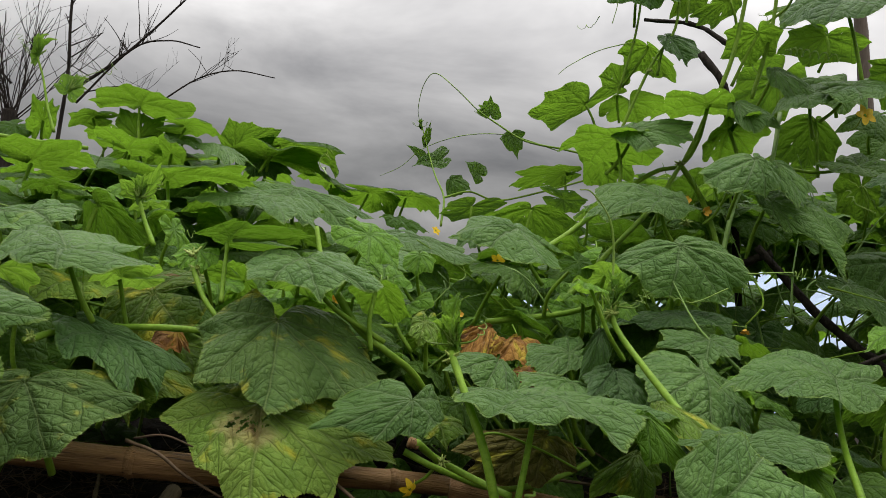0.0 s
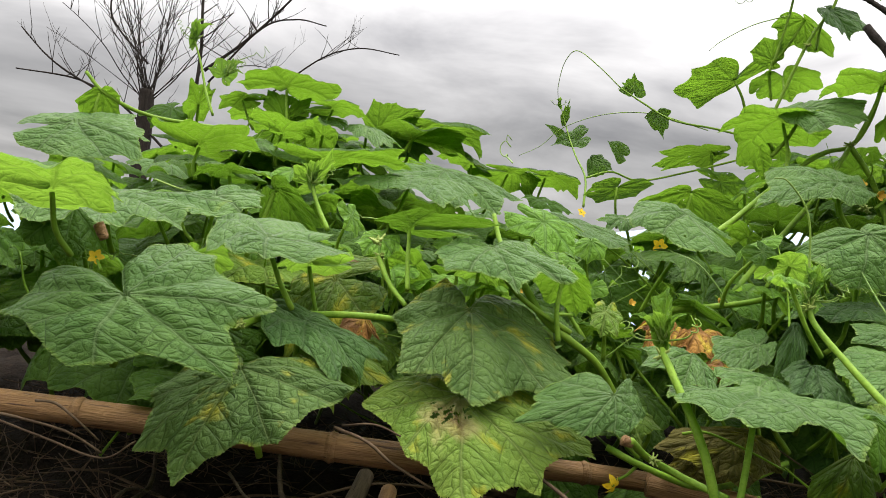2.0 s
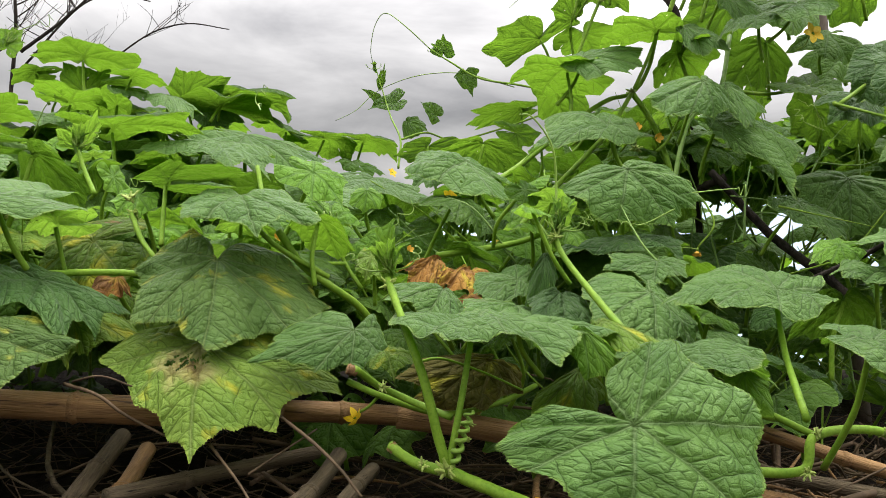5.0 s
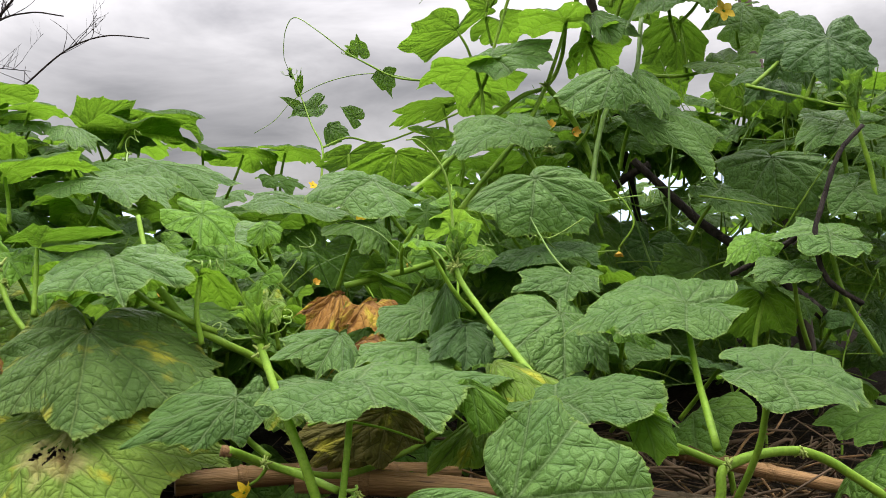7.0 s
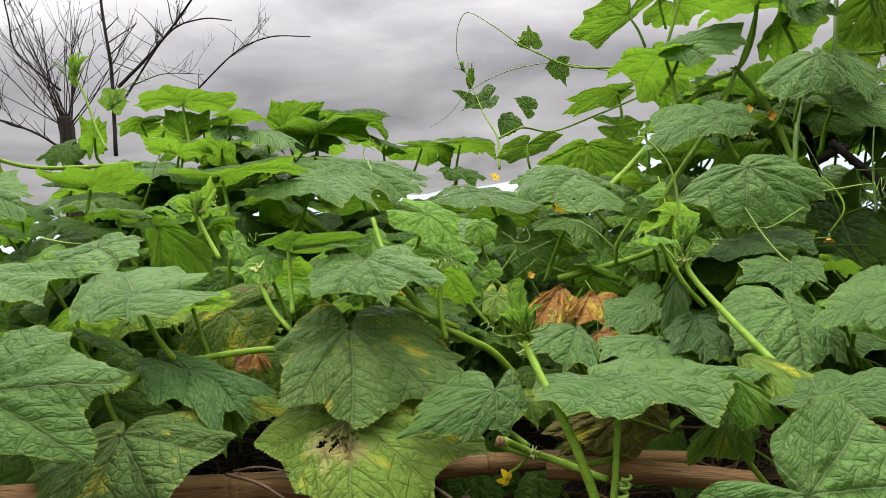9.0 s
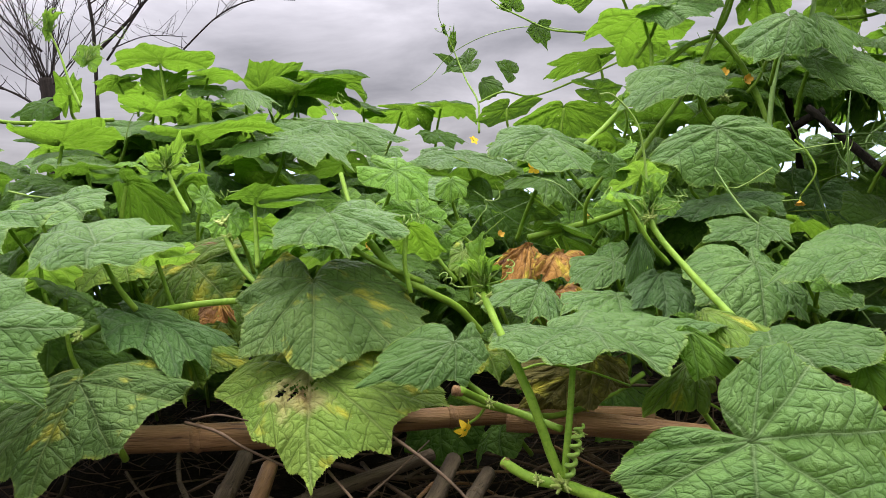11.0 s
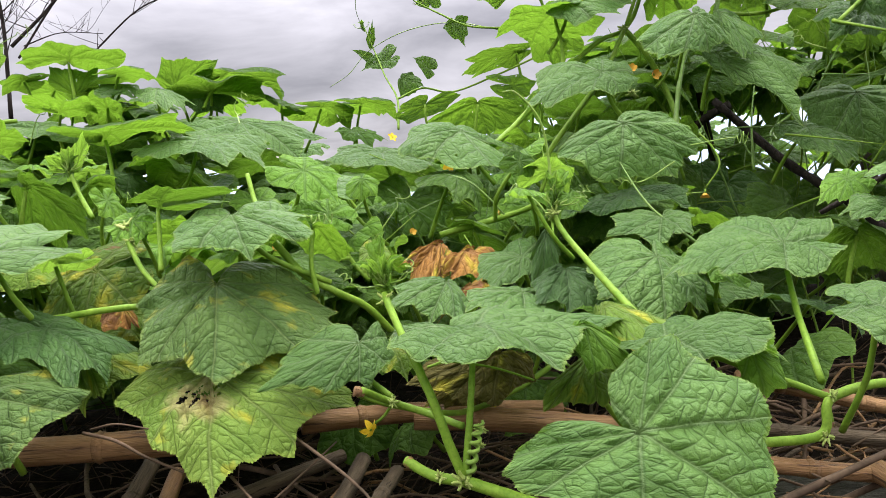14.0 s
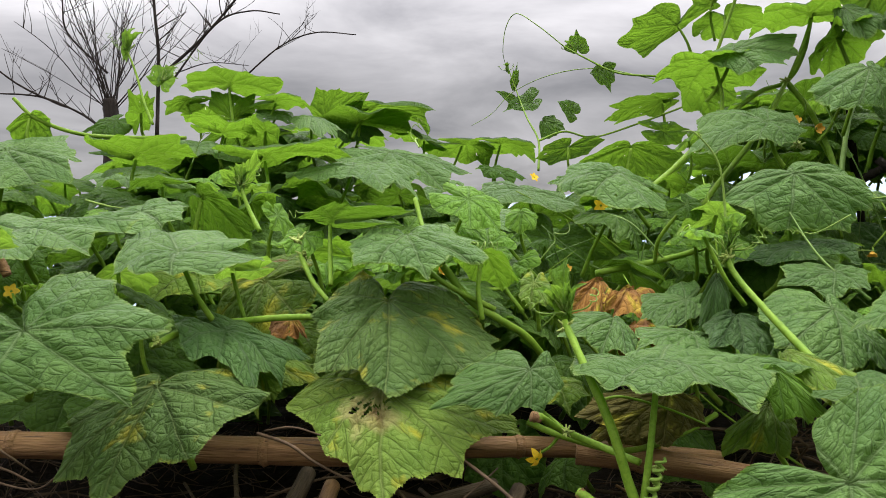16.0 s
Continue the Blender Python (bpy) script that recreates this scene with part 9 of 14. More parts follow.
leaf(MID, MATURE, (-0.045, 1.653, 1.051), -6, 32, -36, 0.066, 0.054, 0.054, -23, -19, 1, arch=0.20)
leaf(MID, MATURE, (0.233, 1.013, 1.077), -2, 54, -140, 0.073, 0.063, 0.053, -2, -19, 1, arch=0.08)
leaf(MID, MATURE, (-0.142, 1.579, 1.200), -2, 11, -40, 0.059, 0.049, 0.041, -16, -8, 1, arch=0.07)
leaf(MID, THIN, (-0.061, 1.334, 1.146), -8, 13, -32, 0.070, 0.061, 0.058, -31, -9, 1, arch=0.12)
leaf(MID, MATURE, (0.220, 1.051, 1.051), -7, 53, -145, 0.055, 0.044, 0.043, -37, -34, 1, arch=0.09)
leaf(MID, SILVERY, (0.177, 1.788, 1.085), -15, 15, -21, 0.077, 0.053, 0.059, 0, -13, 1, arch=0.18)
# low leaves on the bank, most in the darker green to paint deeper shade
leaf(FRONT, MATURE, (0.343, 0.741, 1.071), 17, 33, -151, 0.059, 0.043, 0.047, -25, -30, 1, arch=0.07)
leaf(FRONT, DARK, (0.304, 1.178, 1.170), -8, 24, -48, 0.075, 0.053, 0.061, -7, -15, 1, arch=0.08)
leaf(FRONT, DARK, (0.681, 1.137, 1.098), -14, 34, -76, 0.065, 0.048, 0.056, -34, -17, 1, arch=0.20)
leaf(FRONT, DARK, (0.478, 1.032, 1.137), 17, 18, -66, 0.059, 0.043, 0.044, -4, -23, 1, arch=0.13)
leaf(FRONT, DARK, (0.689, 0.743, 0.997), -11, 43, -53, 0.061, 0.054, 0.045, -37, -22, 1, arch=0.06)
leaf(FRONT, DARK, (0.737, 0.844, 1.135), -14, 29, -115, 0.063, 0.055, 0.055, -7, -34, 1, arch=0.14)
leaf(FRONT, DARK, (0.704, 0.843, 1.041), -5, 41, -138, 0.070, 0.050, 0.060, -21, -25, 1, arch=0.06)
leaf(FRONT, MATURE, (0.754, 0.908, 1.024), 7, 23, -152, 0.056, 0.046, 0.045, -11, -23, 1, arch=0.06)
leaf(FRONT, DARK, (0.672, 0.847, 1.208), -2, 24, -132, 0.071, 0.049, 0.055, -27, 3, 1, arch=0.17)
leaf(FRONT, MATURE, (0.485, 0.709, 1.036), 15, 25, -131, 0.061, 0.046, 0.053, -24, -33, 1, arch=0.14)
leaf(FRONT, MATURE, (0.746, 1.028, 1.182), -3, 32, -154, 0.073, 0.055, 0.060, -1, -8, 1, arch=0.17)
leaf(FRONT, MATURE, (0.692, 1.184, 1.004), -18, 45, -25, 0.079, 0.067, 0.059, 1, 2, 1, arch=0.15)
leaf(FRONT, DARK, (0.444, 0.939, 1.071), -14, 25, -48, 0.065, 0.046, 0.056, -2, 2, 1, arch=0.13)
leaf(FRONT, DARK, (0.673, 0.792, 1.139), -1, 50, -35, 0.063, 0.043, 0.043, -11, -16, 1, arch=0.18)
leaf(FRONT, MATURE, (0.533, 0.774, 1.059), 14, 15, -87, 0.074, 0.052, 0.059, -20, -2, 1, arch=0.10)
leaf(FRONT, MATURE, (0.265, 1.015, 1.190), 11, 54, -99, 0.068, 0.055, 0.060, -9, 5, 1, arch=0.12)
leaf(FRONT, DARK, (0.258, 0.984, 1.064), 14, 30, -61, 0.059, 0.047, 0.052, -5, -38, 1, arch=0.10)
# back rows
leaf(BACK, THIN, (0.943, 2.134, 1.090), -1, 33, -170, 0.067, 0.051, 0.057, -25, -1, 1, arch=0.16)
leaf(BACK, THIN, (0.146, 1.876, 1.165), -9, 40, -81, 0.065, 0.054, 0.056, -23, -34, 1, arch=0.17)
leaf(BACK, THIN, (0.943, 1.790, 0.940), 18, 15, -68, 0.065, 0.057, 0.056, 4, -16, 1, arch=0.17)
leaf(BACK, MATURE, (-0.303, 1.914, 1.277), 5, 46, -89, 0.082, 0.067, 0.061, -11, -34, 1, arch=0.18)
leaf(BACK, MATURE, (0.391, 1.473, 1.154), -14, 24, -139, 0.068, 0.059, 0.059, -14, -29, 1, arch=0.08)
leaf(BACK, THIN, (0.635, 1.899, 1.158), -8, 26, -110, 0.075, 0.068, 0.052, -19, -4, 1, arch=0.11)
leaf(BACK, MATURE, (1.303, 1.599, 1.280), -2, 44, -63, 0.082, 0.070, 0.065, -16, -6, 1, arch=0.11)
leaf(BACK, MATURE, (-0.539, 2.074, 1.002), -19, 9, -45, 0.072, 0.053, 0.062, -29, -15, 1, arch=0.10)
leaf(BACK, MATURE, (0.360, 2.301, 1.254), 6, 30, -92, 0.071, 0.050, 0.054, -24, -1, 1, arch=0.10)
leaf(BACK, MATURE, (0.646, 2.291, 1.247), -4, 16, -74, 0.069, 0.058, 0.050, 0, -12, 1, arch=0.14)
leaf(BACK, MATURE, (1.267, 1.542, 1.133), 19, 19, -61, 0.074, 0.064, 0.052, -29, 6, 1, arch=0.14)
leaf(BACK, MATURE, (0.167, 2.115, 1.203), -6, 5, -95, 0.072, 0.060, 0.053, -23, -36, 1, arch=0.15)
leaf(BACK, THIN, (0.785, 1.401, 1.077), 2, 2, -159, 0.078, 0.067, 0.055, -10, 4, 1, arch=0.19)
leaf(BACK, MATURE, (1.145, 1.788, 1.174), 16, 47, -148, 0.080, 0.063, 0.062, -12, -16, 1, arch=0.14)
leaf(BACK, MATURE, (1.022, 1.632, 1.043), -9, 25, -165, 0.069, 0.062, 0.053, 4, -37, 1, arch=0.06)
leaf(BACK, THIN, (0.987, 1.967, 1.104), -18, 19, -142, 0.061, 0.052, 0.054, -6, -22, 1, arch=0.06)
leaf(BACK, THIN, (0.800, 1.480, 1.104), -17, 4, -91, 0.072, 0.064, 0.052, -5, -30, 1, arch=0.16)
leaf(BACK, THIN, (0.329, 2.175, 1.209), -15, 36, -59, 0.084, 0.060, 0.063, -27, -12, 1, arch=0.17)
leaf(BACK, THIN, (0.469, 1.548, 1.027), 20, 20, -99, 0.070, 0.060, 0.049, -27, -13, 1, arch=0.16)
leaf(BACK, MATURE, (-0.123, 1.538, 0.957), -20, 4, -149, 0.077, 0.065, 0.054, -5, -33, 1, arch=0.11)
leaf(BACK, MATURE, (-0.637, 1.879, 1.205), -8, 46, -80, 0.066, 0.046, 0.053, -35, 3, 1, arch=0.12)
leaf(BACK, MATURE, (1.281, 2.021, 0.981), 20, 42, -165, 0.077, 0.063, 0.057, -18, -29, 1, arch=0.18)
leaf(BACK, THIN, (0.908, 2.112, 0.993), 10, 40, -129, 0.075, 0.065, 0.056, -14, -11, 1, arch=0.15)
leaf(BACK, THIN, (0.050, 2.025, 0.997), -6, 35, -112, 0.079, 0.068, 0.055, -32, -38, 1, arch=0.06)
leaf(BACK, MATURE, (-0.682, 2.155, 0.935), -3, 7, -126, 0.075, 0.055, 0.062, 7, -18, 1, arch=0.13)
leaf(BACK, MATURE, (1.018, 2.236, 1.006), -16, 38, -165, 0.067, 0.054, 0.060, -1, -14, 1, arch=0.07)
leaf(BACK, THIN, (0.506, 1.814, 1.233), -1, 41, -59, 0.073, 0.064, 0.052, 4, 2, 1, arch=0.18)
leaf(BACK, MATURE, (-0.024, 1.600, 0.956), -20, 18, -33, 0.069, 0.050, 0.053, -9, -27, 1, arch=0.15)
leaf(BACK, THIN, (-0.288, 1.751, 1.197), -18, 46, -146, 0.083, 0.070, 0.065, -21, 8, 1, arch=0.18)
leaf(BACK, THIN, (0.535, 2.182, 1.143), -16, 7, -159, 0.080, 0.065, 0.072, -0, -15, 1, arch=0.17)
leaf(BACK, THIN, (0.854, 2.287, 0.937), -6, 11, -49, 0.081, 0.070, 0.059, 6, -28, 1, arch=0.07)
leaf(BACK, MATURE, (0.295, 2.239, 1.148), -12, 49, -148, 0.078, 0.066, 0.070, -9, 4, 1, arch=0.09)
leaf(BACK, THIN, (-0.694, 2.214, 0.912), -9, 3, -97, 0.085, 0.060, 0.075, -23, -4, 1, arch=0.18)
leaf(BACK, MATURE, (-0.421, 2.082, 1.052), 18, 39, -51, 0.079, 0.056, 0.062, -37, 8, 1, arch=0.20)
leaf(BACK, MATURE, (0.683, 1.818, 0.938), 20, 40, -57, 0.063, 0.049, 0.046, -13, -22, 1, arch=0.13)
leaf(BACK, THIN, (1.130, 1.786, 1.277), 6, 37, -163, 0.078, 0.070, 0.062, -0, -12, 1, arch=0.09)
leaf(BACK, MATURE, (1.047, 1.669, 1.223), -9, 14, -139, 0.074, 0.062, 0.065, -28, -4, 1, arch=0.14)
leaf(BACK, MATURE, (-0.505, 2.190, 1.046), -11, 46, -141, 0.065, 0.057, 0.053, -32, -4, 1, arch=0.20)
leaf(BACK, THIN, (-0.579, 2.206, 0.992), -18, 49, -135, 0.071, 0.058, 0.061, -26, -26, 1, arch=0.20)
leaf(BACK, MATURE, (-0.086, 1.773, 1.055), -14, 45, -83, 0.085, 0.059, 0.067, -0, 7, 1, arch=0.06)
leaf(BACK, THIN, (0.654, 1.423, 1.065), -17, 18, -60, 0.062, 0.047, 0.048, -11, 1, 1, arch=0.16)
leaf(BACK, MATURE, (0.798, 1.629, 1.088), -19, 12, -27, 0.078, 0.066, 0.062, -20, -28, 1, arch=0.09)
leaf(BACK, MATURE, (0.619, 2.063, 0.914), -19, 28, -16, 0.067, 0.052, 0.046, -25, -30, 1, arch=0.07)
leaf(BACK, MATURE, (-0.494, 1.389, 0.992), 4, 35, -103, 0.068, 0.053, 0.061, -17, -1, 1, arch=0.13)
leaf(BACK, THIN, (-0.245, 2.148, 1.059), -9, 38, -95, 0.075, 0.065, 0.060, -28, -37, 1, arch=0.09)
leaf(BACK, MATURE, (1.322, 2.073, 1.252), 6, 40, -120, 0.061, 0.046, 0.046, -5, -21, 1, arch=0.19)
leaf(BACK, MATURE, (0.145, 1.932, 1.015), 16, 5, -94, 0.075, 0.057, 0.058, 6, -1, 1, arch=0.06)
leaf(BACK, MATURE, (0.204, 1.817, 1.225), -18, 22, -160, 0.063, 0.054, 0.056, -14, -22, 1, arch=0.10)
leaf(BACK, THIN, (1.186, 1.816, 0.933), 6, 17, -152, 0.075, 0.063, 0.055, 4, -14, 1, arch=0.18)
leaf(BACK, MATURE, (1.214, 2.144, 1.050), -8, 17, -170, 0.078, 0.067, 0.059, -37, -1, 1, arch=0.05)
leaf(BACK, MATURE, (-0.608, 1.394, 1.155), -1, 47, -93, 0.074, 0.056, 0.053, -28, 5, 1, arch=0.18)
leaf(BACK, MATURE, (-0.155, 1.571, 1.089), 9, 44, -59, 0.064, 0.054, 0.056, -35, -29, 1, arch=0.11)
leaf(BACK, THIN, (1.162, 2.239, 0.933), 18, 46, -17, 0.071, 0.049, 0.049, -7, -7, 1, arch=0.08)
leaf(BACK, MATURE, (1.340, 1.460, 1.122), -2, 33, -117, 0.072, 0.052, 0.052, -12, -31, 1, arch=0.05)
leaf(BACK, THIN, (-0.113, 1.751, 1.236), 2, 28, -53, 0.077, 0.068, 0.054, 2, -11, 1, arch=0.13)
leaf(BACK, THIN, (-0.368, 1.493, 1.133), 8, 21, -34, 0.076, 0.052, 0.059, -29, -27, 1, arch=0.11)
leaf(BACK, MATURE, (0.855, 1.991, 1.024), -4, 18, -105, 0.078, 0.067, 0.063, -8, -26, 1, arch=0.08)
leaf(BACK, MATURE, (0.270, 1.528, 1.109), 4, 13, -134, 0.064, 0.051, 0.044, 2, -12, 1, arch=0.12)
leaf(BACK, MATURE, (-0.426, 1.662, 1.232), 12, 29, -169, 0.073, 0.054, 0.055, -4, -14, 1, arch=0.10)
leaf(BACK, MATURE, (-0.474, 1.932, 0.904), -3, 10, -12, 0.068, 0.055, 0.058, 4, 5, 1, arch=0.14)
leaf(BACK, MATURE, (0.149, 2.111, 1.184), 19, 28, -140, 0.061, 0.049, 0.045, -30, -30, 1, arch=0.10)
leaf(BACK, THIN, (-0.127, 2.103, 0.967), -15, 23, -42, 0.063, 0.043, 0.048, -19, -14, 1, arch=0.09)
leaf(BACK, MATURE, (1.207, 1.921, 1.032), 4, 28, -109, 0.076, 0.052, 0.064, 2, 3, 1, arch=0.15)
leaf(BACK, MATURE, (0.082, 1.945, 1.070), 8, 9, -23, 0.074, 0.065, 0.054, -7, -4, 1, arch=0.17)
leaf(BACK, THIN, (-0.676, 1.959, 1.224), 8, 44, -169, 0.061, 0.055, 0.054, -33, -16, 1, arch=0.05)
leaf(BACK, THIN, (0.255, 1.968, 1.265), -3, 22, -24, 0.069, 0.050, 0.060, -9, -3, 1, arch=0.07)
leaf(BACK, THIN, (0.958, 1.744, 1.183), -9, 28, -123, 0.061, 0.051, 0.049, -28, -2, 1, arch=0.17)
leaf(BACK, MATURE, (0.506, 2.175, 1.010), -6, 22, -24, 0.071, 0.057, 0.062, -26, -27, 1, arch=0.13)
leaf(BACK, MATURE, (1.056, 2.163, 1.234), -14, 46, -158, 0.078, 0.067, 0.059, -19, -32, 1, arch=0.05)
leaf(BACK, MATURE, (-0.472, 1.525, 1.219), 8, 29, -49, 0.065, 0.054, 0.049, -2, -35, 1, arch=0.05)
leaf(BACK, MATURE, (0.029, 1.983, 1.232), 4, 48, -25, 0.084, 0.062, 0.067, -20, -24, 1, arch=0.14)
leaf(BACK, MATURE, (0.591, 1.945, 1.202), 19, 30, -69, 0.080, 0.065, 0.060, -31, -28, 1, arch=0.07)
leaf(BACK, THIN, (0.579, 1.905, 1.183), 13, 27, -56, 0.069, 0.053, 0.052, -4, -29, 1, arch=0.17)
leaf(BACK, MATURE, (0.255, 1.776, 1.031), -10, 21, -131, 0.083, 0.060, 0.057, -37, -37, 1, arch=0.06)
leaf(BACK, THIN, (1.267, 2.314, 0.961), -7, 11, -122, 0.067, 0.050, 0.048, -36, 7, 1, arch=0.17)
leaf(BACK, MATURE, (-0.225, 1.468, 1.100), -15, 19, -20, 0.073, 0.052, 0.054, -28, 2, 1, arch=0.19)
leaf(BACK, MATURE, (0.065, 1.963, 1.166), 9, 16, -41, 0.071, 0.059, 0.052, -34, -16, 1, arch=0.14)
leaf(BACK, THIN, (0.141, 1.841, 1.078), 16, 43, -81, 0.071, 0.050, 0.063, -38, -24, 1, arch=0.13)
leaf(BACK, MATURE, (0.283, 2.113, 0.943), 11, 48, -167, 0.082, 0.064, 0.056, -0, -35, 1, arch=0.20)
leaf(BACK, THIN, (-0.274, 1.541, 1.147), 10, 40, -155, 0.062, 0.051, 0.054, 0, -22, 1, arch=0.18)
leaf(BACK, THIN, (0.565, 1.387, 1.036), 11, 35, -58, 0.077, 0.065, 0.061, -4, 5, 1, arch=0.18)
leaf(BACK, MATURE, (0.796, 1.924, 1.227), -7, 22, -154, 0.068, 0.059, 0.048, -22, -33, 1, arch=0.11)
leaf(BACK, MATURE, (0.976, 1.749, 0.961), -14, 33, -69, 0.076, 0.052, 0.067, -32, 0, 1, arch=0.15)
leaf(BACK, MATURE, (0.471, 1.958, 1.056), -10, 14, -17, 0.081, 0.068, 0.059, -6, -4, 1, arch=0.17)
leaf(BACK, MATURE, (0.990, 2.201, 0.960), 18, 49, -26, 0.070, 0.060, 0.051, -37, -23, 1, arch=0.20)
leaf(BACK, MATURE, (-0.679, 2.187, 1.163), -1, 10, -72, 0.077, 0.066, 0.059, -17, -19, 1, arch=0.10)
leaf(BACK, THIN, (0.073, 1.557, 1.250), 14, 30, -146, 0.061, 0.044, 0.053, -8, -21, 1, arch=0.09)
leaf(BACK, MATURE, (0.560, 2.042, 1.089), -8, 45, -156, 0.066, 0.059, 0.055, -30, 1, 1, arch=0.10)
leaf(BACK, MATURE, (0.908, 1.883, 1.154), 17, 30, -67, 0.072, 0.053, 0.050, -27, 4, 1, arch=0.17)
leaf(BACK, THIN, (-0.601, 2.145, 1.016), -12, 36, -83, 0.078, 0.061, 0.061, -16, -17, 1, arch=0.13)
leaf(BACK, MATURE, (0.907, 2.204, 1.064), -1, 10, -124, 0.077, 0.057, 0.062, 6, -15, 1, arch=0.12)
leaf(BACK, MATURE, (1.305, 1.959, 0.999), -5, 17, -99, 0.061, 0.053, 0.045, 1, -33, 1, arch=0.17)
leaf(BACK, MATURE, (0.672, 2.299, 1.046), 17, 4, -93, 0.082, 0.070, 0.061, -36, -27, 1, arch=0.05)
leaf(BACK, THIN, (0.151, 2.052, 1.215), -8, 47, -57, 0.060, 0.051, 0.051, -36, -25, 1, arch=0.11)
leaf(BACK, MATURE, (-0.674, 1.980, 1.142), -1, 49, -75, 0.067, 0.048, 0.047, -26, 2, 1, arch=0.15)
leaf(BACK, MATURE, (0.586, 1.815, 0.965), 17, 30, -30, 0.065, 0.054, 0.045, -2, -20, 1, arch=0.13)
leaf(BACK, MATURE, (0.443, 1.825, 0.953), 5, 50, -125, 0.061, 0.049, 0.045, -24, 6, 1, arch=0.09)
leaf(BACK, MATURE, (-0.384, 2.206, 1.188), -11, 37, -152, 0.069, 0.061, 0.058, -22, -2, 1, arch=0.11)
leaf(BACK, MATURE, (-0.307, 1.763, 1.009), -3, 42, -167, 0.084, 0.065, 0.058, -36, 7, 1, arch=0.13)
leaf(BACK, MATURE, (0.476, 1.823, 1.078), 17, 30, -43, 0.078, 0.065, 0.059, 5, 2, 1, arch=0.13)
leaf(BACK, THIN, (1.089, 2.253, 0.976), 18, 17, -19, 0.066, 0.059, 0.051, -8, -1, 1, arch=0.12)
leaf(BACK, THIN, (-0.253, 2.179, 1.086), 19, 33, -109, 0.065, 0.056, 0.056, -38, -21, 1, arch=0.14)
leaf(BACK, MATURE, (-0.071, 2.269, 1.220), 19, 47, -122, 0.062, 0.052, 0.055, -0, -4, 1, arch=0.08)
leaf(BACK, MATURE, (-0.572, 2.040, 0.916), -20, 23, -139, 0.081, 0.057, 0.056, -17, -35, 1, arch=0.07)
leaf(BACK, MATURE, (0.107, 1.848, 1.240), -3, 28, -137, 0.066, 0.049, 0.050, -18, 8, 1, arch=0.15)
leaf(BACK, MATURE, (-0.360, 1.866, 0.974), -13, 5, -31, 0.082, 0.074, 0.065, -29, 8, 1, arch=0.06)
leaf(BACK, MATURE, (0.239, 2.130, 1.045), -15, 23, -40, 0.069, 0.052, 0.057, -23, -24, 1, arch=0.18)
leaf(BACK, THIN, (-0.239, 1.597, 1.192), -4, 9, -67, 0.065, 0.052, 0.058, 8, -36, 1, arch=0.06)
leaf(BACK, THIN, (0.756, 2.077, 1.226), 1, 7, -66, 0.078, 0.064, 0.066, -8, 7, 1, arch=0.09)
leaf(BACK, MATURE, (-0.679, 1.978, 0.983), 14, 34, -155, 0.064, 0.051, 0.054, 8, -36, 1, arch=0.09)
leaf(BACK, MATURE, (0.385, 1.444, 1.139), 9, 14, -71, 0.078, 0.062, 0.059, 1, -6, 1, arch=0.18)
leaf(BACK, MATURE, (0.947, 2.015, 0.998), -9, 24, -59, 0.084, 0.064, 0.071, -26, -4, 1, arch=0.17)
leaf(BACK, THIN, (0.285, 2.102, 1.278), 2, 35, -11, 0.081, 0.055, 0.070, -14, -15, 1, arch=0.14)
leaf(BACK, MATURE, (0.716, 2.060, 1.274), 1, 47, -95, 0.085, 0.065, 0.067, -6, 0, 1, arch=0.19)
leaf(BACK, MATURE, (0.345, 1.784, 1.037), 5, 49, -122, 0.073, 0.056, 0.051, -22, -23, 1, arch=0.07)
leaf(BACK, MATURE, (-0.547, 2.120, 1.261), -18, 42, -33, 0.063, 0.054, 0.046, -38, -14, 1, arch=0.09)
leaf(BACK, THIN, (1.183, 1.618, 1.219), 12, 39, -38, 0.070, 0.049, 0.051, -23, -37, 1, arch=0.16)
leaf(BACK, MATURE, (1.037, 1.680, 1.061), -3, 44, -106, 0.084, 0.060, 0.072, 5, -3, 1, arch=0.07)
leaf(BACK, MATURE, (0.711, 2.226, 0.931), -14, 46, -157, 0.070, 0.060, 0.060, 6, 1, 1, arch=0.06)
leaf(BACK, THIN, (0.909, 1.683, 1.267), -4, 26, -127, 0.068, 0.057, 0.058, -25, 0, 1, arch=0.08)
leaf(BACK, THIN, (1.224, 1.794, 0.930), 2, 10, -19, 0.067, 0.053, 0.051, -18, -15, 1, arch=0.19)
leaf(BACK, MATURE, (0.686, 2.216, 1.184), 7, 35, -129, 0.072, 0.062, 0.054, 0, -17, 1, arch=0.10)
leaf(BACK, MATURE, (-0.475, 1.928, 1.011), -16, 5, -162, 0.076, 0.063, 0.056, -18, -15, 1, arch=0.15)
leaf(BACK, MATURE, (-0.531, 1.994, 1.033), -4, 17, -14, 0.066, 0.056, 0.049, -18, -32, 1, arch=0.09)
leaf(BACK, MATURE, (1.139, 2.134, 1.267), -11, 29, -137, 0.073, 0.052, 0.057, -35, 1, 1, arch=0.08)
leaf(BACK, THIN, (0.546, 1.885, 1.027), -0, 11, -169, 0.074, 0.061, 0.052, -10, -24, 1, arch=0.09)
leaf(BACK, MATURE, (0.281, 1.611, 1.162), -0, 19, -126, 0.082, 0.057, 0.060, -30, 4, 1, arch=0.10)
leaf(BACK, MATURE, (0.956, 2.191, 1.234), -1, 15, -114, 0.071, 0.056, 0.052, -35, -30, 1, arch=0.16)
leaf(BACK, MATURE, (-0.201, 2.266, 0.950), -18, 8, -27, 0.066, 0.059, 0.055, -2, -35, 1, arch=0.15)
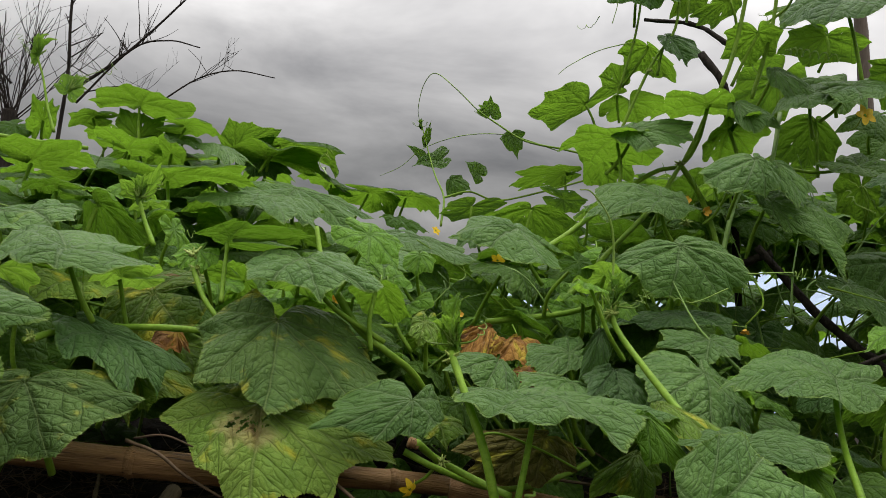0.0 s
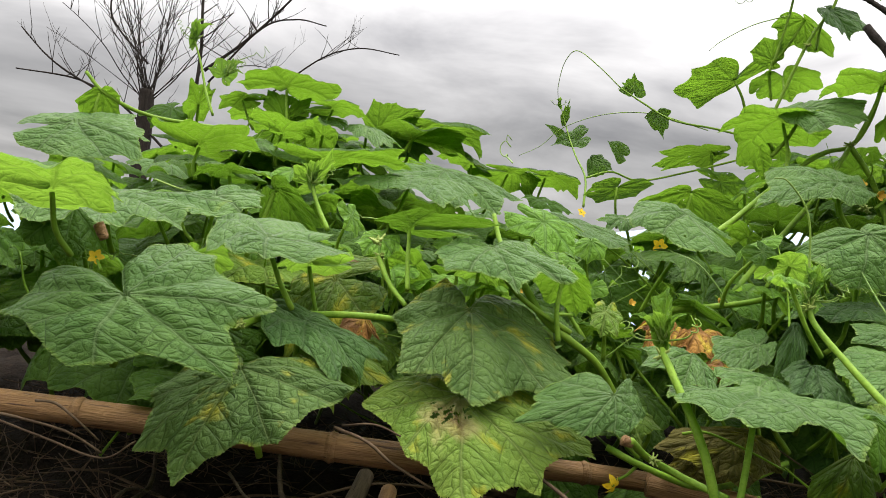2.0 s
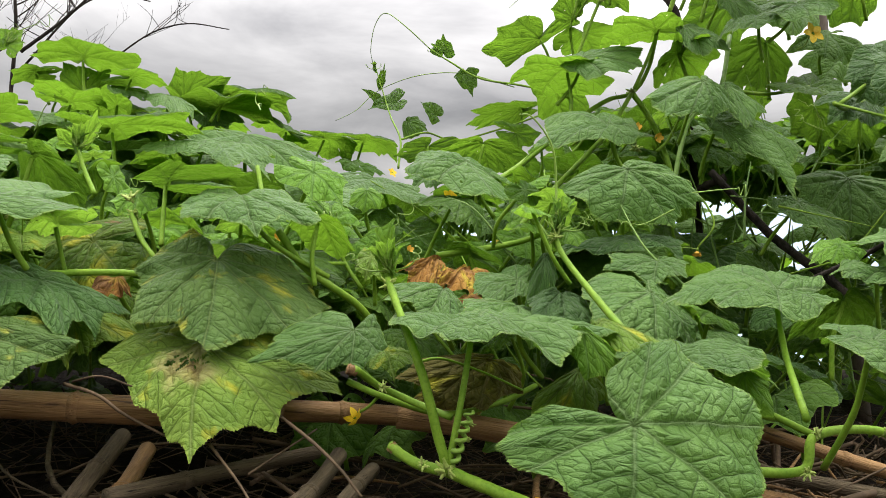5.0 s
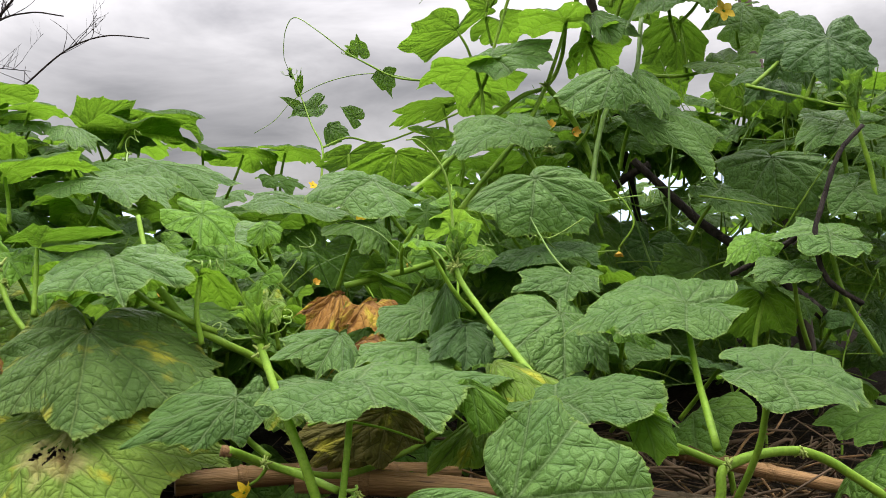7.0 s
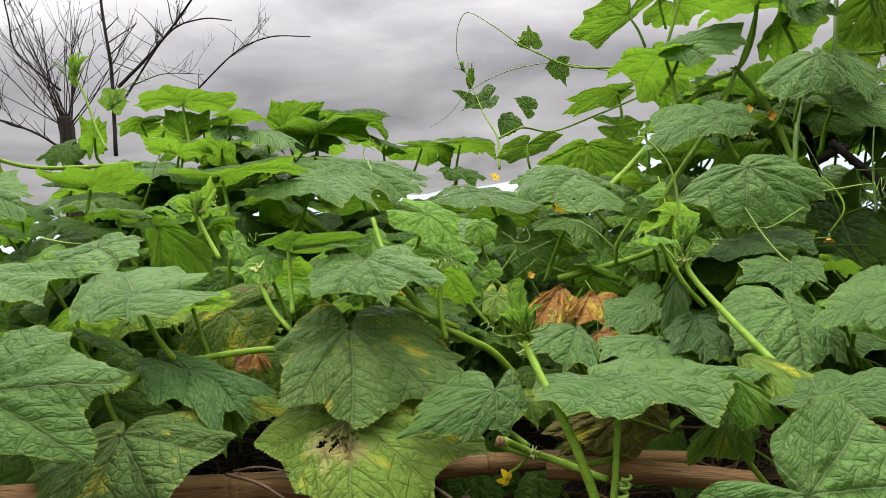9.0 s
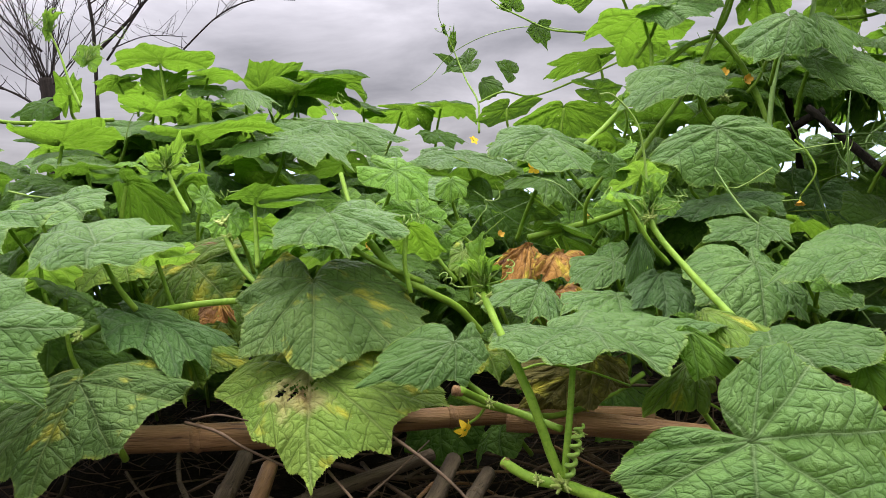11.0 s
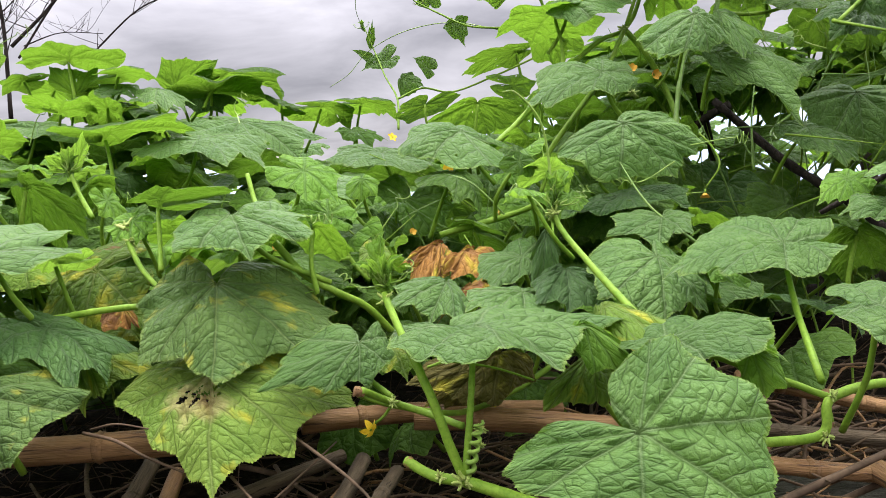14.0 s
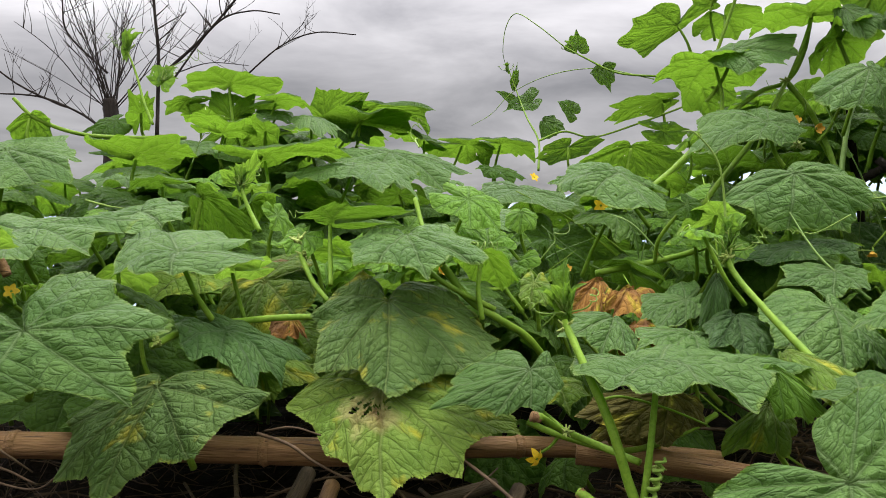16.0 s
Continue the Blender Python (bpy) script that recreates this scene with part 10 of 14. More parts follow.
leaf(BACK, MATURE, (0.305, 1.590, 0.910), -9, 7, -146, 0.084, 0.060, 0.058, -32, -18, 1, arch=0.18)
leaf(BACK, MATURE, (0.575, 2.002, 1.136), -4, 17, -45, 0.064, 0.045, 0.054, -28, 5, 1, arch=0.06)
leaf(BACK, MATURE, (0.705, 1.650, 0.960), -7, 17, -58, 0.075, 0.054, 0.062, -17, 2, 1, arch=0.08)
leaf(BACK, MATURE, (-0.058, 1.406, 1.179), -16, 36, -154, 0.079, 0.054, 0.070, -37, -29, 1, arch=0.09)
leaf(BACK, THIN, (1.090, 1.621, 1.261), 0, 19, -105, 0.076, 0.062, 0.064, -28, -20, 1, arch=0.18)
leaf(BACK, MATURE, (-0.691, 1.575, 1.216), -19, 30, -48, 0.071, 0.057, 0.060, -24, -25, 1, arch=0.18)
leaf(BACK, MATURE, (0.513, 1.934, 1.267), -8, 29, -100, 0.066, 0.058, 0.052, -19, 1, 1, arch=0.12)
leaf(BACK, MATURE, (0.513, 1.771, 1.124), 9, 42, -112, 0.083, 0.059, 0.061, -36, -25, 1, arch=0.10)
leaf(BACK, MATURE, (-0.650, 1.483, 0.941), 17, 14, -161, 0.080, 0.065, 0.063, -28, -10, 1, arch=0.06)
leaf(BACK, THIN, (1.121, 1.993, 1.141), -9, 37, -75, 0.084, 0.059, 0.063, 2, -21, 1, arch=0.10)
leaf(BACK, MATURE, (1.199, 1.626, 0.954), -15, 46, -149, 0.083, 0.061, 0.061, -25, -10, 1, arch=0.18)
leaf(BACK, MATURE, (0.184, 1.672, 1.043), -8, 10, -152, 0.070, 0.052, 0.063, -34, -36, 1, arch=0.08)
leaf(BACK, MATURE, (0.918, 1.473, 0.997), -8, 34, -134, 0.081, 0.063, 0.070, -13, -32, 1, arch=0.10)
leaf(BACK, MATURE, (0.250, 1.881, 1.273), -11, 27, -157, 0.061, 0.048, 0.045, -4, -2, 1, arch=0.16)
leaf(BACK, THIN, (1.172, 2.065, 1.056), -5, 36, -102, 0.064, 0.049, 0.053, -27, -38, 1, arch=0.07)
leaf(BACK, MATURE, (-0.288, 1.720, 0.969), -10, 34, -96, 0.075, 0.054, 0.052, -9, -29, 1, arch=0.13)
leaf(BACK, THIN, (-0.296, 1.828, 1.074), 18, 38, -41, 0.071, 0.052, 0.054, -26, -37, 1, arch=0.14)
leaf(BACK, THIN, (0.984, 2.281, 1.053), 17, 38, -63, 0.061, 0.050, 0.044, -28, -7, 1, arch=0.06)
leaf(BACK, MATURE, (-0.337, 1.478, 1.261), -2, 34, -119, 0.073, 0.050, 0.051, -35, -16, 1, arch=0.18)
leaf(BACK, MATURE, (0.680, 2.013, 1.058), -17, 25, -121, 0.080, 0.056, 0.068, -37, -19, 1, arch=0.18)
leaf(BACK, THIN, (0.471, 2.118, 0.949), -15, 20, -161, 0.073, 0.060, 0.051, -32, -9, 1, arch=0.11)
leaf(BACK, THIN, (0.417, 1.564, 1.263), -19, 20, -106, 0.071, 0.054, 0.060, -11, -16, 1, arch=0.19)
leaf(BACK, MATURE, (0.007, 1.770, 0.957), 6, 38, -43, 0.075, 0.064, 0.066, 3, -28, 1, arch=0.06)
leaf(BACK, MATURE, (0.648, 1.629, 0.947), 18, 10, -168, 0.073, 0.064, 0.064, -1, -2, 1, arch=0.19)
leaf(BACK, MATURE, (0.809, 1.778, 1.072), -3, 1, -27, 0.083, 0.058, 0.060, 7, -1, 1, arch=0.18)
leaf(BACK, THIN, (-0.074, 1.643, 1.278), 4, 35, -99, 0.068, 0.057, 0.057, 2, -13, 1, arch=0.20)
leaf(BACK, MATURE, (0.664, 1.476, 0.983), 15, 11, -59, 0.084, 0.070, 0.065, -31, 1, 1, arch=0.08)
leaf(BACK, MATURE, (-0.433, 2.318, 1.265), -15, 24, -60, 0.085, 0.069, 0.064, -17, 4, 1, arch=0.10)
leaf(BACK, MATURE, (0.477, 2.038, 1.072), -3, 19, -167, 0.063, 0.055, 0.048, 6, 7, 1, arch=0.12)
leaf(BACK, MATURE, (-0.324, 2.113, 1.091), -1, 28, -12, 0.075, 0.059, 0.062, -1, -36, 1, arch=0.17)
leaf(BACK, MATURE, (0.274, 1.962, 1.113), -16, 12, -39, 0.066, 0.048, 0.054, -21, -34, 1, arch=0.16)
leaf(BACK, MATURE, (0.680, 1.728, 1.274), 18, 41, -141, 0.082, 0.071, 0.062, -12, 1, 1, arch=0.07)
leaf(BACK, MATURE, (-0.543, 1.372, 1.235), 8, 42, -55, 0.074, 0.058, 0.053, -14, 7, 1, arch=0.20)
leaf(BACK, THIN, (0.585, 1.522, 1.074), -15, 19, -125, 0.062, 0.049, 0.043, 5, -3, 1, arch=0.15)
leaf(BACK, MATURE, (0.551, 2.168, 0.948), 0, 18, -116, 0.064, 0.044, 0.052, -5, -29, 1, arch=0.14)
leaf(BACK, MATURE, (-0.665, 2.221, 1.167), 3, 43, -51, 0.083, 0.066, 0.065, -14, -26, 1, arch=0.08)
leaf(BACK, MATURE, (0.255, 1.807, 1.085), -4, 22, -113, 0.079, 0.058, 0.063, -26, -27, 1, arch=0.14)
leaf(BACK, MATURE, (0.491, 2.077, 1.113), -1, 39, -101, 0.075, 0.057, 0.057, -21, -1, 1, arch=0.14)
leaf(BACK, THIN, (0.456, 2.086, 1.142), -6, 19, -159, 0.079, 0.071, 0.061, -1, -35, 1, arch=0.18)
leaf(BACK, MATURE, (1.041, 1.775, 1.160), -14, 46, -24, 0.076, 0.062, 0.066, -24, -6, 1, arch=0.17)
leaf(BACK, MATURE, (1.324, 1.416, 1.191), -8, 37, -25, 0.079, 0.054, 0.070, -5, 0, 1, arch=0.08)
leaf(BACK, MATURE, (0.610, 1.948, 1.123), 8, 10, -91, 0.066, 0.045, 0.059, 2, -13, 1, arch=0.12)
leaf(BACK, MATURE, (-0.543, 1.487, 0.920), 5, 8, -157, 0.075, 0.062, 0.055, -21, -29, 1, arch=0.16)
leaf(BACK, MATURE, (0.286, 1.458, 1.017), 3, 28, -85, 0.066, 0.052, 0.046, -20, -32, 1, arch=0.14)
leaf(BACK, MATURE, (0.832, 2.259, 1.195), 15, 31, -157, 0.072, 0.054, 0.057, -5, -16, 1, arch=0.06)
leaf(BACK, THIN, (-0.299, 2.082, 0.941), 12, 33, -34, 0.069, 0.061, 0.059, -26, -8, 1, arch=0.18)
leaf(BACK, MATURE, (-0.613, 2.037, 1.061), 3, 25, -93, 0.085, 0.068, 0.059, -27, -27, 1, arch=0.10)
leaf(BACK, THIN, (0.616, 2.294, 1.046), 13, 22, -43, 0.082, 0.064, 0.064, 4, -13, 1, arch=0.19)
leaf(BACK, THIN, (0.989, 1.916, 1.036), -19, 7, -91, 0.063, 0.048, 0.055, -16, -37, 1, arch=0.06)
leaf(BACK, MATURE, (1.277, 1.398, 1.075), 17, 10, -60, 0.063, 0.054, 0.053, -35, -4, 1, arch=0.12)
leaf(BACK, MATURE, (-0.416, 2.185, 1.211), 1, 9, -91, 0.077, 0.055, 0.061, -9, -8, 1, arch=0.18)
leaf(BACK, MATURE, (1.031, 1.868, 0.986), -15, 22, -90, 0.080, 0.064, 0.058, -36, -26, 1, arch=0.20)
leaf(BACK, THIN, (0.286, 1.930, 1.066), -0, 38, -151, 0.074, 0.056, 0.066, -2, 6, 1, arch=0.07)
leaf(BACK, THIN, (0.460, 1.406, 0.990), -14, 15, -34, 0.066, 0.053, 0.056, -37, -20, 1, arch=0.10)
leaf(BACK, MATURE, (-0.513, 1.431, 0.921), 11, 33, -44, 0.073, 0.058, 0.064, -8, -15, 1, arch=0.13)
leaf(BACK, MATURE, (0.165, 1.628, 1.249), 13, 29, -41, 0.062, 0.055, 0.051, -22, -6, 1, arch=0.20)
leaf(BACK, MATURE, (-0.516, 1.852, 0.913), 3, 1, -76, 0.067, 0.047, 0.053, 2, 7, 1, arch=0.17)
leaf(BACK, THIN, (1.306, 1.698, 1.062), -1, 35, -165, 0.064, 0.052, 0.045, 0, -2, 1, arch=0.07)
leaf(BACK, THIN, (0.096, 1.422, 1.000), -5, 30, -124, 0.085, 0.073, 0.072, 5, -33, 1, arch=0.20)
leaf(BACK, MATURE, (0.762, 2.030, 1.094), -0, 36, -137, 0.062, 0.049, 0.046, -25, -37, 1, arch=0.06)
leaf(BACK, MATURE, (0.996, 1.786, 1.098), -19, 30, -72, 0.073, 0.052, 0.065, -17, -27, 1, arch=0.19)
leaf(BACK, MATURE, (0.516, 2.385, 1.012), 20, 12, -156, 0.078, 0.060, 0.053, -16, -20, 1, arch=0.14)
leaf(BACK, THIN, (1.355, 2.030, 1.179), -1, 26, -58, 0.079, 0.066, 0.065, -34, -1, 1, arch=0.11)
leaf(BACK, MATURE, (1.291, 1.826, 0.990), 1, 45, -156, 0.066, 0.053, 0.047, -35, 6, 1, arch=0.12)
leaf(BACK, THIN, (0.432, 2.376, 1.216), -6, 14, -29, 0.078, 0.056, 0.066, -34, -6, 1, arch=0.16)
leaf(BACK, MATURE, (1.449, 2.308, 1.185), 0, 26, -146, 0.065, 0.056, 0.056, 4, -13, 1, arch=0.10)
leaf(BACK, THIN, (1.391, 1.956, 1.054), 8, 15, -129, 0.061, 0.044, 0.047, -30, -7, 1, arch=0.20)
leaf(BACK, THIN, (0.451, 2.261, 1.090), -13, 17, -48, 0.060, 0.053, 0.043, -12, -19, 1, arch=0.06)
leaf(BACK, THIN, (0.277, 2.231, 0.976), -14, 26, -48, 0.077, 0.064, 0.069, -35, -37, 1, arch=0.07)
leaf(BACK, MATURE, (0.684, 2.128, 1.277), 13, -22, -16, 0.069, 0.048, 0.056, 3, 2, 1, arch=0.17)
leaf(BACK, THIN, (1.280, 1.872, 1.106), -11, 10, -151, 0.071, 0.060, 0.054, -33, -5, 1, arch=0.15)
leaf(BACK, MATURE, (1.132, 2.103, 1.007), -2, 41, -80, 0.083, 0.060, 0.065, -33, -5, 1, arch=0.16)
leaf(BACK, MATURE, (1.008, 1.771, 1.130), 10, 48, -155, 0.071, 0.056, 0.053, -20, -14, 1, arch=0.08)
leaf(BACK, MATURE, (0.559, 1.951, 0.993), 5, 20, -25, 0.068, 0.054, 0.061, -21, 5, 1, arch=0.18)
leaf(BACK, THIN, (0.884, 2.176, 1.386), -12, 12, -123, 0.080, 0.061, 0.064, 4, -29, 1, arch=0.11)
leaf(BACK, THIN, (0.706, 2.365, 1.199), 3, 34, -113, 0.077, 0.056, 0.067, -15, -34, 1, arch=0.07)
leaf(BACK, THIN, (0.840, 2.335, 1.399), 19, 11, -70, 0.080, 0.068, 0.063, -25, 3, 1, arch=0.11)
leaf(BACK, MATURE, (0.685, 2.395, 1.310), 4, 11, -130, 0.079, 0.060, 0.067, -2, -20, 1, arch=0.15)
leaf(BACK, MATURE, (1.235, 2.408, 1.365), 7, 2, -148, 0.080, 0.056, 0.062, -7, -25, 1, arch=0.13)
leaf(BACK, MATURE, (0.351, 1.995, 1.395), -17, 11, -44, 0.062, 0.051, 0.047, 0, -1, 1, arch=0.16)
leaf(BACK, THIN, (0.988, 1.974, 1.093), -15, 26, -118, 0.069, 0.053, 0.049, 3, -31, 1, arch=0.16)
leaf(BACK, MATURE, (0.295, 2.119, 0.991), 18, 10, -116, 0.083, 0.067, 0.070, -0, -12, 1, arch=0.10)
leaf(BACK, MATURE, (1.333, 2.233, 1.182), 17, 50, -20, 0.074, 0.054, 0.054, -30, -32, 1, arch=0.12)
leaf(BACK, THIN, (1.089, 2.053, 1.258), 7, 22, -40, 0.067, 0.056, 0.060, -15, -21, 1, arch=0.18)
leaf(BACK, THIN, (0.900, 1.959, 1.270), -0, 42, -150, 0.072, 0.062, 0.058, -20, -32, 1, arch=0.12)
leaf(BACK, MATURE, (0.818, 1.963, 0.971), -5, 15, -89, 0.082, 0.067, 0.058, -6, -34, 1, arch=0.08)
leaf(BACK, MATURE, (0.947, 1.852, 1.390), -16, 17, -69, 0.071, 0.063, 0.059, -21, 7, 1, arch=0.07)
leaf(BACK, THIN, (0.617, 1.839, 1.330), 17, 1, -94, 0.076, 0.058, 0.062, -36, -32, 1, arch=0.16)
leaf(BACK, THIN, (1.365, 1.971, 0.971), 2, 18, -112, 0.066, 0.047, 0.049, -37, -18, 1, arch=0.09)
leaf(BACK, THIN, (1.090, 2.063, 1.095), -16, 33, -90, 0.070, 0.053, 0.057, -4, -21, 1, arch=0.14)
leaf(BACK, MATURE, (0.781, 2.074, 1.126), -14, 9, -57, 0.074, 0.052, 0.063, -3, -28, 1, arch=0.15)
leaf(BACK, THIN, (0.544, 2.327, 1.050), -12, 36, -164, 0.063, 0.043, 0.043, -37, -32, 1, arch=0.10)
leaf(BACK, MATURE, (0.622, 1.787, 1.050), 14, 12, -155, 0.068, 0.054, 0.049, 4, -3, 1, arch=0.17)
leaf(BACK, THIN, (0.742, 1.836, 1.190), 11, 39, -65, 0.062, 0.055, 0.048, -36, -19, 1, arch=0.15)
leaf(BACK, THIN, (1.503, 1.946, 1.289), 13, -20, -144, 0.068, 0.050, 0.054, -10, -19, 1, arch=0.08)
leaf(BACK, THIN, (1.093, 2.222, 1.052), 11, 43, -65, 0.080, 0.057, 0.069, -27, 4, 1, arch=0.12)
leaf(BACK, MATURE, (1.363, 2.305, 1.208), -5, 31, -96, 0.072, 0.059, 0.057, -28, -1, 1, arch=0.14)
leaf(BACK, THIN, (0.404, 1.928, 1.053), 8, 10, -74, 0.078, 0.054, 0.059, -12, -8, 1, arch=0.16)
leaf(BACK, THIN, (0.727, 1.782, 1.094), 7, 6, -120, 0.069, 0.053, 0.047, -22, -5, 1, arch=0.18)
leaf(BACK, MATURE, (1.377, 1.780, 0.963), 8, 16, -60, 0.078, 0.063, 0.055, 8, -25, 1, arch=0.13)
leaf(BACK, MATURE, (0.464, 2.179, 0.989), -1, 16, -108, 0.068, 0.061, 0.058, -25, 5, 1, arch=0.18)
leaf(BACK, MATURE, (0.267, 2.303, 1.228), 11, 49, -41, 0.066, 0.052, 0.052, -20, -17, 1, arch=0.12)
leaf(BACK, THIN, (1.243, 1.874, 1.017), 17, 35, -88, 0.083, 0.067, 0.074, -9, -17, 1, arch=0.08)
leaf(BACK, THIN, (0.405, 2.286, 1.355), 4, 5, -85, 0.069, 0.048, 0.051, 0, 6, 1, arch=0.12)
leaf(BACK, THIN, (0.583, 2.368, 1.177), -17, 42, -160, 0.062, 0.043, 0.044, -30, -16, 1, arch=0.14)
leaf(BACK, MATURE, (1.125, 2.051, 1.290), 1, -17, -114, 0.061, 0.049, 0.047, -21, -23, 1, arch=0.07)
leaf(BACK, THIN, (0.436, 2.077, 1.206), -15, 1, -35, 0.063, 0.055, 0.052, 4, -18, 1, arch=0.07)
leaf(BACK, MATURE, (0.680, 2.384, 1.249), -11, 36, -46, 0.081, 0.060, 0.065, -7, 4, 1, arch=0.07)
leaf(BACK, THIN, (1.454, 1.774, 1.355), 0, 10, -112, 0.085, 0.075, 0.063, -28, 4, 1, arch=0.14)
leaf(BACK, THIN, (1.388, 1.904, 1.329), 17, -10, -147, 0.064, 0.045, 0.054, 6, -20, 1, arch=0.19)
leaf(BACK, MATURE, (0.783, 2.070, 1.073), 7, 46, -163, 0.083, 0.066, 0.067, -8, -18, 1, arch=0.16)
leaf(BACK, MATURE, (1.489, 2.226, 0.979), 18, 27, -70, 0.076, 0.060, 0.052, 3, -23, 1, arch=0.09)
leaf(BACK, MATURE, (1.477, 2.315, 1.124), -10, 42, -84, 0.073, 0.057, 0.054, -9, -19, 1, arch=0.08)
leaf(BACK, THIN, (0.333, 2.018, 1.031), 15, 47, -14, 0.067, 0.057, 0.048, -9, 7, 1, arch=0.17)
leaf(BACK, THIN, (1.490, 2.169, 1.099), 1, 41, -127, 0.061, 0.049, 0.045, -13, -28, 1, arch=0.07)
leaf(BACK, THIN, (0.258, 2.101, 1.237), -10, 48, -99, 0.069, 0.058, 0.057, -21, -18, 1, arch=0.14)
leaf(BACK, MATURE, (0.509, 2.111, 1.255), -10, 4, -119, 0.080, 0.070, 0.060, -15, -25, 1, arch=0.05)
leaf(BACK, MATURE, (0.785, 2.023, 1.352), -12, 1, -29, 0.084, 0.070, 0.059, -9, -36, 1, arch=0.10)
leaf(BACK, THIN, (0.630, 2.368, 1.053), -2, 10, -80, 0.069, 0.053, 0.062, -14, 4, 1, arch=0.11)
leaf(BACK, MATURE, (1.296, 2.282, 1.333), 2, 11, -102, 0.073, 0.065, 0.063, -1, -7, 1, arch=0.17)
leaf(BACK, MATURE, (0.938, 2.019, 1.101), 14, 25, -116, 0.067, 0.051, 0.053, 1, -23, 1, arch=0.12)
leaf(BACK, MATURE, (0.476, 2.136, 1.031), -11, 8, -31, 0.084, 0.075, 0.069, -12, -27, 1, arch=0.19)
leaf(BACK, THIN, (0.330, 2.199, 1.088), -16, 18, -93, 0.064, 0.054, 0.053, -4, -7, 1, arch=0.07)
leaf(BACK, MATURE, (1.134, 2.180, 1.119), 7, 39, -126, 0.069, 0.060, 0.056, -31, -19, 1, arch=0.05)
leaf(BACK, THIN, (0.777, 2.411, 1.145), -7, 34, -112, 0.077, 0.054, 0.068, -35, -28, 1, arch=0.08)
leaf(BACK, MATURE, (0.897, 1.803, 1.087), -18, 14, -118, 0.068, 0.052, 0.059, -8, -28, 1, arch=0.07)
leaf(BACK, MATURE, (1.369, 1.815, 1.235), 14, 22, -141, 0.075, 0.064, 0.060, -25, -13, 1, arch=0.10)
leaf(BACK, MATURE, (0.567, 2.095, 1.090), -2, 4, -131, 0.073, 0.064, 0.057, -13, -26, 1, arch=0.11)
leaf(BACK, THIN, (1.410, 1.840, 1.277), -6, 36, -103, 0.068, 0.052, 0.056, -14, 0, 1, arch=0.10)
leaf(BACK, MATURE, (0.635, 1.963, 1.166), 5, 13, -130, 0.060, 0.051, 0.041, -38, -10, 1, arch=0.08)
leaf(BACK, THIN, (0.593, 2.079, 1.337), -13, -10, -35, 0.071, 0.061, 0.049, -6, -37, 1, arch=0.19)
leaf(BACK, THIN, (1.081, 2.119, 1.220), -13, 31, -30, 0.081, 0.063, 0.070, -30, -11, 1, arch=0.15)
leaf(BACK, THIN, (0.619, 2.154, 1.357), 11, 2, -165, 0.070, 0.050, 0.050, -4, -32, 1, arch=0.09)
leaf(BACK, THIN, (0.231, 1.953, 1.310), -18, -5, -46, 0.082, 0.057, 0.056, -12, 3, 1, arch=0.15)
leaf(BACK, THIN, (0.356, 2.196, 1.016), -7, 19, -50, 0.072, 0.058, 0.054, -28, -30, 1, arch=0.10)
leaf(BACK, MATURE, (0.332, 1.953, 1.034), -3, 31, -148, 0.067, 0.054, 0.058, 1, -24, 1, arch=0.06)
leaf(BACK, THIN, (0.541, 1.889, 1.395), 12, 9, -20, 0.082, 0.057, 0.060, 8, -37, 1, arch=0.07)
leaf(BACK, THIN, (0.901, 2.265, 1.258), 11, 25, -18, 0.084, 0.067, 0.064, -37, -18, 1, arch=0.13)
leaf(BACK, MATURE, (0.603, 2.032, 1.373), 17, -4, -128, 0.069, 0.057, 0.059, 6, -29, 1, arch=0.08)
leaf(BACK, THIN, (1.277, 1.846, 1.128), -17, 40, -64, 0.066, 0.057, 0.046, 0, -5, 1, arch=0.10)
leaf(BACK, THIN, (1.030, 2.298, 1.203), 16, 2, -114, 0.080, 0.055, 0.064, -15, -14, 1, arch=0.16)
leaf(BACK, THIN, (0.395, 2.227, 1.292), 8, -13, -108, 0.083, 0.074, 0.067, -23, 4, 1, arch=0.07)
leaf(BACK, THIN, (0.777, 2.220, 1.050), -15, 9, -148, 0.077, 0.069, 0.068, 1, -6, 1, arch=0.13)
leaf(BACK, THIN, (1.224, 2.362, 1.080), 4, 6, -64, 0.080, 0.071, 0.059, -8, 0, 1, arch=0.14)
leaf(BACK, MATURE, (0.631, 2.292, 1.399), -4, 13, -27, 0.064, 0.044, 0.045, 0, -18, 1, arch=0.15)
leaf(BACK, MATURE, (0.731, 1.968, 1.045), -16, 41, -146, 0.061, 0.050, 0.043, 0, -13, 1, arch=0.08)
leaf(BACK, THIN, (0.247, 2.102, 1.310), 1, 2, -17, 0.066, 0.050, 0.055, -21, -22, 1, arch=0.13)
leaf(BACK, THIN, (1.441, 1.831, 1.131), 12, 3, -104, 0.061, 0.055, 0.052, -22, -10, 1, arch=0.07)
leaf(BACK, MATURE, (0.779, 1.836, 1.385), -4, -0, -129, 0.077, 0.055, 0.062, 1, -21, 1, arch=0.05)
leaf(BACK, THIN, (0.616, 1.769, 1.220), -10, 43, -152, 0.072, 0.063, 0.065, -30, -20, 1, arch=0.17)
leaf(BACK, MATURE, (0.523, 1.904, 1.222), -17, 43, -24, 0.062, 0.049, 0.048, 7, 7, 1, arch=0.07)
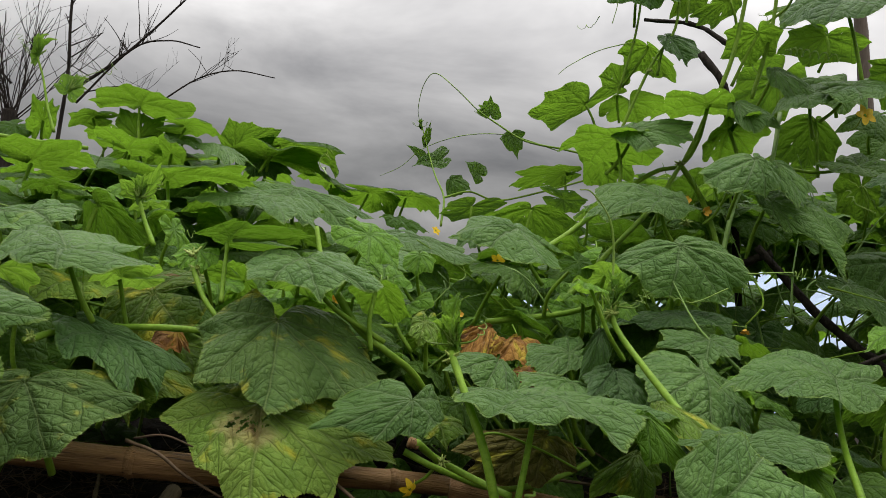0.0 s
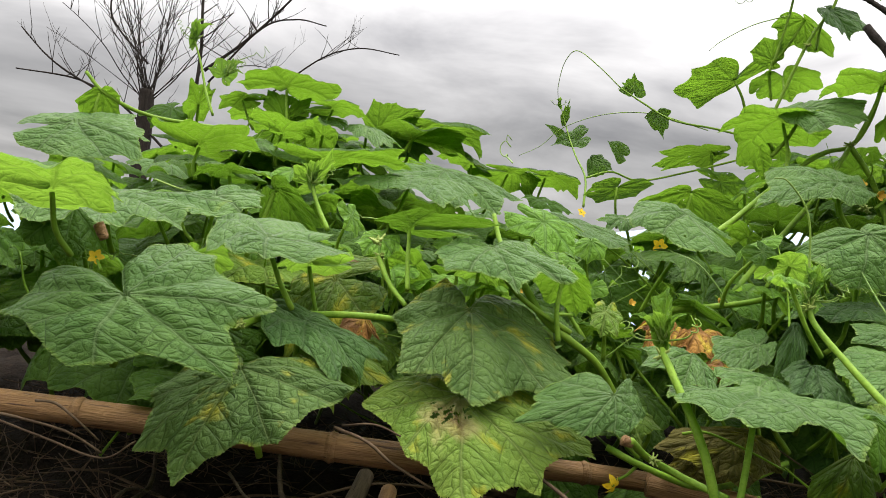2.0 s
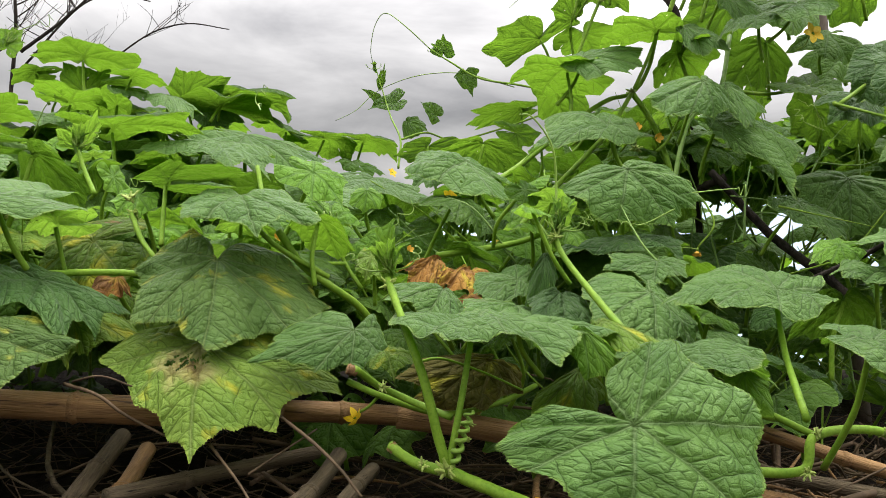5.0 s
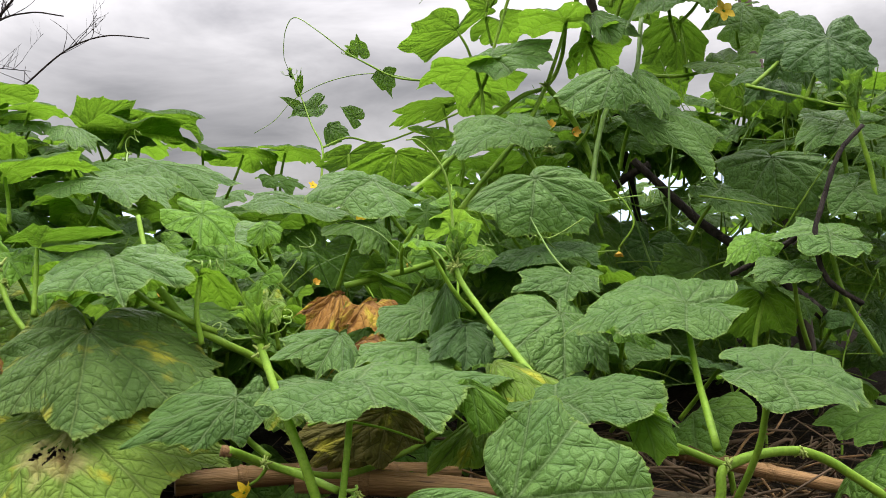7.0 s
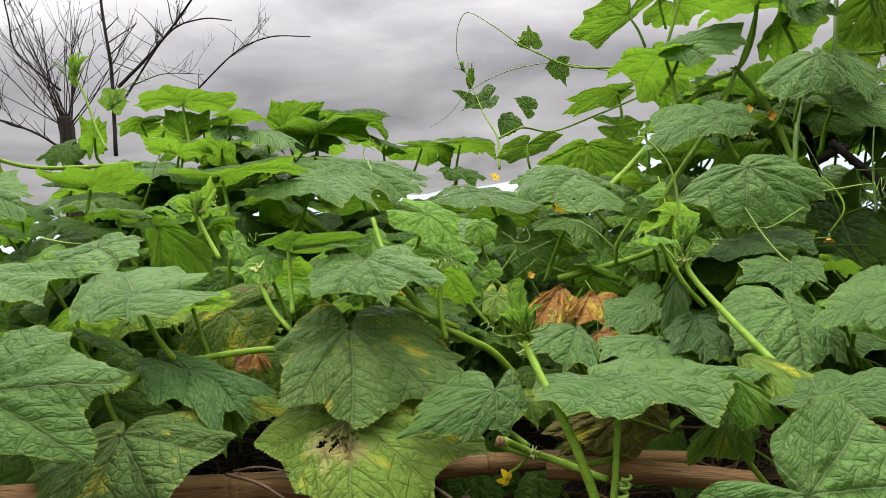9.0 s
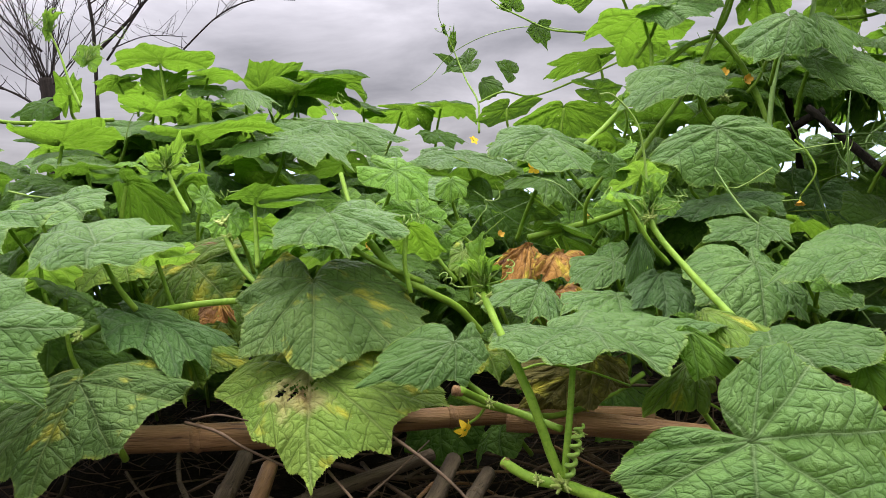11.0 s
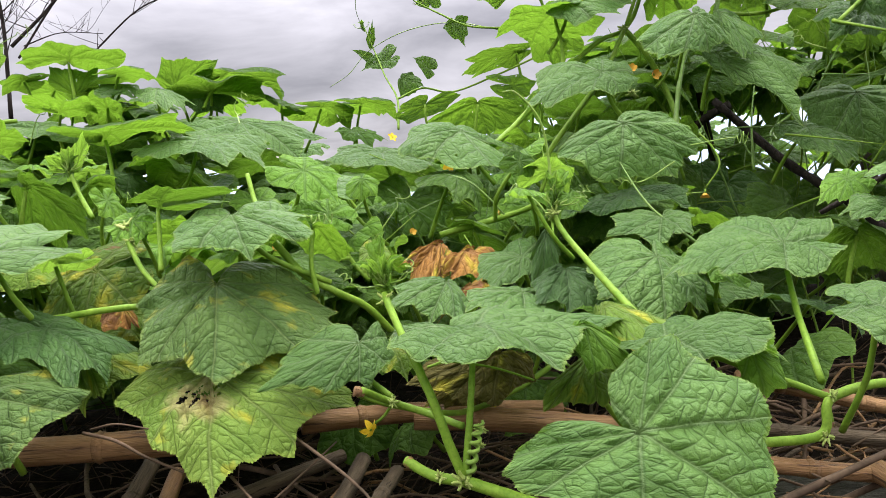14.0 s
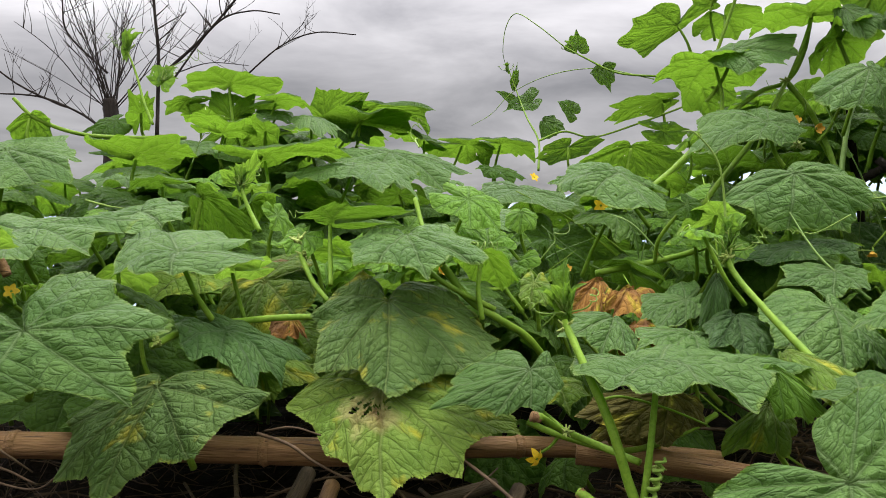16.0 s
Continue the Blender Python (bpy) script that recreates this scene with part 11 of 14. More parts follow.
# climbing leaves behind the poles
leaf(TRELLIS, MATURE, (0.859, 1.644, 1.122), 16, 54, 8, 0.069, 0.053, 0.060, -20, -33, 1, arch=0.09)
leaf(TRELLIS, THIN, (0.868, 1.297, 1.260), -17, 61, -114, 0.081, 0.066, 0.057, -38, 2, 1, arch=0.08)
leaf(TRELLIS, THIN, (1.048, 1.375, 1.672), 19, 6, 7, 0.061, 0.046, 0.046, -30, -31, 1, arch=0.06)
leaf(TRELLIS, THIN, (0.496, 1.437, 1.095), 13, 34, -126, 0.075, 0.063, 0.054, -16, -30, 1, arch=0.09)
leaf(TRELLIS, MATURE, (1.043, 1.684, 1.389), -5, -5, -79, 0.067, 0.052, 0.056, -9, 6, 1, arch=0.07)
leaf(TRELLIS, THIN, (0.987, 1.186, 1.480), -8, -7, -28, 0.073, 0.065, 0.051, -22, -10, 1, arch=0.19)
leaf(TRELLIS, MATURE, (0.496, 1.128, 1.165), -14, 75, -48, 0.059, 0.041, 0.048, 4, -37, 1, arch=0.16)
leaf(TRELLIS, MATURE, (1.098, 1.455, 1.783), 3, 17, -154, 0.065, 0.053, 0.055, -33, -18, 1, arch=0.07)
leaf(TRELLIS, THIN, (0.940, 1.212, 1.482), -2, 17, -13, 0.085, 0.071, 0.064, -25, -16, 1, arch=0.19)
leaf(TRELLIS, MATURE, (1.044, 1.621, 1.252), 0, 48, -87, 0.070, 0.059, 0.059, -6, -7, 1, arch=0.16)
leaf(TRELLIS, THIN, (0.884, 1.505, 1.336), -20, 1, -57, 0.083, 0.071, 0.063, -25, -25, 1, arch=0.13)
leaf(TRELLIS, MATURE, (0.793, 1.247, 1.316), 17, -6, 6, 0.065, 0.057, 0.054, 7, 6, 1, arch=0.13)
leaf(TRELLIS, THIN, (0.844, 1.034, 1.229), 7, 28, -57, 0.068, 0.057, 0.061, 7, -30, 1, arch=0.18)
leaf(TRELLIS, THIN, (0.381, 1.499, 1.410), 15, 12, 9, 0.066, 0.057, 0.050, -36, -10, 1, arch=0.06)
leaf(TRELLIS, THIN, (0.951, 1.312, 1.781), 4, -16, -119, 0.074, 0.058, 0.054, -32, -34, 1, arch=0.17)
leaf(TRELLIS, THIN, (0.760, 1.514, 1.347), -8, 16, -196, 0.063, 0.044, 0.043, -8, 6, 1, arch=0.09)
leaf(TRELLIS, THIN, (1.002, 1.633, 1.109), 5, 57, -138, 0.059, 0.047, 0.046, -21, -4, 1, arch=0.14)
leaf(TRELLIS, THIN, (1.006, 1.397, 1.111), 8, 50, -106, 0.078, 0.064, 0.068, 1, -16, 1, arch=0.15)
leaf(TRELLIS, THIN, (0.779, 1.344, 1.355), 19, 14, -47, 0.060, 0.043, 0.049, -1, -35, 1, arch=0.08)
leaf(TRELLIS, THIN, (0.241, 1.586, 1.273), -15, 6, 9, 0.074, 0.062, 0.058, -30, -29, 1, arch=0.17)
leaf(TRELLIS, MATURE, (0.883, 1.212, 1.578), -20, 3, -112, 0.059, 0.044, 0.048, -15, 5, 1, arch=0.11)
leaf(TRELLIS, THIN, (0.269, 1.496, 1.232), 2, 70, -89, 0.074, 0.054, 0.051, -27, 0, 1, arch=0.09)
leaf(TRELLIS, THIN, (0.557, 1.110, 1.102), 15, 17, -74, 0.065, 0.053, 0.048, 2, -16, 1, arch=0.10)
leaf(TRELLIS, MATURE, (0.937, 1.024, 1.715), 7, 16, -167, 0.057, 0.048, 0.040, 4, -15, 1, arch=0.08)
leaf(TRELLIS, THIN, (1.024, 1.507, 1.770), -8, -8, -41, 0.066, 0.051, 0.058, -14, -11, 1, arch=0.14)
leaf(TRELLIS, THIN, (0.886, 1.284, 1.169), 16, 17, -155, 0.056, 0.046, 0.042, -18, -24, 1, arch=0.19)
leaf(TRELLIS, THIN, (1.022, 1.241, 1.476), 15, -19, -56, 0.061, 0.043, 0.045, -25, -31, 1, arch=0.09)
leaf(TRELLIS, THIN, (0.431, 1.344, 1.131), 8, 71, -119, 0.083, 0.065, 0.072, -31, -2, 1, arch=0.10)
leaf(TRELLIS, THIN, (0.899, 1.131, 1.276), -9, 59, -66, 0.056, 0.039, 0.048, -19, -36, 1, arch=0.13)
leaf(TRELLIS, THIN, (1.108, 1.362, 1.389), -0, 14, -184, 0.058, 0.040, 0.042, -36, -20, 1, arch=0.06)
leaf(TRELLIS, THIN, (0.461, 1.282, 1.351), -13, 17, -192, 0.057, 0.046, 0.041, -27, 5, 1, arch=0.17)
leaf(TRELLIS, THIN, (0.288, 1.696, 1.235), -2, 52, -39, 0.057, 0.045, 0.046, -21, -9, 1, arch=0.16)
leaf(TRELLIS, THIN, (0.917, 1.573, 1.348), -17, -12, -182, 0.059, 0.053, 0.049, -25, -15, 1, arch=0.09)
leaf(TRELLIS, MATURE, (0.948, 1.397, 1.359), -7, -2, -170, 0.064, 0.045, 0.054, -12, -37, 1, arch=0.06)
leaf(TRELLIS, THIN, (0.847, 1.079, 1.540), 18, -4, -44, 0.060, 0.042, 0.045, 4, -17, 1, arch=0.12)
leaf(TRELLIS, MATURE, (1.080, 1.439, 1.178), 19, 18, -108, 0.079, 0.070, 0.058, -6, -22, 1, arch=0.12)
leaf(TRELLIS, MATURE, (0.379, 1.586, 1.347), -5, 9, -32, 0.070, 0.061, 0.058, 4, -35, 1, arch=0.12)
leaf(TRELLIS, THIN, (0.807, 1.080, 1.599), 7, -21, -21, 0.074, 0.055, 0.056, -16, -6, 1, arch=0.11)
leaf(TRELLIS, THIN, (0.457, 1.507, 1.165), 16, 72, -53, 0.078, 0.066, 0.069, -10, -12, 1, arch=0.12)
leaf(TRELLIS, THIN, (0.893, 1.384, 1.273), 14, 34, -129, 0.075, 0.063, 0.068, -27, -33, 1, arch=0.09)
leaf(TRELLIS, THIN, (0.941, 1.557, 1.164), -13, 40, -183, 0.084, 0.058, 0.067, 0, 2, 1, arch=0.16)
leaf(TRELLIS, MATURE, (0.745, 1.139, 1.264), 9, 56, -58, 0.073, 0.065, 0.052, -14, -35, 1, arch=0.08)
leaf(TRELLIS, THIN, (0.795, 1.089, 1.372), -2, 1, -33, 0.066, 0.057, 0.057, -5, 5, 1, arch=0.19)
leaf(TRELLIS, THIN, (0.816, 1.536, 1.165), -15, 38, -80, 0.067, 0.060, 0.048, -38, -20, 1, arch=0.10)
leaf(TRELLIS, MATURE, (0.386, 1.251, 1.225), -16, 61, -59, 0.082, 0.061, 0.062, 1, -14, 1, arch=0.06)
leaf(TRELLIS, THIN, (0.545, 1.587, 1.091), -10, 16, -121, 0.078, 0.069, 0.068, -34, 7, 1, arch=0.08)
leaf(TRELLIS, MATURE, (0.918, 1.031, 1.537), -1, 12, -68, 0.084, 0.058, 0.064, -2, -18, 1, arch=0.14)
leaf(TRELLIS, THIN, (1.030, 1.447, 1.636), -3, 9, -195, 0.056, 0.049, 0.043, 8, -3, 1, arch=0.18)
leaf(TRELLIS, MATURE, (1.097, 1.170, 1.443), 7, -11, -97, 0.063, 0.054, 0.053, -34, -6, 1, arch=0.06)
leaf(TRELLIS, THIN, (0.947, 1.076, 1.205), -8, 28, -126, 0.075, 0.060, 0.055, -33, -20, 1, arch=0.10)
leaf(TRELLIS, MATURE, (0.995, 1.378, 1.459), -19, -16, 12, 0.081, 0.068, 0.058, -16, -6, 1, arch=0.05)
leaf(TRELLIS, THIN, (0.561, 1.253, 1.114), 17, 54, -101, 0.064, 0.051, 0.047, -11, -11, 1, arch=0.11)
leaf(TRELLIS, THIN, (0.803, 1.039, 1.280), 13, 46, -178, 0.074, 0.063, 0.052, -22, -15, 1, arch=0.13)
leaf(TRELLIS, THIN, (0.412, 1.331, 1.139), 19, 24, -125, 0.058, 0.050, 0.045, -31, -32, 1, arch=0.09)
leaf(TRELLIS, MATURE, (0.231, 1.187, 1.243), 15, 51, -46, 0.079, 0.064, 0.063, 3, -22, 1, arch=0.07)
leaf(TRELLIS, THIN, (0.789, 1.038, 1.436), 3, -4, -83, 0.067, 0.060, 0.047, -35, -7, 1, arch=0.06)
leaf(TRELLIS, THIN, (0.878, 1.051, 1.643), -10, 8, -173, 0.080, 0.060, 0.070, -23, -8, 1, arch=0.12)
leaf(TRELLIS, THIN, (0.749, 1.337, 1.227), 1, 41, -59, 0.085, 0.061, 0.060, -15, -6, 1, arch=0.12)
leaf(TRELLIS, THIN, (0.982, 1.181, 1.621), 11, -17, 10, 0.074, 0.052, 0.065, -25, -3, 1, arch=0.08)
leaf(TRELLIS, MATURE, (0.888, 1.390, 1.237), 14, 21, -32, 0.065, 0.049, 0.048, -22, 8, 1, arch=0.11)
leaf(TRELLIS, THIN, (0.274, 1.051, 1.131), -4, 72, -38, 0.058, 0.045, 0.042, -37, -12, 1, arch=0.09)
leaf(TRELLIS, THIN, (0.921, 1.369, 1.213), -2, 43, 7, 0.057, 0.046, 0.042, -30, -9, 1, arch=0.12)
leaf(TRELLIS, THIN, (1.011, 1.362, 1.601), 1, -10, -187, 0.073, 0.056, 0.065, -32, -8, 1, arch=0.16)
leaf(TRELLIS, THIN, (0.842, 1.005, 1.902), -3, 4, -12, 0.064, 0.053, 0.049, -4, -15, 1, arch=0.16)
leaf(TRELLIS, THIN, (0.770, 1.554, 1.237), 11, 62, -200, 0.070, 0.048, 0.056, -16, -33, 1, arch=0.08)
leaf(TRELLIS, MATURE, (1.064, 1.617, 1.284), 6, -7, -57, 0.080, 0.066, 0.070, -29, -27, 1, arch=0.06)
leaf(TRELLIS, THIN, (1.058, 1.261, 1.587), 2, 0, -179, 0.062, 0.053, 0.052, 3, -14, 1, arch=0.05)
leaf(TRELLIS, MATURE, (0.554, 1.026, 1.142), 11, 38, -8, 0.061, 0.053, 0.050, -28, -19, 1, arch=0.12)
leaf(TRELLIS, THIN, (0.804, 1.543, 1.260), -16, 37, -15, 0.071, 0.055, 0.061, -9, -30, 1, arch=0.13)
leaf(TRELLIS, THIN, (0.980, 1.358, 1.397), 15, -7, -41, 0.085, 0.073, 0.066, 4, -10, 1, arch=0.13)
leaf(TRELLIS, THIN, (0.996, 1.548, 1.349), -17, -1, -173, 0.075, 0.066, 0.063, -34, -16, 1, arch=0.18)
leaf(TRELLIS, THIN, (0.958, 1.430, 1.152), 5, 25, -109, 0.066, 0.046, 0.050, -28, -7, 1, arch=0.12)
leaf(TRELLIS, MATURE, (0.310, 1.625, 1.370), -18, 13, -100, 0.076, 0.066, 0.057, -17, 3, 1, arch=0.13)
leaf(TRELLIS, THIN, (0.928, 1.290, 1.893), -8, -16, -198, 0.058, 0.041, 0.049, 4, -35, 1, arch=0.06)
leaf(TRELLIS, THIN, (0.957, 1.141, 1.487), 15, -18, -63, 0.065, 0.057, 0.049, -9, -33, 1, arch=0.11)
leaf(TRELLIS, MATURE, (0.711, 1.246, 1.259), -7, 56, -198, 0.085, 0.069, 0.066, -10, -17, 1, arch=0.09)
leaf(TRELLIS, THIN, (0.926, 1.220, 1.381), -18, 15, -164, 0.073, 0.050, 0.058, -29, 4, 1, arch=0.20)
leaf(TRELLIS, THIN, (1.019, 1.425, 1.880), 11, -6, -126, 0.066, 0.046, 0.047, -5, -15, 1, arch=0.05)
leaf(TRELLIS, MATURE, (0.727, 1.215, 1.119), -17, 22, -99, 0.063, 0.047, 0.046, -10, -38, 1, arch=0.15)
leaf(TRELLIS, THIN, (1.026, 1.405, 1.173), -11, 54, -116, 0.062, 0.044, 0.053, -30, -10, 1, arch=0.14)
# upper leaves round the post
leaf(TRELLIS, THIN, (0.386, 1.555, 1.370), -15, 11, -108, 0.057, 0.047, 0.046, -35, -11, 1, arch=0.06)
leaf(TRELLIS, THIN, (0.480, 1.626, 1.400), 2, 1, -80, 0.065, 0.046, 0.053, -29, -34, 1, arch=0.16)
leaf(TRELLIS, THIN, (0.563, 1.440, 1.367), 13, -22, -52, 0.059, 0.043, 0.040, -19, -21, 1, arch=0.13)
leaf(TRELLIS, MATURE, (0.433, 1.654, 1.358), -6, -16, -160, 0.057, 0.040, 0.046, -13, 6, 1, arch=0.14)
leaf(TRELLIS, SILVERY, (0.809, 1.734, 1.435), -12, 10, -114, 0.061, 0.046, 0.042, -37, -25, 1, arch=0.09)
leaf(TRELLIS, MATURE, (0.896, 1.456, 1.391), -14, -18, -153, 0.068, 0.049, 0.060, -9, -14, 1, arch=0.08)
leaf(TRELLIS, MATURE, (0.898, 1.312, 1.339), -10, -1, 25, 0.068, 0.048, 0.058, -18, -15, 1, arch=0.18)
leaf(TRELLIS, THIN, (0.604, 1.487, 1.361), -10, 8, -193, 0.058, 0.040, 0.048, -20, -15, 1, arch=0.20)
leaf(TRELLIS, MATURE, (0.932, 1.486, 1.342), -7, -15, -158, 0.077, 0.060, 0.061, -29, -15, 1, arch=0.05)
leaf(TRELLIS, THIN, (0.411, 1.715, 1.463), -12, 7, -146, 0.057, 0.045, 0.043, -16, -7, 1, arch=0.17)
leaf(TRELLIS, MATURE, (0.641, 1.563, 1.398), 17, 17, -162, 0.077, 0.058, 0.054, -15, 8, 1, arch=0.20)
leaf(TRELLIS, MATURE, (0.904, 1.418, 1.329), -4, -19, -149, 0.073, 0.056, 0.057, -25, -36, 1, arch=0.07)
leaf(TRELLIS, SILVERY, (0.491, 1.575, 1.433), 12, 13, 19, 0.064, 0.057, 0.057, -13, -5, 1, arch=0.06)
leaf(TRELLIS, MATURE, (0.421, 1.327, 1.366), 9, 13, 6, 0.065, 0.057, 0.049, -29, 5, 1, arch=0.16)
leaf(TRELLIS, MATURE, (0.579, 1.833, 1.391), 13, -8, -160, 0.079, 0.055, 0.066, -29, -13, 1, arch=0.12)
leaf(TRELLIS, THIN, (0.637, 1.737, 1.363), -5, 2, -195, 0.060, 0.053, 0.049, -26, -5, 1, arch=0.10)
leaf(TRELLIS, THIN, (0.717, 1.836, 1.348), 18, 16, -96, 0.061, 0.052, 0.054, -1, -32, 1, arch=0.12)
leaf(TRELLIS, THIN, (0.384, 1.635, 1.444), -13, 17, 27, 0.066, 0.051, 0.054, -7, -4, 1, arch=0.18)
leaf(TRELLIS, THIN, (0.849, 1.802, 1.346), 19, -14, -181, 0.062, 0.055, 0.047, 2, -17, 1, arch=0.09)
leaf(TRELLIS, THIN, (0.786, 1.838, 1.380), -5, -13, -61, 0.070, 0.048, 0.063, -36, -4, 1, arch=0.19)
leaf(TRELLIS, MATURE, (0.459, 1.380, 1.380), -15, 9, -122, 0.069, 0.056, 0.057, 4, -34, 1, arch=0.14)
leaf(TRELLIS, SILVERY, (0.566, 1.595, 1.411), -16, 15, -85, 0.062, 0.053, 0.053, -1, -24, 1, arch=0.18)
leaf(TRELLIS, THIN, (0.402, 1.818, 1.417), 13, 17, -174, 0.064, 0.044, 0.051, -3, -36, 1, arch=0.18)
leaf(TRELLIS, MATURE, (0.816, 1.551, 1.418), -3, -17, -184, 0.067, 0.057, 0.053, -8, -36, 1, arch=0.07)
leaf(TRELLIS, THIN, (0.377, 1.336, 1.348), -16, 14, -172, 0.060, 0.042, 0.043, -10, -15, 1, arch=0.15)
leaf(TRELLIS, THIN, (0.500, 1.644, 1.362), -16, -21, -175, 0.078, 0.059, 0.055, -37, -36, 1, arch=0.15)
leaf(TRELLIS, MATURE, (0.426, 1.756, 1.421), 19, 8, -162, 0.055, 0.042, 0.039, -6, -0, 1, arch=0.20)
leaf(TRELLIS, MATURE, (0.933, 1.606, 1.389), 16, 15, -187, 0.063, 0.049, 0.052, -21, -24, 1, arch=0.11)
leaf(TRELLIS, THIN, (0.631, 1.693, 1.465), 8, 4, -130, 0.061, 0.045, 0.051, 0, -10, 1, arch=0.16)
leaf(TRELLIS, THIN, (0.472, 1.815, 1.458), 6, -15, 29, 0.079, 0.060, 0.071, -1, -4, 1, arch=0.12)
leaf(TRELLIS, THIN, (0.654, 1.839, 1.353), 18, 9, -171, 0.069, 0.048, 0.055, -13, -5, 1, arch=0.13)
leaf(TRELLIS, MATURE, (0.393, 1.577, 1.405), 15, -0, -90, 0.067, 0.048, 0.051, -6, -15, 1, arch=0.09)
leaf(TRELLIS, THIN, (0.469, 1.542, 1.393), 11, -8, -52, 0.057, 0.043, 0.043, -26, -36, 1, arch=0.09)
leaf(TRELLIS, MATURE, (0.840, 1.363, 1.345), 7, -15, -60, 0.071, 0.055, 0.050, 5, -37, 1, arch=0.18)
leaf(TRELLIS, THIN, (0.912, 1.683, 1.404), -1, -19, -78, 0.074, 0.061, 0.057, -38, -7, 1, arch=0.20)
leaf(TRELLIS, THIN, (0.857, 1.432, 1.393), -2, 1, -144, 0.067, 0.059, 0.051, -4, -6, 1, arch=0.07)
leaf(TRELLIS, THIN, (0.830, 1.702, 1.338), 19, 1, -10, 0.059, 0.045, 0.049, -10, 3, 1, arch=0.17)
leaf(TRELLIS, THIN, (0.853, 1.497, 1.369), 10, -14, -19, 0.069, 0.051, 0.048, -20, -5, 1, arch=0.19)
leaf(TRELLIS, MATURE, (0.797, 1.794, 1.463), -5, 13, -92, 0.078, 0.067, 0.056, -11, -22, 1, arch=0.13)
leaf(TRELLIS, MATURE, (0.849, 1.775, 1.356), 19, 4, -40, 0.075, 0.052, 0.056, -38, -29, 1, arch=0.16)
leaf(TRELLIS, THIN, (0.526, 1.704, 1.422), -14, -4, 3, 0.066, 0.051, 0.047, -26, 1, 1, arch=0.10)
leaf(TRELLIS, THIN, (0.409, 1.855, 1.354), -1, -14, -50, 0.077, 0.055, 0.065, 7, -18, 1, arch=0.09)
leaf(TRELLIS, SILVERY, (0.669, 1.862, 1.354), -6, 12, -72, 0.073, 0.065, 0.050, -22, -27, 1, arch=0.17)
leaf(TRELLIS, MATURE, (0.866, 1.725, 1.465), -10, -3, -57, 0.076, 0.053, 0.066, -5, -36, 1, arch=0.07)
leaf(TRELLIS, THIN, (0.798, 1.760, 1.363), -10, 15, 20, 0.068, 0.056, 0.046, -33, -29, 1, arch=0.10)
leaf(TRELLIS, MATURE, (0.480, 1.685, 1.453), -2, 18, -115, 0.066, 0.056, 0.057, 3, -36, 1, arch=0.15)
leaf(TRELLIS, THIN, (0.883, 1.661, 1.466), -8, 16, -106, 0.068, 0.051, 0.049, -35, 6, 1, arch=0.19)
leaf(TRELLIS, THIN, (0.494, 1.757, 1.386), -9, 18, 11, 0.076, 0.059, 0.054, -19, -13, 1, arch=0.07)
leaf(TRELLIS, THIN, (0.500, 1.657, 1.384), -6, -10, -44, 0.076, 0.058, 0.061, -20, -23, 1, arch=0.17)
leaf(TRELLIS, SILVERY, (0.811, 1.825, 1.429), -18, -22, 9, 0.066, 0.049, 0.052, -24, -9, 1, arch=0.12)
leaf(TRELLIS, THIN, (0.729, 1.827, 1.408), 11, -6, -109, 0.060, 0.050, 0.050, -34, -21, 1, arch=0.10)
leaf(TRELLIS, MATURE, (0.418, 1.485, 1.418), 17, -8, -139, 0.071, 0.058, 0.057, -0, -28, 1, arch=0.18)
leaf(TRELLIS, THIN, (0.804, 1.331, 1.353), 3, -16, -157, 0.061, 0.046, 0.054, -0, -24, 1, arch=0.14)
leaf(TRELLIS, THIN, (0.559, 1.695, 1.444), 12, -3, 0, 0.063, 0.044, 0.045, -21, -38, 1, arch=0.18)
leaf(TRELLIS, THIN, (0.747, 1.395, 1.341), -11, 9, -43, 0.073, 0.060, 0.051, -12, -21, 1, arch=0.13)
leaf(TRELLIS, THIN, (0.420, 1.469, 1.342), -3, -8, -51, 0.072, 0.053, 0.062, -22, -9, 1, arch=0.08)
leaf(TRELLIS, MATURE, (0.407, 1.442, 1.393), 10, 15, -160, 0.075, 0.058, 0.063, 8, -10, 1, arch=0.08)
leaf(TRELLIS, SILVERY, (0.525, 1.827, 1.419), -15, 3, -188, 0.064, 0.053, 0.047, -27, -14, 1, arch=0.12)
leaf(TRELLIS, THIN, (0.658, 1.738, 1.417), 11, -4, -66, 0.072, 0.051, 0.053, -21, -29, 1, arch=0.06)
leaf(TRELLIS, THIN, (0.453, 1.618, 1.336), 17, 3, -55, 0.078, 0.064, 0.054, -4, -37, 1, arch=0.11)
leaf(TRELLIS, THIN, (0.877, 1.690, 1.384), -5, 3, -136, 0.073, 0.055, 0.056, -13, -21, 1, arch=0.17)
leaf(TRELLIS, MATURE, (0.421, 1.791, 1.458), -0, -12, -83, 0.057, 0.042, 0.046, -33, -14, 1, arch=0.14)
leaf(TRELLIS, MATURE, (0.819, 1.538, 1.423), -15, 9, -75, 0.079, 0.061, 0.055, -36, -6, 1, arch=0.19)
leaf(TRELLIS, THIN, (0.395, 1.854, 1.432), -5, -8, -35, 0.058, 0.050, 0.049, -37, -26, 1, arch=0.09)
leaf(TRELLIS, THIN, (0.936, 1.711, 1.476), -1, 18, -204, 0.066, 0.058, 0.057, -36, -30, 1, arch=0.17)
leaf(TRELLIS, THIN, (0.655, 1.834, 1.400), 11, 4, -96, 0.055, 0.039, 0.045, -20, 7, 1, arch=0.19)
leaf(TRELLIS, THIN, (0.767, 1.744, 1.405), 0, -10, -178, 0.078, 0.055, 0.056, -7, -34, 1, arch=0.10)
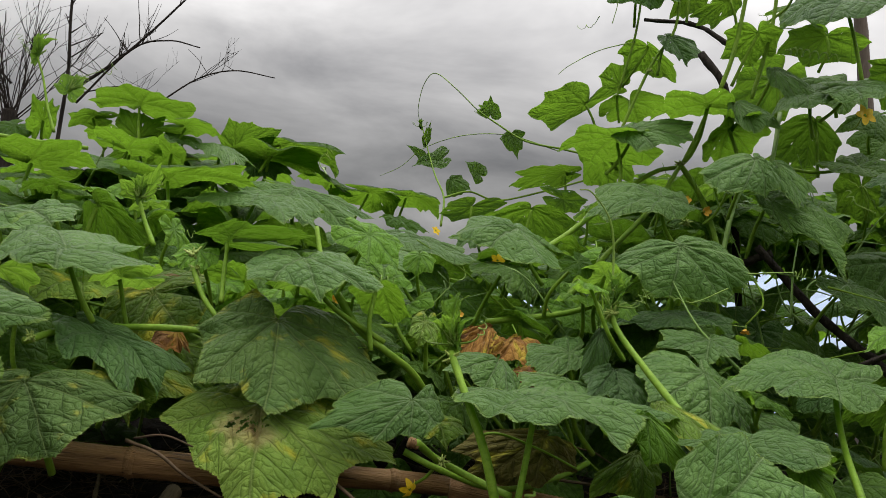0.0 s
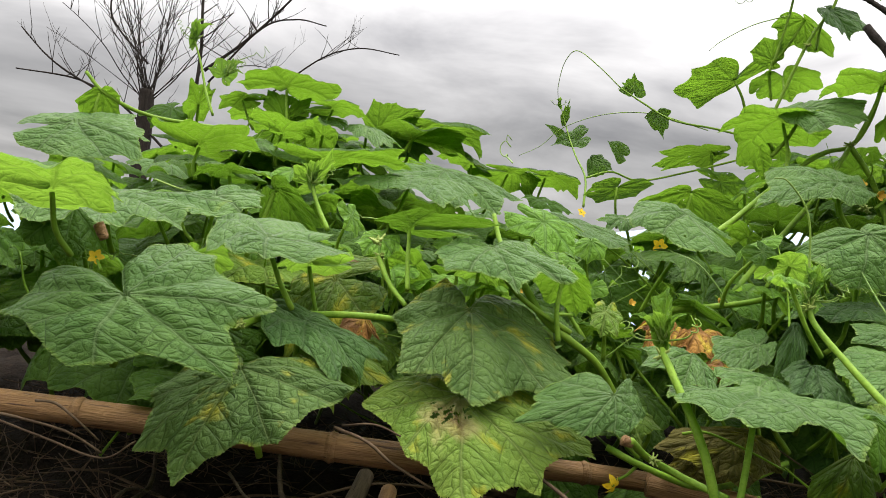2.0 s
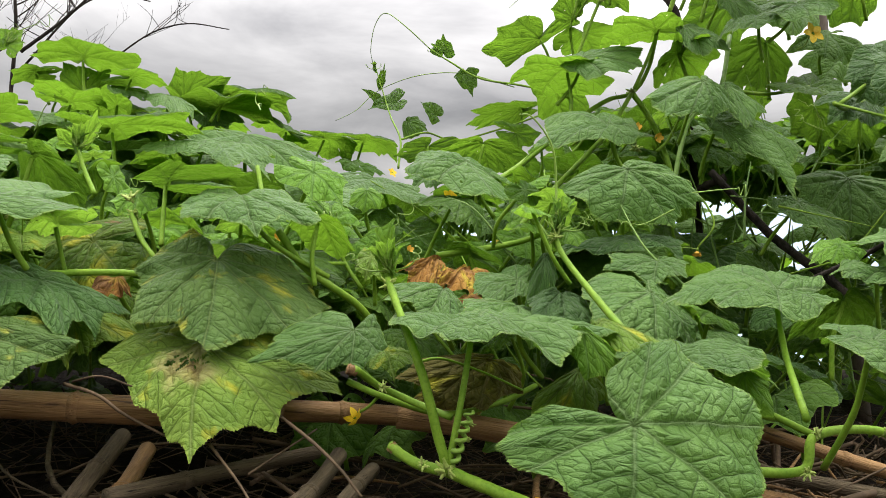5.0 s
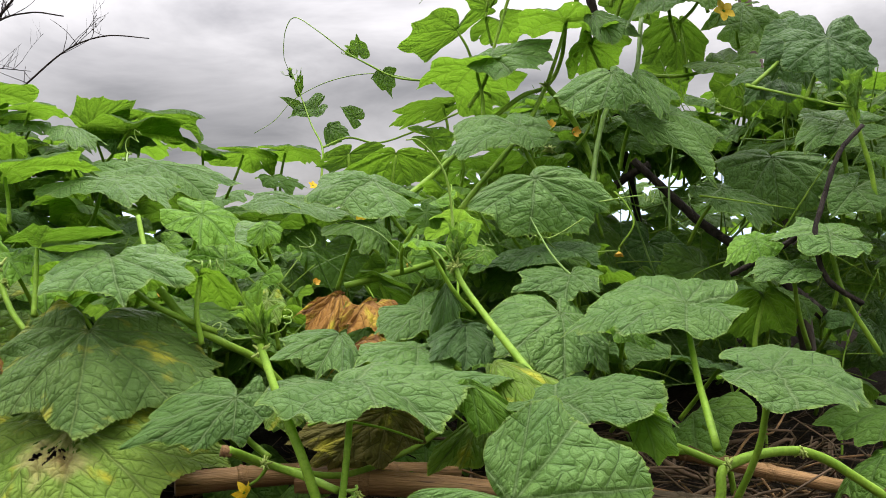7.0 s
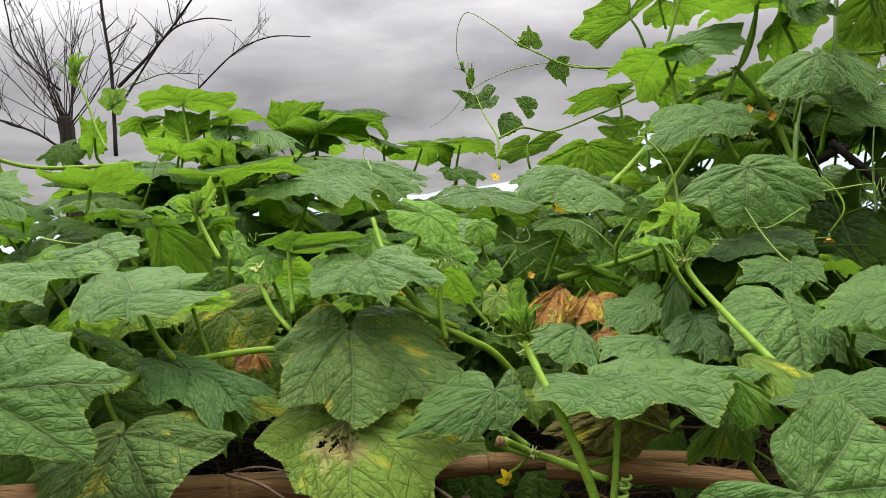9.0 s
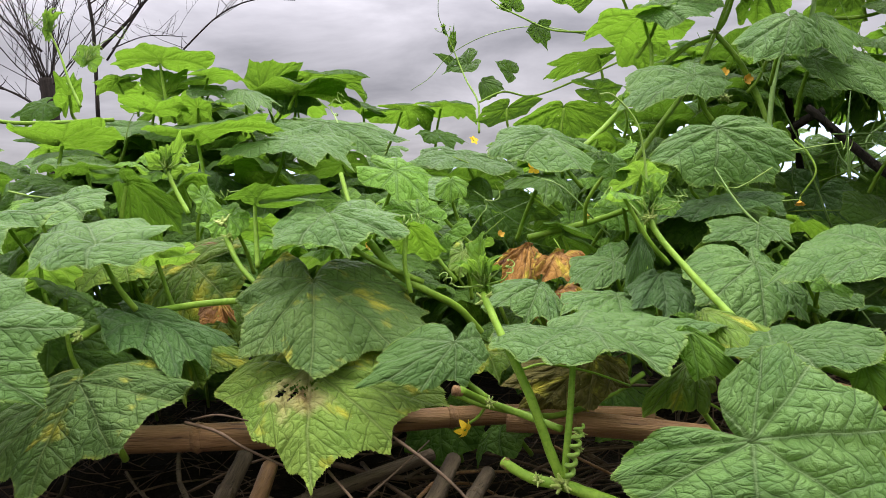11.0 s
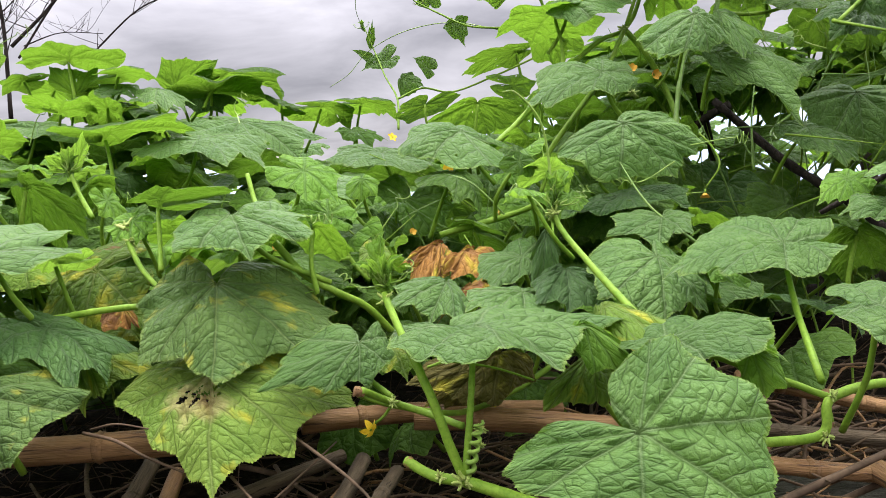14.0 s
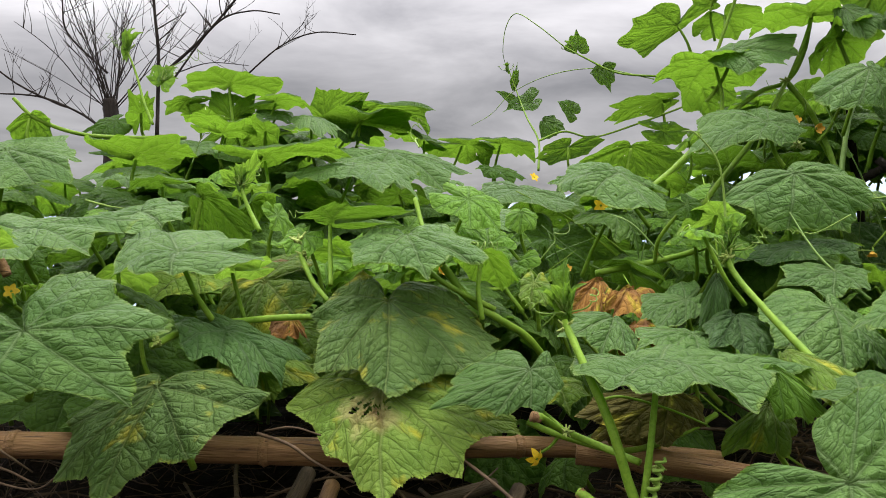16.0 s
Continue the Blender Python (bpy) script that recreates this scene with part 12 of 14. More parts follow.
leaf(TRELLIS, THIN, (0.774, 1.594, 1.393), -6, 15, -91, 0.064, 0.055, 0.057, -28, -35, 1, arch=0.16)
leaf(TRELLIS, THIN, (0.842, 1.657, 1.378), -4, 7, -202, 0.071, 0.059, 0.055, -7, -17, 1, arch=0.14)
leaf(TRELLIS, MATURE, (0.585, 1.675, 1.415), 14, 16, -167, 0.072, 0.054, 0.054, 2, -18, 1, arch=0.11)
leaf(TRELLIS, MATURE, (0.506, 1.557, 1.383), 1, -15, -35, 0.071, 0.059, 0.054, -14, -27, 1, arch=0.11)
leaf(TRELLIS, THIN, (0.812, 1.376, 1.368), 7, -20, -75, 0.074, 0.058, 0.051, -6, -19, 1, arch=0.14)
leaf(TRELLIS, SILVERY, (0.837, 1.458, 1.433), -1, -7, -81, 0.056, 0.047, 0.040, 5, -22, 1, arch=0.12)
leaf(TRELLIS, MATURE, (0.466, 1.534, 1.435), -4, 2, 24, 0.060, 0.044, 0.044, -30, 1, 1, arch=0.07)
leaf(TRELLIS, THIN, (0.665, 1.551, 1.431), 13, -13, -198, 0.057, 0.048, 0.041, -35, -6, 1, arch=0.06)
leaf(TRELLIS, THIN, (0.554, 1.625, 1.415), -14, 12, -132, 0.078, 0.060, 0.053, -21, -9, 1, arch=0.08)
leaf(TRELLIS, MATURE, (0.623, 1.673, 1.395), 20, 15, -181, 0.076, 0.056, 0.057, -3, -15, 1, arch=0.19)
leaf(TRELLIS, THIN, (0.882, 1.756, 1.449), 19, 2, -202, 0.078, 0.056, 0.056, -24, -30, 1, arch=0.10)
leaf(TRELLIS, THIN, (0.481, 1.607, 1.348), 2, -11, 18, 0.061, 0.054, 0.052, -13, -27, 1, arch=0.06)
leaf(TRELLIS, MATURE, (0.461, 1.711, 1.381), -3, 18, -8, 0.059, 0.044, 0.052, -34, -11, 1, arch=0.09)
leaf(TRELLIS, SILVERY, (0.846, 1.750, 1.372), 19, -16, -126, 0.073, 0.052, 0.063, 5, 4, 1, arch=0.16)
leaf(TRELLIS, MATURE, (0.846, 1.728, 1.326), 12, -18, -206, 0.067, 0.052, 0.050, -31, -13, 1, arch=0.06)
leaf(TRELLIS, THIN, (0.835, 1.828, 1.494), 4, 10, 0, 0.063, 0.048, 0.043, 1, -33, 1, arch=0.09)
leaf(TRELLIS, THIN, (0.434, 1.734, 1.459), -9, -9, -87, 0.065, 0.050, 0.054, -9, -21, 1, arch=0.13)
leaf(TRELLIS, THIN, (0.786, 1.713, 1.354), 16, 16, -177, 0.063, 0.046, 0.056, -15, 8, 1, arch=0.08)
leaf(TRELLIS, MATURE, (0.807, 1.571, 1.350), 12, -14, 4, 0.068, 0.049, 0.058, -30, -24, 1, arch=0.06)
leaf(TRELLIS, THIN, (0.576, 1.813, 1.468), 10, -0, -193, 0.061, 0.053, 0.051, 5, -30, 1, arch=0.08)
leaf(TRELLIS, SILVERY, (0.746, 1.711, 1.395), 14, 10, -8, 0.065, 0.050, 0.056, -22, -29, 1, arch=0.18)
leaf(TRELLIS, MATURE, (0.435, 1.505, 1.368), 7, 12, -89, 0.065, 0.050, 0.053, -25, 1, 1, arch=0.17)
leaf(TRELLIS, MATURE, (0.460, 1.415, 1.383), -6, 10, 24, 0.072, 0.051, 0.064, -28, -17, 1, arch=0.16)
leaf(TRELLIS, THIN, (0.731, 1.804, 1.360), -10, 4, -82, 0.064, 0.052, 0.050, 7, 2, 1, arch=0.14)
leaf(TRELLIS, MATURE, (0.367, 1.675, 1.378), 1, 10, -63, 0.069, 0.057, 0.056, -17, -7, 1, arch=0.13)
leaf(TRELLIS, THIN, (0.359, 1.505, 1.416), -1, 4, 17, 0.059, 0.044, 0.043, -19, -37, 1, arch=0.08)
leaf(TRELLIS, MATURE, (0.358, 1.673, 1.440), 4, 4, 21, 0.061, 0.050, 0.051, -24, -35, 1, arch=0.06)
leaf(TRELLIS, MATURE, (0.355, 1.763, 1.450), -9, 5, -17, 0.076, 0.066, 0.053, -34, -2, 1, arch=0.15)
leaf(TRELLIS, SILVERY, (0.582, 1.795, 1.451), -5, -20, 1, 0.082, 0.058, 0.060, -4, 1, 1, arch=0.19)
leaf(TRELLIS, MATURE, (0.467, 1.788, 1.464), -15, 14, -131, 0.081, 0.064, 0.065, -13, -29, 1, arch=0.06)
leaf(TRELLIS, MATURE, (0.954, 1.759, 1.377), 10, 12, -46, 0.063, 0.045, 0.053, 6, -27, 1, arch=0.14)
leaf(TRELLIS, MATURE, (0.520, 1.687, 1.410), 12, 9, -204, 0.079, 0.059, 0.067, -12, -35, 1, arch=0.15)
leaf(TRELLIS, THIN, (0.495, 1.588, 1.429), 12, 2, -19, 0.072, 0.061, 0.063, -15, -33, 1, arch=0.06)
leaf(TRELLIS, THIN, (0.882, 1.490, 1.357), -4, 0, -100, 0.060, 0.048, 0.049, -26, -35, 1, arch=0.15)
leaf(TRELLIS, MATURE, (0.783, 1.876, 1.380), -0, -18, -177, 0.062, 0.049, 0.051, -36, -10, 1, arch=0.11)
leaf(TRELLIS, MATURE, (0.784, 1.851, 1.372), -4, 5, -63, 0.073, 0.051, 0.050, -3, -34, 1, arch=0.05)
leaf(TRELLIS, MATURE, (0.538, 1.879, 1.411), -17, 4, -192, 0.057, 0.048, 0.044, -14, -21, 1, arch=0.15)
leaf(TRELLIS, THIN, (0.676, 1.874, 1.356), -10, -20, -18, 0.058, 0.047, 0.042, -35, -25, 1, arch=0.10)
leaf(TRELLIS, THIN, (0.776, 1.606, 1.447), 2, -15, -132, 0.067, 0.049, 0.051, 3, 5, 1, arch=0.06)
leaf(TRELLIS, THIN, (0.684, 1.907, 1.401), 20, -3, -86, 0.064, 0.048, 0.054, -22, -10, 1, arch=0.13)
leaf(TRELLIS, THIN, (0.946, 1.381, 1.445), -15, -18, -49, 0.078, 0.066, 0.056, -19, -14, 1, arch=0.18)
leaf(TRELLIS, MATURE, (0.753, 1.785, 1.352), 20, -13, -129, 0.075, 0.052, 0.065, -11, -29, 1, arch=0.17)
leaf(TRELLIS, THIN, (0.939, 1.463, 1.355), -11, -10, -180, 0.069, 0.057, 0.053, -25, 5, 1, arch=0.10)
leaf(TRELLIS, MATURE, (0.966, 1.398, 1.464), -6, -4, 2, 0.063, 0.044, 0.048, -18, -30, 1, arch=0.09)
leaf(TRELLIS, THIN, (0.534, 1.833, 1.432), 8, -14, -148, 0.074, 0.058, 0.059, -19, -5, 1, arch=0.09)
leaf(TRELLIS, THIN, (0.473, 1.865, 1.421), -1, 2, -44, 0.076, 0.054, 0.054, -15, -31, 1, arch=0.13)
leaf(TRELLIS, SILVERY, (0.470, 1.877, 1.397), -11, -17, -142, 0.072, 0.063, 0.061, -14, 1, 1, arch=0.19)
leaf(TRELLIS, MATURE, (0.597, 1.386, 1.354), 14, -3, -209, 0.067, 0.057, 0.058, -24, 1, 1, arch=0.10)
leaf(TRELLIS, MATURE, (0.502, 1.665, 1.426), -13, -7, -183, 0.060, 0.049, 0.049, -32, -0, 1, arch=0.06)
leaf(TRELLIS, THIN, (0.598, 1.824, 1.421), 19, 16, -111, 0.063, 0.047, 0.049, 8, 3, 1, arch=0.10)
leaf(TRELLIS, THIN, (0.899, 1.480, 1.429), 16, 8, -153, 0.065, 0.058, 0.047, -32, -32, 1, arch=0.05)
leaf(TRELLIS, MATURE, (0.670, 1.828, 1.407), 3, -1, -151, 0.081, 0.065, 0.068, -36, -13, 1, arch=0.13)
leaf(TRELLIS, THIN, (0.848, 1.369, 1.383), -19, 9, -102, 0.062, 0.054, 0.049, -18, -37, 1, arch=0.06)
leaf(TRELLIS, MATURE, (0.619, 1.743, 1.419), -11, -8, -101, 0.060, 0.044, 0.041, 6, -33, 1, arch=0.17)
leaf(TRELLIS, THIN, (0.437, 1.891, 1.442), 3, -13, -19, 0.060, 0.048, 0.041, -15, 1, 1, arch=0.16)
leaf(TRELLIS, THIN, (0.437, 1.462, 1.377), -2, 9, 24, 0.062, 0.044, 0.046, -8, -10, 1, arch=0.17)
leaf(TRELLIS, THIN, (0.844, 1.595, 1.449), -4, -19, -48, 0.067, 0.050, 0.058, 1, -2, 1, arch=0.15)
leaf(TRELLIS, THIN, (1.014, 1.880, 1.482), 8, -0, -179, 0.072, 0.065, 0.055, -18, 3, 1, arch=0.17)
leaf(TRELLIS, THIN, (0.795, 1.513, 1.353), -13, -12, -116, 0.056, 0.042, 0.041, -3, -33, 1, arch=0.16)
leaf(TRELLIS, THIN, (0.555, 1.764, 1.362), 6, -21, -190, 0.079, 0.064, 0.054, -27, -21, 1, arch=0.07)
leaf(TRELLIS, SILVERY, (0.826, 1.846, 1.369), -9, 8, -23, 0.074, 0.058, 0.063, -4, -21, 1, arch=0.16)
leaf(TRELLIS, MATURE, (0.824, 1.378, 1.404), -14, 5, -155, 0.061, 0.044, 0.050, -13, -2, 1, arch=0.18)
leaf(TRELLIS, MATURE, (0.907, 1.430, 1.397), -18, 7, -79, 0.069, 0.061, 0.053, -13, -26, 1, arch=0.15)
leaf(TRELLIS, MATURE, (0.839, 1.843, 1.463), -12, -10, -140, 0.070, 0.061, 0.061, -28, -9, 1, arch=0.14)
leaf(TRELLIS, THIN, (0.834, 1.575, 1.365), 2, -18, -4, 0.073, 0.061, 0.064, -20, -26, 1, arch=0.13)
leaf(TRELLIS, MATURE, (0.865, 1.853, 1.381), -19, 6, -2, 0.078, 0.066, 0.066, -6, -27, 1, arch=0.16)
leaf(TRELLIS, THIN, (0.855, 1.808, 1.406), 14, 16, -63, 0.075, 0.056, 0.052, -17, -37, 1, arch=0.19)
leaf(TRELLIS, MATURE, (0.923, 1.675, 1.447), 6, -4, -67, 0.082, 0.057, 0.074, -0, 3, 1, arch=0.09)
leaf(TRELLIS, THIN, (0.920, 1.531, 1.433), -8, -16, -37, 0.079, 0.065, 0.068, -30, 5, 1, arch=0.10)
leaf(TRELLIS, SILVERY, (0.499, 1.816, 1.382), 7, 12, -87, 0.073, 0.056, 0.066, -8, -20, 1, arch=0.07)
leaf(TRELLIS, MATURE, (0.476, 1.703, 1.459), 20, -18, -9, 0.060, 0.052, 0.046, -1, -15, 1, arch=0.06)
leaf(TRELLIS, MATURE, (0.858, 1.659, 1.408), 14, 2, -18, 0.057, 0.044, 0.044, 5, -14, 1, arch=0.14)
leaf(TRELLIS, MATURE, (0.501, 1.876, 1.363), -19, 2, -82, 0.081, 0.057, 0.060, -26, -0, 1, arch=0.17)
# small leaves near the growing ends
leaf(LEFT, THIN, (-0.299, 1.007, 1.168), -16, 50, -51, 0.034, 0.024, 0.027, 3, -9, 0, arch=0.14)
leaf(LEFT, THIN, (-0.231, 1.117, 1.138), 11, 32, 24, 0.023, 0.018, 0.020, -14, -9, 0, arch=0.12)
leaf(LEFT, THIN, (-0.207, 0.933, 1.192), 8, 55, 59, 0.045, 0.038, 0.036, -37, -12, 0, arch=0.07)
leaf(LEFT, YOUNG, (-0.541, 0.863, 1.134), 17, -5, -35, 0.022, 0.018, 0.020, -20, -35, 0, arch=0.14)
leaf(LEFT, YOUNG, (-0.137, 0.845, 1.146), -15, 47, 49, 0.030, 0.025, 0.020, -17, -16, 0, arch=0.15)
leaf(LEFT, THIN, (-0.237, 1.004, 1.126), 4, -24, -108, 0.025, 0.019, 0.018, -28, -9, 0, arch=0.05)
leaf(LEFT, YOUNG, (-0.389, 1.017, 1.146), -5, -12, 10, 0.036, 0.027, 0.026, -10, -5, 0, arch=0.07)
leaf(LEFT, MATURE, (-0.351, 1.152, 1.237), -15, 68, 39, 0.034, 0.027, 0.029, -10, -25, 0, arch=0.19)
leaf(LEFT, THIN, (-0.554, 0.801, 1.203), 16, 9, -201, 0.035, 0.029, 0.029, -11, -32, 0, arch=0.06)
leaf(LEFT, THIN, (-0.584, 1.028, 1.237), -17, 70, -144, 0.039, 0.033, 0.034, -4, -6, 0, arch=0.17)
leaf(LEFT, THIN, (-0.262, 1.029, 1.201), 6, -17, -57, 0.035, 0.031, 0.030, -20, -4, 0, arch=0.14)
leaf(LEFT, YOUNG, (-0.329, 1.115, 1.145), -1, 32, -231, 0.039, 0.035, 0.028, -2, -8, 0, arch=0.12)
leaf(LEFT, MATURE, (-0.063, 0.904, 1.159), -6, 47, -84, 0.036, 0.028, 0.026, -19, -26, 0, arch=0.15)
leaf(LEFT, YOUNG, (-0.114, 1.083, 1.171), -12, 62, -174, 0.027, 0.021, 0.023, 1, -5, 0, arch=0.19)
leaf(LEFT, YOUNG, (-0.208, 0.917, 1.171), 12, 49, -160, 0.040, 0.031, 0.032, -8, -1, 0, arch=0.19)
leaf(LEFT, MATURE, (-0.290, 1.096, 1.192), -17, 8, 17, 0.043, 0.032, 0.033, -25, 4, 0, arch=0.08)
leaf(LEFT, MATURE, (-0.083, 0.929, 1.137), -1, 62, -34, 0.034, 0.030, 0.027, 6, -34, 0, arch=0.08)
leaf(LEFT, MATURE, (-0.080, 1.185, 1.240), 0, 26, -180, 0.035, 0.024, 0.031, -14, -20, 0, arch=0.17)
leaf(LEFT, THIN, (-0.443, 0.947, 1.156), -1, 61, 5, 0.032, 0.023, 0.025, -37, -26, 0, arch=0.16)
leaf(LEFT, THIN, (-0.430, 1.076, 1.179), 14, 30, -90, 0.033, 0.028, 0.028, 2, -37, 0, arch=0.14)
leaf(LEFT, MATURE, (-0.490, 1.090, 1.161), -16, -12, 27, 0.024, 0.017, 0.021, -19, -2, 0, arch=0.07)
leaf(LEFT, YOUNG, (-0.361, 1.051, 1.131), 19, 62, -35, 0.027, 0.022, 0.022, -22, 8, 0, arch=0.17)
leaf(LEFT, YOUNG, (-0.122, 0.956, 1.136), -1, 61, -56, 0.040, 0.028, 0.029, 1, 8, 0, arch=0.19)
leaf(LEFT, THIN, (-0.353, 1.006, 1.121), -2, -8, 13, 0.038, 0.029, 0.028, -30, -14, 0, arch=0.05)
leaf(LEFT, MATURE, (-0.019, 1.109, 1.187), 13, 49, -17, 0.043, 0.030, 0.032, -13, -21, 0, arch=0.11)
leaf(LEFT, YOUNG, (-0.481, 0.825, 1.157), 16, -15, -149, 0.040, 0.029, 0.036, -7, -22, 0, arch=0.15)
leaf(LEFT, MATURE, (-0.351, 0.740, 1.163), 16, -1, -210, 0.031, 0.027, 0.025, 8, -9, 0, arch=0.17)
leaf(LEFT, THIN, (-0.428, 0.922, 1.189), 17, 1, -95, 0.034, 0.023, 0.029, -11, -9, 0, arch=0.11)
leaf(LEFT, YOUNG, (-0.242, 1.068, 1.199), -10, 43, -173, 0.040, 0.028, 0.028, -1, 4, 0, arch=0.07)
leaf(LEFT, THIN, (-0.511, 0.901, 1.156), 7, 36, -60, 0.032, 0.027, 0.025, 8, 6, 0, arch=0.16)
leaf(LEFT, YOUNG, (-0.228, 0.902, 1.186), 5, 31, -71, 0.038, 0.027, 0.028, 7, 4, 0, arch=0.18)
leaf(LEFT, YOUNG, (-0.582, 0.757, 1.177), 2, -15, -53, 0.032, 0.027, 0.028, -31, -27, 0, arch=0.20)
leaf(LEFT, YOUNG, (-0.451, 1.099, 1.202), 2, 6, 57, 0.037, 0.029, 0.028, -34, 2, 0, arch=0.06)
leaf(LEFT, YOUNG, (-0.544, 0.995, 1.235), -17, 49, -150, 0.038, 0.033, 0.031, -6, -15, 0, arch=0.16)
leaf(LEFT, MATURE, (-0.399, 1.147, 1.178), -7, 61, -142, 0.037, 0.030, 0.033, 5, 4, 0, arch=0.12)
leaf(LEFT, THIN, (-0.122, 0.863, 1.198), -10, 60, 40, 0.031, 0.027, 0.021, -7, -11, 0, arch=0.17)
leaf(LEFT, MATURE, (-0.160, 0.904, 1.205), -16, -8, -63, 0.026, 0.022, 0.019, -37, -14, 0, arch=0.13)
leaf(LEFT, YOUNG, (-0.180, 1.164, 1.221), 12, 56, -40, 0.041, 0.036, 0.037, -9, -14, 0, arch=0.16)
leaf(LEFT, YOUNG, (-0.148, 1.196, 1.205), -8, 15, -179, 0.026, 0.020, 0.022, -24, -31, 0, arch=0.19)
leaf(LEFT, THIN, (-0.063, 1.081, 1.125), -12, 5, 0, 0.033, 0.024, 0.024, -5, -11, 0, arch=0.08)
leaf(LEFT, MATURE, (-0.480, 0.861, 1.163), 13, 27, -146, 0.039, 0.034, 0.031, -19, 6, 0, arch=0.15)
leaf(LEFT, THIN, (-0.363, 1.090, 1.149), 10, -13, 3, 0.043, 0.034, 0.030, -12, -30, 0, arch=0.08)
leaf(LEFT, MATURE, (-0.055, 0.798, 1.152), 16, 25, -56, 0.030, 0.021, 0.025, -13, -15, 0, arch=0.05)
leaf(LEFT, YOUNG, (-0.033, 1.186, 1.198), 7, 70, -73, 0.031, 0.024, 0.026, -33, -20, 0, arch=0.12)
leaf(LEFT, YOUNG, (-0.372, 1.070, 1.168), 20, -24, -103, 0.035, 0.031, 0.025, -9, 5, 0, arch=0.16)
leaf(LEFT, THIN, (-0.326, 1.052, 1.144), 11, 16, 56, 0.023, 0.020, 0.018, -14, -8, 0, arch=0.17)
leaf(LEFT, YOUNG, (-0.274, 0.890, 1.237), 1, 69, -26, 0.025, 0.020, 0.017, -8, -2, 0, arch=0.07)
leaf(LEFT, THIN, (-0.104, 1.011, 1.158), -10, 60, -153, 0.041, 0.035, 0.030, -13, -34, 0, arch=0.05)
leaf(LEFT, YOUNG, (-0.420, 1.050, 1.284), -19, 10, -62, 0.031, 0.024, 0.021, -14, -33, 0, arch=0.11)
leaf(LEFT, YOUNG, (-0.392, 0.777, 1.184), 9, 49, -224, 0.043, 0.033, 0.034, -33, -22, 0, arch=0.18)
leaf(LEFT, YOUNG, (-0.096, 0.784, 1.151), -3, 24, -141, 0.044, 0.033, 0.030, -5, 3, 0, arch=0.16)
leaf(LEFT, YOUNG, (-0.553, 0.788, 1.215), 8, -20, -121, 0.034, 0.027, 0.028, 5, 2, 0, arch=0.20)
leaf(LEFT, MATURE, (-0.165, 1.148, 1.199), 6, -9, -71, 0.035, 0.028, 0.030, -33, -2, 0, arch=0.07)
leaf(LEFT, MATURE, (-0.270, 1.181, 1.121), -17, 6, -150, 0.028, 0.024, 0.021, -22, -11, 0, arch=0.06)
leaf(LEFT, YOUNG, (-0.584, 1.149, 1.197), -1, 68, 40, 0.033, 0.024, 0.029, -6, -35, 0, arch=0.10)
leaf(LEFT, YOUNG, (-0.093, 1.157, 1.129), 1, 28, -31, 0.037, 0.026, 0.032, -36, -33, 0, arch=0.16)
leaf(LEFT, THIN, (-0.541, 0.827, 1.186), -11, -8, -181, 0.038, 0.033, 0.029, -8, 3, 0, arch=0.14)
leaf(LEFT, YOUNG, (-0.430, 1.039, 1.145), 1, 25, -108, 0.045, 0.030, 0.036, -13, -19, 0, arch=0.14)
leaf(LEFT, YOUNG, (-0.508, 1.197, 1.159), 12, -22, -20, 0.026, 0.023, 0.018, -17, -3, 0, arch=0.11)
leaf(LEFT, YOUNG, (-0.050, 0.967, 1.161), 6, 9, -47, 0.035, 0.028, 0.028, 1, -7, 0, arch=0.13)
leaf(LEFT, YOUNG, (-0.470, 1.003, 1.234), 3, 43, -61, 0.023, 0.017, 0.019, -10, -1, 0, arch=0.13)
leaf(LEFT, YOUNG, (-0.160, 1.131, 1.131), 3, 36, -187, 0.025, 0.020, 0.017, -18, -6, 0, arch=0.17)
leaf(LEFT, MATURE, (-0.210, 0.972, 1.208), 4, 38, -91, 0.028, 0.019, 0.021, -21, -28, 0, arch=0.20)
leaf(LEFT, YOUNG, (-0.448, 1.152, 1.154), -17, 15, -151, 0.031, 0.026, 0.026, 7, -10, 0, arch=0.09)
leaf(LEFT, YOUNG, (-0.522, 1.132, 1.213), 18, 4, -172, 0.024, 0.017, 0.018, -8, -35, 0, arch=0.10)
leaf(LEFT, YOUNG, (-0.133, 0.831, 1.195), -12, -9, -75, 0.026, 0.021, 0.022, -16, -15, 0, arch=0.14)
leaf(LEFT, YOUNG, (-0.484, 0.947, 1.239), 18, 1, -226, 0.032, 0.025, 0.027, -14, -12, 0, arch=0.15)
leaf(LEFT, YOUNG, (-0.481, 0.771, 1.130), -10, -12, -7, 0.039, 0.027, 0.029, -20, -34, 0, arch=0.18)
leaf(LEFT, YOUNG, (-0.401, 1.096, 1.234), -18, -2, -122, 0.023, 0.018, 0.016, -28, -19, 0, arch=0.12)
leaf(LEFT, YOUNG, (-0.272, 0.943, 1.147), -5, -15, -133, 0.034, 0.024, 0.029, -4, -16, 0, arch=0.05)
leaf(LEFT, THIN, (-0.095, 0.989, 1.199), 11, 11, -8, 0.025, 0.017, 0.019, -20, -35, 0, arch=0.11)
leaf(LEFT, YOUNG, (-0.400, 0.965, 1.184), -13, 20, -119, 0.026, 0.020, 0.022, 4, -1, 0, arch=0.12)
leaf(LEFT, MATURE, (-0.457, 1.123, 1.185), 16, -14, 31, 0.043, 0.032, 0.033, 1, -24, 0, arch=0.16)
leaf(LEFT, YOUNG, (-0.577, 1.055, 1.171), 5, 27, -226, 0.024, 0.018, 0.020, 2, -20, 0, arch=0.19)
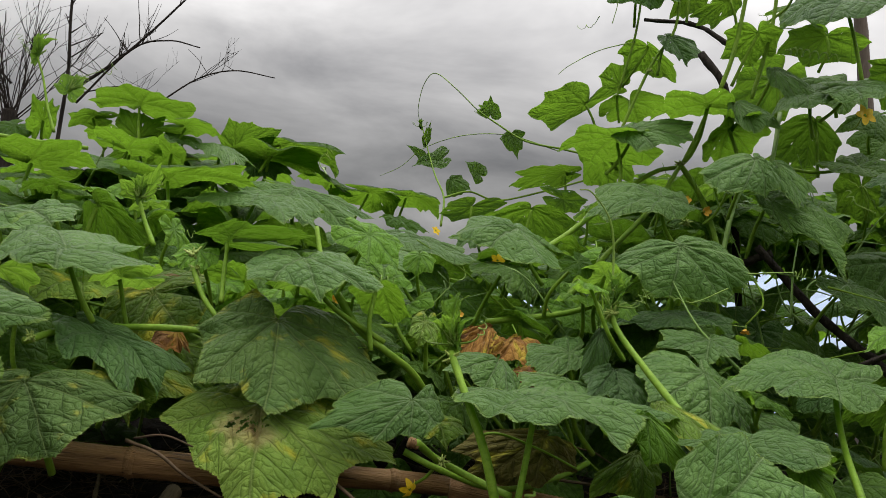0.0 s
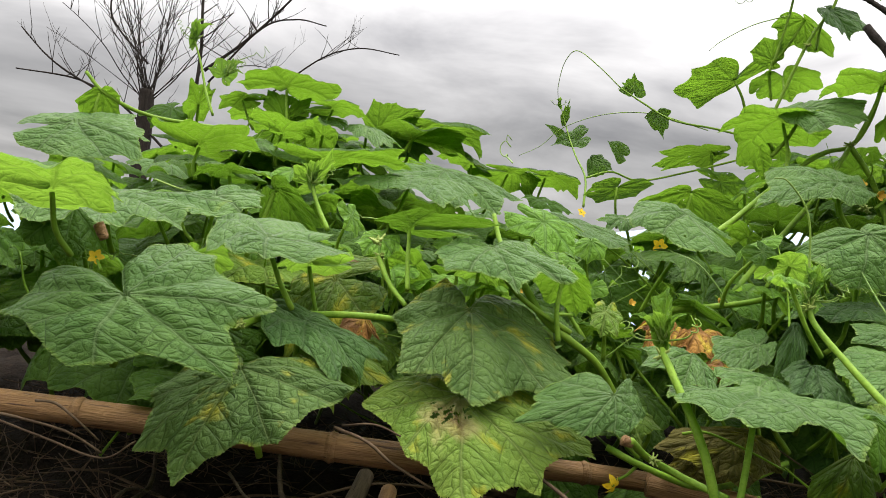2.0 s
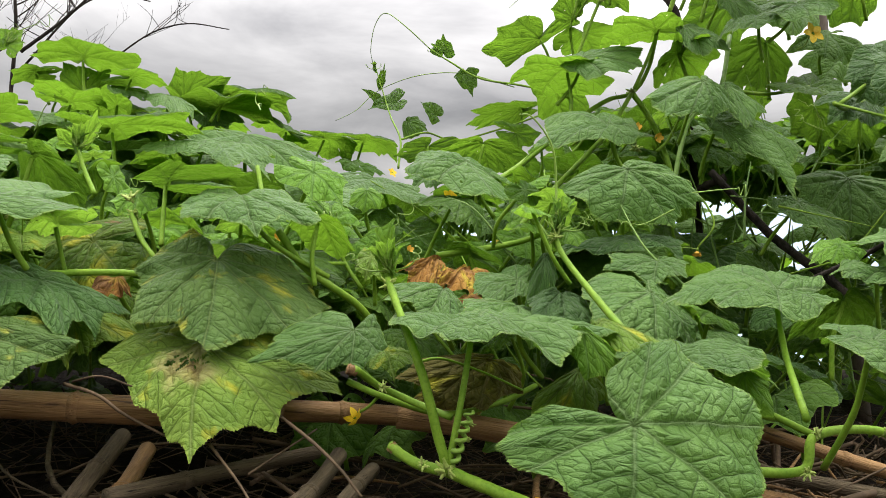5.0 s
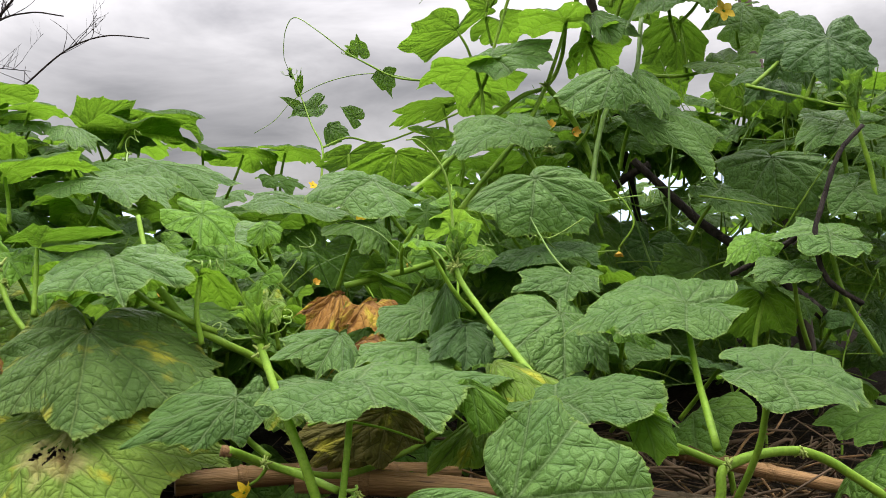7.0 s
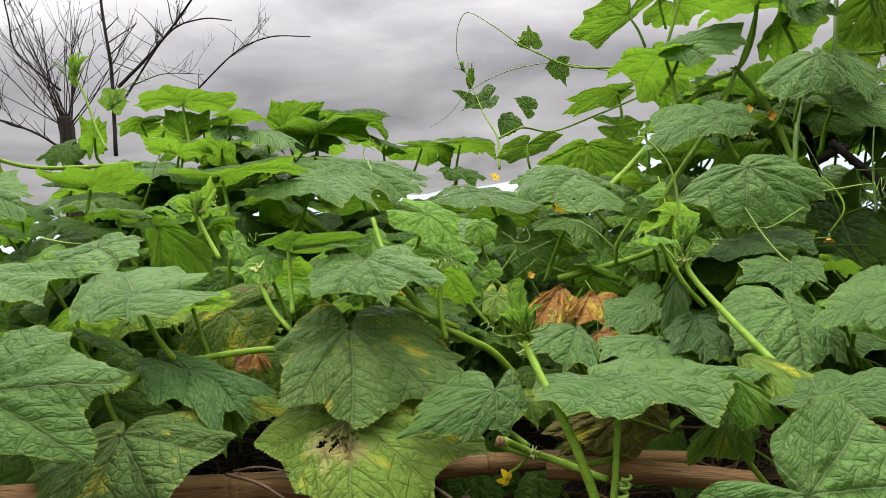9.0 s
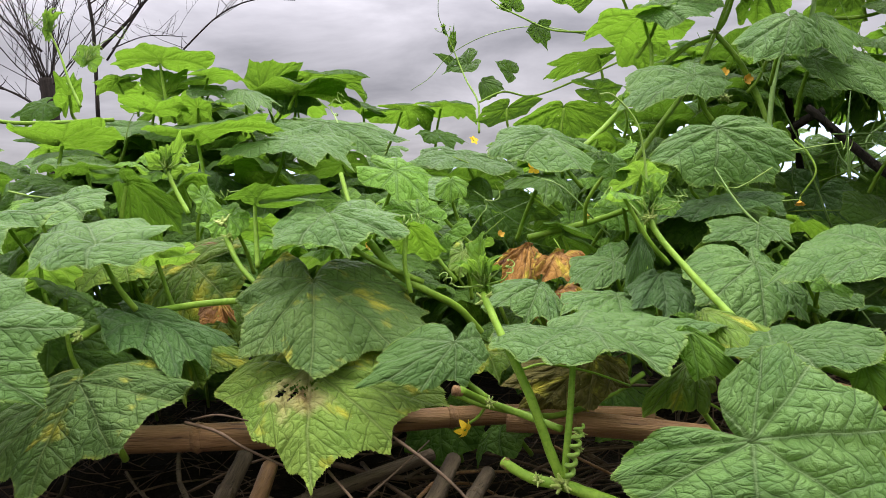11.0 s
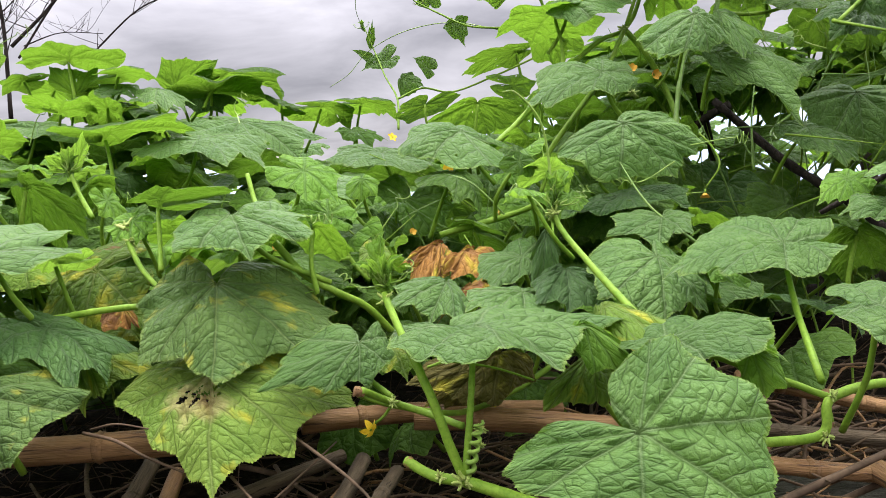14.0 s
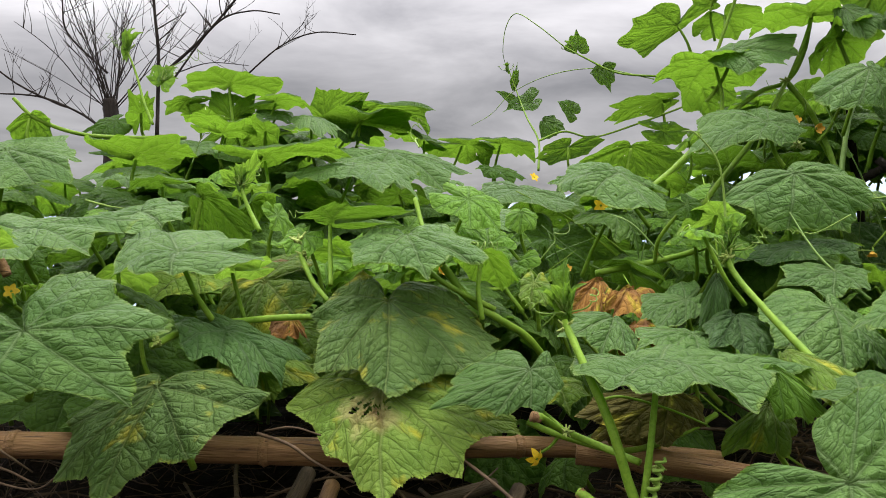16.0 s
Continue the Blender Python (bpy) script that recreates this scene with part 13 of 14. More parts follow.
leaf(LEFT, YOUNG, (-0.378, 1.190, 1.158), -11, 40, -171, 0.026, 0.023, 0.024, -38, -13, 0, arch=0.18)
leaf(LEFT, MATURE, (-0.183, 1.099, 1.184), -12, 52, -234, 0.024, 0.020, 0.022, -0, -31, 0, arch=0.14)
leaf(LEFT, YOUNG, (-0.313, 0.993, 1.205), -11, 26, -15, 0.029, 0.022, 0.024, 4, -4, 0, arch=0.18)
leaf(LEFT, YOUNG, (-0.367, 1.081, 1.272), 7, -7, -50, 0.028, 0.021, 0.024, 1, 0, 0, arch=0.14)
leaf(LEFT, THIN, (-0.360, 1.059, 1.254), -5, -13, 0, 0.041, 0.030, 0.030, -37, -11, 0, arch=0.19)
leaf(LEFT, YOUNG, (-0.566, 1.065, 1.151), 20, 44, -154, 0.023, 0.018, 0.020, 0, 1, 0, arch=0.08)
leaf(LEFT, THIN, (-0.468, 1.072, 1.215), -11, 39, -67, 0.025, 0.022, 0.018, -30, -33, 0, arch=0.19)
leaf(LEFT, THIN, (-0.578, 0.996, 1.151), -1, -3, -158, 0.036, 0.029, 0.029, -31, -38, 0, arch=0.16)
leaf(LEFT, YOUNG, (-0.122, 1.200, 1.213), 2, 28, -135, 0.023, 0.018, 0.019, -9, -25, 0, arch=0.19)
leaf(LEFT, THIN, (-0.158, 0.801, 1.124), -6, -18, -204, 0.026, 0.018, 0.020, 3, -35, 0, arch=0.10)
leaf(LEFT, YOUNG, (-0.140, 0.860, 1.175), 1, 4, -92, 0.043, 0.038, 0.034, 1, -19, 0, arch=0.18)
leaf(LEFT, YOUNG, (-0.173, 0.973, 1.185), -8, 18, -52, 0.045, 0.039, 0.034, -34, -23, 0, arch=0.16)
leaf(LEFT, THIN, (-0.462, 1.075, 1.237), -14, -15, -187, 0.038, 0.027, 0.026, -20, -36, 0, arch=0.06)
leaf(LEFT, MATURE, (-0.347, 1.055, 1.210), 10, -13, 37, 0.044, 0.034, 0.035, 0, -15, 0, arch=0.11)
leaf(LEFT, THIN, (-0.468, 1.122, 1.273), 0, 51, 9, 0.044, 0.030, 0.038, -5, -26, 0, arch=0.17)
leaf(LEFT, YOUNG, (-0.135, 0.953, 1.182), 2, 48, 17, 0.040, 0.035, 0.029, -21, -33, 0, arch=0.06)
leaf(LEFT, YOUNG, (-0.193, 0.931, 1.128), -9, 35, -145, 0.030, 0.025, 0.021, -32, -6, 0, arch=0.12)
leaf(LEFT, YOUNG, (-0.507, 1.033, 1.217), 0, 18, -117, 0.041, 0.031, 0.034, -27, -11, 0, arch=0.09)
leaf(LEFT, MATURE, (-0.333, 1.178, 1.209), -17, 18, -60, 0.039, 0.029, 0.032, -8, -26, 0, arch=0.15)
leaf(LEFT, THIN, (-0.595, 1.017, 1.131), -4, 57, -62, 0.031, 0.023, 0.026, 1, -11, 0, arch=0.13)
leaf(LEFT, THIN, (-0.536, 1.156, 1.146), 7, 44, -128, 0.030, 0.027, 0.026, 2, -7, 0, arch=0.07)
leaf(LEFT, YOUNG, (-0.563, 0.808, 1.228), -11, -19, -44, 0.033, 0.030, 0.025, 0, -8, 0, arch=0.16)
leaf(LEFT, YOUNG, (-0.397, 0.978, 1.238), 0, 4, -3, 0.025, 0.017, 0.018, -8, -15, 0, arch=0.10)
leaf(LEFT, YOUNG, (-0.003, 1.001, 1.164), 12, 60, -199, 0.024, 0.017, 0.020, -30, -10, 0, arch=0.19)
leaf(LEFT, YOUNG, (-0.431, 1.012, 1.214), 11, 27, 34, 0.033, 0.026, 0.025, -28, -13, 0, arch=0.15)
leaf(LEFT, YOUNG, (-0.353, 1.162, 1.162), 19, -12, -72, 0.045, 0.034, 0.033, -4, -26, 0, arch=0.11)
leaf(LEFT, YOUNG, (-0.440, 1.183, 1.274), -18, 9, -177, 0.041, 0.033, 0.033, -3, -36, 0, arch=0.06)
leaf(LEFT, YOUNG, (-0.402, 1.106, 1.295), -18, 9, -223, 0.037, 0.029, 0.033, -9, -37, 0, arch=0.19)
leaf(LEFT, YOUNG, (-0.145, 1.007, 1.129), 19, 40, -114, 0.039, 0.028, 0.027, -6, -32, 0, arch=0.16)
leaf(LEFT, YOUNG, (-0.175, 1.027, 1.146), -14, 6, -211, 0.042, 0.030, 0.031, -19, 3, 0, arch=0.19)
leaf(MID, YOUNG, (-0.153, 0.861, 1.141), 2, 32, -33, 0.038, 0.034, 0.029, -22, -28, 0, arch=0.14)
leaf(MID, YOUNG, (0.120, 0.924, 1.100), 4, 20, -40, 0.033, 0.027, 0.023, -29, -2, 0, arch=0.09)
leaf(MID, YOUNG, (0.328, 1.089, 1.158), -5, 7, -164, 0.027, 0.018, 0.023, -18, -14, 0, arch=0.08)
leaf(MID, YOUNG, (0.131, 0.766, 1.220), 5, 8, -157, 0.021, 0.017, 0.016, -22, -17, 0, arch=0.15)
leaf(MID, YOUNG, (-0.031, 0.929, 1.185), 16, 65, -161, 0.034, 0.026, 0.028, -36, -23, 0, arch=0.18)
leaf(MID, YOUNG, (0.169, 0.899, 1.234), -20, -22, -84, 0.036, 0.026, 0.032, -19, -27, 0, arch=0.12)
leaf(MID, THIN, (0.326, 1.034, 1.171), 3, 50, 30, 0.033, 0.030, 0.027, -20, -31, 0, arch=0.15)
leaf(MID, YOUNG, (0.190, 0.916, 1.207), 3, 40, -60, 0.025, 0.019, 0.019, -6, -31, 0, arch=0.06)
leaf(MID, THIN, (0.320, 0.861, 1.085), 7, -8, -107, 0.031, 0.024, 0.027, -34, -28, 0, arch=0.19)
leaf(MID, MATURE, (0.084, 1.057, 1.097), 12, 41, -118, 0.037, 0.031, 0.033, -13, -7, 0, arch=0.10)
leaf(MID, MATURE, (0.290, 0.829, 1.111), 11, 33, 13, 0.034, 0.026, 0.028, -22, -3, 0, arch=0.12)
leaf(MID, YOUNG, (0.309, 1.061, 1.114), -9, -15, 11, 0.037, 0.033, 0.031, -4, -5, 0, arch=0.20)
leaf(MID, THIN, (0.302, 1.040, 1.258), 14, 46, 22, 0.027, 0.019, 0.023, -29, -29, 0, arch=0.17)
leaf(MID, MATURE, (0.316, 1.138, 1.243), -5, 62, -233, 0.032, 0.026, 0.025, -14, -8, 0, arch=0.17)
leaf(MID, MATURE, (-0.015, 1.117, 1.189), 7, 66, -33, 0.039, 0.031, 0.035, -21, -35, 0, arch=0.19)
leaf(MID, YOUNG, (0.267, 1.123, 1.096), 9, 63, -71, 0.035, 0.028, 0.028, -1, -9, 0, arch=0.12)
leaf(MID, THIN, (0.255, 0.999, 1.277), -15, -3, -203, 0.023, 0.016, 0.017, -16, -4, 0, arch=0.17)
leaf(MID, MATURE, (0.343, 0.918, 1.121), -11, 9, -79, 0.034, 0.025, 0.027, 1, -7, 0, arch=0.12)
leaf(MID, THIN, (0.310, 1.105, 1.274), 16, 34, -219, 0.033, 0.027, 0.027, 1, -31, 0, arch=0.10)
leaf(MID, THIN, (0.345, 0.987, 1.095), 1, 54, -79, 0.027, 0.019, 0.021, -34, -24, 0, arch=0.17)
leaf(MID, YOUNG, (0.224, 0.834, 1.108), -9, 12, -108, 0.031, 0.022, 0.024, -5, -15, 0, arch=0.15)
leaf(MID, MATURE, (0.161, 1.013, 1.158), 12, 60, -233, 0.027, 0.022, 0.020, -16, -6, 0, arch=0.13)
leaf(MID, YOUNG, (-0.037, 1.051, 1.188), -12, -16, -148, 0.031, 0.024, 0.025, -26, 6, 0, arch=0.17)
leaf(MID, YOUNG, (-0.093, 0.801, 1.090), 1, 22, -107, 0.032, 0.025, 0.022, -15, -21, 0, arch=0.11)
leaf(MID, YOUNG, (-0.116, 1.111, 1.193), 2, 60, 13, 0.032, 0.028, 0.025, 3, -37, 0, arch=0.17)
leaf(MID, YOUNG, (0.245, 1.006, 1.254), -17, 2, -131, 0.034, 0.030, 0.024, -1, -35, 0, arch=0.07)
leaf(MID, MATURE, (0.235, 0.912, 1.115), 19, 9, 29, 0.032, 0.022, 0.023, -17, -17, 0, arch=0.10)
leaf(MID, THIN, (-0.075, 0.800, 1.081), 18, -5, -11, 0.030, 0.022, 0.021, -15, -19, 0, arch=0.10)
leaf(MID, MATURE, (0.176, 1.007, 1.119), -13, -19, 48, 0.023, 0.020, 0.020, -22, -26, 0, arch=0.06)
leaf(MID, THIN, (0.091, 1.056, 1.116), -4, 26, 31, 0.024, 0.022, 0.021, -7, -11, 0, arch=0.08)
leaf(MID, THIN, (0.089, 0.897, 1.110), 5, -8, -117, 0.024, 0.019, 0.022, -17, -34, 0, arch=0.15)
leaf(MID, YOUNG, (-0.068, 0.955, 1.103), 7, 34, -23, 0.035, 0.026, 0.030, -16, 3, 0, arch=0.07)
leaf(MID, YOUNG, (-0.020, 1.083, 1.132), 18, 1, -191, 0.022, 0.017, 0.015, 0, -32, 0, arch=0.08)
leaf(MID, YOUNG, (0.063, 1.082, 1.114), 9, -24, 32, 0.021, 0.016, 0.017, -34, -8, 0, arch=0.16)
leaf(MID, THIN, (0.278, 1.056, 1.180), -4, -9, -219, 0.037, 0.034, 0.026, -33, -38, 0, arch=0.16)
leaf(MID, THIN, (0.139, 0.888, 1.245), 11, 53, -30, 0.022, 0.020, 0.019, 8, -33, 0, arch=0.09)
leaf(MID, YOUNG, (0.199, 1.106, 1.127), -17, -25, -97, 0.037, 0.026, 0.029, -15, -13, 0, arch=0.18)
leaf(MID, MATURE, (0.256, 1.093, 1.240), 19, 60, -220, 0.029, 0.020, 0.026, 1, -17, 0, arch=0.13)
leaf(MID, THIN, (0.316, 1.062, 1.164), -7, 11, -141, 0.022, 0.016, 0.016, -22, -33, 0, arch=0.11)
leaf(MID, YOUNG, (0.220, 1.143, 1.240), 19, -15, -172, 0.036, 0.025, 0.028, 1, -21, 0, arch=0.08)
leaf(MID, YOUNG, (0.121, 1.079, 1.118), -16, 7, -24, 0.034, 0.025, 0.029, 4, -37, 0, arch=0.06)
leaf(MID, MATURE, (0.255, 1.069, 1.090), 15, 36, 4, 0.031, 0.025, 0.022, 4, 3, 0, arch=0.19)
leaf(MID, MATURE, (-0.053, 1.126, 1.194), 18, 33, -166, 0.039, 0.032, 0.031, -9, -17, 0, arch=0.15)
leaf(MID, YOUNG, (-0.041, 1.096, 1.095), 5, 11, -203, 0.040, 0.032, 0.034, 5, -36, 0, arch=0.10)
leaf(MID, MATURE, (-0.053, 0.879, 1.136), -12, 11, -75, 0.040, 0.029, 0.030, 5, -28, 0, arch=0.12)
leaf(MID, YOUNG, (0.165, 0.940, 1.105), -5, 47, -110, 0.033, 0.026, 0.026, -13, -10, 0, arch=0.12)
leaf(MID, YOUNG, (0.184, 1.063, 1.139), 5, 15, -33, 0.025, 0.017, 0.022, 1, -14, 0, arch=0.15)
leaf(MID, YOUNG, (0.152, 0.972, 1.258), -5, 52, -187, 0.034, 0.030, 0.024, -17, -24, 0, arch=0.18)
leaf(MID, MATURE, (0.299, 1.132, 1.092), -14, -7, -220, 0.037, 0.026, 0.032, -33, -11, 0, arch=0.19)
leaf(MID, YOUNG, (0.308, 0.808, 1.135), -14, -13, -163, 0.039, 0.031, 0.029, -10, -23, 0, arch=0.05)
leaf(MID, YOUNG, (0.076, 1.156, 1.120), 19, 37, -56, 0.030, 0.023, 0.026, -0, -18, 0, arch=0.16)
leaf(MID, THIN, (0.003, 1.110, 1.206), -13, 19, -83, 0.034, 0.026, 0.025, -14, -32, 0, arch=0.15)
leaf(MID, MATURE, (0.234, 0.862, 1.113), -16, 5, -54, 0.041, 0.030, 0.036, -5, -25, 0, arch=0.11)
leaf(MID, YOUNG, (0.306, 1.088, 1.230), 11, 30, 7, 0.029, 0.026, 0.024, -6, -20, 0, arch=0.14)
leaf(MID, YOUNG, (0.313, 1.012, 1.103), -11, 61, -191, 0.026, 0.018, 0.020, -10, -28, 0, arch=0.13)
leaf(MID, YOUNG, (0.247, 1.061, 1.157), 16, 41, -237, 0.024, 0.020, 0.017, -22, -8, 0, arch=0.12)
leaf(MID, YOUNG, (0.322, 1.153, 1.261), 16, 7, -131, 0.040, 0.032, 0.027, -12, -35, 0, arch=0.13)
leaf(MID, MATURE, (-0.045, 0.967, 1.116), -15, 30, -9, 0.027, 0.019, 0.021, -5, -11, 0, arch=0.15)
leaf(MID, YOUNG, (0.150, 0.909, 1.209), 2, 15, -89, 0.038, 0.033, 0.028, -36, -2, 0, arch=0.16)
leaf(MID, THIN, (0.121, 0.817, 1.109), -8, 53, -210, 0.028, 0.023, 0.024, -25, -8, 0, arch=0.13)
leaf(MID, MATURE, (0.031, 0.824, 1.099), -10, 8, -157, 0.038, 0.027, 0.032, -38, -16, 0, arch=0.15)
leaf(MID, YOUNG, (0.119, 0.980, 1.126), -1, 46, 19, 0.033, 0.025, 0.028, -16, 3, 0, arch=0.16)
leaf(MID, YOUNG, (0.014, 0.980, 1.127), -4, 10, -162, 0.037, 0.027, 0.028, -5, -29, 0, arch=0.14)
leaf(MID, YOUNG, (-0.028, 1.033, 1.150), -6, 39, -58, 0.040, 0.031, 0.031, -14, -33, 0, arch=0.15)
leaf(MID, YOUNG, (0.122, 1.110, 1.185), 13, 24, 15, 0.038, 0.026, 0.033, 5, -28, 0, arch=0.13)
leaf(MID, YOUNG, (0.291, 0.829, 1.151), -0, 33, -201, 0.020, 0.016, 0.015, -20, -32, 0, arch=0.12)
leaf(MID, YOUNG, (-0.099, 1.070, 1.223), 13, 8, -72, 0.034, 0.029, 0.028, -23, -0, 0, arch=0.10)
leaf(MID, THIN, (0.168, 1.076, 1.268), 13, -16, -180, 0.034, 0.024, 0.028, 3, -2, 0, arch=0.19)
leaf(MID, MATURE, (-0.127, 1.117, 1.099), -4, 49, -179, 0.041, 0.029, 0.031, -34, -12, 0, arch=0.09)
leaf(MID, MATURE, (-0.098, 0.826, 1.106), 11, 48, -67, 0.027, 0.023, 0.020, -26, -35, 0, arch=0.10)
leaf(MID, MATURE, (0.110, 0.891, 1.087), 19, 54, -169, 0.022, 0.016, 0.016, -7, -36, 0, arch=0.12)
leaf(MID, YOUNG, (0.285, 1.053, 1.211), 19, 69, -203, 0.033, 0.028, 0.023, -1, -27, 0, arch=0.07)
leaf(MID, THIN, (-0.132, 0.900, 1.170), 17, -7, -26, 0.024, 0.018, 0.017, -35, -13, 0, arch=0.10)
leaf(MID, YOUNG, (0.237, 0.868, 1.137), 7, 48, 58, 0.024, 0.017, 0.020, -31, 6, 0, arch=0.06)
leaf(MID, YOUNG, (0.153, 0.984, 1.197), 17, 41, -34, 0.040, 0.030, 0.034, -5, -4, 0, arch=0.06)
leaf(MID, YOUNG, (0.207, 0.860, 1.110), -8, 19, -160, 0.040, 0.033, 0.034, -8, -24, 0, arch=0.12)
leaf(MID, THIN, (0.069, 1.052, 1.115), 9, -5, -240, 0.033, 0.027, 0.028, -25, -21, 0, arch=0.18)
leaf(MID, MATURE, (-0.014, 0.963, 1.090), 17, 4, -227, 0.021, 0.014, 0.018, 3, -3, 0, arch=0.13)
leaf(MID, YOUNG, (0.169, 1.094, 1.161), -8, 16, -176, 0.040, 0.035, 0.034, -14, -31, 0, arch=0.06)
leaf(MID, YOUNG, (-0.131, 0.975, 1.089), -6, 58, -134, 0.029, 0.022, 0.022, -34, -23, 0, arch=0.18)
leaf(MID, MATURE, (-0.094, 0.817, 1.132), -1, 11, -230, 0.024, 0.019, 0.021, -25, 0, 0, arch=0.07)
leaf(MID, YOUNG, (-0.035, 0.985, 1.145), 5, 15, -168, 0.021, 0.017, 0.016, -31, -29, 0, arch=0.13)
leaf(MID, MATURE, (0.014, 0.929, 1.132), -15, -11, -105, 0.038, 0.027, 0.027, 2, 2, 0, arch=0.11)
leaf(MID, YOUNG, (0.153, 1.124, 1.231), 2, 10, -186, 0.037, 0.031, 0.026, -31, -15, 0, arch=0.12)
leaf(MID, YOUNG, (-0.121, 1.041, 1.175), 11, -0, -75, 0.038, 0.026, 0.031, -5, -19, 0, arch=0.11)
leaf(MID, YOUNG, (0.125, 0.937, 1.134), -19, 26, -58, 0.022, 0.016, 0.016, -12, -27, 0, arch=0.11)
leaf(MID, YOUNG, (-0.088, 0.926, 1.126), 10, -10, -119, 0.034, 0.026, 0.024, -19, -11, 0, arch=0.07)
leaf(MID, THIN, (-0.000, 0.919, 1.151), 11, 28, -208, 0.036, 0.028, 0.025, 6, -16, 0, arch=0.10)
leaf(TRELLIS, THIN, (0.332, 1.041, 1.194), 1, -12, -20, 0.028, 0.024, 0.019, -32, -7, 0, arch=0.20)
leaf(TRELLIS, MATURE, (0.933, 1.395, 1.155), -2, 1, 27, 0.043, 0.038, 0.036, -26, 1, 0, arch=0.12)
leaf(TRELLIS, THIN, (0.770, 1.247, 1.378), -15, -9, -111, 0.031, 0.026, 0.025, -4, -32, 0, arch=0.15)
leaf(TRELLIS, MATURE, (0.306, 1.194, 1.255), -17, 12, -182, 0.028, 0.022, 0.024, 5, -36, 0, arch=0.07)
leaf(TRELLIS, MATURE, (0.363, 1.408, 1.347), 4, 17, -199, 0.041, 0.030, 0.033, -11, -11, 0, arch=0.10)
leaf(TRELLIS, YOUNG, (0.740, 1.109, 1.290), -11, -18, -35, 0.026, 0.020, 0.021, -1, -6, 0, arch=0.20)
leaf(TRELLIS, THIN, (0.226, 1.098, 1.210), -11, 57, -80, 0.037, 0.027, 0.025, -15, 4, 0, arch=0.16)
leaf(TRELLIS, YOUNG, (0.358, 1.107, 1.132), 4, 51, -214, 0.032, 0.027, 0.024, -17, 8, 0, arch=0.11)
leaf(TRELLIS, YOUNG, (0.235, 1.129, 1.202), -6, 4, -59, 0.030, 0.023, 0.023, 2, 8, 0, arch=0.06)
leaf(TRELLIS, MATURE, (0.873, 1.228, 1.188), -14, 62, -166, 0.022, 0.020, 0.015, -26, -0, 0, arch=0.06)
leaf(TRELLIS, YOUNG, (0.366, 1.399, 1.254), -4, -5, -11, 0.042, 0.037, 0.037, -33, -32, 0, arch=0.13)
leaf(TRELLIS, YOUNG, (0.821, 1.227, 1.290), -18, -19, -151, 0.047, 0.034, 0.032, -14, -26, 0, arch=0.06)
leaf(TRELLIS, YOUNG, (0.280, 1.141, 1.349), -8, -16, -195, 0.032, 0.026, 0.024, -28, 8, 0, arch=0.19)
leaf(TRELLIS, MATURE, (0.902, 1.125, 1.205), -14, 16, 0, 0.044, 0.032, 0.033, -16, -29, 0, arch=0.14)
leaf(TRELLIS, MATURE, (0.222, 1.399, 1.217), 15, 6, -63, 0.025, 0.020, 0.021, -35, -6, 0, arch=0.19)
leaf(TRELLIS, YOUNG, (0.708, 0.923, 1.443), 5, -10, -36, 0.042, 0.035, 0.033, -3, -28, 0, arch=0.05)
leaf(TRELLIS, THIN, (0.217, 1.129, 1.194), -6, -12, -134, 0.034, 0.028, 0.028, -26, -32, 0, arch=0.16)
leaf(TRELLIS, MATURE, (0.893, 1.172, 1.721), 7, 15, -38, 0.031, 0.025, 0.026, 5, -24, 0, arch=0.19)
leaf(TRELLIS, YOUNG, (0.211, 1.323, 1.350), -10, -20, 28, 0.035, 0.025, 0.026, -24, 7, 0, arch=0.08)
leaf(TRELLIS, YOUNG, (0.912, 1.069, 1.229), -15, -14, -213, 0.047, 0.038, 0.039, -24, 8, 0, arch=0.07)
leaf(TRELLIS, THIN, (0.334, 1.369, 1.366), -16, -1, -94, 0.024, 0.020, 0.019, -14, -2, 0, arch=0.08)
leaf(TRELLIS, THIN, (0.737, 1.159, 1.374), 2, 1, -156, 0.028, 0.021, 0.024, -34, -8, 0, arch=0.07)
leaf(TRELLIS, MATURE, (0.856, 1.480, 1.267), -16, 6, -174, 0.043, 0.035, 0.030, 3, -13, 0, arch=0.07)
leaf(TRELLIS, THIN, (0.832, 1.066, 1.118), -14, 38, -28, 0.046, 0.033, 0.040, -37, -21, 0, arch=0.16)
leaf(TRELLIS, MATURE, (0.753, 0.972, 1.585), 12, 16, -51, 0.037, 0.031, 0.029, -13, -0, 0, arch=0.14)
leaf(TRELLIS, THIN, (0.877, 0.937, 1.330), -14, 12, -102, 0.041, 0.032, 0.033, -35, -19, 0, arch=0.17)
leaf(TRELLIS, YOUNG, (0.895, 1.207, 1.431), -10, 4, -1, 0.024, 0.016, 0.020, -12, -29, 0, arch=0.12)
leaf(TRELLIS, THIN, (0.586, 0.979, 1.199), -17, -7, 52, 0.043, 0.036, 0.039, -7, -15, 0, arch=0.14)
leaf(TRELLIS, MATURE, (0.257, 1.209, 1.213), 5, -22, -223, 0.037, 0.030, 0.033, -31, -9, 0, arch=0.15)
leaf(TRELLIS, YOUNG, (0.752, 1.210, 1.211), -2, 6, -166, 0.038, 0.027, 0.030, -27, -7, 0, arch=0.17)
leaf(TRELLIS, YOUNG, (0.406, 1.335, 1.402), 12, -0, -157, 0.028, 0.023, 0.024, -32, -23, 0, arch=0.20)
leaf(TRELLIS, YOUNG, (0.218, 1.144, 1.163), 14, -22, -142, 0.023, 0.016, 0.017, -10, -7, 0, arch=0.18)
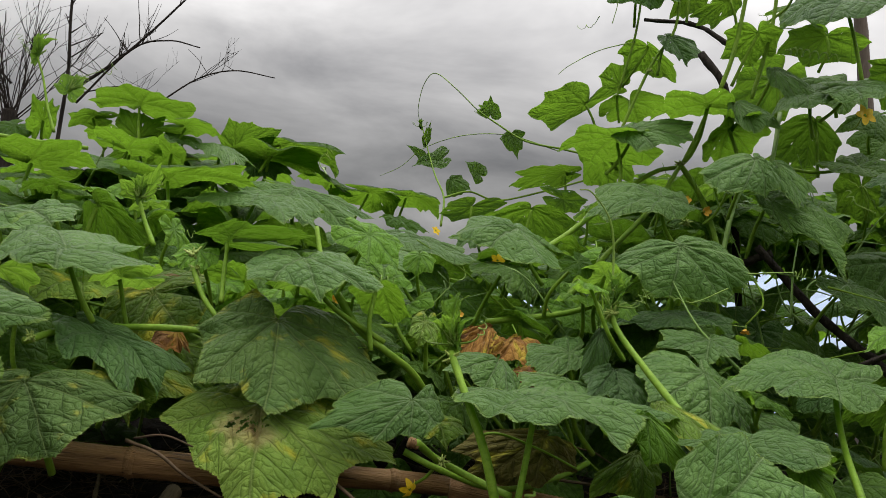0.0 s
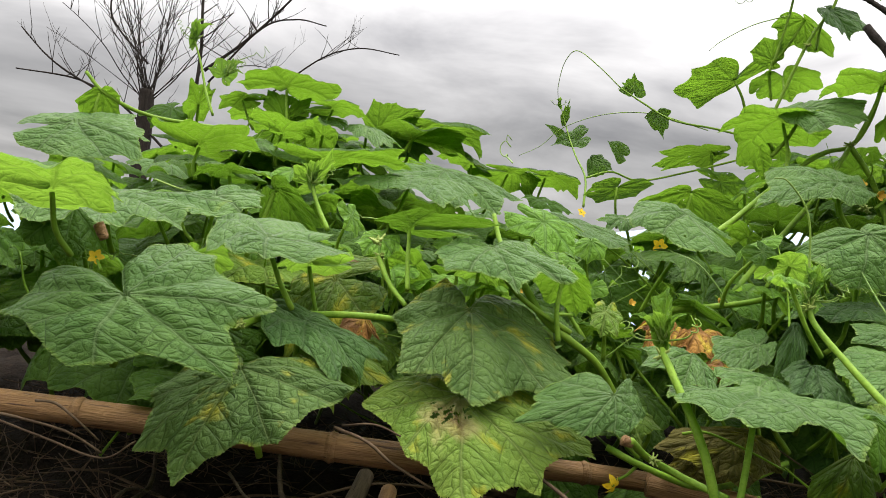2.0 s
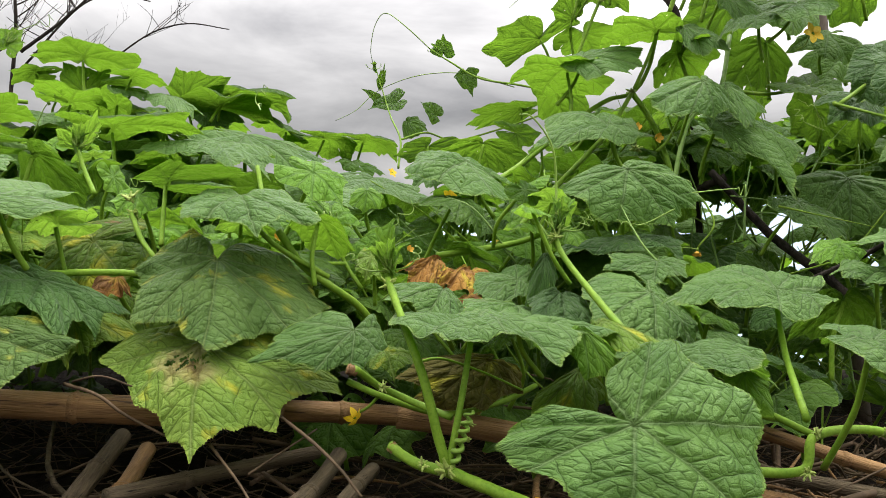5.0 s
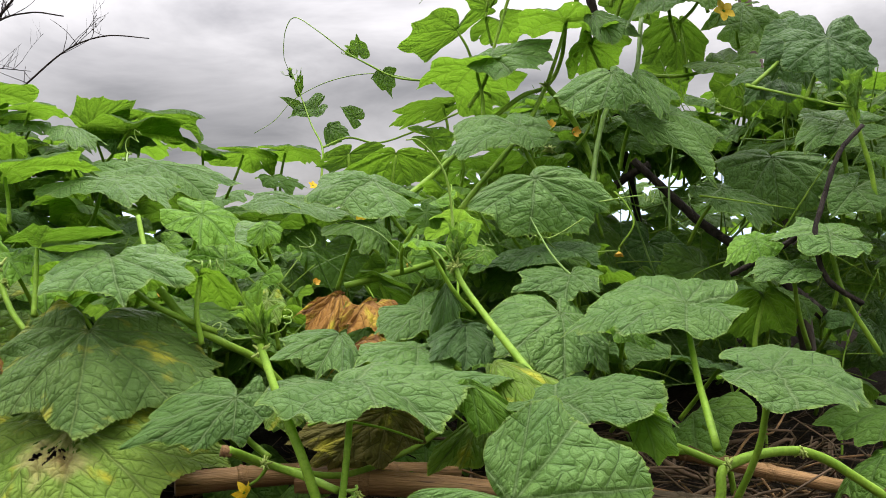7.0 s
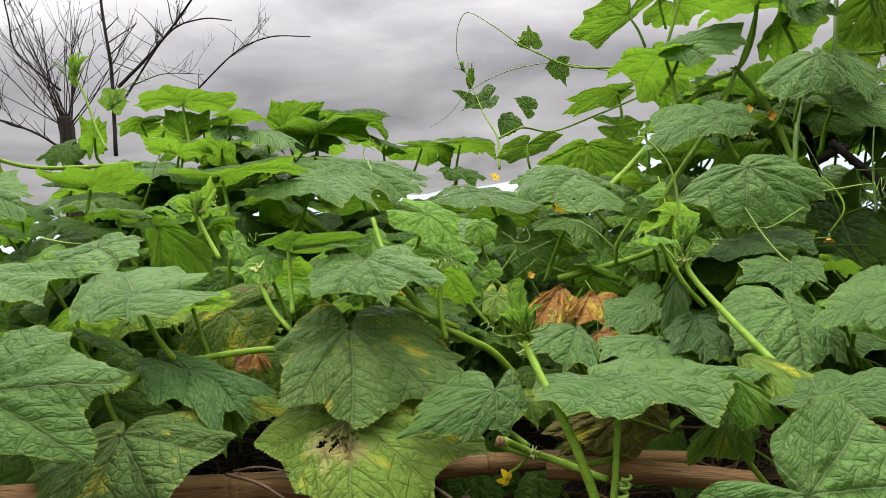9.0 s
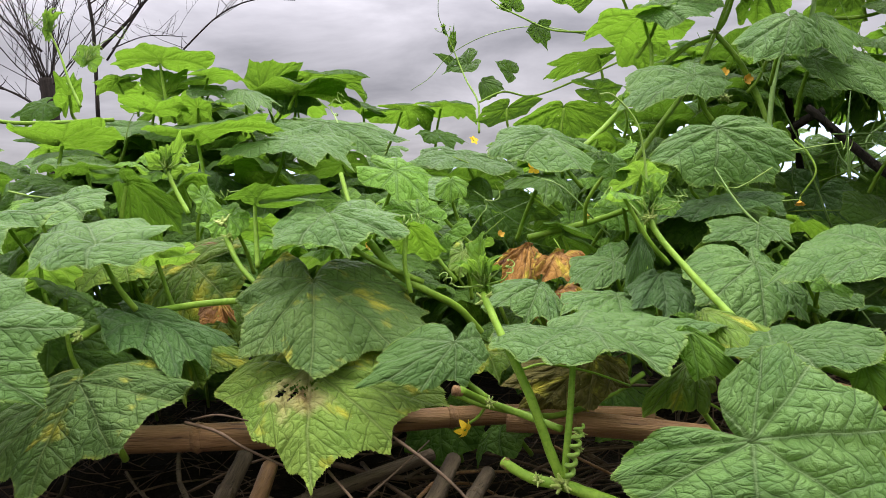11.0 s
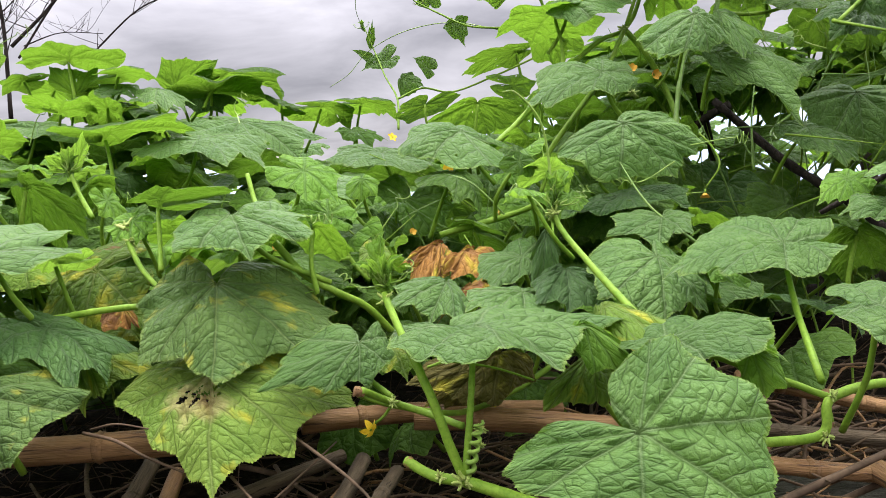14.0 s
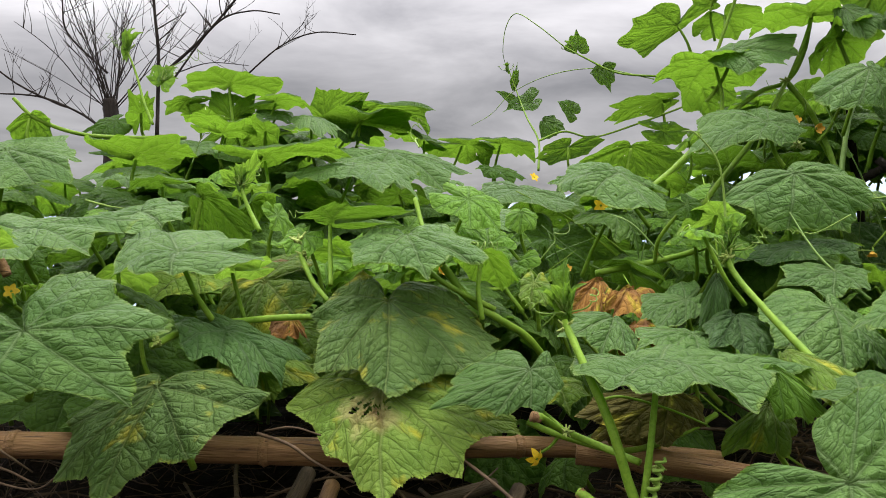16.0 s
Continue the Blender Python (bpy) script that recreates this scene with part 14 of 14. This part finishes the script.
leaf(TRELLIS, MATURE, (0.910, 1.000, 1.474), -9, 5, -65, 0.024, 0.021, 0.019, -33, -13, 0, arch=0.10)
leaf(TRELLIS, THIN, (0.262, 1.166, 1.231), -1, 27, -226, 0.022, 0.016, 0.016, -10, -7, 0, arch=0.05)
leaf(TRELLIS, MATURE, (0.904, 0.913, 1.215), 10, 49, -1, 0.031, 0.021, 0.024, -7, -19, 0, arch=0.11)
leaf(TRELLIS, THIN, (0.430, 1.338, 1.410), -10, -15, -146, 0.023, 0.017, 0.020, 0, 1, 0, arch=0.14)
leaf(TRELLIS, THIN, (0.200, 1.333, 1.219), 9, -18, 51, 0.047, 0.033, 0.036, -20, -1, 0, arch=0.10)
leaf(TRELLIS, YOUNG, (0.394, 1.324, 1.284), -10, -3, -110, 0.028, 0.020, 0.021, -30, -34, 0, arch=0.15)
leaf(TRELLIS, THIN, (0.716, 1.487, 1.402), -3, -7, -120, 0.033, 0.024, 0.028, -21, -13, 0, arch=0.13)
leaf(TRELLIS, MATURE, (0.889, 0.930, 1.525), -3, -9, -236, 0.041, 0.034, 0.031, -31, -8, 0, arch=0.19)
leaf(TRELLIS, THIN, (0.828, 1.393, 1.424), 9, 5, -186, 0.029, 0.025, 0.020, 5, -3, 0, arch=0.20)
leaf(TRELLIS, YOUNG, (0.851, 1.126, 1.410), 19, -5, -126, 0.027, 0.018, 0.020, -30, -27, 0, arch=0.06)
leaf(TRELLIS, THIN, (0.820, 0.910, 1.371), 18, 8, -179, 0.026, 0.019, 0.023, -14, -32, 0, arch=0.14)
leaf(TRELLIS, THIN, (0.882, 1.392, 1.144), -8, 38, -221, 0.046, 0.041, 0.036, -10, -16, 0, arch=0.18)
leaf(TRELLIS, THIN, (0.894, 1.236, 1.161), 14, 56, -113, 0.027, 0.021, 0.022, -29, -12, 0, arch=0.18)
leaf(TRELLIS, YOUNG, (0.219, 1.332, 1.282), -17, 3, -148, 0.046, 0.035, 0.034, -2, -28, 0, arch=0.13)
leaf(TRELLIS, YOUNG, (0.847, 1.442, 1.416), -14, -1, 25, 0.042, 0.029, 0.037, -13, -37, 0, arch=0.09)
leaf(TRELLIS, YOUNG, (0.910, 1.309, 1.399), -18, -20, -38, 0.047, 0.039, 0.041, -33, -8, 0, arch=0.16)
leaf(TRELLIS, THIN, (0.903, 1.056, 1.704), 1, -9, -63, 0.023, 0.017, 0.017, -19, -13, 0, arch=0.08)
leaf(TRELLIS, YOUNG, (0.250, 1.369, 1.265), 4, 59, -112, 0.035, 0.027, 0.032, -22, -33, 0, arch=0.13)
leaf(TRELLIS, MATURE, (0.952, 1.249, 1.559), 5, -20, -193, 0.030, 0.025, 0.025, 2, -19, 0, arch=0.11)
leaf(TRELLIS, MATURE, (0.785, 1.453, 1.136), -10, 46, -100, 0.028, 0.021, 0.022, -29, -15, 0, arch=0.17)
leaf(TRELLIS, THIN, (0.931, 1.335, 1.276), -2, -9, -133, 0.025, 0.019, 0.018, 3, -2, 0, arch=0.15)
leaf(TRELLIS, MATURE, (0.766, 1.097, 1.222), 15, 40, -100, 0.036, 0.031, 0.032, 1, -20, 0, arch=0.07)
leaf(TRELLIS, YOUNG, (0.907, 1.434, 1.418), 8, -1, 57, 0.025, 0.018, 0.017, 6, -17, 0, arch=0.12)
leaf(TRELLIS, THIN, (0.530, 1.067, 1.124), 20, 25, -175, 0.036, 0.030, 0.032, -1, -26, 0, arch=0.14)
leaf(TRELLIS, YOUNG, (0.405, 1.273, 1.332), -19, -9, -167, 0.031, 0.024, 0.023, -14, 0, 0, arch=0.15)
leaf(TRELLIS, THIN, (0.882, 1.377, 1.287), -2, 11, -188, 0.025, 0.021, 0.022, -6, 8, 0, arch=0.15)
leaf(TRELLIS, YOUNG, (0.934, 1.310, 1.418), 15, -20, 44, 0.047, 0.038, 0.033, -28, -7, 0, arch=0.12)
leaf(TRELLIS, MATURE, (0.281, 1.490, 1.176), 16, 29, -206, 0.034, 0.025, 0.027, -37, -26, 0, arch=0.12)
leaf(TRELLIS, YOUNG, (0.756, 1.077, 1.204), 19, 34, -135, 0.038, 0.029, 0.034, -32, -28, 0, arch=0.13)
leaf(TRELLIS, MATURE, (0.751, 0.945, 1.415), -5, -16, 41, 0.029, 0.022, 0.025, -33, -35, 0, arch=0.05)
leaf(TRELLIS, YOUNG, (0.853, 1.029, 1.202), -15, 56, 10, 0.028, 0.022, 0.022, -15, -27, 0, arch=0.09)
leaf(TRELLIS, MATURE, (0.399, 1.392, 1.135), 13, 42, -124, 0.028, 0.022, 0.025, -5, -28, 0, arch=0.09)
leaf(TRELLIS, YOUNG, (0.823, 1.371, 1.200), 16, 32, -151, 0.043, 0.031, 0.031, -26, -10, 0, arch=0.19)
leaf(TRELLIS, MATURE, (0.945, 1.186, 1.323), -7, -9, -65, 0.025, 0.021, 0.021, -17, -8, 0, arch=0.14)
leaf(TRELLIS, THIN, (0.835, 0.909, 1.628), -13, -11, -57, 0.022, 0.016, 0.019, -34, -28, 0, arch=0.11)
leaf(TRELLIS, MATURE, (0.681, 1.438, 1.324), -5, -16, -33, 0.039, 0.030, 0.030, -11, -28, 0, arch=0.11)
leaf(TRELLIS, YOUNG, (0.857, 0.961, 1.651), 5, -2, -229, 0.030, 0.022, 0.022, -10, -11, 0, arch=0.13)
leaf(TRELLIS, MATURE, (0.734, 1.092, 1.375), -7, -11, 41, 0.043, 0.033, 0.035, -14, -2, 0, arch=0.09)
leaf(TRELLIS, THIN, (0.808, 1.108, 1.323), 14, -2, -88, 0.047, 0.038, 0.034, 1, 8, 0, arch=0.12)
leaf(TRELLIS, THIN, (0.269, 1.029, 1.163), -5, -1, 48, 0.029, 0.023, 0.024, -25, -13, 0, arch=0.20)
leaf(TRELLIS, THIN, (0.351, 1.304, 1.182), 10, 40, -216, 0.047, 0.035, 0.036, 3, -17, 0, arch=0.13)
leaf(TRELLIS, THIN, (0.905, 1.189, 1.630), -15, 3, 9, 0.038, 0.032, 0.029, -37, -22, 0, arch=0.18)
leaf(TRELLIS, THIN, (0.414, 1.375, 1.369), 3, 12, -129, 0.027, 0.024, 0.022, -22, -32, 0, arch=0.16)
leaf(TRELLIS, THIN, (0.617, 1.440, 1.121), -15, 45, -178, 0.025, 0.021, 0.019, -7, -36, 0, arch=0.12)
leaf(TRELLIS, THIN, (0.471, 1.299, 1.358), 13, 15, 30, 0.039, 0.035, 0.030, -37, -1, 0, arch=0.10)
leaf(TRELLIS, THIN, (0.445, 1.465, 1.357), -18, -22, 32, 0.025, 0.018, 0.019, -23, -23, 0, arch=0.12)
leaf(TRELLIS, THIN, (0.791, 0.975, 1.720), 1, -15, -194, 0.027, 0.020, 0.020, -19, -33, 0, arch=0.14)
leaf(TRELLIS, THIN, (0.836, 1.058, 1.445), 18, -2, 29, 0.033, 0.023, 0.026, -15, -31, 0, arch=0.18)
leaf(TRELLIS, THIN, (0.692, 1.415, 1.275), 19, -7, -95, 0.042, 0.037, 0.036, 0, -28, 0, arch=0.16)
leaf(TRELLIS, MATURE, (0.930, 1.376, 1.296), 14, -4, -137, 0.033, 0.025, 0.028, -33, -0, 0, arch=0.18)
leaf(TRELLIS, THIN, (0.788, 1.193, 1.234), -11, 49, -237, 0.046, 0.040, 0.032, -2, -27, 0, arch=0.20)
leaf(TRELLIS, THIN, (0.312, 1.478, 1.294), -6, 10, -75, 0.036, 0.025, 0.028, -28, 8, 0, arch=0.11)
leaf(TRELLIS, YOUNG, (0.855, 1.154, 1.266), -1, -15, -25, 0.027, 0.019, 0.020, -18, -2, 0, arch=0.07)
leaf(TRELLIS, YOUNG, (0.788, 1.098, 1.239), -14, -9, -27, 0.026, 0.021, 0.020, -4, -8, 0, arch=0.10)
leaf(TRELLIS, MATURE, (0.219, 1.305, 1.235), 16, 37, 0, 0.042, 0.028, 0.037, -18, -32, 0, arch=0.06)
leaf(TRELLIS, YOUNG, (0.911, 0.980, 1.513), -14, 7, -49, 0.026, 0.019, 0.019, -6, -19, 0, arch=0.14)
leaf(TRELLIS, MATURE, (0.876, 0.958, 1.279), -14, 55, -34, 0.044, 0.031, 0.031, -24, 2, 0, arch=0.06)
leaf(TRELLIS, THIN, (0.392, 1.217, 1.270), 15, 69, 60, 0.042, 0.033, 0.035, -28, -17, 0, arch=0.05)
leaf(TRELLIS, THIN, (0.750, 1.016, 1.731), -2, 5, -109, 0.038, 0.033, 0.030, -9, -12, 0, arch=0.16)
leaf(TRELLIS, THIN, (0.886, 1.167, 1.245), -1, 41, -193, 0.039, 0.028, 0.029, -33, -38, 0, arch=0.19)
leaf(TRELLIS, MATURE, (0.370, 1.273, 1.360), 1, 3, -201, 0.046, 0.035, 0.038, -10, -20, 0, arch=0.10)
leaf(TRELLIS, MATURE, (0.687, 1.332, 1.272), -1, -20, -136, 0.034, 0.027, 0.030, -32, -4, 0, arch=0.12)
leaf(TRELLIS, THIN, (0.716, 0.911, 1.532), -6, -4, -166, 0.035, 0.025, 0.028, -13, -9, 0, arch=0.13)
leaf(TRELLIS, YOUNG, (0.868, 0.921, 1.561), 4, -19, -54, 0.045, 0.033, 0.033, 7, 5, 0, arch=0.14)
leaf(TRELLIS, THIN, (0.858, 1.263, 1.262), -7, -14, -42, 0.035, 0.029, 0.025, -32, 7, 0, arch=0.07)
leaf(TRELLIS, THIN, (0.865, 1.351, 1.287), -12, -17, -125, 0.029, 0.023, 0.025, -1, -28, 0, arch=0.16)
leaf(TRELLIS, THIN, (0.806, 0.959, 1.331), -2, 0, -73, 0.032, 0.029, 0.025, 3, -27, 0, arch=0.19)
leaf(TRELLIS, MATURE, (0.425, 1.299, 1.398), 20, 5, -109, 0.028, 0.022, 0.023, 0, -29, 0, arch=0.12)
leaf(TRELLIS, THIN, (0.805, 1.479, 1.257), -5, 14, -68, 0.040, 0.031, 0.034, -4, -8, 0, arch=0.13)
leaf(TRELLIS, MATURE, (0.395, 1.225, 1.388), 13, 0, 51, 0.035, 0.026, 0.027, 4, -30, 0, arch=0.09)
leaf(TRELLIS, MATURE, (0.796, 1.212, 1.169), -11, -22, -200, 0.043, 0.032, 0.031, -5, -5, 0, arch=0.16)
leaf(TRELLIS, MATURE, (0.951, 1.122, 1.484), -3, -4, -116, 0.037, 0.027, 0.033, -15, -17, 0, arch=0.14)
leaf(TRELLIS, YOUNG, (0.491, 1.294, 1.144), 7, 53, -78, 0.036, 0.027, 0.031, -0, -12, 0, arch=0.09)
leaf(TRELLIS, THIN, (0.908, 1.151, 1.565), 2, -3, -173, 0.023, 0.018, 0.018, -8, -36, 0, arch=0.17)
leaf(TRELLIS, THIN, (0.696, 1.369, 1.236), -2, -3, -124, 0.033, 0.023, 0.023, -2, -9, 0, arch=0.08)
leaf(TRELLIS, YOUNG, (0.706, 0.997, 1.389), -14, -0, 32, 0.046, 0.038, 0.041, -31, -31, 0, arch=0.07)
leaf(TRELLIS, YOUNG, (0.685, 1.039, 1.289), -16, 10, -176, 0.022, 0.017, 0.018, -28, 5, 0, arch=0.17)
leaf(TRELLIS, MATURE, (0.924, 0.963, 1.346), -5, -15, 19, 0.031, 0.023, 0.022, -9, -35, 0, arch=0.11)


def stem_tangle(plant, count, box, seed, r=(0.0012, 0.0023), flat=1.0):
    rng = random.Random(seed)
    for k in range(count):
        p = Vector((rng.uniform(box[0], box[1]), rng.uniform(box[2], box[3]), rng.uniform(box[4], box[5])))
        d = Vector((rng.uniform(-1, 1) * flat, rng.uniform(-0.6, 0.6), rng.uniform(-0.2, 1.0))).normalized() * rng.uniform(0.05, 0.13)
        b = Vector((rng.uniform(-1, 1), rng.uniform(-1, 1), rng.uniform(-1, 1))) * 0.02
        rr = rng.uniform(*r)
        stem(plant, [tuple(p - d), tuple(p + b), tuple(p + d)], rr, rr * 0.35, rng.choice((STEM, STEM_DARK)), "stem", "", k, sides=6)


stem_tangle(LEFT, 40, (-0.6, -0.1, 0.80, 1.2, 1.02, 1.14), 41)
stem_tangle(MID, 34, (-0.1, 0.3, 0.85, 1.3, 1.04, 1.22), 42)
stem_tangle(TRELLIS, 70, (0.30, 0.9, 1.05, 1.5, 1.0, 1.42), 43, (0.0010, 0.0018), 0.45)


def shaded_backing(plant, count, box, seed):
    """Leaves deep inside the trellis; part of their shade is painted by the darker green."""
    rng = random.Random(seed)
    for _ in range(count):
        j = Vector((rng.uniform(box[0], box[1]), rng.uniform(box[2], box[3]), rng.uniform(box[4], box[5])))
        ln = rng.uniform(0.05, 0.085)
        a = rng.uniform(-0.9, 0.9)
        down = Vector((math.sin(a), rng.uniform(-0.5, 0.1), -math.cos(a))).normalized()
        side = Vector((math.cos(a), rng.uniform(-0.4, 0.4), math.sin(a))).normalized()
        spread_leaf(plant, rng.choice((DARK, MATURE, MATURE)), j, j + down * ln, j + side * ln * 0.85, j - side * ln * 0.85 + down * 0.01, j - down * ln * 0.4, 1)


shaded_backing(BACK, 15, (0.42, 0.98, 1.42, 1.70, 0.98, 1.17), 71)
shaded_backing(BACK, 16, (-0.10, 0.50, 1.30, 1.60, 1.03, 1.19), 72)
stem_tangle(TRELLIS, 26, (0.42, 0.75, 1.15, 1.40, 1.02, 1.30), 44, (0.0012, 0.0022), 0.35)


def loose_tendrils(plant, count, box, seed):
    rng = random.Random(seed)
    for k in range(count):
        p = Vector((rng.uniform(box[0], box[1]), rng.uniform(box[2], box[3]), rng.uniform(box[4], box[5])))
        d = Vector((rng.uniform(-1, 1), rng.uniform(-0.5, 0.5), rng.uniform(-0.3, 1.0))).normalized() * rng.uniform(0.03, 0.08)
        b = Vector((rng.uniform(-1, 1), rng.uniform(-1, 1), rng.uniform(-1, 1))) * 0.012
        tendril(plant, [p, p + d * 0.5 + b, p + d], rng.uniform(0.0005, 0.0008), (rng.uniform(1, 2.5), rng.uniform(0.002, 0.006), rng.uniform(0.3, 0.7)))


loose_tendrils(MID, 9, (-0.1, 0.3, 0.75, 1.0, 1.10, 1.25), 51)
loose_tendrils(LEFT, 7, (-0.6, -0.1, 0.75, 1.3, 1.15, 1.35), 52)
loose_tendrils(TRELLIS, 14, (0.2, 0.75, 1.0, 1.4, 1.15, 1.65), 53)


# ---- hairy joints of the stems and their cut ends ----
def stem_node(plant, at, size, seed):
    """A swollen joint with a ruff of short pale tufts and curled threads."""
    rng = random.Random(seed)
    c = Vector(at)
    bm = bmesh.new()
    for k in range(16):
        a, e = rng.uniform(0, 6.28), rng.uniform(-0.9, 1.2)
        d = Vector((math.cos(a) * math.cos(e), math.sin(a) * math.cos(e), math.sin(e)))
        w = Vector((rng.uniform(-1, 1), rng.uniform(-1, 1), rng.uniform(-1, 1))) * size * 0.3
        ln = rng.uniform(0.35, 0.85) * size
        tube(bm, smooth_line([c + d * size * 0.25, c + d * ln * 0.6 + w * 0.5, c + d * ln + w], 3), size * 0.17, size * 0.07, 5, 0.3, seed + k)
    part("stem_node", bm, NODE_HAIR, plant, "swollen joint with pale green tufts")


for _k, (_plant, _at, _size) in enumerate(((FRONT, (0.060, 0.576, 1.037), 0.011), (FRONT, (0.044, 0.585, 1.037), 0.007), (FRONT, (0.313, 0.607, 1.038), 0.008),
                                          (FRONT, (0.323, 0.617, 1.063), 0.007), (FRONT, (0.389, 0.647, 1.061), 0.008), (MID, (0.014, 0.617, 1.082), 0.006),
                                          (MID, (0.074, 0.600, 1.064), 0.006), (MID, (0.074, 0.600, 1.052), 0.005), (LEFT, (-0.227, 0.800, 1.212), 0.011),
                                          (LEFT, (-0.222, 0.800, 1.199), 0.008), (MID, (0.014, 0.628, 1.154), 0.008), (TRELLIS, (0.157, 0.786, 1.197), 0.010),
                                          (TRELLIS, (0.161, 0.790, 1.216), 0.008), (TRELLIS, (0.328, 1.245, 1.417), 0.012), (TRELLIS, (0.326, 1.495, 1.619), 0.009),
                                          (MID, (-0.275, 0.717, 1.144), 0.007), (LEFT, (-0.302, 0.660, 1.136), 0.007), (TRELLIS, (0.297, 1.080, 1.316), 0.010))):
    stem_node(_plant, _at, _size, 300 + _k)


def cut_end(plant, a, b, r, seed):
    """Dried beige end of a cut stem."""
    A, B = Vector(a), Vector(b)
    bm = bmesh.new()
    tube(bm, smooth_line([A, A.lerp(B, 0.5), B], 4), r, r * 1.12, 9, 0.2, seed)
    part("cut_end", bm, BAMBOO, plant, "dried beige cut end of a stem")


cut_end(FRONT, (0.025, 0.598, 1.043), (0.022, 0.600, 1.046), 0.0034, 1)
cut_end(MID, (-0.004, 0.602, 1.095), (-0.010, 0.600, 1.097), 0.0033, 2)


cut_end(LEFT, (-0.397, 0.617, 1.191), (-0.403, 0.617, 1.202), 0.0034, 3)


def fallen_log():
    a, b = Vector((0.294, 0.700, 0.945)), Vector((0.525, 0.680, 0.925))
    bm = bmesh.new()
    line = smooth_line([a, a.lerp(b, 0.35) + Vector((0, 0, 0.004)), a.lerp(b, 0.7), b], 14)
    tube(bm, line, 0.030, 0.034, 40, 0.03, 4)
    for v in bm.verts:
        n = noise.noise((v.co.x * 25, v.co.y * 60, v.co.z * 60)) * 0.006 + noise.noise((v.co.x * 70, v.co.y * 220, v.co.z * 220)) * 0.003
        v.co.y += n
        v.co.z += n
    tagged(part("log", bm, LOG), "weathered grey log with lichen under the canes", "log")


fallen_log()
